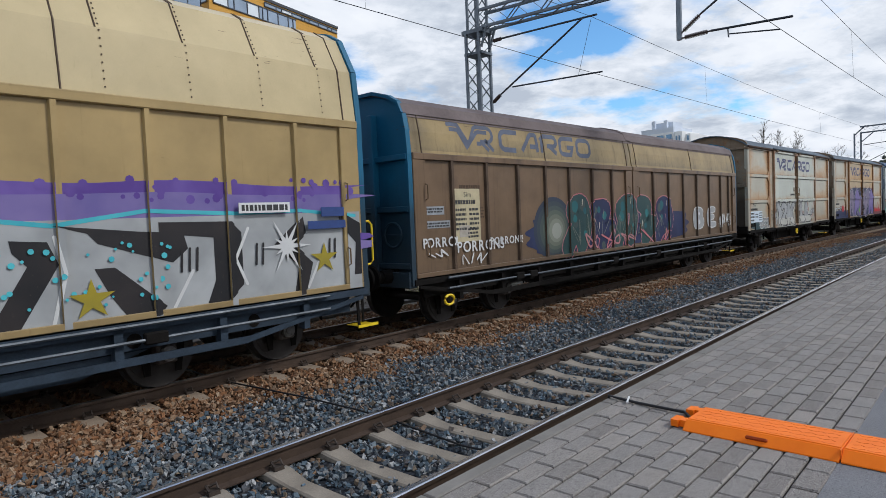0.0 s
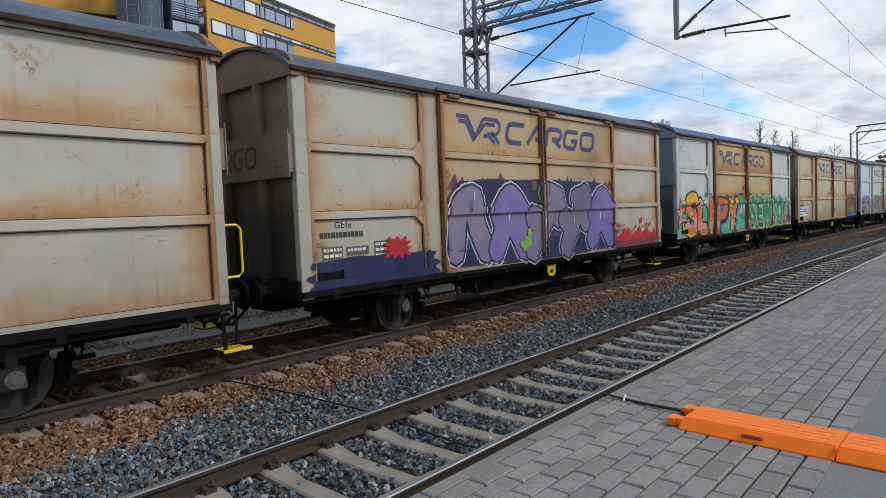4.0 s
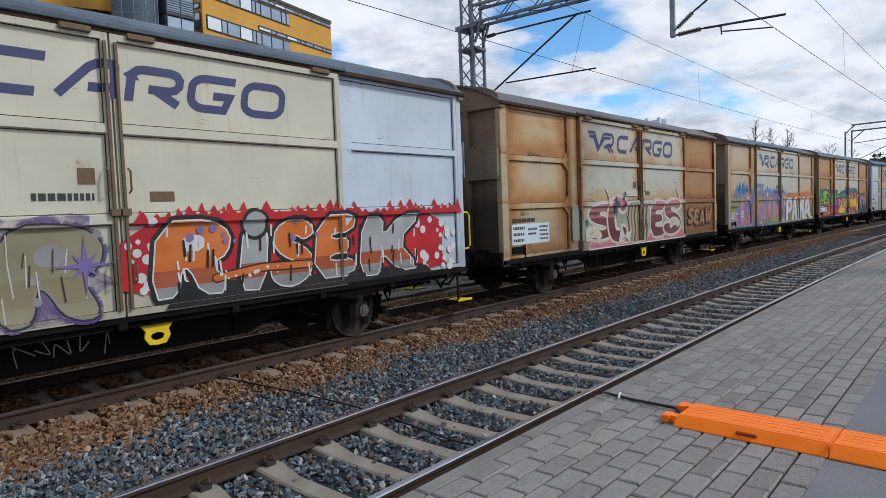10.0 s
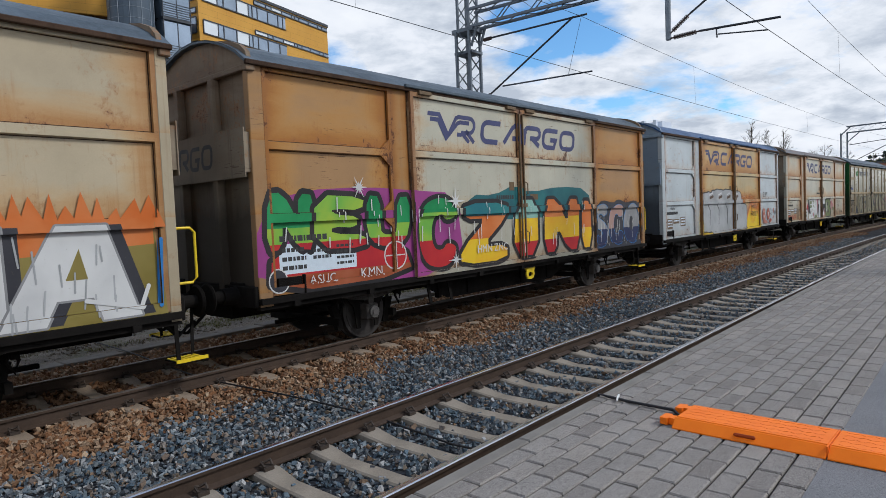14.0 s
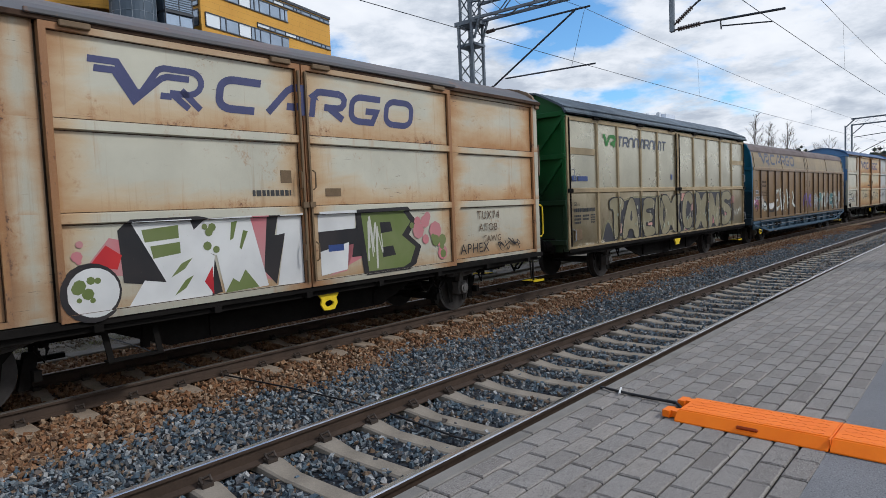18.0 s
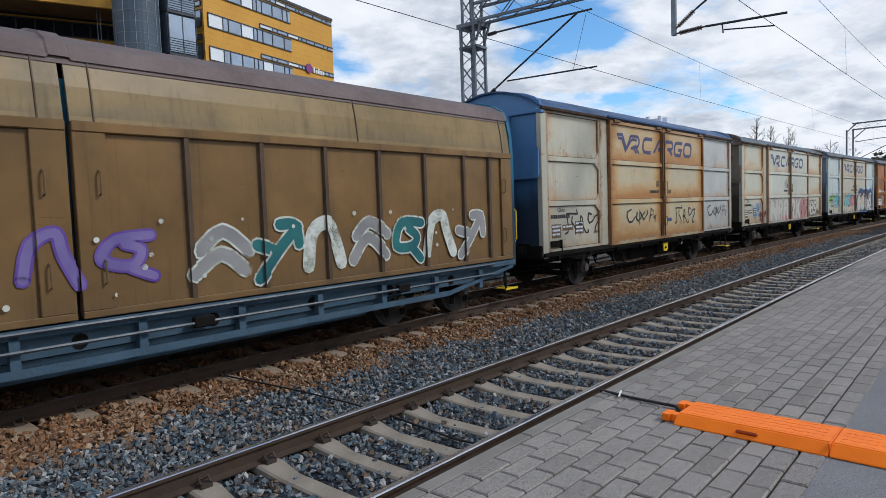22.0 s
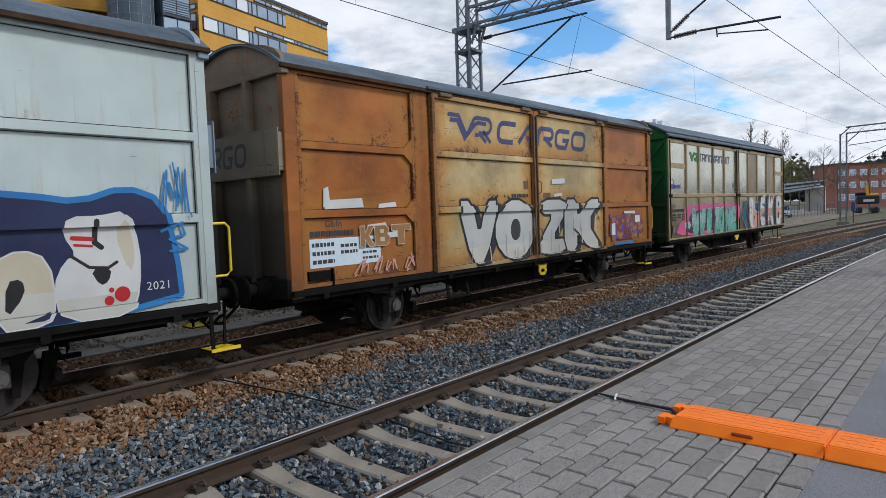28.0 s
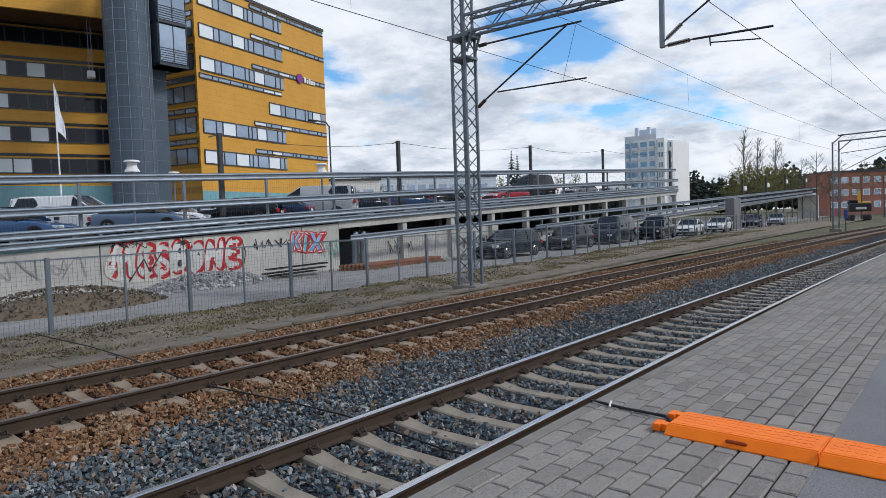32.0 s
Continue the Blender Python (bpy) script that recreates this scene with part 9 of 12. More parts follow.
# the flank towards the stair tower
for z in FL:
    for dz0, dz1, nm in ((0.1, 1.5, "flank_window"), (2.0, 2.35, "flank_strip")):
        fw = part(nm, Mesh().box(-0.08, 0.02, 0.3, 9.0, z + dz0 - 0.1, z + dz0).box(-0.08, 0.02, 0.3, 9.0, z + dz1, z + dz1 + 0.1), dark_band, office)
        for i in range(6):
            part("pane", Mesh().box(-0.04, 0.01, 0.36 + i * 1.45, 1.69 + i * 1.45, z + dz0, z + dz1), office_glass, fw)
            part("mullion", Mesh().box(-0.07, 0.01, 0.24 + i * 1.45, 0.36 + i * 1.45, z + dz0, z + dz1), dark_band, fw)
tower = thing("stair_tower", "round grey metal-clad stair tower", "tower", pose(27.3, 52.6, 0))
me = Mesh().cyl((0, 0, 0), "z", 1.75, 26, 32)
part("shaft", me, steel_clad, tower)
for i in range(29):
    part("seam", Mesh().cyl((0, 0, 0.6 + i * 0.88), "z", 1.772, 0.035, 32), galv, tower)
for i in range(12):
    a = i * math.pi / 6
    part("standing_seam", Mesh().bar((1.76 * math.cos(a), 1.76 * math.sin(a), 0.5), (1.76 * math.cos(a), 1.76 * math.sin(a), 26), 0.04, 0.04), galv, tower)
for i in range(14):
    part("panel_joint", Mesh().box(1.5, 3.63, 0.57, 0.62, 1.0 + i * 1.76, 1.04 + i * 1.76), galv, tower)
part("column", Mesh().box(1.5, 3.6, 0.6, 3.0, 0, 25), steel_clad, tower)
bal = part("glazed_balcony", Mesh().box(2.0, 4.6, -1.2, 0.6, 16.0, 23.4), steel_clad, tower, "glazed balcony box in dark frames")
for zz in (16.0, 19.6, 23.2):
    part("slab_edge", Mesh().box(1.98, 4.62, -1.42, 0.5, zz, zz + 0.22), dark_band, bal)
for zz in (16.25, 19.8):
    for xx in (2.0, 3.3, 4.55):
        part("post", Mesh().box(xx, xx + 0.06, -1.4, -1.34, zz, zz + 3.4), dark_band, bal)
    for j in range(6):
        part("rail", Mesh().box(2.0, 4.6, -1.42, -1.39, zz + 0.2 + j * 0.2, zz + 0.24 + j * 0.2), dark_band, bal)
    part("pane", Mesh().box(2.1, 4.5, -1.36, -1.35, zz + 0.1, zz + 3.2), office_glass, bal)

wing = thing("office_wing", "set-back ochre office wing under a deep roof", "office building", pose(32.2, 63.2, 0, 0, 0, 180 - math.degrees(math.atan2(3.54, 8.55))))
part("wall", Mesh().box(-1, 30, -10, 0.0, 0, 21.6), ochre, wing)
for z in FL[:5]:
    wdw = part("window", Mesh().box(-1, 30, -0.02, 0.1, z - 0.55, z - 0.45).box(-1, 30, -0.02, 0.1, z + 0.8, z + 0.9), dark_band, wing)
    for i in range(20):
        a = -0.9 + i * 1.5
        part("pane", Mesh().box(a + 0.06, a + 1.44, 0.0, 0.05, z - 0.45, z + 0.8), (blind if rnd.random() < 0.5 else office_glass) if i > 6 and z < 20 else blind if rnd.random() < 0.12 else soffit_glass, wdw)
        part("mullion", Mesh().box(a - 0.06, a + 0.06, 0.0, 0.09, z - 0.45, z + 0.8), dark_band, wdw)
    part("strip_window", Mesh().box(-1, 30, 0.0, 0.06, z + 1.08, z + 1.35), soffit_glass, wing)
part("hanging_rod", Mesh().bar((3.15, 5.5, 16.4), (3.15, 5.5, 21.6), 0.06, 0.06).bar((2.9, 5.5, 16.4), (2.9, 5.5, 21.6), 0.06, 0.06), galv, wing)
part("hanging_lamp", Mesh().box(2.7, 3.35, 5.1, 5.9, 15.8, 16.4, 0, 0.06), white_paint, wing, "pale lamp on two rods under the soffit")
part("roof_soffit", Mesh().box(-3, 30, -10, 7.2, 21.6, 21.9), soffit, wing, "dark timber soffit")
part("roof_fascia", Mesh().box(-3, 30, 7.0, 7.3, 20.75, 24.0), ochre, wing)
part("entrance_glass", Mesh().box(-1, 30, 0.0, 0.08, 0, 6.5), aqua, wing)

white_render = plain("white_render", (0.8, 0.8, 0.79), 0.8, 0, 0.06, 0.3)
flat_glass = plain("flat_glass", (0.13, 0.24, 0.36), 0.06, 0.5, 0.3, 0.3, spec=0.9)
grey_render = plain("grey_render", (0.6, 0.65, 0.72), 0.8, 0, 0.08, 0.3)
apt = thing("apartment_block", "white and grey apartment tower with glazed balconies", "apartment building", pose(196, 73.5, 0, 0, 0, math.degrees(math.atan2(-10.5, -1.7))))
part("wall", Mesh().box(0, 10.6, 0, 12, 4, 26.0), grey_render, apt)
part("pale_front", Mesh().box(3.2, 10.6, -0.15, 0.0, 4, 24.5), white_render, apt)
part("gable_wall", Mesh().box(10.6, 13.0, 0.4, 12, 4, 24.5), white_render, apt)
part("side_wing", Mesh().box(13.0, 14.4, 3, 14, 4, 23.8), white_render, apt)
part("roof_box", Mesh().box(2, 9, 3, 9, 26, 28).box(3, 4, 1, 2, 26, 28.6).box(7, 8, 1, 2, 26, 28.4), grey_render, apt)
for k in range(6):
    z = 6.0 + k * 3.05
    for a, b in ((0.4, 1.8), (2.3, 4.6), (5.4, 7.6), (8.4, 10.2)):
        bl = part("balcony", Mesh().box(a, b, -0.45, -0.16, z, z + 0.15).box(a, b, -0.45, -0.4, z + 0.15, z + 1.0), grey_render, apt)
        part("pane", Mesh().box(a + 0.05, b - 0.05, -0.38, -0.34, z + 0.75, z + 2.55), flat_glass, bl)
    for a in (11.1, 12.0):
        part("window", Mesh().box(a, a + 0.5, 0.34, 0.4, z + 0.5, z + 2.0), flat_glass, apt)
    part("window", Mesh().box(13.4, 13.9, 2.94, 3.0, z + 0.5, z + 2.0), flat_glass, apt)

brick_red = plain("brick_red", (0.36, 0.16, 0.12), 0.85, 0, 0.15, 0.5)
for x, y, l, h, yaw in ((181, 17.0, 26, 10.2, -55), (212, 8, 30, 10.5, -52), (250, -8, 34, 11.0, -50)):
    hb = thing("brick_block", "low red brick apartment block with white windows", "apartment building", pose(x, y, 0, 0, 0, yaw), group="brick blocks")
    part("wall", Mesh().box(0, l, 0, 10, -0.4, h), brick_red, hb)
    part("roof", Mesh().box(-0.4, l + 0.4, -0.4, 10.4, h, h + 0.4), dark_band, hb)
    for k in range(3):
        for i in range(int(l / 2.6)):
            wd = part("window", Mesh().box(0.6 + i * 2.6, 2.3 + i * 2.6, -0.08, 0, 1.5 + k * 3, 3.0 + k * 3), blind, hb)
            part("pane", Mesh().box(0.8 + i * 2.6, 2.1 + i * 2.6, -0.1, -0.08, 1.7 + k * 3, 2.8 + k * 3), office_glass, wd)
for x, y, l, d, h, mt, label in ((62, 75, 14, 8, 8.5, white_render, "low white building behind the deck"), (90, 84, 26, 10, 10.5, grey_render, "long grey flat-roofed hall"), (60, 92, 7, 7, 11.5, white_render, "white commercial hall in the distance")):
    hb = thing("hall", label, "building", pose(x, y, 0, 0, 0, -35), group="distant halls")
    part("wall", Mesh().box(0, l, 0, d, -0.4, h), mt, hb)
    part("roof", Mesh().box(-0.2, l + 0.2, -0.2, d + 0.2, h, h + 0.3), dark_band, hb)
    for i in range(int(l / 2.2)):
        part("window", Mesh().box(0.5 + i * 2.2, 2.0 + i * 2.2, -0.06, 0, h - 2.6, h - 1.4), office_glass, hb)

dig = thing("excavator", "yellow excavator with a black counterweight", "excavator", pose(118, 7.0, -0.35, 0, 0, 12))
dy = plain("digger_yellow", (0.62, 0.33, 0.02), 0.45, 0, 0.12, 1)
part("counterweight", Mesh().box(-2.2, -0.4, -1.4, 1.4, 1.4, 2.7, 0, 0.15), trim_black, dig)
part("rear_badge", Mesh().box(-2.23, -2.2, -0.7, 0.7, 1.75, 2.1), mark_white, dig, "white badge strip")
part("cab", Mesh().box(-0.2, 1.4, 0.1, 1.3, 1.4, 3.2, 0, 0.1), car_glass, dig)
part("engine_deck", Mesh().box(-2.0, 1.2, -1.3, 0.1, 2.0, 2.9, 0, 0.1), dy, dig)
part("boom", Mesh().bar((0.8, -0.3, 2.0), (1.5, -0.3, 4.6), 0.32, 0.32).bar((1.5, -0.3, 4.6), (2.2, -0.3, 3.2), 0.28, 0.3), dy, dig)
for s in (-1, 1):
    part("track", Mesh().box(-2.2, 2.2, s * 1.1 - 0.3, s * 1.1 + 0.3, 0, 0.95, 0, 0.2), trim_black, dig)

# ---- trees ----
bark = plain("bark", (0.1, 0.085, 0.07), 0.9, 0, 0.3, 3)
twig = plain("bare_twigs", (0.11, 0.085, 0.065), 0.9, 0, 0.3, 1)
bud = plain("spring_buds", (0.19, 0.18, 0.055), 0.9, 0, 0.4, 0.6)
pine = plain("pine_needles", (0.018, 0.032, 0.018), 0.9, 0, 0.5, 0.5)


def bare_tree(x, y, h, seed, buds=0, label="bare deciduous tree with fine twigs", z=-0.4, spread=0.55):
    """A tapered trunk, limbs and many fine twigs; buds: clusters of young leaves."""
    rnd = random.Random(seed)
    t = thing("tree", label, "tree", pose(x, y, z), group="trees")
    tr, tw, lf = Mesh(), Mesh(), Mesh()
    tr.tube([(0, 0, 0), (0.1, 0, h * 0.35), (0.0, 0.1, h * 0.7), (0.05, 0, h)], h * 0.012, 7, 0, h * 0.002)
    def grow(p, d, l, r, depth):
        q = p + d * l
        (tr if depth < 2 else tw).tube([p, p.lerp(q, 0.5) + Vector((rnd.uniform(-1, 1), rnd.uniform(-1, 1), 0)) * l * 0.05, q], r, 5 if depth < 2 else 3, 0, r * 0.5)
        if depth >= 3:
            if buds and rnd.random() < 0.9:
                for _ in range(buds):
                    c = q + Vector((rnd.gauss(0, 1), rnd.gauss(0, 1), rnd.gauss(0, 1))) * h * 0.03
                    s = h * rnd.uniform(0.006, 0.012)
                    n = Vector((rnd.gauss(0, 1), rnd.gauss(0, 1), rnd.gauss(0, 1))).normalized()
                    o = n.orthogonal().normalized()
                    b = n.cross(o)
                    lf.add([c + o * s, c + b * s, c - o * s, c - b * s], ((0, 1, 2, 3),))
            return
        for _ in range(4 if depth else 3):
            e = (d + Vector((rnd.gauss(0, 1), rnd.gauss(0, 1), rnd.gauss(0.25, 0.6))) * 0.55).normalized()
            grow(p.lerp(q, rnd.uniform(0.4, 1.0)), e, l * rnd.uniform(0.5, 0.75), r * 0.55, depth + 1)
    for i in range(13):
        a, u = rnd.uniform(0, 6.28), 0.22 + 0.72 * i / 13
        grow(Vector((0, 0, h * u)), Vector((math.cos(a) * spread, math.sin(a) * spread, 0.75)).normalized(), h * 0.3 * (1.15 - u), h * 0.0038, 1)
    part("trunk", tr, bark, t)
    part("crown", tw, twig, t)
    if lf.v:
        part("leaves", lf, bud, t, "yellow-green spring buds")
    return t


def rays(px, dist):
    """A place in plan at a bearing (degrees from x) and distance."""
    return math.cos(radians(px)) * dist, math.sin(radians(px)) * dist


for k, (b, dist, h, buds, sp) in enumerate(((11.2, 165, 21, 0, 0.25), (10.2, 175, 20, 0, 0.22), (8.9, 172, 19, 0, 0.2), (12.1, 160, 11, 6, 0.6), (11.4, 164, 11.5, 7, 0.6), (10.8, 158, 12, 7, 0.6), (10.2, 166, 12, 7, 0.6), (9.6, 150, 11, 7, 0.6), (9.0, 164, 12, 6, 0.6), (8.4, 160, 11, 6, 0.6), (7.8, 166, 11.5, 5, 0.6), (6.1, 120, 11.5, 0, 0.7), (4.6, 128, 10.5, 0, 0.7), (3.2, 125, 9.5, 1, 0.7), (5.2, 112, 8, 1, 0.7), (7.1, 140, 12, 0, 0.6), (1.8, 140, 10, 1, 0.7))):
    x, y = rays(b, dist)
    bare_tree(x, y, h, 40 + k, buds, "bare spring tree with fine twigs" if not buds else "tree with yellow-green spring buds", spread=sp)
for k, (b, dist, h) in enumerate(((45.4, 110, 10), (43.6, 115, 11), (42.5, 118, 9.5), (40.5, 130, 10), (35, 140, 11), (33.6, 142, 11), (31.2, 150, 12), (29.0, 150, 12), (26.4, 160, 12), (24.8, 160, 12.5))):
    x, y = rays(b, dist)
    bare_tree(x, y, h, 70 + k, 3, "tree with yellow-green spring buds")


def conifer(x, y, h, seed):
    rnd = random.Random(seed)
    t = thing("spruce", "dark green spruce tree", "tree", pose(x, y, -0.4), group="spruces")
    part("trunk", Mesh().tube([(0, 0, 0), (0, 0, h)], 0.2, 6, 0, 0.02), bark, t)
    me = Mesh()
    for i in range(26):
        z = h * (0.12 + 0.86 * i / 26)
        r = h * 0.17 * (1.02 - i / 26)
        for j in range(9):
            a = rnd.uniform(0, 6.28)
            q = r * rnd.uniform(0.7, 1.15)
            c, s = math.cos(a), math.sin(a)
            wv = 0.22 * r + 0.1
            me.add([(c * 0.1, s * 0.1, z + 0.3), (c * q - s * wv, s * q + c * wv, z - q * 0.35), (c * q * 1.15, s * q * 1.15, z - q * 0.5), (c * q + s * wv, s * q - c * wv, z - q * 0.35)], ((0, 1, 2), (0, 2, 3)))
    part("crown", me, pine, t)


for k, (b, dist, h) in enumerate(((30.4, 190, 23), (29.9, 195, 22), (41.6, 150, 13), (36.6, 160, 13))):
    conifer(*rays(b, dist), h, 90 + k)


def far_woods():
    """The dark wood on the skyline: one uneven mass of many pointed crowns."""
    rng = np.random.RandomState(12)
    me = Mesh()
    for i in range(1500):
        b = rng.uniform(-8, 60)
        dist = rng.uniform(330, 430)
        x, y = rays(b, dist)
        h = rng.uniform(15, 22) + 3 * math.sin(b * 0.9)
        if b > 17:
            h *= 0.62
        # a rounded crown of several clumps on an unseen stem
        for _ in range(13):
            u = rng.uniform(0.25, 1.0)
            r = (1.25 - u) * rng.uniform(1.3, 2.4) + 0.35
            c = Vector((x + rng.normal(0, 2.2) * (1.15 - u), y + rng.normal(0, 2.2) * (1.2 - u), h * u - r * 0.6))
            v = [c + Vector(d) * r * rng.uniform(0.6, 1.25) for d in ((1, 0, 0), (0, 1, 0), (-1, 0, 0), (0, -1, 0), (0, 0, 1.1), (0, 0, -1))]
            me.add(v, ((0, 1, 4), (1, 2, 4), (2, 3, 4), (3, 0, 4), (1, 0, 5), (2, 1, 5), (3, 2, 5), (0, 3, 5)))
    thing("far_woods", "dark conifer wood along the skyline", "forest", kind="stuff", data=me, mats=plain("far_pines", (0.026, 0.038, 0.03), 0.95, 0, 0.6, 0.12, 0, 0.6, world=True))


far_woods()

# ---- on the platform ----
orange_pe = Nodes("orange_plastic")
_v = orange_pe.at()
_c = orange_pe.ramp(orange_pe.noise(5, 5, 0.6, _v), (0.3, (0.88, 0.17, 0.006)), (0.7, (0.97, 0.22, 0.01)))
_c = orange_pe.mix(orange_pe.ramp(orange_pe.noise(90, 4, 0.6, _v), (0.6, 0.0), (0.8, 0.3)), _c, (0.5, 0.13, 0.03))
orange_pe = orange_pe.done(_c, 0.5, 0.0, 0.2)
slot_dark = plain("slot_shade_orange", (0.3, 0.04, 0.003), 0.6)
groove = plain("groove_orange", (0.88, 0.17, 0.008), 0.55)

RAMP_DIR = radians(-95.0)
for k in range(3):
    # each length lies across the platform and runs away from the track
    cg = thing("cable_ramp", "bright orange plastic cable ramp with chequered lid", "cable ramp", pose(4.4 + math.cos(RAMP_DIR) * (0.085 + k * 0.9), 1.405 + math.sin(RAMP_DIR) * (0.085 + k * 0.9), DECK, 0, 0, -95.0) @ Matrix.Diagonal((0.914, 1, 1, 1)), group="cable ramps")
    prof = [(-0.225, 0.0), (-0.225, 0.008), (-0.155, 0.06), (0.16, 0.06), (0.225, 0.008), (0.225, 0.0)]
    me = Mesh()
    me.prism([(-a, z) for a, z in prof], "x", 0.0, 0.975)
    part("body", me, orange_pe, cg)
    part("lid", Mesh().box(0.004, 0.971, -0.15, 0.155, 0.056, 0.066, 0, 0.004), orange_pe, cg)
    tr = Mesh()
    for i in range(22):
        for j in range(5):
            cx, cy = 0.05 + i * 0.041, -0.12 + j * 0.06
            a = 0.6 if (i + j) % 2 else -0.6
            dx, dyy = math.cos(a) * 0.016, math.sin(a) * 0.016
            tr.bar((cx - dx, cy - dyy, 0.0665), (cx + dx, cy + dyy, 0.0665), 0.009, 0.002)
    ob = part("tread", tr, groove, cg)
    ob["kind"] = "stuff"
    # a block in darker orange for the shade inside the slot
    part("hand_slot", Mesh().box(0.42, 0.56, -0.212, -0.19, 0.024, 0.046, 0, 0.008), slot_dark, cg, "oval hand slot")
    part("seam", Mesh().box(0.974, 0.982, -0.2, 0.16, 0.01, 0.0665), groove, cg)
    if k == 0:
        for cy in (-0.13, 0.13):
            part("lug", Mesh().prism([(0.0, cy - 0.04), (-0.05, cy - 0.03), (-0.055, cy - 0.055), (-0.11, cy - 0.05), (-0.11, cy + 0.05), (-0.055, cy + 0.055), (-0.05, cy + 0.03), (0.0, cy + 0.04)], "z", 0.004, 0.05), orange_pe, cg, "T-shaped coupling lug")
cable = thing("black_cable", "black rubber cable laid across the tracks", "cable")
pts = [(5.67, 15.7, -0.2), (5.45, 12.5, -0.14), (5.33, 10.9, -0.16), (5.2, 9.7, -0.19), (5.0, 8.2, -0.19), (4.96, 7.2, -0.155), (4.98, 6.2, -0.15), (4.97, 5.25, -0.155), (4.9, 4.6, -0.16), (4.73, 3.6, -0.17), (4.66, 2.6, -0.12), (4.62, EDGE + bend(4.6) + 0.03, 0.3), (4.62, EDGE + bend(4.6) - 0.02, DECK + 0.02), (4.6, 1.95, DECK + 0.015), (4.56, 1.78, DECK + 0.014), (4.5, 1.43, DECK + 0.02), (4.4, 1.36, DECK + 0.02)]
part("cable", Mesh().tube(pts, 0.011, 7), rubber, cable)
part("cable_tie", Mesh().bar((4.52, 1.86, DECK + 0.02), (4.66, 1.9, DECK + 0.022), 0.012, 0.012), mark_white, cable, "white cable tie")

# ---- graffiti ----
def paint(name, a, b=None):
    return spray(name, a, b, len(name) * 0.37)


def mist(name, low, high, middle, z0, z1, z2):
    """Spray fog: one colour rising into another and thinning out above, on coordinates of the side."""
    n = Nodes(name)
    x, y, z = n.sep(n.at())
    wob = n.math("MULTIPLY", n.math("SUBTRACT", n.noise(1.1, 6, 0.6, n.at(), 0.4), 0.5), 1.5)
    u = n.math("ADD", n.math("DIVIDE", n.math("SUBTRACT", z, z0), z2 - z0), wob)
    c = n.ramp(u, (middle - 0.1, low), (middle + 0.25, high))
    edge = n.math("MULTIPLY", n.math("SUBTRACT", 1.9, n.math("ABSOLUTE", n.math("MULTIPLY", n.math("SUBTRACT", x, 0.2), 0.5))), 2.0, True)
    speck = n.math("MULTIPLY", n.math("SUBTRACT", n.noise(160, 2, 0.6, n.at()), 0.5), 0.5)
    a = n.math("MULTIPLY", n.ramp(n.math("ADD", u, speck), (0.4, 0.97), (0.85, 0.0)), edge)
    n.link(a, n.b.inputs["Alpha"])
    return n.done(c, 0.45)


def haze(name, a, b, thin=0.5):
    """A patchy coat of spray that the wall shows through."""
    n = Nodes(name)
    v = n.at()
    c = n.ramp(n.noise(2.4, 4, 0.6, v, 0.3), (0.35, a), (0.65, b))
    k = n.math("ADD", n.noise(3.2, 6, 0.62, v, 0.5), n.math("MULTIPLY", n.math("SUBTRACT", n.noise(170, 2, 0.6, v), 0.5), 0.35))
    n.link(n.ramp(k, (thin - 0.14, 0.0), (thin + 0.12, 0.92)), n.b.inputs["Alpha"])
    return n.done(c, 0.5, 0.0, 0.25)


G_BLACK, G_WHITE, G_SILVER = paint("spray_black", (0.02, 0.02, 0.022), (0.035, 0.03, 0.03)), paint("spray_white", (0.66, 0.66, 0.64), (0.55, 0.55, 0.54)), paint("spray_silver", (0.42, 0.43, 0.43), (0.3, 0.31, 0.31))
G_RED, G_PINK, G_MAROON = paint("spray_red", (0.5, 0.03, 0.03), (0.38, 0.02, 0.03)), paint("spray_pink", (0.5, 0.16, 0.18), (0.45, 0.22, 0.22)), paint("spray_maroon", (0.13, 0.035, 0.04), (0.2, 0.07, 0.07))
G_HOTPINK, G_MAGENTA, G_VIOLET = paint("spray_hot_pink", (0.62, 0.12, 0.24), (0.5, 0.1, 0.24)), paint("spray_magenta", (0.33, 0.06, 0.24)), paint("spray_violet", (0.1, 0.05, 0.26), (0.16, 0.1, 0.36))
G_LILAC, G_MAUVE = paint("spray_lilac", (0.22, 0.17, 0.38), (0.15, 0.12, 0.32)), paint("spray_mauve", (0.24, 0.2, 0.28), (0.19, 0.16, 0.24))
G_NAVY, G_BLUE, G_CYAN = paint("spray_navy", (0.02, 0.025, 0.07), (0.03, 0.04, 0.1)), paint("spray_blue", (0.03, 0.16, 0.42), (0.04, 0.22, 0.5)), paint("spray_cyan", (0.06, 0.38, 0.45), (0.1, 0.5, 0.55))
G_TEAL, G_GREEN, G_LIME = paint("spray_teal", (0.02, 0.1, 0.12), (0.03, 0.17, 0.17)), paint("spray_green", (0.01, 0.2, 0.06), (0.03, 0.3, 0.1)), paint("spray_lime", (0.36, 0.5, 0.05), (0.16, 0.42, 0.06))
G_MINT, G_TURQ, G_OLIVE = paint("spray_mint", (0.07, 0.46, 0.32), (0.1, 0.4, 0.3)), paint("spray_turquoise", (0.1, 0.36, 0.27), (0.16, 0.45, 0.36)), paint("spray_olive", (0.2, 0.19, 0.11), (0.28, 0.24, 0.14))
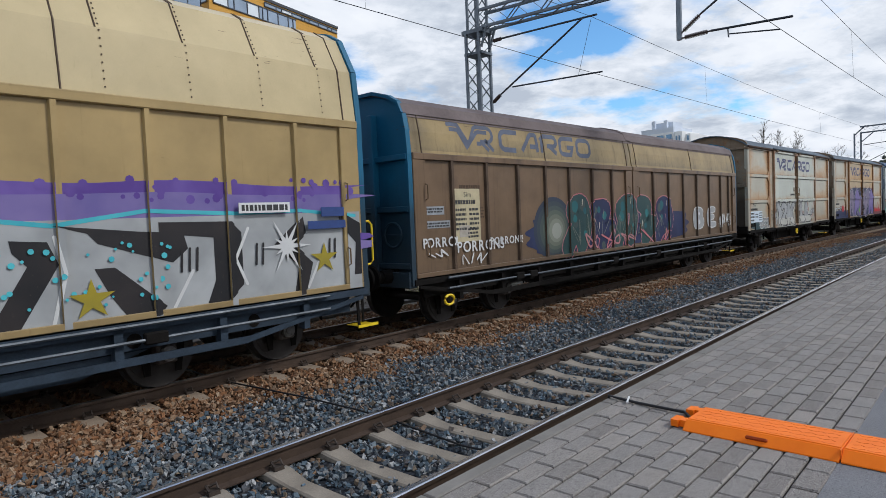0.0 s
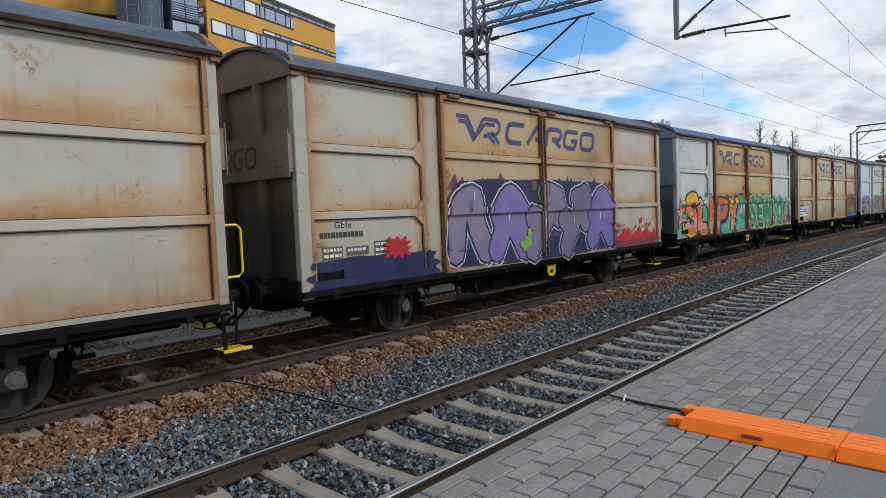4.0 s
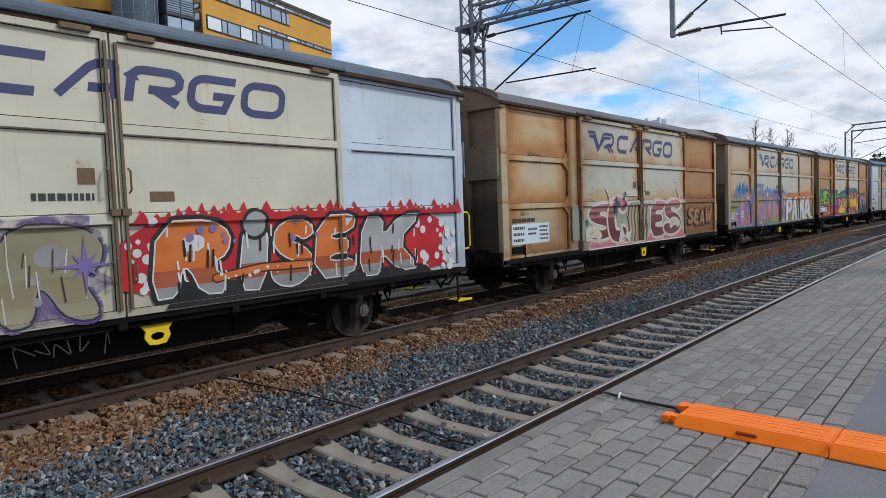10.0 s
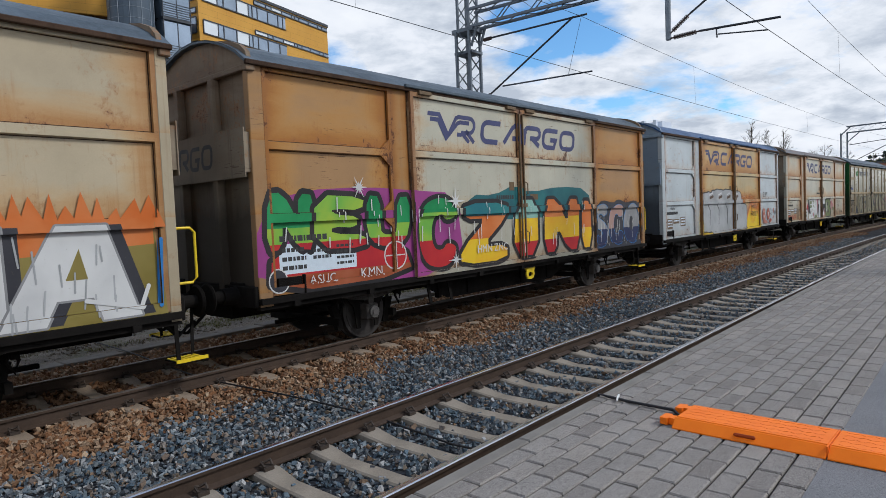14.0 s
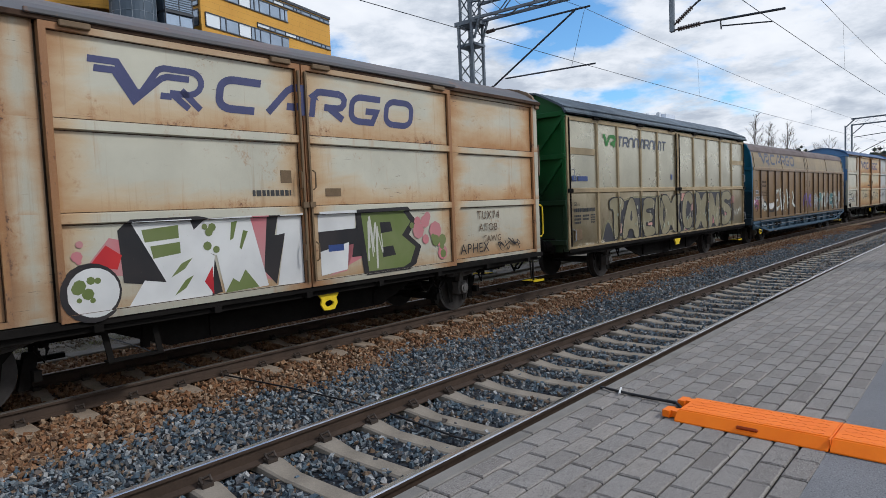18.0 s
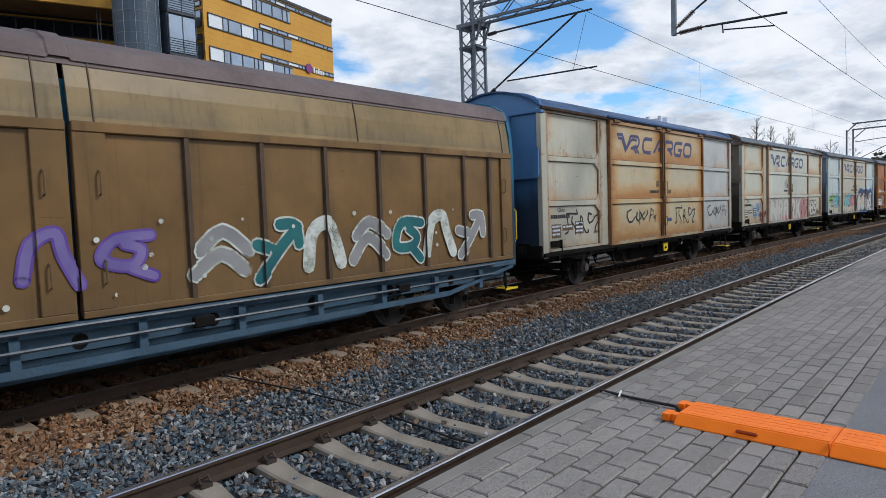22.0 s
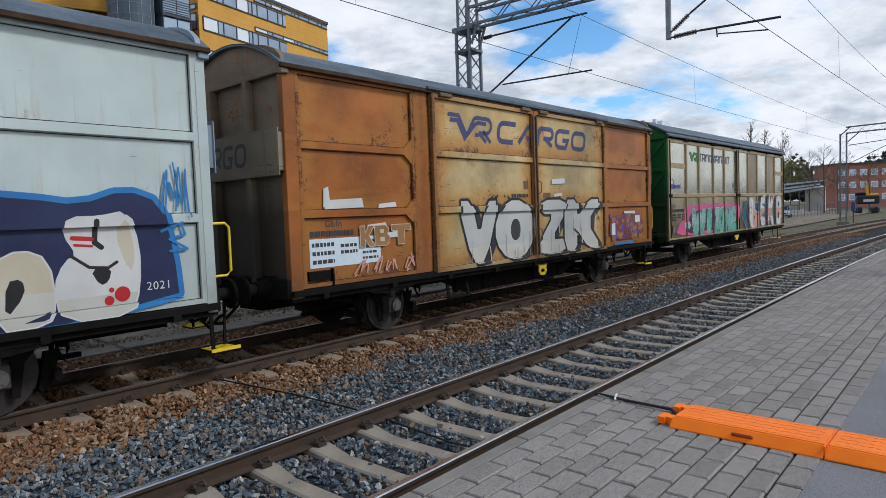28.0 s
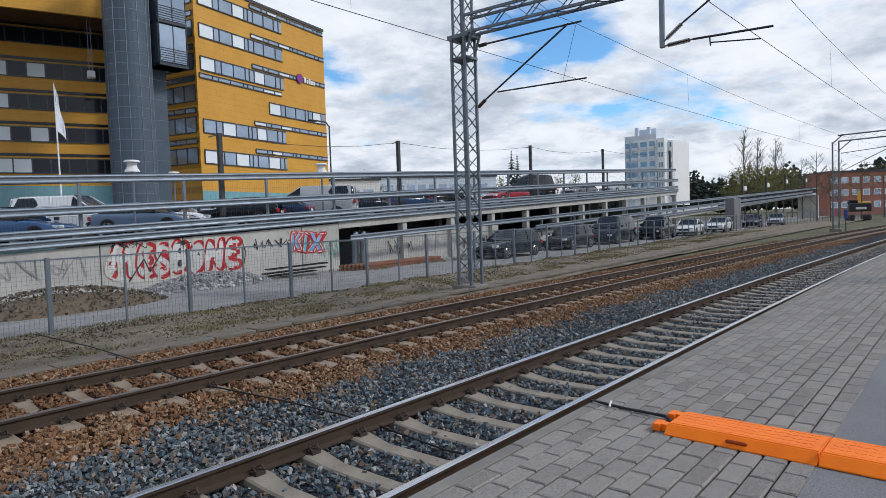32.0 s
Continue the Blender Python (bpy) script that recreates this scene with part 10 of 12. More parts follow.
G_YELLOW, G_ORANGE, G_CREAM = paint("spray_yellow", (0.75, 0.5, 0.02), (0.7, 0.36, 0.02)), paint("spray_orange", (0.55, 0.13, 0.02), (0.62, 0.2, 0.06)), paint("spray_cream", (0.58, 0.53, 0.42), (0.5, 0.44, 0.32))
G_SKY = paint("spray_sky_blue", (0.2, 0.42, 0.6), (0.14, 0.32, 0.52))
G_PURPLE_FOG, G_PINK_FOG = haze("violet_fog", (0.12, 0.07, 0.26), (0.2, 0.15, 0.27)), haze("pink_fog", (0.45, 0.1, 0.22), (0.4, 0.2, 0.36), 0.46)
G_WORN_WHITE = haze("worn_white", (0.68, 0.7, 0.66), (0.55, 0.6, 0.52), 0.42)
G_FADED = paint("spray_faded_red", (0.36, 0.09, 0.06), (0.42, 0.17, 0.12))
G_BROWN, G_GREY, G_PEACH = paint("spray_brown", (0.1, 0.055, 0.03)), paint("spray_grey", (0.22, 0.22, 0.22), (0.3, 0.3, 0.3)), paint("spray_peach", (0.62, 0.34, 0.28), (0.5, 0.25, 0.2))
G_BEIGE, G_PALE = paint("spray_beige", (0.2, 0.175, 0.105), (0.27, 0.24, 0.15)), paint("spray_pale", (0.5, 0.49, 0.43), (0.56, 0.55, 0.5))
G_GOLDEN = paint("spray_old_gold", (0.4, 0.31, 0.02), (0.27, 0.22, 0.04))
G_DARKTEAL = paint("spray_dark_teal", (0.025, 0.05, 0.06), (0.04, 0.08, 0.085))
G_BLUSH = paint("spray_blush", (0.36, 0.2, 0.17), (0.42, 0.28, 0.22))
G_SAND = paint("spray_sand", (0.33, 0.305, 0.215), (0.38, 0.35, 0.26))
G_DUSK = paint("spray_dusk", (0.035, 0.035, 0.042), (0.05, 0.05, 0.058))
G_OCEAN = paint("spray_ocean", (0.012, 0.085, 0.17), (0.02, 0.12, 0.2))
G_DEEPGREEN = paint("spray_bottle_green", (0.008, 0.1, 0.04), (0.012, 0.15, 0.06))
G_KHAKI = paint("spray_khaki", (0.24, 0.215, 0.13), (0.31, 0.28, 0.19))
G_RUSTRED = paint("spray_rust_red", (0.3, 0.07, 0.025), (0.38, 0.11, 0.05))
G_SAGE = paint("spray_sage", (0.25, 0.29, 0.23), (0.36, 0.36, 0.27))
G_ROSE = paint("spray_rose", (0.3, 0.13, 0.12), (0.36, 0.17, 0.15))
G_UMBER = paint("spray_umber", (0.2, 0.12, 0.05), (0.26, 0.17, 0.08))
G_RUSTY = paint("spray_bare_rust", (0.27, 0.13, 0.05), (0.35, 0.19, 0.08))
G_MOSSY = paint("spray_mossy_ochre", (0.2, 0.155, 0.035), (0.26, 0.21, 0.06))
G_TEALISH = paint("spray_petrol", (0.02, 0.15, 0.18), (0.03, 0.2, 0.2))
G_MINTY = paint("spray_pale_mint", (0.2, 0.4, 0.33), (0.3, 0.5, 0.45))
G_STONE = paint("spray_stone", (0.36, 0.34, 0.28), (0.42, 0.4, 0.34))
G_CHROME = paint("spray_chrome", (0.46, 0.47, 0.45), (0.54, 0.54, 0.51))
G_DEEP = paint("spray_deep_green", (0.025, 0.06, 0.062), (0.04, 0.085, 0.08))
G_MOSS = paint("spray_moss", (0.13, 0.17, 0.05), (0.17, 0.2, 0.08))
HAZE = [paint("spray_haze", c, c) for c in ((0.035, 0.045, 0.07), (0.045, 0.06, 0.07), (0.065, 0.085, 0.08), (0.1, 0.12, 0.095), (0.15, 0.165, 0.125), (0.22, 0.235, 0.185), (0.32, 0.33, 0.28))]
GB_A, SM_A, GS_A = (gb_surface, GB_XS, GB_ZS), (sm_surface, SM_XS, ()), (gs_surface, GS_XS, GS_ZS)


def tall_surface(x, z):
    return None if abs(x) > SM_END - 0.1 or not 0.98 < z < 3.4 else -HALF - (0.045 if min(abs(x - r) for r in (7.18, 6.09, 5.08, 4.09)) < 0.04 or abs(x) > SM_END - 0.35 else 0.0)


# gold wagon: silver strokes outlined in black, violet cloud above
g = Piece().blob(-0.5, 9.2, 1.7, 2.62, G_VIOLET, 0.07, 1, 90).blob(-0.4, 9.0, 1.55, 2.48, G_LILAC, 0.05, 2, 90)
g.shapes([[(0.0, 0.99), (8.3, 0.99), (8.3, 2.18), (0.0, 2.18)]], G_SILVER)
g.dots(0, 8.3, 2.34, 2.66, 70, 0.05, G_VIOLET, 3)
g.line([(3.4, 2.2), (4.0, 2.12), (5.0, 2.26), (6.2, 2.2), (7.2, 2.22), (8.2, 2.12)], 0.05, G_CYAN)
g.shapes([[(3.3, 1.0), (3.62, 1.0), (4.05, 1.7), (3.95, 1.95), (3.6, 1.98), (3.62, 1.85), (3.75, 1.7), (3.45, 1.2)],
          [(4.0, 2.12), (4.9, 2.02), (5.45, 1.98), (5.5, 1.78), (5.3, 1.62), (4.45, 1.9), (4.35, 2.02)],
          [(4.4, 1.62), (4.62, 1.62), (5.2, 1.1), (5.1, 1.0), (4.75, 1.0), (4.55, 1.3)],
          [(5.15, 2.12), (6.1, 2.1), (6.25, 1.95), (6.05, 1.4), (6.25, 1.25), (5.95, 1.0), (5.7, 1.0), (5.85, 1.35), (5.85, 1.9), (5.15, 1.98)],
          [(6.75, 1.75), (7.25, 2.15), (7.3, 1.9), (7.08, 1.72), (7.4, 1.45), (7.25, 1.0), (7.05, 1.0), (7.15, 1.42)],
          [(7.9, 2.2), (8.3, 2.0), (8.3, 1.2), (8.15, 1.2), (8.2, 1.7), (7.95, 1.95)]], G_BLACK)
for pts in ([(3.95, 1.0), (4.1, 1.6), (4.02, 2.0)], [(5.25, 1.0), (5.55, 1.5)], [(6.3, 1.25), (6.15, 1.6), (6.35, 2.0)], [(7.5, 1.45), (7.3, 1.1)]):
    g.line(pts, 0.04, G_WHITE)
for x in (5.4, 5.5, 5.6, 6.45, 6.55, 7.7, 7.8):
    g.line([(x, 1.5), (x + 0.02, 1.78)], 0.03, G_BLACK)
g.dots(3.4, 5.3, 1.2, 1.9, 40, 0.03, G_CYAN, 5)
for x, z in ((4.35, 1.28), (7.6, 1.5)):
    g.shapes([[(x + 0.26 * math.cos(1.57 + k * 1.2566), z + 0.24 * math.sin(1.57 + k * 1.2566)), (x + 0.09 * math.cos(2.2 + k * 1.2566), z + 0.09 * math.sin(2.2 + k * 1.2566)), (x, z), (x + 0.09 * math.cos(0.94 + k * 1.2566), z + 0.09 * math.sin(0.94 + k * 1.2566))] for k in range(5)], G_GOLDEN)
g.star(6.95, 1.72, 0.42, G_WHITE, 12)
g.build(w1, tall_surface, tuple(sorted(r + d for r in (7.18, 6.09, 5.08, 4.09) for d in (-0.04, 0.04))) + (SM_END - 0.35,), (), "silver and black graffiti under a violet cloud")
me = Mesh().box(6.2, 7.0, -HALF - 0.07, -HALF - 0.06, 2.2, 2.34, 0)
text_lines(me, 6.24, 2.31, 0.72, 1, 0.08, 0.1, -HALF - 0.07, 1, 4)
me.box(7.55, 7.98, -HALF - 0.07, -HALF - 0.06, 2.12, 2.26, 2).box(7.3, 8.0, -HALF - 0.07, -HALF - 0.06, 1.94, 2.06, 2)
part("number_plate", me, [mark_white, mark_black, plate_blue], w1, "white number strip and blue notices")

# brown wagon: dark teal and pink strokes, white tags
g = Piece().blob(-5.0, 3.9, 1.08, 1.95, G_NAVY, 0.03, 4, 60)
for k, coat_ in enumerate(HAZE):
    g.shapes([[(-3.9 + 0.02 * k + (0.8 - 0.1 * k) * math.cos(q * math.pi / 16), max(1.08, 1.66 - 0.008 * k + (0.72 - 0.09 * k) * math.sin(q * math.pi / 16))) for q in range(32)]], coat_)
g.forms(-3.4, 2.7, 1.1, 2.25, 5, [G_DEEP, G_NAVY, G_DEEP], G_PINK, None, 0.5, 0.028, 0, 5, G_CREAM, spots=(HAZE[2], G_TEAL))
g.squiggle(-3.2, 2.6, 1.2, 2.0, HAZE[5], 0.014, 12, 6).squiggle(-2.6, 2.2, 1.1, 1.5, G_PINK, 0.05, 5, 9)
g.block("BE", ((4.3, 5.2), (5.5, 6.3)), 1.3, 1.98, G_SILVER, ((0.03, G_WHITE),), 2)
g.caption("PORRO!", -8.2, 1.5, 0.17, G_WHITE).caption("PORRONS", -7.25, 1.36, 0.2, G_WHITE).caption("PORRONS", -6.25, 1.44, 0.15, G_WHITE)
g.squiggle(-8.0, -7.5, 1.3, 1.44, G_WHITE, 0.025, 3, 1).squiggle(-7.1, -6.4, 1.12, 1.3, G_WHITE, 0.03, 4, 2).squiggle(6.5, 7.1, 1.3, 1.7, G_WHITE, 0.03, 6, 3).squiggle(7.0, 7.7, 1.3, 1.7, G_WHITE, 0.03, 5, 4)
g.build(w2, *SM_A, "dark teal and pink graffiti with white tags")
me = Mesh().box(-7.3, -6.52, -HALF - 0.012, -HALF - 0.001, 1.55, 2.55, 0)
lettering(me, "Sim", -7.0, 2.4, 0.09, -HALF - 0.014, 1, 1.1)
text_lines(me, -7.24, 2.34, 0.6, 1, 0.08, 0.1, -HALF - 0.014, 1, 3)
text_lines(me, -7.24, 2.18, 0.3, 5, 0.045, 0.09, -HALF - 0.014, 1, 4)
text_lines(me, -6.85, 2.18, 0.28, 5, 0.045, 0.09, -HALF - 0.014, 1, 5)
text_lines(me, -6.9, 1.8, 0.3, 3, 0.04, 0.07, -HALF - 0.014, 1, 6)
part("data_board", me, [plain("cream_board", (0.5, 0.43, 0.27), 0.6), mark_black], w2, "cream data board with stencilled class and tables")

# grey block piece
g = Piece().outline([(-6.1, 0.99), (-6.0, 1.32), (-5.4, 1.42), (-4.9, 1.3), (-4.3, 1.45), (-3.85, 1.38), (-3.7, 1.0)], G_DARKTEAL, (), 1)
g.block("SES", ((-4.95, -4.5), (-4.45, -4.1), (-4.05, -3.75)), 1.02, 1.42, G_GREY, ((0.025, G_WHITE),), 1, (), 0.1)
g.dots(-3.3, 3.3, 1.1, 1.95, 22, 0.12, G_BLUSH, 10).dots(-3.2, 3.2, 1.1, 1.9, 18, 0.08, G_BROWN, 12)
EDGED = ((0.075, G_WHITE), (0.055, G_BLACK))
for x, z, r in ((-3.12, 1.5, 0.17), (-3.0, 1.24, 0.15), (2.66, 1.5, 0.13), (2.97, 1.56, 0.12)):
    g.disc(x, z, r, G_SILVER, ((0.03, G_BLACK),)).disc(x, z, r * 0.3, G_GREY)
g.block("Y2K", ((-3.05, -1.8), (-2.35, -1.35), (-1.42, -0.2)), 1.06, 2.02, G_SILVER, EDGED, 1, ((1.35, G_PALE),), 0.06, wave=0.02)
g.block("ILL", ((0.17, 0.54), (0.6, 1.5), (1.45, 2.55)), 1.09, 2.02, G_SILVER, EDGED, 1, ((1.35, G_PALE),), 0.06, wave=0.02).disc(0.38, 1.96, 0.12, G_SILVER, ((0.03, G_BLACK),))
g.drips(-2.9, 2.4, 1.4, 1.9, 16, 0.2, G_BLACK, 0.022, 7).drips(-2.9, 2.4, 1.2, 1.9, 14, 0.25, G_WHITE, 0.014, 8)
g.caption("2017", 2.1, 1.98, 0.12, G_BLACK, 1.0, 0.0).caption("THE", -3.62, 1.62, 0.1, G_BLACK, 0.8, 0.0).caption("ROAD", -3.66, 1.47, 0.1, G_BLACK, 0.8, 0.0).caption("TO", -3.6, 1.32, 0.1, G_BLACK, 0.8, 0.0)
g.build(w3, *GB_A, "grey block graffiti outlined in white and black")

# mauve bubbles
g = Piece().spikes(-3.0, 3.3, 2.5, 0.3, G_MAROON, 0.3, 1).blob(-3.2, 3.45, 0.95, 2.75, G_NAVY, 0.06, 13, 70).forms(-3.0, 3.4, 1.05, 2.5, 5, [G_MAUVE, G_LILAC, G_MAUVE], G_NAVY, G_WHITE, 0.5, 0.05, 0.03, 14, G_WHITE)
g.blob(-6.2, -3.3, 0.85, 1.45, G_NAVY, 0.12, 15).blob(-4.6, -4.0, 1.35, 1.7, G_RED, 0.3, 16).blob(3.4, 6.3, 0.8, 1.3, G_MAROON, 0.2, 17).dots(3.5, 6.0, 1.1, 1.8, 24, 0.05, G_RED, 18).spikes(3.6, 6.0, 1.15, 0.4, G_RED, 0.3, 2)
g.dots(-0.8, -0.3, 1.2, 1.7, 5, 0.1, G_LIME, 19)
g.build(w4, *GB_A, "mauve bubble graffiti on dark blue", dx=-0.085)

# orange and pink piece on mint, green piece beside it
g = Piece().outline([(-6.36, 0.99), (-6.36, 1.3), (-6.3, 2.0), (-5.6, 2.15), (-4.4, 2.05), (-3.2, 2.12), (-1.6, 2.1), (-0.05, 2.15), (0.0, 1.6), (-0.05, 0.99)], G_MINT, (), 1)
rnd = random.Random(21)
for k in range(46):
    x = -6.25 + 6.1 * rnd.random()
    g.disc(x, rnd.uniform(1.85, 2.35) if k % 3 else rnd.uniform(1.1, 1.9), rnd.uniform(0.06, 0.17), G_GREEN if k % 4 else G_DEEPGREEN)
WARM = ((0.07, G_BLACK),)
for ox, oz in ((0.09, -0.06),):
    g.block("SLIPY", ((-5.72 + ox, -4.5 + ox), (-4.62 + ox, -3.72 + ox), (-3.74 + ox, -3.3 + ox), (-3.22 + ox, -2.02 + ox), (-2.02 + ox, -0.92 + ox)), 1.0 + oz, 2.2 + oz, G_BLACK, WARM, 1)
g.block("S", ((-5.72, -4.5),), 1.02, 2.44, G_YELLOW, WARM, 1, ((2.12, G_ORANGE), (1.62, G_PEACH), (1.3, G_ORANGE)), 0.1)
g.block("LIPY", ((-4.62, -3.72), (-3.74, -3.3), (-3.22, -2.02), (-2.02, -0.92)), 1.02, 2.24, [G_PEACH, G_ORANGE, G_ORANGE, G_YELLOW], WARM, 1, ((1.95, G_ORANGE), (1.45, G_PEACH), (1.2, G_ORANGE)), 0.12, G_TEAL)
g.disc(-3.6, 2.26, 0.14, G_PINK, ((0.03, G_BLACK),))
rnd = random.Random(5)
for k in range(70):
    x = -5.6 + 4.6 * rnd.random()
    g.disc(x, rnd.uniform(1.1, 2.0), rnd.uniform(0.02, 0.055), (G_GREY, G_PINK, G_PEACH, G_WHITE)[k % 4])
g.drips(-5.6, -1.0, 1.2, 2.2, 26, 0.12, G_WHITE, 0.022, 9)
g.outline([(-6.12 + (0.42 if k % 2 == 0 else 0.17) * math.cos(1.65 + k * 0.6283), 1.76 + (0.5 if k % 2 == 0 else 0.19) * math.sin(1.65 + k * 0.6283)) for k in range(10)], G_PEACH, ((0.035, G_BLACK),))
g.line([(-6.24, 1.66), (-6.14, 1.6), (-6.02, 1.68)], 0.025, G_BLACK).line([(-6.2, 1.82), (-6.17, 1.86)], 0.03, G_BLACK).line([(-6.08, 1.84), (-6.04, 1.88)], 0.03, G_BLACK)
g.line([(-5.9, 1.45), (-5.75, 1.15), (-5.45, 1.02), (-5.2, 1.05)], 0.15, G_BLACK).line([(-5.9, 1.43), (-5.75, 1.15), (-5.45, 1.04), (-5.2, 1.07)], 0.09, G_YELLOW)
g.outline([(-0.08, 1.0), (-0.06, 2.1), (0.5, 2.0), (0.4, 1.05)], G_MAROON, (), 1).dots(-0.1, 0.5, 1.05, 2.1, 24, 0.06, G_RED, 27).dots(5.2, 6.3, 1.0, 2.0, 22, 0.09, G_RED, 28).dots(5.4, 6.3, 1.0, 1.9, 10, 0.1, G_MAROON, 29)
LEAF = ((0.1, G_GREEN), (0.062, G_WHITE), (0.02, G_DEEPGREEN))
g.block("SENCO", ((0.42, 1.17), (1.29, 2.13), (2.25, 3.14), (3.28, 4.16), (4.24, 5.18)), 1.05, 2.28, G_GREEN, LEAF, 1, ((1.6, G_GREEN), (1.35, G_OLIVE), (1.2, G_DEEPGREEN)), 0.05, G_WHITE, 0.02)
g.block("!", ((5.42, 5.85),), 1.0, 2.12, G_GREEN, LEAF, 1).disc(5.64, 1.13, 0.12, G_GREEN, ((0.05, G_WHITE),))
g.drips(0.5, 5.6, 1.4, 2.2, 20, 0.14, G_MINT, 0.025, 31).squiggle(-0.75, -0.2, 1.55, 2.05, G_WHITE, 0.018, 7, 29)
g.build(w5, *GB_A, "orange, pink and green graffiti on mint bubbles")

# faint tags on the rustiest wagon
g = Piece().squiggle(-2.0, -0.6, 1.25, 1.75, G_GREY, 0.025, 5, 30).squiggle(1.0, 2.9, 1.25, 1.8, G_GREY, 0.02, 8, 31)
g.shapes([[(4.2, 1.02), (6.2, 1.02), (6.2, 1.16), (4.1, 1.1)]], G_BLUE).squiggle(4.4, 6.0, 1.25, 1.6, G_SILVER, 0.035, 5, 32).shapes([[(-4.6, 1.01), (-4.0, 1.02), (-4.0, 1.1), (-4.6, 1.08)]], G_BLUE)
g.build(w6, *GB_A, "faint tags over rust", dx=-0.085)

# olive and violet piece, red piece
g = Piece().blob(-6.0, -3.5, 1.0, 2.2, G_PURPLE_FOG, 0.12, 33, 70).blob(-3.2, -0.1, 0.9, 2.2, G_PURPLE_FOG, 0.1, 34, 70)
MOULD = ((0.07, G_PURPLE_FOG), (0.035, G_DUSK), (0.012, G_GREY))
g.block("CS", ((-5.85, -5.05), (-4.95, -3.8)), 1.02, 2.12, G_KHAKI, MOULD, 2, ((1.45, G_OLIVE),), 0.06)
g.block("CER", ((-2.95, -2.0), (-1.95, -1.2), (-1.2, -0.15)), 1.02, 2.05, G_KHAKI, MOULD, 2, ((1.5, G_OLIVE), (1.2, G_KHAKI)), 0.06)
g.dots(-5.8, -0.2, 1.1, 2.0, 46, 0.05, G_GREY, 36).drips(-5.7, -0.3, 1.3, 2.1, 40, 0.3, G_PALE, 0.014, 38).drips(-5.7, -0.3, 1.2, 2.0, 30, 0.25, G_BROWN, 0.014, 39)
g.star(-3.75, 1.75, 0.3, G_WHITE).star(-5.9, 1.2, 0.25, G_WHITE).star(-0.35, 1.6, 0.35, G_LILAC).squiggle(-4.6, -3.9, 1.3, 1.55, G_WHITE, 0.02, 6, 37)
g.spikes(0.2, 6.1, 2.02, 0.24, G_RED, 0.16, 3).outline([(0.0, 0.99), (0.02, 2.1), (2.0, 2.15), (4.0, 2.1), (5.9, 2.0), (5.7, 1.4), (5.9, 0.99)], G_RED, (), 1).dots(0.05, 0.8, 1.05, 2.1, 22, 0.06, G_WHITE, 38).dots(5.0, 6.1, 1.05, 2.0, 26, 0.07, G_WHITE, 42)
RIM = ((0.075, G_BLACK), (0.02, G_WHITE))
g.outline([(0.5, 0.99), (0.7, 1.3), (1.4, 1.25), (3.0, 1.2), (5.2, 1.15), (5.4, 0.99)], G_BLACK, (), 0)
g.block("RISEK", ((0.42, 1.42), (1.55, 2.0), (2.05, 2.78), (2.82, 3.66), (3.78, 5.15)), 1.1, 2.03, [G_ORANGE, G_SILVER, G_ORANGE, G_ORANGE, G_SILVER], RIM, 1, ((1.45, G_RUSTRED), (1.25, G_GREY)), 0.12, None, 0.02)
g.disc(1.8, 1.98, 0.17, G_SILVER, ((0.05, G_BLACK),)).line([(1.2, 1.3), (1.9, 1.38), (2.7, 1.36)], 0.13, G_BLACK).line([(1.2, 1.3), (1.9, 1.38), (2.7, 1.36)], 0.09, G_ORANGE).dots(1.2, 2.7, 1.28, 1.38, 12, 0.025, G_WHITE, 44)
g.drips(0.5, 5.2, 1.3, 2.0, 34, 0.16, G_WHITE, 0.028, 40).drips(0.6, 5.2, 1.2, 1.9, 24, 0.18, G_BLACK, 0.03, 41).dots(0.7, 3.0, 1.75, 1.98, 9, 0.05, G_LILAC, 45)
g.build(w7, *GB_A, "old-gold and violet graffiti beside a red piece")

# maroon and pink piece
g = Piece().outline([(-3.3, 0.99), (-3.25, 1.9), (-2.4, 2.05), (-1.0, 2.1), (1.2, 2.0), (3.2, 2.0), (3.3, 0.99)], G_SAGE, (), 1).dots(-3.6, 3.2, 1.05, 2.0, 20, 0.08, G_TEAL, 43)
g.outline([(-2.95, 0.99), (-2.6, 1.22), (-1.6, 1.24), (0.2, 1.2), (2.0, 1.26), (3.2, 1.24), (3.2, 0.99)], G_PINK, ((0.03, G_WHITE),))
HORN = ((0.085, G_CREAM), (0.03, G_WHITE))
STRIPES = ((2.02, G_ROSE), (1.9, G_MAROON), (1.82, G_ROSE), (1.74, G_MAROON))
g.block("S", ((-2.95, -1.35),), 1.2, 2.1, G_PINK, HORN, 2, STRIPES, 0.1).block("C", ((-1.9, -0.75),), 1.06, 2.28, G_PINK, HORN, 2, STRIPES, 0.05)
g.block("E", ((0.75, 1.75),), 1.1, 2.12, G_PINK, HORN, 1, STRIPES, 0.08).block("S", ((1.65, 3.05),), 1.12, 2.16, G_PINK, HORN, 2, STRIPES, 0.1)
g.outline([(-0.85, 1.0), (-0.7, 1.6), (-0.85, 2.1), (0.1, 2.15), (0.7, 2.0), (0.75, 1.5), (0.5, 1.05)], G_SAND, ((0.03, G_WHITE),), 1)
for k in range(7):
    x = -0.72 + 0.19 * k
    g.line([(x, 1.06), (x + 0.06, 1.4), (x - 0.02, 1.7), (x + 0.1, 2.05)], 0.075, G_BROWN if k % 2 == 0 else G_UMBER)
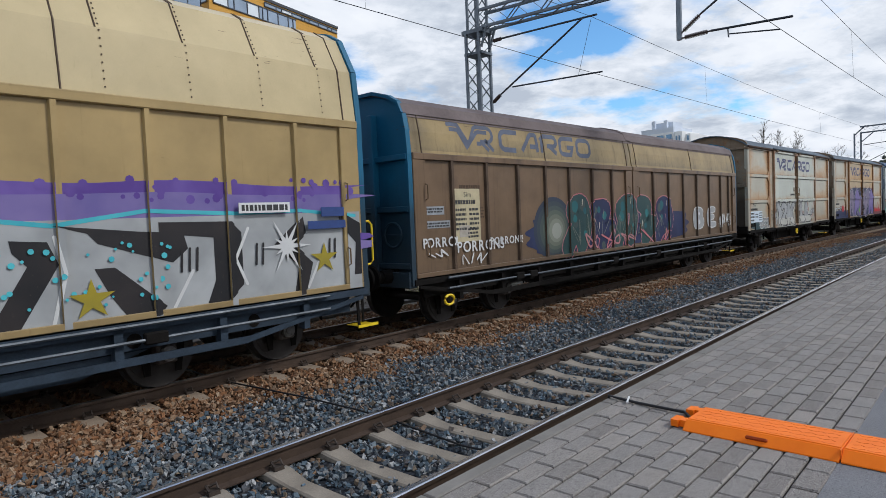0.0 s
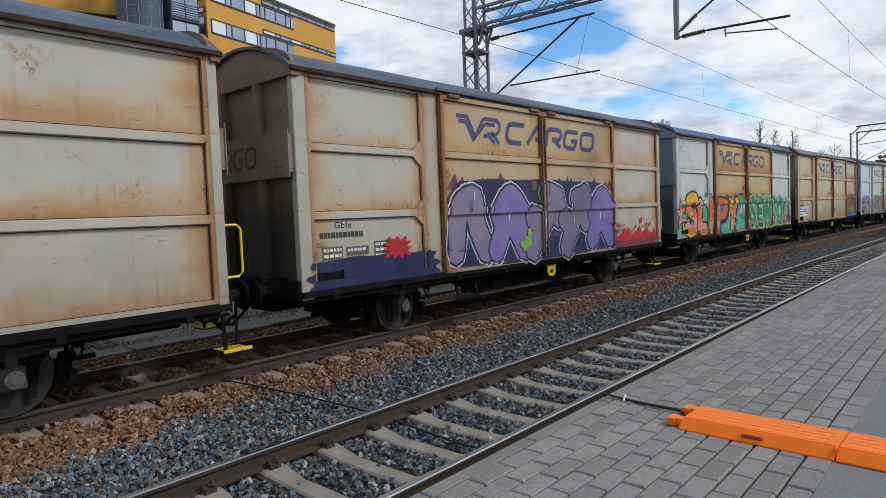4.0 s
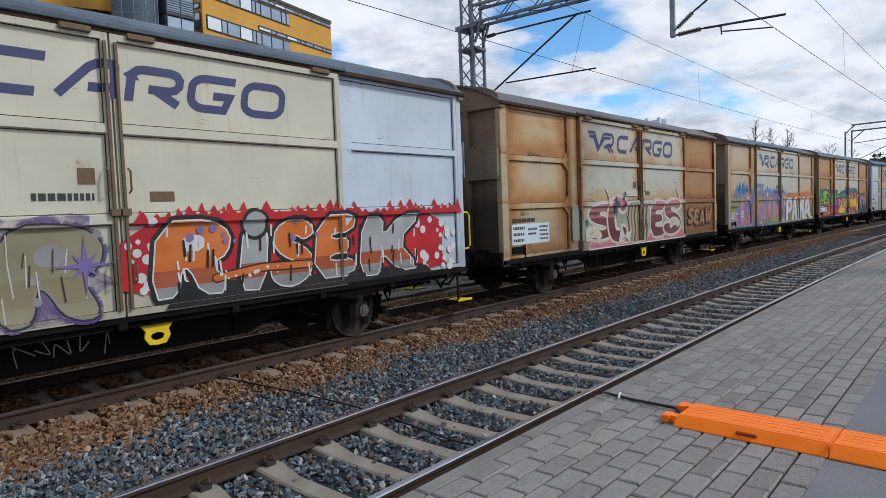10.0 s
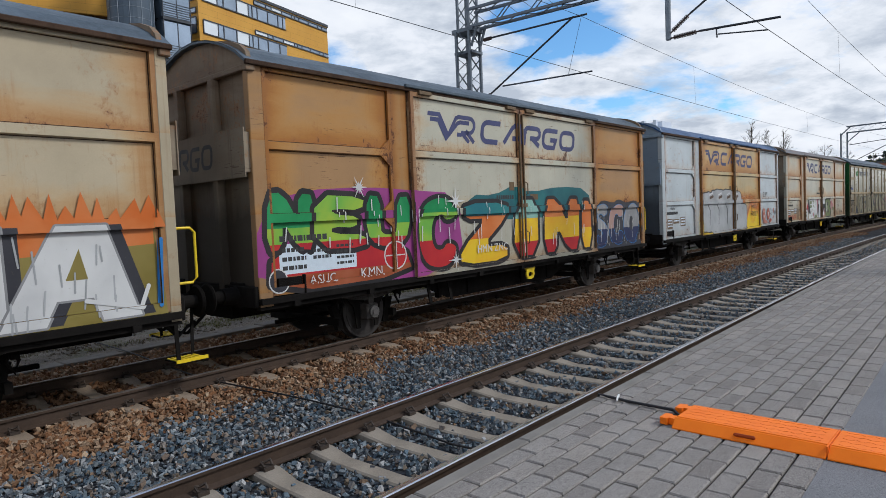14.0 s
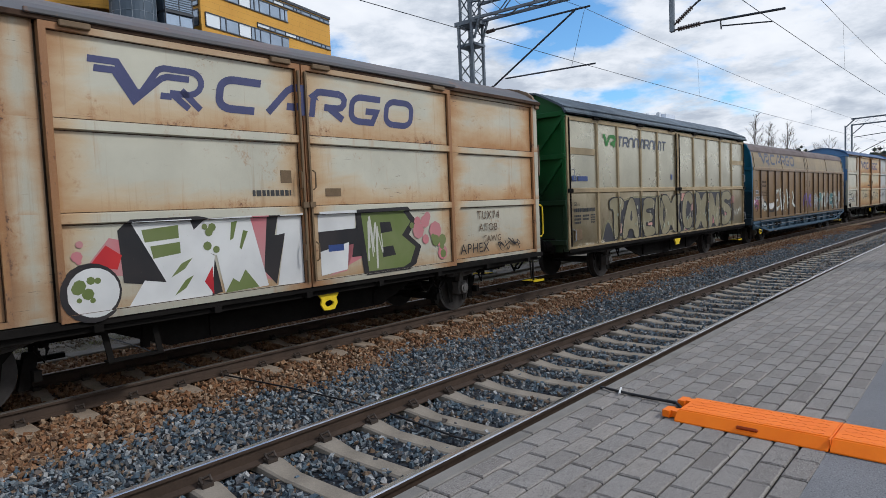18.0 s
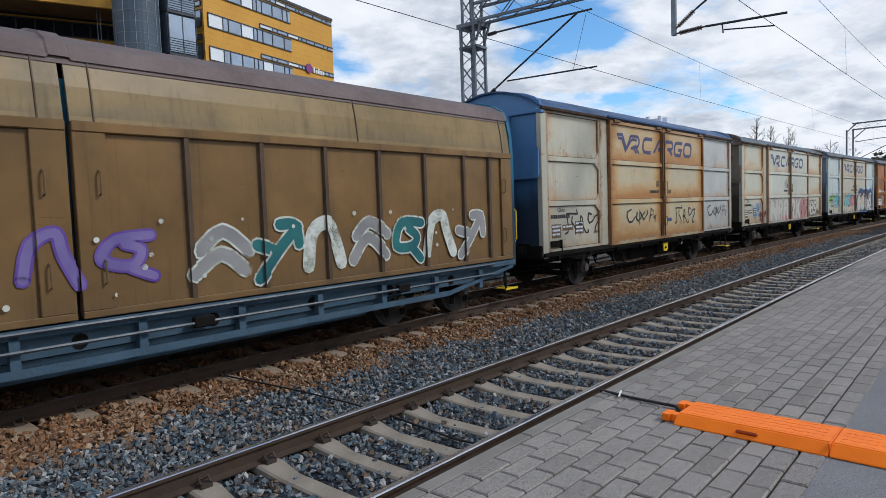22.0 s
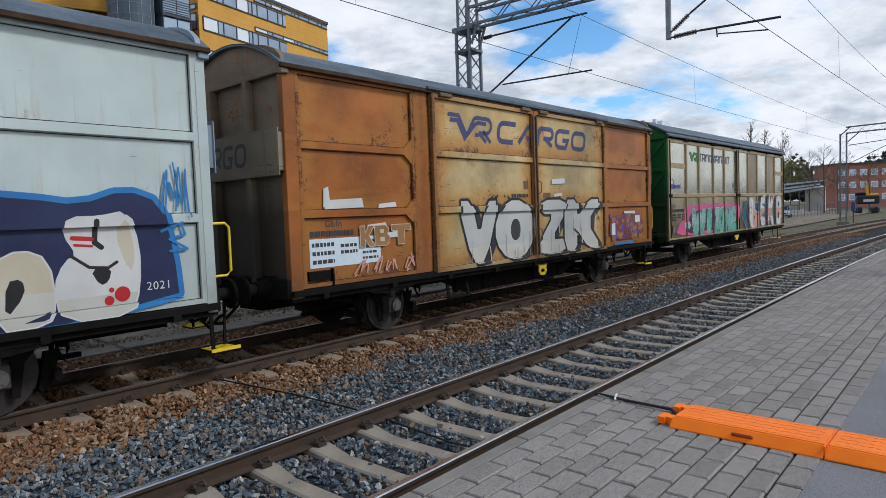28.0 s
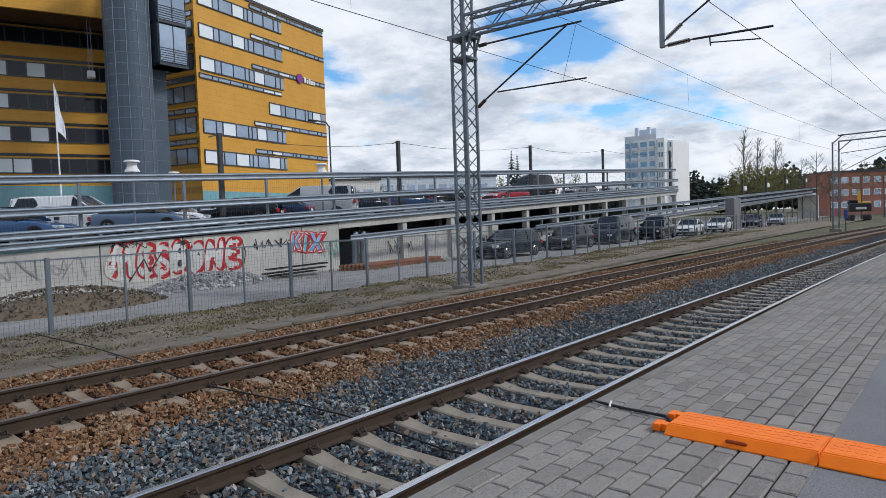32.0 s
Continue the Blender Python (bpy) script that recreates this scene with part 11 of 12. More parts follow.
for x, z in ((-2.95, 1.28), (2.2, 1.4)):
    g.outline([(x - 0.12, z - 0.14), (x - 0.05, z + 0.2), (x + 0.4, z + 0.22), (x + 0.75, z + 0.02), (x + 0.5, z - 0.1), (x + 0.3, z + 0.04)], G_CREAM, ((0.02, G_WHITE),), 1).line([(x + 0.1, z + 0.06), (x + 0.3, z + 0.12)], 0.03, G_GREY)
for x in (-1.9, 2.75):
    g.line([(x, 2.12), (x + 0.14, 2.22), (x + 0.05, 2.36), (x - 0.04, 2.46)], 0.06, G_WHITE).line([(x, 2.14), (x + 0.14, 2.24), (x + 0.05, 2.38)], 0.02, G_GREY)
g.outline([(-1.3, 1.02), (-1.15, 1.5), (-0.95, 1.2), (-0.55, 1.35), (-0.7, 1.05)], G_PALE, ((0.02, G_WHITE),)).outline([(-1.55, 2.1), (-1.4, 2.3), (-1.3, 2.05), (-1.4, 1.7)], G_TEAL)
g.shapes([[(-0.82, 2.28), (-0.12, 2.28), (-0.12, 2.44), (-0.82, 2.44)]], G_PALE).drips(-1.5, -0.9, 2.2, 2.4, 5, 0.3, G_NAVY, 0.03, 46)
g.block("SEAW", ((3.75, 4.3), (4.3, 4.8), (4.8, 5.3), (5.3, 6.0)), 1.3, 1.85, G_RUSTY, ((0.03, G_BLACK),), 2, (), 0.1, G_BLACK, 0.03).blob(-3.66, -3.32, 1.2, 2.1, G_SAGE, 0.1, 46).dots(3.45, 3.65, 1.1, 1.5, 5, 0.07, G_TEAL, 48)
g.build(w8, *GB_A, "maroon, pink and white graffiti")

# violet, yellow and white piece
g = Piece().spikes(-5.5, 0.9, 2.25, 0.42, G_BLUE, 0.3, 5).spikes(-5.5, 0.9, 2.2, 0.3, G_MAUVE, 0.3, 8)
g.outline([(-6.2, 0.99), (-5.6, 1.7), (-5.5, 2.3), (-3.5, 2.42), (-1.5, 2.38), (0.6, 2.2), (1.0, 1.7), (0.9, 0.99)], G_MAUVE, (), 1).dots(-5.6, 0.8, 1.9, 2.4, 36, 0.05, G_BLUSH, 47)
for k, (x, z, r) in enumerate(((-5.2, 1.5, 0.5), (-4.3, 1.3, 0.4), (-3.0, 1.7, 0.5), (-2.2, 1.4, 0.55), (-1.4, 1.8, 0.5), (-0.7, 1.4, 0.5), (-2.8, 1.15, 0.3), (-4.8, 2.0, 0.35))):
    g.blob(x - r, x + r, max(1.0, z - r * 0.8), z + r * 0.7, G_GOLDEN if k % 3 else G_LILAC, 0.15, 50 + k)
PINKED = ((0.05, G_BLUE),)
g.block("KIN", ((-5.9, -5.1), (-4.9, -4.3), (-4.3, -3.6)), 1.04, 2.15, [G_GOLDEN, G_PINK, G_LILAC], PINKED, 0, ((1.5, G_PINK),), 0.15, G_MAUVE, 0.03)
g.block("NVAIN", ((-3.25, -2.5), (-2.45, -1.7), (-1.75, -1.05), (-1.0, -0.7), (-0.72, 0.05)), 1.02, 2.2, [G_GOLDEN, G_PINK, G_GOLDEN, G_PINK, G_LILAC], PINKED, 0, ((1.85, G_PINK), (1.3, G_GOLDEN)), 0.15, G_MAUVE, 0.03)
g.line([(0.1, 1.7), (0.5, 1.72), (0.8, 1.5), (1.0, 1.65)], 0.22, G_BLUE).line([(0.1, 1.7), (0.5, 1.72), (0.8, 1.5), (1.0, 1.65)], 0.14, G_PINK)
g.drips(-5.8, 0.6, 1.3, 2.2, 44, 0.3, G_WHITE, 0.016, 52).drips(-5.6, 0.4, 1.2, 2.1, 22, 0.35, G_BLUE, 0.02, 53)
g.star(-4.15, 2.15, 0.25, G_WHITE).star(-1.75, 2.25, 0.28, G_WHITE).star(-2.65, 1.12, 0.28, G_WHITE).star(0.85, 1.85, 0.24, G_WHITE)
g.squiggle(-5.3, -3.8, 2.3, 2.75, G_BLUE, 0.045, 5, 50).caption("NTR12", -3.3, 2.52, 0.2, G_BLUE, 1.2, 0.02)
g.spikes(1.1, 6.1, 2.05, 0.36, G_ORANGE, 0.17, 6).outline([(1.0, 0.99), (1.1, 2.1), (3.0, 2.15), (6.1, 2.12), (6.2, 0.99)], G_MOSSY, (), 0).outline([(1.0, 1.85), (1.1, 2.15), (6.1, 2.16), (6.1, 1.85), (4.0, 1.75), (2.5, 1.8)], G_ORANGE)
CHALK = ((0.025, G_GREY),)
for ox, mat in ((0.16, G_DUSK), (0.0, None)):
    g.block("PAMA", ((1.1 + ox, 2.1 + ox), (2.05 + ox, 3.0 + ox), (3.15 + ox, 4.6 + ox), (4.5 + ox, 5.95 + ox)), 1.02, 2.1, mat or G_WHITE, () if mat else CHALK, 0, (), 0.12, mat or G_MOSSY)
g.drips(1.2, 5.8, 1.2, 2.0, 40, 0.3, G_SILVER, 0.02, 54).caption("2023", 0.35, 1.06, 0.1, G_WHITE).line([(5.3, 1.25), (5.9, 1.1), (6.0, 1.35)], 0.05, G_WHITE).line([(6.12, 1.1), (6.16, 1.9)], 0.05, G_BLUE)
g.build(w9, *GB_A, "violet and yellow graffiti with white strokes over orange flames")

# red, green and yellow piece
g = Piece().outline([(-6.4, 0.99), (-6.36, 2.2), (-5.6, 2.5), (-4.2, 2.56), (-3.3, 2.5), (-2.1, 2.45), (-1.9, 0.99)], G_MAGENTA, (), 1)
g.outline([(-1.9, 1.9), (-1.7, 2.42), (-0.9, 2.4), (-0.2, 2.62), (0.4, 2.45), (1.6, 2.6), (3.0, 2.55), (3.2, 1.9)], G_TEAL, (), 1)
INK = ((0.085, G_BLACK),)
g.outline([(-6.2, 1.02), (-6.15, 1.62), (-5.3, 1.5), (-4.6, 1.62), (-3.5, 1.55), (-3.3, 1.05)], G_RED, INK, 1, ((1.25, G_RUSTRED),))
g.block("NEU", ((-6.2, -5.35), (-5.35, -4.3), (-4.3, -3.35)), 1.6, 2.42, [G_GREEN, G_LIME, G_GREEN], INK, 1, ((1.95, G_LIME), (1.72, G_RED)), 0.05, None, 0.03)
g.disc(-3.7, 1.4, 0.22, G_RED, ((0.025, G_WHITE),)).disc(-6.05, 1.2, 0.16, G_DUSK, ((0.02, G_WHITE),)).line([(-3.9, 1.4), (-3.5, 1.4)], 0.02, G_WHITE).line([(-3.7, 1.2), (-3.7, 1.6)], 0.02, G_WHITE)
g.block("C", ((-3.2, -2.1),), 1.08, 2.38, G_GREEN, INK, 2, ((2.1, G_LIME), (1.6, G_RED)), 0.05).block("Z", ((-2.0, -0.5),), 1.08, 2.25, G_TEALISH, INK, 1, ((2.0, G_ORANGE), (1.55, G_YELLOW)), 0.05)
g.block("IN", ((-0.3, 0.75), (0.95, 2.5)), 1.1, 2.3, [G_MINTY, G_ORANGE], INK, 1, ((1.9, G_YELLOW), (1.4, G_RED)), 0.06).block("I", ((2.6, 3.15),), 1.1, 2.25, G_ORANGE, INK, 1, ((1.6, G_YELLOW),))
g.blob(3.2, 6.2, 0.9, 2.25, G_DUSK, 0.08, 57, 60).block("SCO", ((3.3, 4.2), (4.2, 5.1), (5.1, 6.05)), 1.05, 2.15, [G_GREY, G_BLUSH, G_GREY], ((0.04, G_BLACK), (0.015, G_BLUE)), 2, ((1.5, G_NAVY),), 0.05, G_DUSK)
g.drips(3.3, 6.1, 1.2, 2.1, 30, 0.3, G_PALE, 0.015, 60).drips(-6.1, -2.0, 1.7, 2.4, 26, 0.25, G_WHITE, 0.02, 61).drips(-2.0, 3.0, 1.4, 2.3, 24, 0.25, G_WHITE, 0.018, 62)
g.star(-4.45, 2.55, 0.2, G_WHITE, 12).star(-2.15, 2.3, 0.3, G_WHITE).star(-2.2, 1.2, 0.22, G_WHITE).caption("KMN", -4.5, 1.1, 0.15, G_WHITE, 1.0, 0.0).caption("ASUC", -5.5, 1.1, 0.13, G_WHITE, 1.0, 0.0).caption("HMN", -1.55, 1.28, 0.15, G_WHITE, 1.0, 0.0).caption("ZNC", -1.0, 1.28, 0.15, G_WHITE, 1.0, 0.0)
g.build(w10, *GB_A, "bright red, green and yellow graffiti")

# silver bubbles on yellow
g = Piece().shapes([[(-3.4 + 0.2 * i, 0.99), (-3.2 + 0.2 * i, 0.99), (-3.2 + 0.2 * i, 2.75), (-3.4 + 0.2 * i, 2.75)] for i in range(37)], mist("flame_mist", (0.75, 0.52, 0.02), (0.62, 0.17, 0.035), 0.3, 1.0, 1.75, 2.65))
for x, z, a, b in ((-2.4, 1.75, 0.75, 0.7), (-1.5, 1.7, 0.8, 0.85), (-0.6, 1.75, 0.75, 0.8), (0.3, 1.75, 0.8, 0.75), (1.0, 1.5, 0.75, 0.5)):
    g.blob(x - a - 0.04, x + a + 0.04, z - b - 0.04, z + b + 0.04, G_BLACK, 0.05, 62)
for x, z, a, b in ((-2.4, 1.75, 0.75, 0.7), (-1.5, 1.7, 0.8, 0.85), (-0.6, 1.75, 0.75, 0.8), (0.3, 1.75, 0.8, 0.75), (1.0, 1.5, 0.75, 0.5)):
    g.blob(x - a, x + a, z - b, z + b, G_SILVER, 0.05, 62)
for x in (-2.2, -1.3, -0.4, 0.5):
    g.line([(x - 0.4, 2.05), (x - 0.15, 1.8), (x - 0.2, 1.3)], 0.04, G_BLACK).line([(x - 0.15, 2.25), (x + 0.15, 2.3)], 0.1, G_BROWN).line([(x - 0.2, 2.35), (x + 0.1, 2.42)], 0.05, G_WHITE)
g.caption("HAU", 2.35, 1.78, 0.16, G_BLACK, 1.0, 0.0).caption("FAMILY", 2.2, 1.48, 0.2, G_BLACK, 0.95, 0.0).caption("SLIPY", 4.2, 2.25, 0.2, G_BLACK, 0.9, 0.0)
g.block("BO", ((4.1, 4.55), (4.75, 5.15)), 1.25, 1.75, G_FADED, (), 1, (), 0.0, G_PALE).outline([(4.1, 1.12), (4.3, 1.3), (4.7, 1.22), (4.9, 1.1)], G_FADED, (), 1).outline([(5.0, 1.15), (5.3, 1.35), (5.5, 1.2), (5.2, 1.1)], G_FADED, (), 1)
g.outline([(5.72, 1.5), (5.7, 1.75), (5.82, 1.75), (5.8, 1.5)], G_FADED, (), 1).disc(5.75, 1.35, 0.06, G_FADED).caption("CMO", 5.1, 1.45, 0.1, G_DUSK, 1.0, 0.0).caption("TU", 5.15, 1.65, 0.1, G_DUSK, 1.0, 0.0).squiggle(5.9, 6.05, 1.35, 1.75, G_DUSK, 0.02, 3, 66)
g.build(w11, *GB_A, "silver bubble graffiti on yellow flames", dx=-0.085)

# white and green strokes
g = Piece()
g.shapes([[(-2.94, 1.50), (-2.63, 1.87), (-2.40, 1.81), (-2.26, 1.61), (-2.45, 1.41)], [(-0.81, 2.05), (-0.52, 2.05), (-0.47, 1.14), (-0.63, 1.19)], [(0.47, 1.09), (1.25, 1.34), (1.25, 2.03), (0.85, 1.14)]], G_PINK)
g.shapes([[(-2.53, 1.95), (-2.40, 2.07), (-1.57, 2.08), (-1.43, 2.05), (-1.57, 1.82), (-1.65, 1.66), (-1.98, 1.24), (-2.50, 1.34)], [(-1.61, 1.66), (-1.37, 1.61), (-1.27, 1.08), (-1.43, 1.05)], [(-0.54, 2.05), (-0.36, 2.05), (-0.43, 1.77), (-0.26, 1.79), (-0.44, 1.08), (-0.63, 1.29)], [(0.33, 1.77), (1.08, 1.79), (1.08, 1.56), (0.33, 1.45)], [(1.13, 2.08), (1.31, 2.08), (1.25, 1.34), (0.96, 1.34)]], G_BLACK)
g.shapes([[(-2.38, 2.04), (-1.66, 2.05), (-1.53, 1.68), (-1.35, 1.56), (-1.42, 1.05), (-2.46, 1.05), (-2.26, 1.34), (-2.00, 1.29)], [(-1.45, 2.04), (-0.81, 2.06), (-0.57, 1.08), (-1.23, 1.06), (-1.32, 1.56), (-1.55, 1.66), (-1.61, 1.91)], [(-0.36, 2.05), (0.03, 2.06), (0.03, 1.05), (-0.42, 1.06), (-0.26, 1.79), (-0.40, 1.77)], [(0.33, 2.07), (1.07, 2.08), (1.04, 1.79), (0.33, 1.77)], [(0.35, 1.47), (0.91, 1.58), (0.86, 1.16), (0.35, 1.11)]], G_WHITE)
g.shapes([[(-1.51, 1.24), (-1.39, 1.43), (-1.39, 1.06)], [(-2.85, 1.58), (-2.67, 1.79), (-2.50, 1.66), (-2.56, 1.50)]], G_RED)
g.shapes([[(-2.26, 1.94), (-1.81, 1.98), (-1.81, 1.82), (-2.23, 1.79)], [(-2.17, 1.74), (-1.80, 1.77), (-1.80, 1.63), (-2.14, 1.59)], [(-1.23, 1.06), (-1.11, 1.24), (-1.02, 1.18), (-0.92, 1.34), (-0.72, 1.08)], [(-1.94, 1.34), (-1.80, 1.50), (-1.65, 1.56), (-1.76, 1.43)], [(-1.91, 1.11), (-1.76, 1.29), (-1.65, 1.34), (-1.76, 1.19)], [(-1.09, 1.98), (-1.00, 2.00), (-1.07, 1.77), (-1.12, 1.74)], [(-0.92, 1.87), (-0.85, 1.85), (-0.96, 1.61), (-0.99, 1.64)]], G_MOSS)
g.dots(-2.86, -2.86, 1.27, 1.27, 1, 0.3, G_BLACK, 1).dots(-2.83, -2.83, 1.27, 1.27, 1, 0.25, G_WHITE, 1).dots(-3.0, -2.65, 1.15, 1.42, 7, 0.055, G_MOSS, 67).dots(-1.55, -1.3, 1.6, 1.95, 5, 0.05, G_MOSS, 68).dots(-3.1, -2.9, 1.6, 1.85, 3, 0.05, G_PINK, 69)
g.shapes([[(1.2, 1.03), (1.05, 2.08), (2.2, 2.1), (2.45, 1.85), (2.25, 1.62), (2.55, 1.4), (2.4, 1.1), (2.2, 1.03)]], G_BLACK).shapes([[(1.3, 1.08), (1.18, 2.02), (2.12, 2.04), (2.3, 1.84), (2.08, 1.62), (2.4, 1.4), (2.26, 1.14), (2.1, 1.08)]], G_MOSS).shapes([[(1.6, 1.68), (1.58, 1.86), (1.82, 1.86), (1.86, 1.7)], [(1.62, 1.28), (1.6, 1.45), (1.86, 1.46), (1.92, 1.3)]], G_BLACK).squiggle(1.25, 1.6, 1.15, 2.0, G_PALE, 0.025, 4, 75).dots(2.4, 3.3, 1.2, 1.95, 9, 0.13, G_PINK, 76).dots(2.3, 3.3, 1.15, 1.8, 6, 0.09, G_MOSS, 77)
g.squiggle(-5.9, -4.4, 1.15, 1.35, G_RED, 0.03, 6, 71).squiggle(-4.4, -3.7, 1.2, 1.9, G_BROWN, 0.025, 5, 72).caption("2016", -4.35, 1.12, 0.13, G_BLACK, 0.9, 0.0)
g.caption("TUX74", 4.25, 1.8, 0.16, G_BROWN, 1.0, 0.0).caption("ATOB", 4.3, 1.56, 0.15, G_BROWN, 1.0, 0.0).caption("TAWG", 4.42, 1.34, 0.13, G_BROWN, 1.0, 0.0).caption("APHEX", 3.7, 1.15, 0.19, G_BLACK, 1.0, 0.0).squiggle(4.9, 5.7, 1.15, 1.35, G_BLACK, 0.025, 4, 74)
g.build(w12, *GB_A, "white and green graffiti with dark tags", dx=-0.085)

# faded outline piece on the beige panels
g = Piece()
for x0, x1, z1 in ((-5.0, -4.2, 1.5), (-4.3, -0.12, 2.1), (-0.1, 0.6, 2.2), (0.5, 5.25, 2.22)):
    g.outline([(x0, 0.99), (x0 + 0.05, z1 - 0.5), (x0 + 0.3, z1), (x1 - 0.3, z1 - 0.02), (x1, z1 - 0.6), (x1 - 0.1, 0.99)], G_DUSK, ((0.05, G_OLIVE),), 1)
for x, z, wd, h, mat in ((-4.1, 1.15, 0.25, 0.3, G_BLUSH), (-3.1, 1.3, 0.25, 0.35, G_PEACH), (-2.2, 1.1, 0.3, 0.3, G_PEACH), (-1.2, 2.0, 0.35, 0.18, G_BLUSH), (-0.95, 1.2, 0.25, 0.3, G_BLUSH), (0.3, 1.95, 0.3, 0.25, G_PEACH), (1.12, 1.6, 0.2, 0.5, G_BLUSH), (0.55, 1.0, 0.3, 0.2, G_PINK), (2.1, 1.7, 0.25, 0.35, G_PINK), (2.55, 1.85, 0.25, 0.35, G_PEACH), (3.0, 1.1, 0.3, 0.35, G_PINK), (3.75, 1.6, 0.3, 0.4, G_BLUSH), (4.3, 1.3, 0.3, 0.2, G_PINK), (5.0, 1.75, 0.3, 0.3, G_PINK), (0.85, 1.0, 0.25, 0.16, G_SAGE)):
    g.outline([(x, z), (x + 0.04, z + h), (x + wd, z + h * 0.9), (x + wd - 0.03, z + 0.04)], mat, ((0.02, G_BLACK),))
BONE = ((0.035, G_BLACK),)
g.block("TAEK", ((-4.55, -3.75), (-3.85, -2.7), (-2.65, -1.7), (-1.72, -0.9)), 1.0, 2.1, G_BEIGE, BONE, 2, (), 0.1, G_DUSK, 0.03).block("X", ((-1.35, 0.25),), 0.99, 2.15, G_BEIGE, BONE, 2, (), 0.05)
g.block("CXNS", ((0.32, 1.25), (1.25, 2.7), (2.7, 3.75), (3.7, 5.1)), 1.0, 2.2, G_BEIGE, BONE, 2, (), 0.12, G_DUSK, 0.03)
g.drips(-4.5, 5.0, 1.3, 2.1, 50, 0.3, G_CREAM, 0.016, 78).dots(-4.4, 5.0, 1.05, 2.0, 30, 0.05, G_SAGE, 79).squiggle(5.35, 6.2, 1.3, 1.6, G_PALE, 0.03, 3, 80).squiggle(-6.2, -4.9, 0.98, 1.06, G_CREAM, 0.018, 9, 81)
g.build(w13, *GS_A, "faded grey outline graffiti", lift=0.0155)

# peeling white paint on the tan wagon
g = Piece()
# bowls, a curl and broken letters
g.outline([(-8.3, 1.86), (-7.88, 1.89), (-7.54, 1.83), (-7.57, 1.4), (-7.91, 1.48), (-8.28, 1.56)], G_PINK_FOG, (), 1).line([(-8.14, 1.54), (-8.07, 1.62), (-7.98, 1.55), (-7.94, 1.63), (-7.82, 1.58), (-7.74, 1.59), (-7.67, 1.46)], 0.09, G_BLACK).star(-8.23, 1.76, 0.22, G_WHITE, 8)
g.outline([(-7.19, 1.63), (-7.04, 1.73), (-6.7, 1.78), (-6.43, 1.67), (-6.44, 1.29), (-6.58, 1.33), (-6.72, 1.55), (-6.96, 1.57), (-7.11, 1.45)], G_BLACK, (), 1).outline([(-7.17, 1.59), (-6.95, 1.71), (-6.66, 1.71), (-6.47, 1.53), (-6.48, 1.34), (-6.78, 1.35), (-7.06, 1.4)], G_WORN_WHITE, (), 1).line([(-6.92, 1.43), (-6.82, 1.53), (-6.6, 1.52)], 0.05, G_BLACK)
g.outline([(-6.35, 1.71), (-6.26, 1.49), (-5.94, 1.34), (-5.58, 1.33), (-5.32, 1.59), (-5.35, 1.28), (-5.83, 1.25), (-6.32, 1.32)], G_BLACK, (), 1).outline([(-6.31, 1.69), (-5.92, 1.63), (-5.38, 1.7), (-5.45, 1.47), (-5.82, 1.38), (-6.15, 1.45)], G_WHITE, (), 1).outline([(-7.3, 2.0), (-7.04, 2.0), (-7.05, 1.79), (-7.31, 1.8)], G_SILVER)
g.line([(-5.13, 2.11), (-4.83, 2.19)], 0.16, G_WORN_WHITE)\
    .line([(-5.16, 2.14), (-5.12, 1.74), (-5.01, 1.36)], 0.13, G_WORN_WHITE)\
    .line([(-5.09, 1.71), (-4.85, 1.78)], 0.1, G_WORN_WHITE)\
    .line([(-5.01, 1.36), (-4.63, 1.46)], 0.14, G_WORN_WHITE)\
    .line([(-4.48, 2.24), (-4.56, 2.1), (-4.43, 1.76), (-4.31, 1.35)], 0.16, G_WORN_WHITE)\
    .line([(-3.93, 1.97), (-3.83, 1.73), (-4.24, 1.38)], 0.13, G_WORN_WHITE)\
    .line([(-4.14, 1.74), (-4.06, 1.77)], 0.12, G_WORN_WHITE)\
    .line([(-3.48, 2.19), (-3.37, 1.83), (-3.36, 1.4)], 0.15, G_WORN_WHITE)\
    .line([(-3.37, 1.83), (-3.07, 1.97)], 0.12, G_WORN_WHITE)\
    .line([(-2.51, 2.11), (-2.38, 1.85), (-2.54, 1.6), (-2.21, 1.45)], 0.13, G_WORN_WHITE)
g.forms(-0.6, 0.9, 1.3, 2.0, 2, G_LILAC, G_VIOLET, None, 0.1, 0.03, 0, 91).forms(1.3, 7.4, 1.15, 2.0, 7, [G_GREY, G_TEAL, G_WORN_WHITE], G_WORN_WHITE, None, 0.16, 0.03, 0, 92)
g.dots(-5, 7, 1.2, 2.1, 40, 0.03, G_WORN_WHITE, 93)
g.build(w14, *SM_A, "peeling white graffiti with a pink tag")

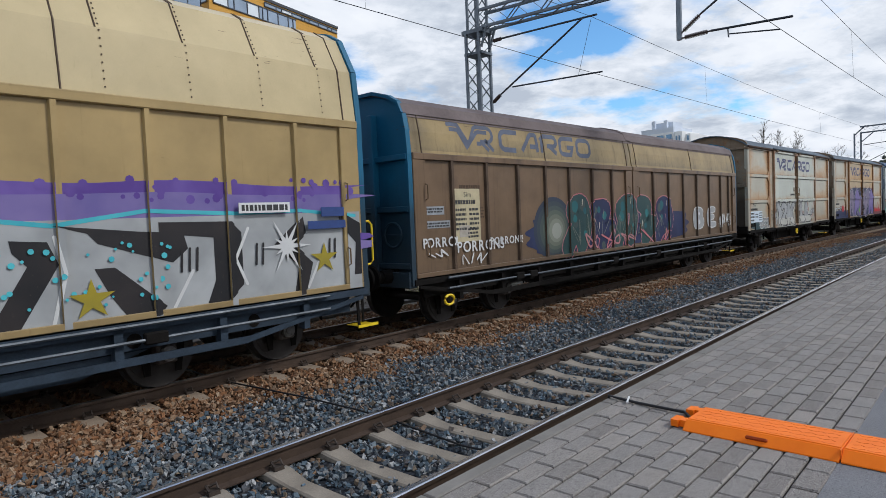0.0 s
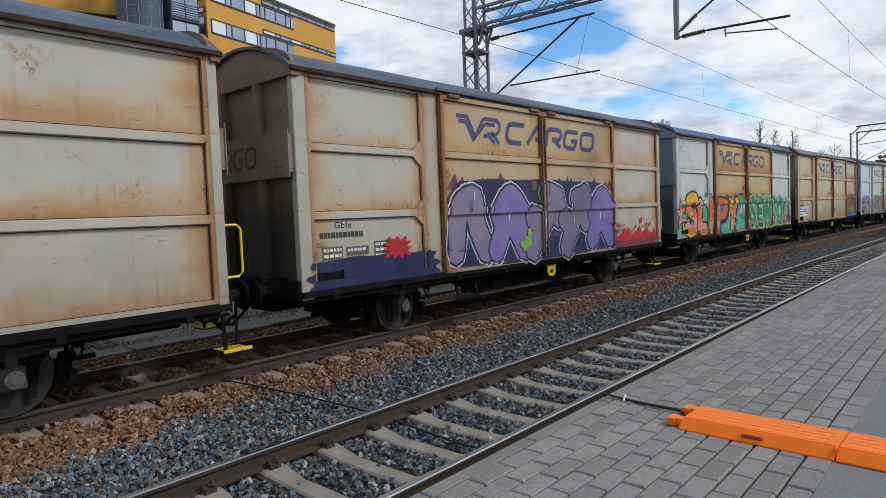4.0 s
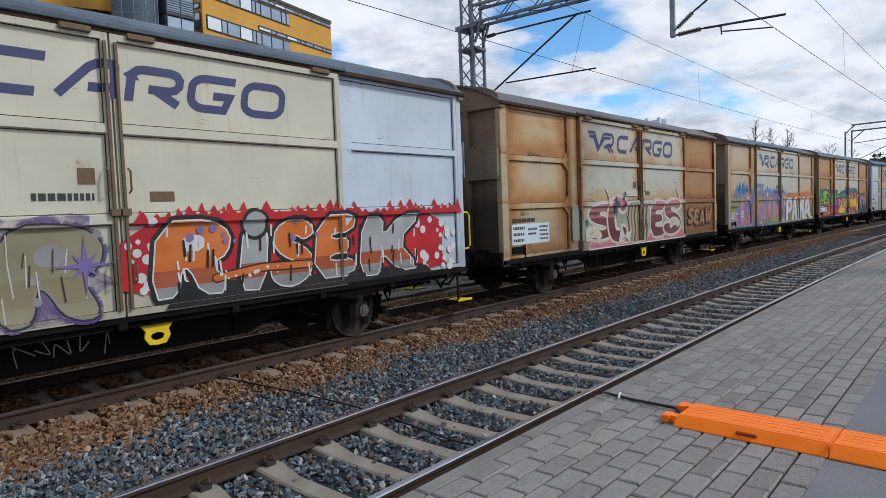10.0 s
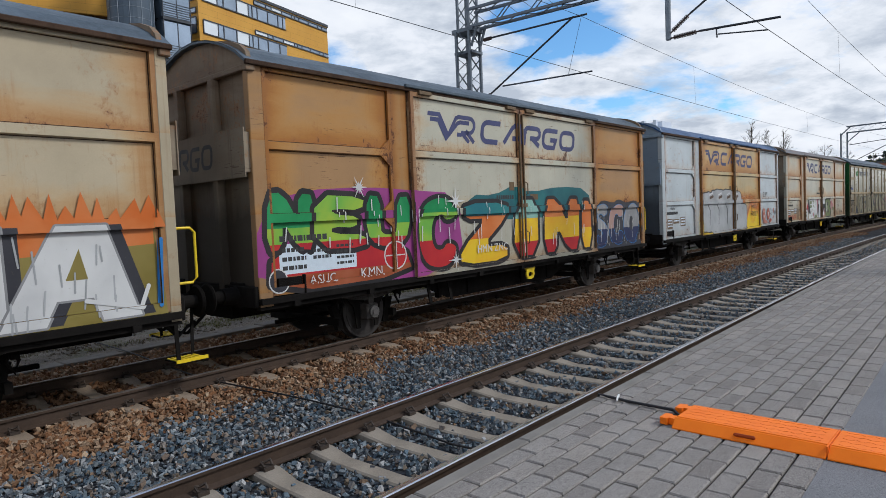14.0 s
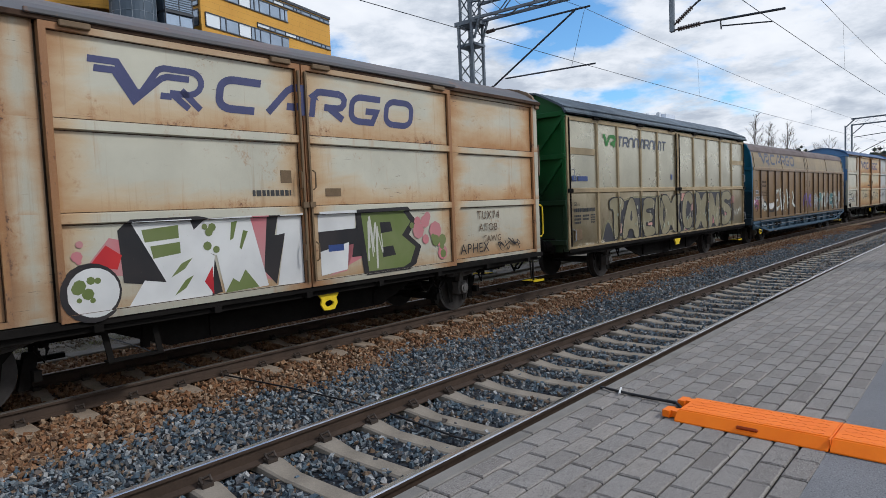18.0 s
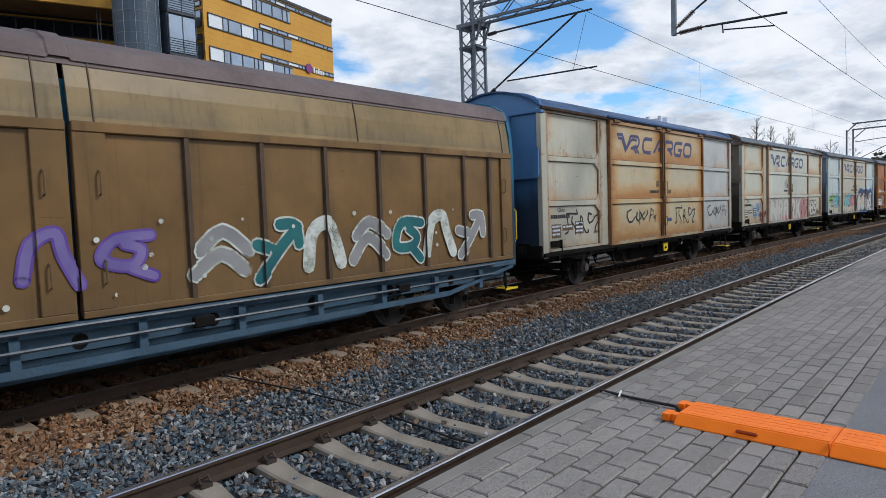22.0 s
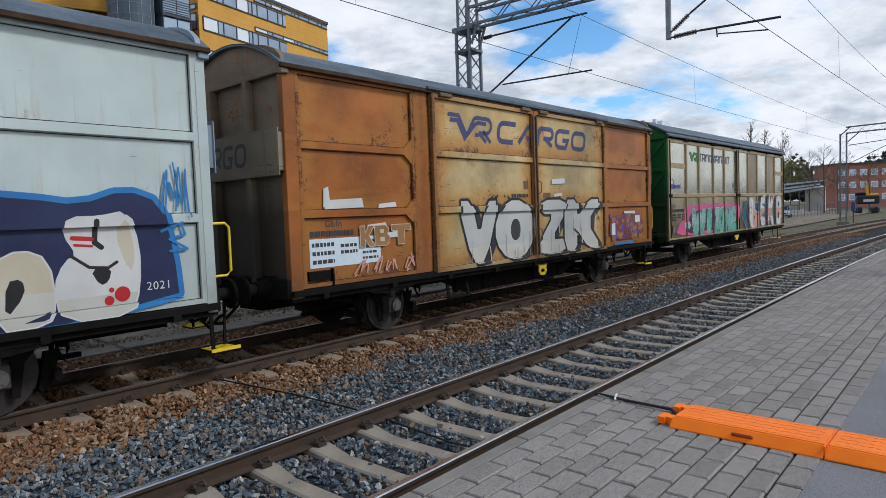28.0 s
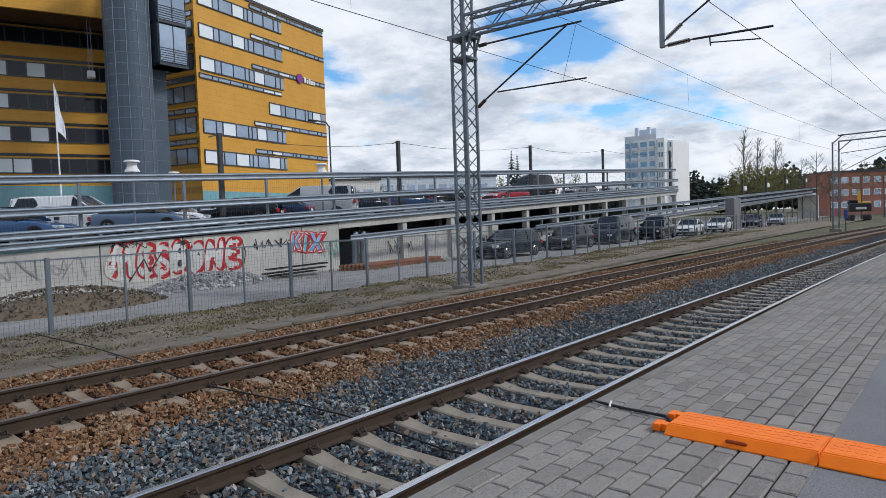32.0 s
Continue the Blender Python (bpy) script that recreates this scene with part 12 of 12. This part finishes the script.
# black tags
g = Piece().line([(1.53, 1.93), (1.57, 1.84), (1.5, 1.84), (1.33, 1.85), (1.06, 1.85), (1.11, 1.66), (1.14, 1.49), (1.1, 1.4), (0.99, 1.38)], 0.045, G_BLACK)\
    .line([(1.32, 1.78), (1.29, 1.64), (1.39, 1.57), (1.48, 1.45), (1.45, 1.36)], 0.045, G_BLACK)\
    .line([(1.72, 1.79), (1.69, 1.61), (1.7, 1.36)], 0.04, G_BLACK)\
    .line([(1.72, 1.79), (1.81, 1.72), (1.79, 1.6), (1.62, 1.57), (1.66, 1.61), (1.84, 1.51), (1.96, 1.36), (2.08, 1.37), (2.07, 1.43)], 0.04, G_BLACK)\
    .line([(2.26, 1.81), (2.11, 1.84), (2.07, 1.7), (2.14, 1.59), (2.3, 1.64), (2.46, 1.77), (2.65, 1.78), (2.56, 1.59), (2.45, 1.51), (2.41, 1.34)], 0.045, G_BLACK)\
    .line([(4.32, 1.87), (4.21, 1.85), (4.07, 1.81), (4.06, 1.68), (4.19, 1.53), (4.37, 1.54), (4.56, 1.67)], 0.045, G_BLACK)\
    .line([(4.68, 1.78), (4.63, 1.6), (4.75, 1.55)], 0.05, G_BLACK)\
    .line([(4.84, 1.83), (4.83, 1.45)], 0.03, G_BLACK)\
    .line([(4.84, 1.8), (4.95, 1.74), (4.9, 1.61), (4.81, 1.6)], 0.04, G_BLACK)\
    .line([(5.16, 1.79), (4.99, 1.68), (5.1, 1.57), (5.36, 1.75), (5.31, 1.83)], 0.04, G_BLACK)\
    .line([(5.75, 1.79), (5.58, 1.88), (5.53, 1.68), (5.47, 1.5)], 0.03, G_BLACK)\
    .line([(5.5, 1.68), (5.67, 1.69)], 0.03, G_BLACK)\
    .line([(5.75, 1.73), (5.78, 1.6), (5.91, 1.69), (5.82, 1.46)], 0.03, G_BLACK)
g.disc(2.49, 1.37, 0.03, G_BLACK).disc(2.59, 1.37, 0.03, G_BLACK)
for shift in (0.0, -6.35):
    g.build(w15, *GB_A, "thin black tags", dx=shift)

# worn white blocks
g = Piece().blob(-3.35, -2.75, 1.05, 1.95, G_BLUSH, 0.12, 99).dots(-3.2, -1.8, 1.95, 2.05, 12, 0.05, G_PINK, 100)
WORN = ((0.03, G_GREY),)
g.outline([(-3.1, 0.99), (-2.95, 1.7), (-2.5, 2.02), (-1.4, 1.98), (-0.1, 2.0), (0.0, 0.99)], G_STONE, (), 1).outline([(0.1, 0.99), (0.15, 2.0), (1.6, 2.02), (3.2, 1.98), (3.25, 0.99)], G_BLUSH, (), 1)
g.block("NRB", ((-2.9, -1.75), (-1.72, -0.95), (-0.9, -0.12)), 1.04, 1.98, G_PALE, WORN, 1, (), 0.1, G_STONE).block("RKS", ((0.18, 1.05), (1.1, 2.05), (2.1, 3.1)), 1.04, 1.98, [G_PALE, G_PALE, G_PINK], WORN, 1, (), 0.1, G_STONE)
g.dots(-1.4, 0.0, 1.05, 1.5, 5, 0.1, G_PINK, 101).dots(2.1, 3.2, 1.1, 2.0, 9, 0.1, G_MAROON, 103).dots(-4.1, -3.4, 1.0, 1.6, 9, 0.14, G_MAROON, 102).drips(-2.8, 3.0, 1.2, 2.0, 30, 0.2, G_BROWN, 0.012, 104).drips(-2.8, 3.0, 1.1, 1.9, 24, 0.3, G_WHITE, 0.02, 105)
g.squiggle(-5.15, -4.0, 1.5, 1.9, G_BLUE, 0.03, 5, 104).squiggle(-4.9, -4.3, 1.25, 1.5, G_BLUE, 0.03, 3, 105)
g.outline([(3.55, 1.2), (3.6, 1.75), (3.9, 1.85), (4.0, 1.3)], G_PALE, ((0.04, G_BLACK),), 1).block("BS", ((4.0, 4.7), (4.65, 5.3)), 1.1, 1.85, G_PALE, ((0.045, G_BLACK),), 2, (), 0.1).squiggle(5.3, 6.0, 1.1, 1.45, G_BLACK, 0.03, 4, 106)
g.line([(-0.72, 2.7), (-0.5, 2.85), (-0.3, 2.7), (-0.5, 2.5), (-0.72, 2.7)], 0.035, G_GREY).line([(0.75, 2.65), (0.95, 2.8), (1.15, 2.65), (0.95, 2.45), (0.75, 2.65)], 0.035, G_STONE)
g.build(w16, *GB_A, "worn white block graffiti with tags")

# green and blue piece, then cream shapes on navy
g = Piece().outline([(-6.1, 0.99), (-6.1, 1.9), (-4.6, 2.1), (-2.8, 2.0), (-0.6, 2.1), (0.5, 1.9), (0.5, 0.99)], G_SAGE, (), 1)
g.block("CSAEN", ((-5.9, -4.9), (-4.9, -3.7), (-3.2, -2.2), (-2.2, -1.2), (-1.2, 0.1)), 1.04, 2.1, [G_LIME, G_CYAN, G_MINTY, G_CYAN, G_PINK], ((0.06, G_NAVY), (0.02, G_WHITE)), 1, ((1.4, G_CREAM),), 0.1, G_NAVY, 0.03)
g.drips(-5.8, 0.2, 1.2, 2.0, 30, 0.25, G_WHITE, 0.02, 107)
g.outline([(0.6, 0.99), (0.7, 2.0), (1.6, 2.5), (2.6, 2.3), (3.4, 2.42), (4.3, 2.36), (4.8, 2.28), (5.3, 2.46), (5.72, 2.3), (5.85, 1.7), (5.9, 0.99)], G_NAVY, ((0.07, G_BLUE),), 1)
for k, (x, a) in enumerate(((1.3, 0.5), (2.4, 0.5), (3.5, 0.42))):
    g.outline([(x - a, 1.05), (x - a * 1.1, 1.6), (x - a * 0.5, 2.1), (x + a * 0.4, 2.15), (x + a, 1.7), (x + a * 0.9, 1.1)], G_CREAM, ((0.045, G_BLACK), (0.02, G_WHITE)), 2, ((1.45, G_PALE),))
g.outline([(3.9, 1.0), (3.95, 1.7), (4.2, 1.82), (4.45, 1.7), (4.5, 1.2), (4.4, 1.0)], G_CREAM, ((0.02, G_WHITE),), 1, ((1.35, G_PALE),)).outline([(4.02, 1.1), (4.05, 1.5), (4.2, 1.52), (4.22, 1.35)], G_BLACK, (), 1)
g.outline([(4.55, 1.0), (4.5, 1.4), (4.62, 1.66), (4.76, 1.72), (4.62, 1.98), (4.66, 2.14), (5.0, 2.14), (5.3, 2.2), (5.42, 1.8), (5.4, 1.3), (5.3, 1.0)], G_WHITE, ((0.02, G_WHITE),), 1, ((1.25, G_PALE),)).outline([(5.14, 1.98), (5.3, 2.15), (5.38, 1.7), (5.3, 1.45)], G_CREAM, (), 1)
g.line([(4.68, 1.72), (4.86, 1.58), (5.06, 1.56), (5.16, 1.62)], 0.035, G_BLACK).outline([(4.86, 1.56), (5.1, 1.56), (5.06, 1.4), (4.96, 1.36)], G_BLACK, (), 1).line([(4.95, 2.1), (4.93, 1.86), (5.0, 1.8)], 0.06, G_BLACK)
g.line([(4.7, 1.92), (4.9, 1.9)], 0.05, G_RED).line([(4.72, 1.84), (4.9, 1.82)], 0.03, G_RED).disc(5.2, 1.24, 0.09, G_RED).disc(5.05, 1.18, 0.055, G_RED).disc(5.08, 1.3, 0.03, G_RED)
g.squiggle(5.72, 6.12, 2.15, 2.75, G_BLUE, 0.025, 5, 114).line([(5.7, 1.95), (5.95, 2.05), (6.0, 1.9), (5.8, 1.85), (6.02, 1.72), (5.8, 1.7)], 0.035, G_BLUE).caption("2021", 5.48, 1.25, 0.1, G_WHITE, 1.0, 0.0)
g.build(w17, *GB_A, "cream and white graffiti shapes on dark navy")

# silver strokes on tan doors
g = Piece()
for ox, oz, mat in ((0.2, -0.06, G_DUSK), (0, 0, None)):
    e = () if mat else ((0.055, G_BLACK),)
    g.block("VO", ((-2.62 + ox, -1.3 + ox), (-1.42 + ox, 0.0 + ox)), 1.03 + oz, 2.26 + oz, mat or G_CHROME, e, 1, () if mat else ((1.35, G_PALE),), 0.04, mat or G_DUSK)
    g.block("ZK", ((0.22 + ox, 1.36 + ox), (1.3 + ox, 3.15 + ox)), 1.03 + oz, 2.26 + oz, mat or G_CHROME, e, 1, () if mat else ((1.35, G_PALE),), 0.04, mat or G_DUSK)
for x in (-1.6, -1.2, 1.0, 1.7):
    g.dots(x, x + 0.3, 2.3, 2.36, 3, 0.03, G_BLACK, int(x * 10) + 200)
g.drips(-2.4, 3.0, 1.3, 2.1, 10, 0.4, G_PALE, 0.03, 115).drips(-2.4, 3.0, 1.2, 2.1, 14, 0.5, G_GREY, 0.014, 116).line([(1.75, 1.55), (2.0, 1.4), (1.9, 1.25), (2.2, 1.15)], 0.04, G_BLACK)
for a, b, c, d in ((-5.72, -5.58, 2.2, 2.52), (-5.7, -4.9, 2.17, 2.34), (-4.58, -4.15, 2.17, 2.27), (-4.85, -4.4, 1.84, 1.93), (-4.5, -4.05, 1.66, 1.78), (0.75, 1.35, 2.62, 2.76), (0.82, 1.2, 2.33, 2.42)):
    g.shapes([[(a, c), (b, c + 0.02), (b - 0.03, d), (a + 0.02, d - 0.03)]], G_WHITE)
g.block("KBT", ((-5.0, -4.7), (-4.68, -4.35), (-4.3, -3.85)), 1.55, 1.88, G_RUSTY, ((0.012, G_CREAM),), 0).squiggle(-5.2, -3.8, 1.1, 1.35, G_PEACH, 0.03, 6, 117)
g.outline([(3.7, 1.15), (3.75, 1.78), (4.6, 1.85), (5.8, 1.8), (5.85, 1.15)], G_MAROON, (), 1).dots(3.8, 5.8, 1.2, 1.8, 40, 0.07, G_RUSTY, 118).dots(3.8, 5.6, 1.2, 1.8, 22, 0.06, G_VIOLET, 119)
g.shapes([[(3.85, 1.3), (4.05, 1.3), (4.05, 1.62), (3.85, 1.6)], [(5.3, 1.6), (5.6, 1.6), (5.6, 1.78), (5.3, 1.8)], [(4.6, 1.86), (5.3, 1.84), (5.3, 1.92), (4.6, 1.92)]], G_WHITE).shapes([[(3.9, 1.02), (5.0, 1.02), (5.0, 1.1), (3.9, 1.08)]], G_BLUE)
g.build(w18, *GB_A, "silver and black graffiti with peeled white patches")

# turquoise on pink, and blue-cream strokes
g = Piece()
g.outline([(-6.0, 0.99), (-5.85, 1.35), (-5.5, 1.5), (-5.3, 1.95), (-4.7, 2.02), (-4.2, 1.95), (-3.5, 2.08), (-3.0, 1.98), (-2.4, 2.08), (-1.6, 1.98), (-0.9, 2.05), (-0.3, 2.0), (0.05, 1.95), (0.15, 1.5), (-0.1, 1.4), (-0.1, 0.99)], G_HOTPINK, (), 2)
g.outline([(-5.3, 0.99), (-4.95, 1.6), (-4.5, 1.85), (-0.2, 1.86), (-0.1, 1.2), (-0.3, 0.99)], G_DUSK, (), 1)
MINTED = ((0.06, G_TEAL), (0.035, G_WHITE), (0.015, G_TEAL))
g.block("WIZO", ((-4.72, -3.4), (-3.28, -2.84), (-2.64, -1.95), (-2.1, -1.5)), 0.99, 1.86, [G_MINTY, G_TURQ], MINTED, 1, ((1.35, G_TURQ),), 0.06, G_DUSK).block("NE", ((-1.52, -0.72), (-0.72, -0.08)), 1.0, 1.86, [G_TURQ, G_MINTY], MINTED, 1, ((1.35, G_TURQ),), 0.06)
g.outline([(-5.3, 1.28), (-5.3, 1.42), (-5.05, 1.42), (-5.0, 1.5), (-4.8, 1.35), (-5.0, 1.2), (-5.05, 1.28)], G_MINTY, ((0.02, G_WHITE),))
g.dots(-4.7, -0.2, 1.1, 1.8, 70, 0.03, G_TEAL, 122).drips(-4.7, -0.2, 1.3, 1.85, 30, 0.3, G_WHITE, 0.02, 123).caption("MUSE", -2.35, 1.02, 0.1, G_BLACK, 1.0, 0.0).caption("MINT", -4.6, 1.72, 0.09, G_BLACK, 1.0, 0.0).disc(0.1, 1.72, 0.17, G_HOTPINK).disc(-0.1, 1.85, 0.15, G_HOTPINK).disc(-0.05, 1.55, 0.14, G_HOTPINK)
g.outline([(1.1, 0.99), (0.45, 1.55), (0.75, 1.8), (0.78, 2.05), (1.1, 2.15), (1.4, 2.0), (2.5, 2.0), (3.0, 1.95), (4.2, 1.95), (5.2, 2.1), (6.2, 2.05), (6.3, 1.2), (5.6, 1.05), (4.6, 1.0), (3.3, 0.99)], G_OCEAN, ((0.025, G_CREAM),), 0)
g.outline([(1.35, 0.99), (0.95, 1.45), (1.1, 2.0), (1.4, 2.1), (1.25, 1.5), (1.6, 0.99)], G_DUSK, ((0.02, G_OLIVE),), 0)
CREAMY = ((0.03, G_CREAM), (0.012, G_OLIVE))
g.outline([(1.6, 0.99), (1.28, 1.45), (1.45, 1.75), (1.25, 2.05), (1.7, 2.25), (2.1, 2.05), (2.2, 1.65), (2.75, 1.6), (2.9, 1.35), (2.55, 0.99)], G_WHITE, CREAMY, 1).outline([(1.9, 0.99), (1.85, 1.5), (2.0, 2.2), (2.15, 1.65), (2.75, 1.55), (2.85, 1.35), (2.5, 0.99)], G_PEACH, (), 1).disc(2.1, 1.4, 0.07, G_DUSK)
for ox, mat in ((-0.26, G_DUSK), (0.0, None)):
    g.block("EKB", ((2.95 + ox, 3.65 + ox), (3.95 + ox, 5.0 + ox), (5.2 + ox, 6.2 + ox)), 1.02, 2.3, mat or G_WHITE, () if mat else CREAMY, 2, () if mat else ((1.75, G_PEACH), (1.4, G_WHITE)), 0.1, mat or G_DUSK, 0.02)
g.line([(1.5, 2.05), (1.7, 1.95), (1.6, 1.85), (1.8, 1.75), (1.65, 1.6), (1.45, 1.5)], 0.03, G_MAROON).line([(2.4, 1.0), (2.75, 1.2), (2.85, 1.4), (2.6, 1.55), (2.3, 1.58)], 0.03, G_RED).line([(4.7, 2.2), (4.95, 2.0), (4.9, 1.75)], 0.08, G_RED).line([(5.9, 1.1), (6.15, 1.35), (6.2, 1.6)], 0.05, G_RED)
g.dots(3.2, 4.8, 1.1, 1.6, 12, 0.05, G_RED, 126).star(4.3, 1.5, 0.1, G_RED, 10).star(4.5, 1.62, 0.1, G_RED, 10).star(4.45, 1.3, 0.1, G_RED, 10)
g.build(w19, *GS_A, "turquoise letters on pink beside blue and cream strokes", lift=0.0155)

# chalky tags on the dark trusses
for w_, a, b in ((w5, 1.2, 2.6), (w5, 2.7, 3.2), (w9, -1.2, 0.3), (w9, 1.0, 1.6), (w7, -1.0, 0.1)):
    Piece().squiggle(a, b, 0.52, 0.76, G_GREY, 0.018, 5, int(a * 10) + 70).build(w_, lambda x, z: -0.985, (), (), "pale tag on the truss", "underframe_tag")

# on the concrete wall of the parking deck
def wall_surface(x, z):
    return front(x)


g = Piece()
g.floor = -0.3
g.outline([(11.0, 0.2), (11.1, 1.0), (11.6, 1.5), (13.5, 1.62), (15.4, 1.66), (16.9, 1.58), (17.1, 0.7), (16.5, 0.1), (14.4, 0.1), (12.6, 0.0)], G_PALE, (), 2)
RED_RIM = ((0.085, G_RED), (0.02, G_BLACK))
g.block("MESBONE", ((11.25, 12.2), (12.25, 12.95), (12.9, 13.65), (13.6, 14.35), (14.3, 15.1), (15.05, 15.95), (15.95, 16.75)), 0.22, 1.5, [G_WHITE, G_CHROME, G_WHITE], RED_RIM, 2, ((0.7, G_CHROME),), 0.15, G_DUSK, 0.06)
g.star(14.1, 1.45, 0.4, G_BLACK, 8).line([(11.9, 0.1), (12.5, 0.9), (12.7, 0.4), (13.2, 1.1)], 0.05, G_BLACK).line([(16.8, 1.4), (16.95, 0.9), (16.85, 0.4)], 0.04, G_BLACK)
g.squiggle(11.2, 12.6, 1.35, 1.6, G_BLACK, 0.03, 4, 130).squiggle(17.3, 19.1, 1.0, 1.4, G_BLACK, 0.045, 6, 131).disc(19.3, 1.2, 0.1, G_PALE, ((0.03, G_BLACK),))
g.block("KIX", ((19.4, 20.1), (20.15, 20.4), (20.45, 21.4)), 0.75, 1.6, [G_SKY, G_CYAN], ((0.09, G_RED), (0.03, G_WHITE)), 0, (), 0.15, G_RED, 0.05)
g.squiggle(21.1, 22.2, 0.3, 1.2, G_MINT, 0.035, 5, 133).squiggle(7.0, 10.3, 0.4, 1.2, G_GREY, 0.03, 5, 134).squiggle(3.5, 6.8, 0.9, 1.3, G_SAGE, 0.035, 6, 138).squiggle(19.0, 21.5, 1.62, 1.8, G_PALE, 0.03, 8, 139)
ob = g.build(deck, wall_surface, tuple(x * 0.5 for x in range(12, 46)), (), "red and white graffiti on the concrete wall", lift=0.01)
g = Piece().squiggle(26.2, 28.2, 0.2, 0.95, G_BLACK, 0.05, 5, 135).squiggle(29.0, 30.6, 0.5, 1.0, G_GREY, 0.04, 5, 136).squiggle(33.0, 35.6, 0.1, 0.9, G_BLACK, 0.04, 7, 137)
ob = g.build(deck, lambda x, z: front(x) + 0.3, tuple(x * 0.5 for x in range(50, 74)), (), "black tags on the ramp wall", "tags", 0.01)

# ---- what moves: the train rolls by ----
def rolled(t):
    """How far the train has yet to go, against its place at 16 s."""
    u = (t - 16.0) / 16.0
    return sum(a * u ** (i + 1) for i, a in enumerate((-134.7510, 1.1079, 3.2039, 5.2514, -2.0785, -7.2900, 0.3268, 3.4890)))


# the train jerks a little in its couplings
JERKS = {13.5: 0.1, 14.0: 0.138, 14.5: -0.148, 22.0: 0.04, 22.5: 0.06, 23.5: -0.035, 24.0: -0.028, 27.5: -0.09, 28.0: -0.034, 28.5: 0.033, 29.0: -0.119, 30.0: 0.033}


def motions():
    for x16, wagon, sets in TRAIN:
        rows = []
        for i in range(0, 65):
            x = x16 + rolled(i / 2) + JERKS.get(i / 2, 0.0)
            rows.append((i / 2, pose(x, FAR_MID + bend(x), -0.02, 0, 0, math.degrees(math.atan(slope(x))))))
        walk(wagon, rows)
        for ws in sets:
            at = ws.location.copy()
            walk(ws, [(i / 15.0, pose(at.x, at.y, at.z, 0, math.degrees((x16 + rolled(i / 15.0)) / 0.46), 0)) for i in range(0, 481)])

pavers()
motions()
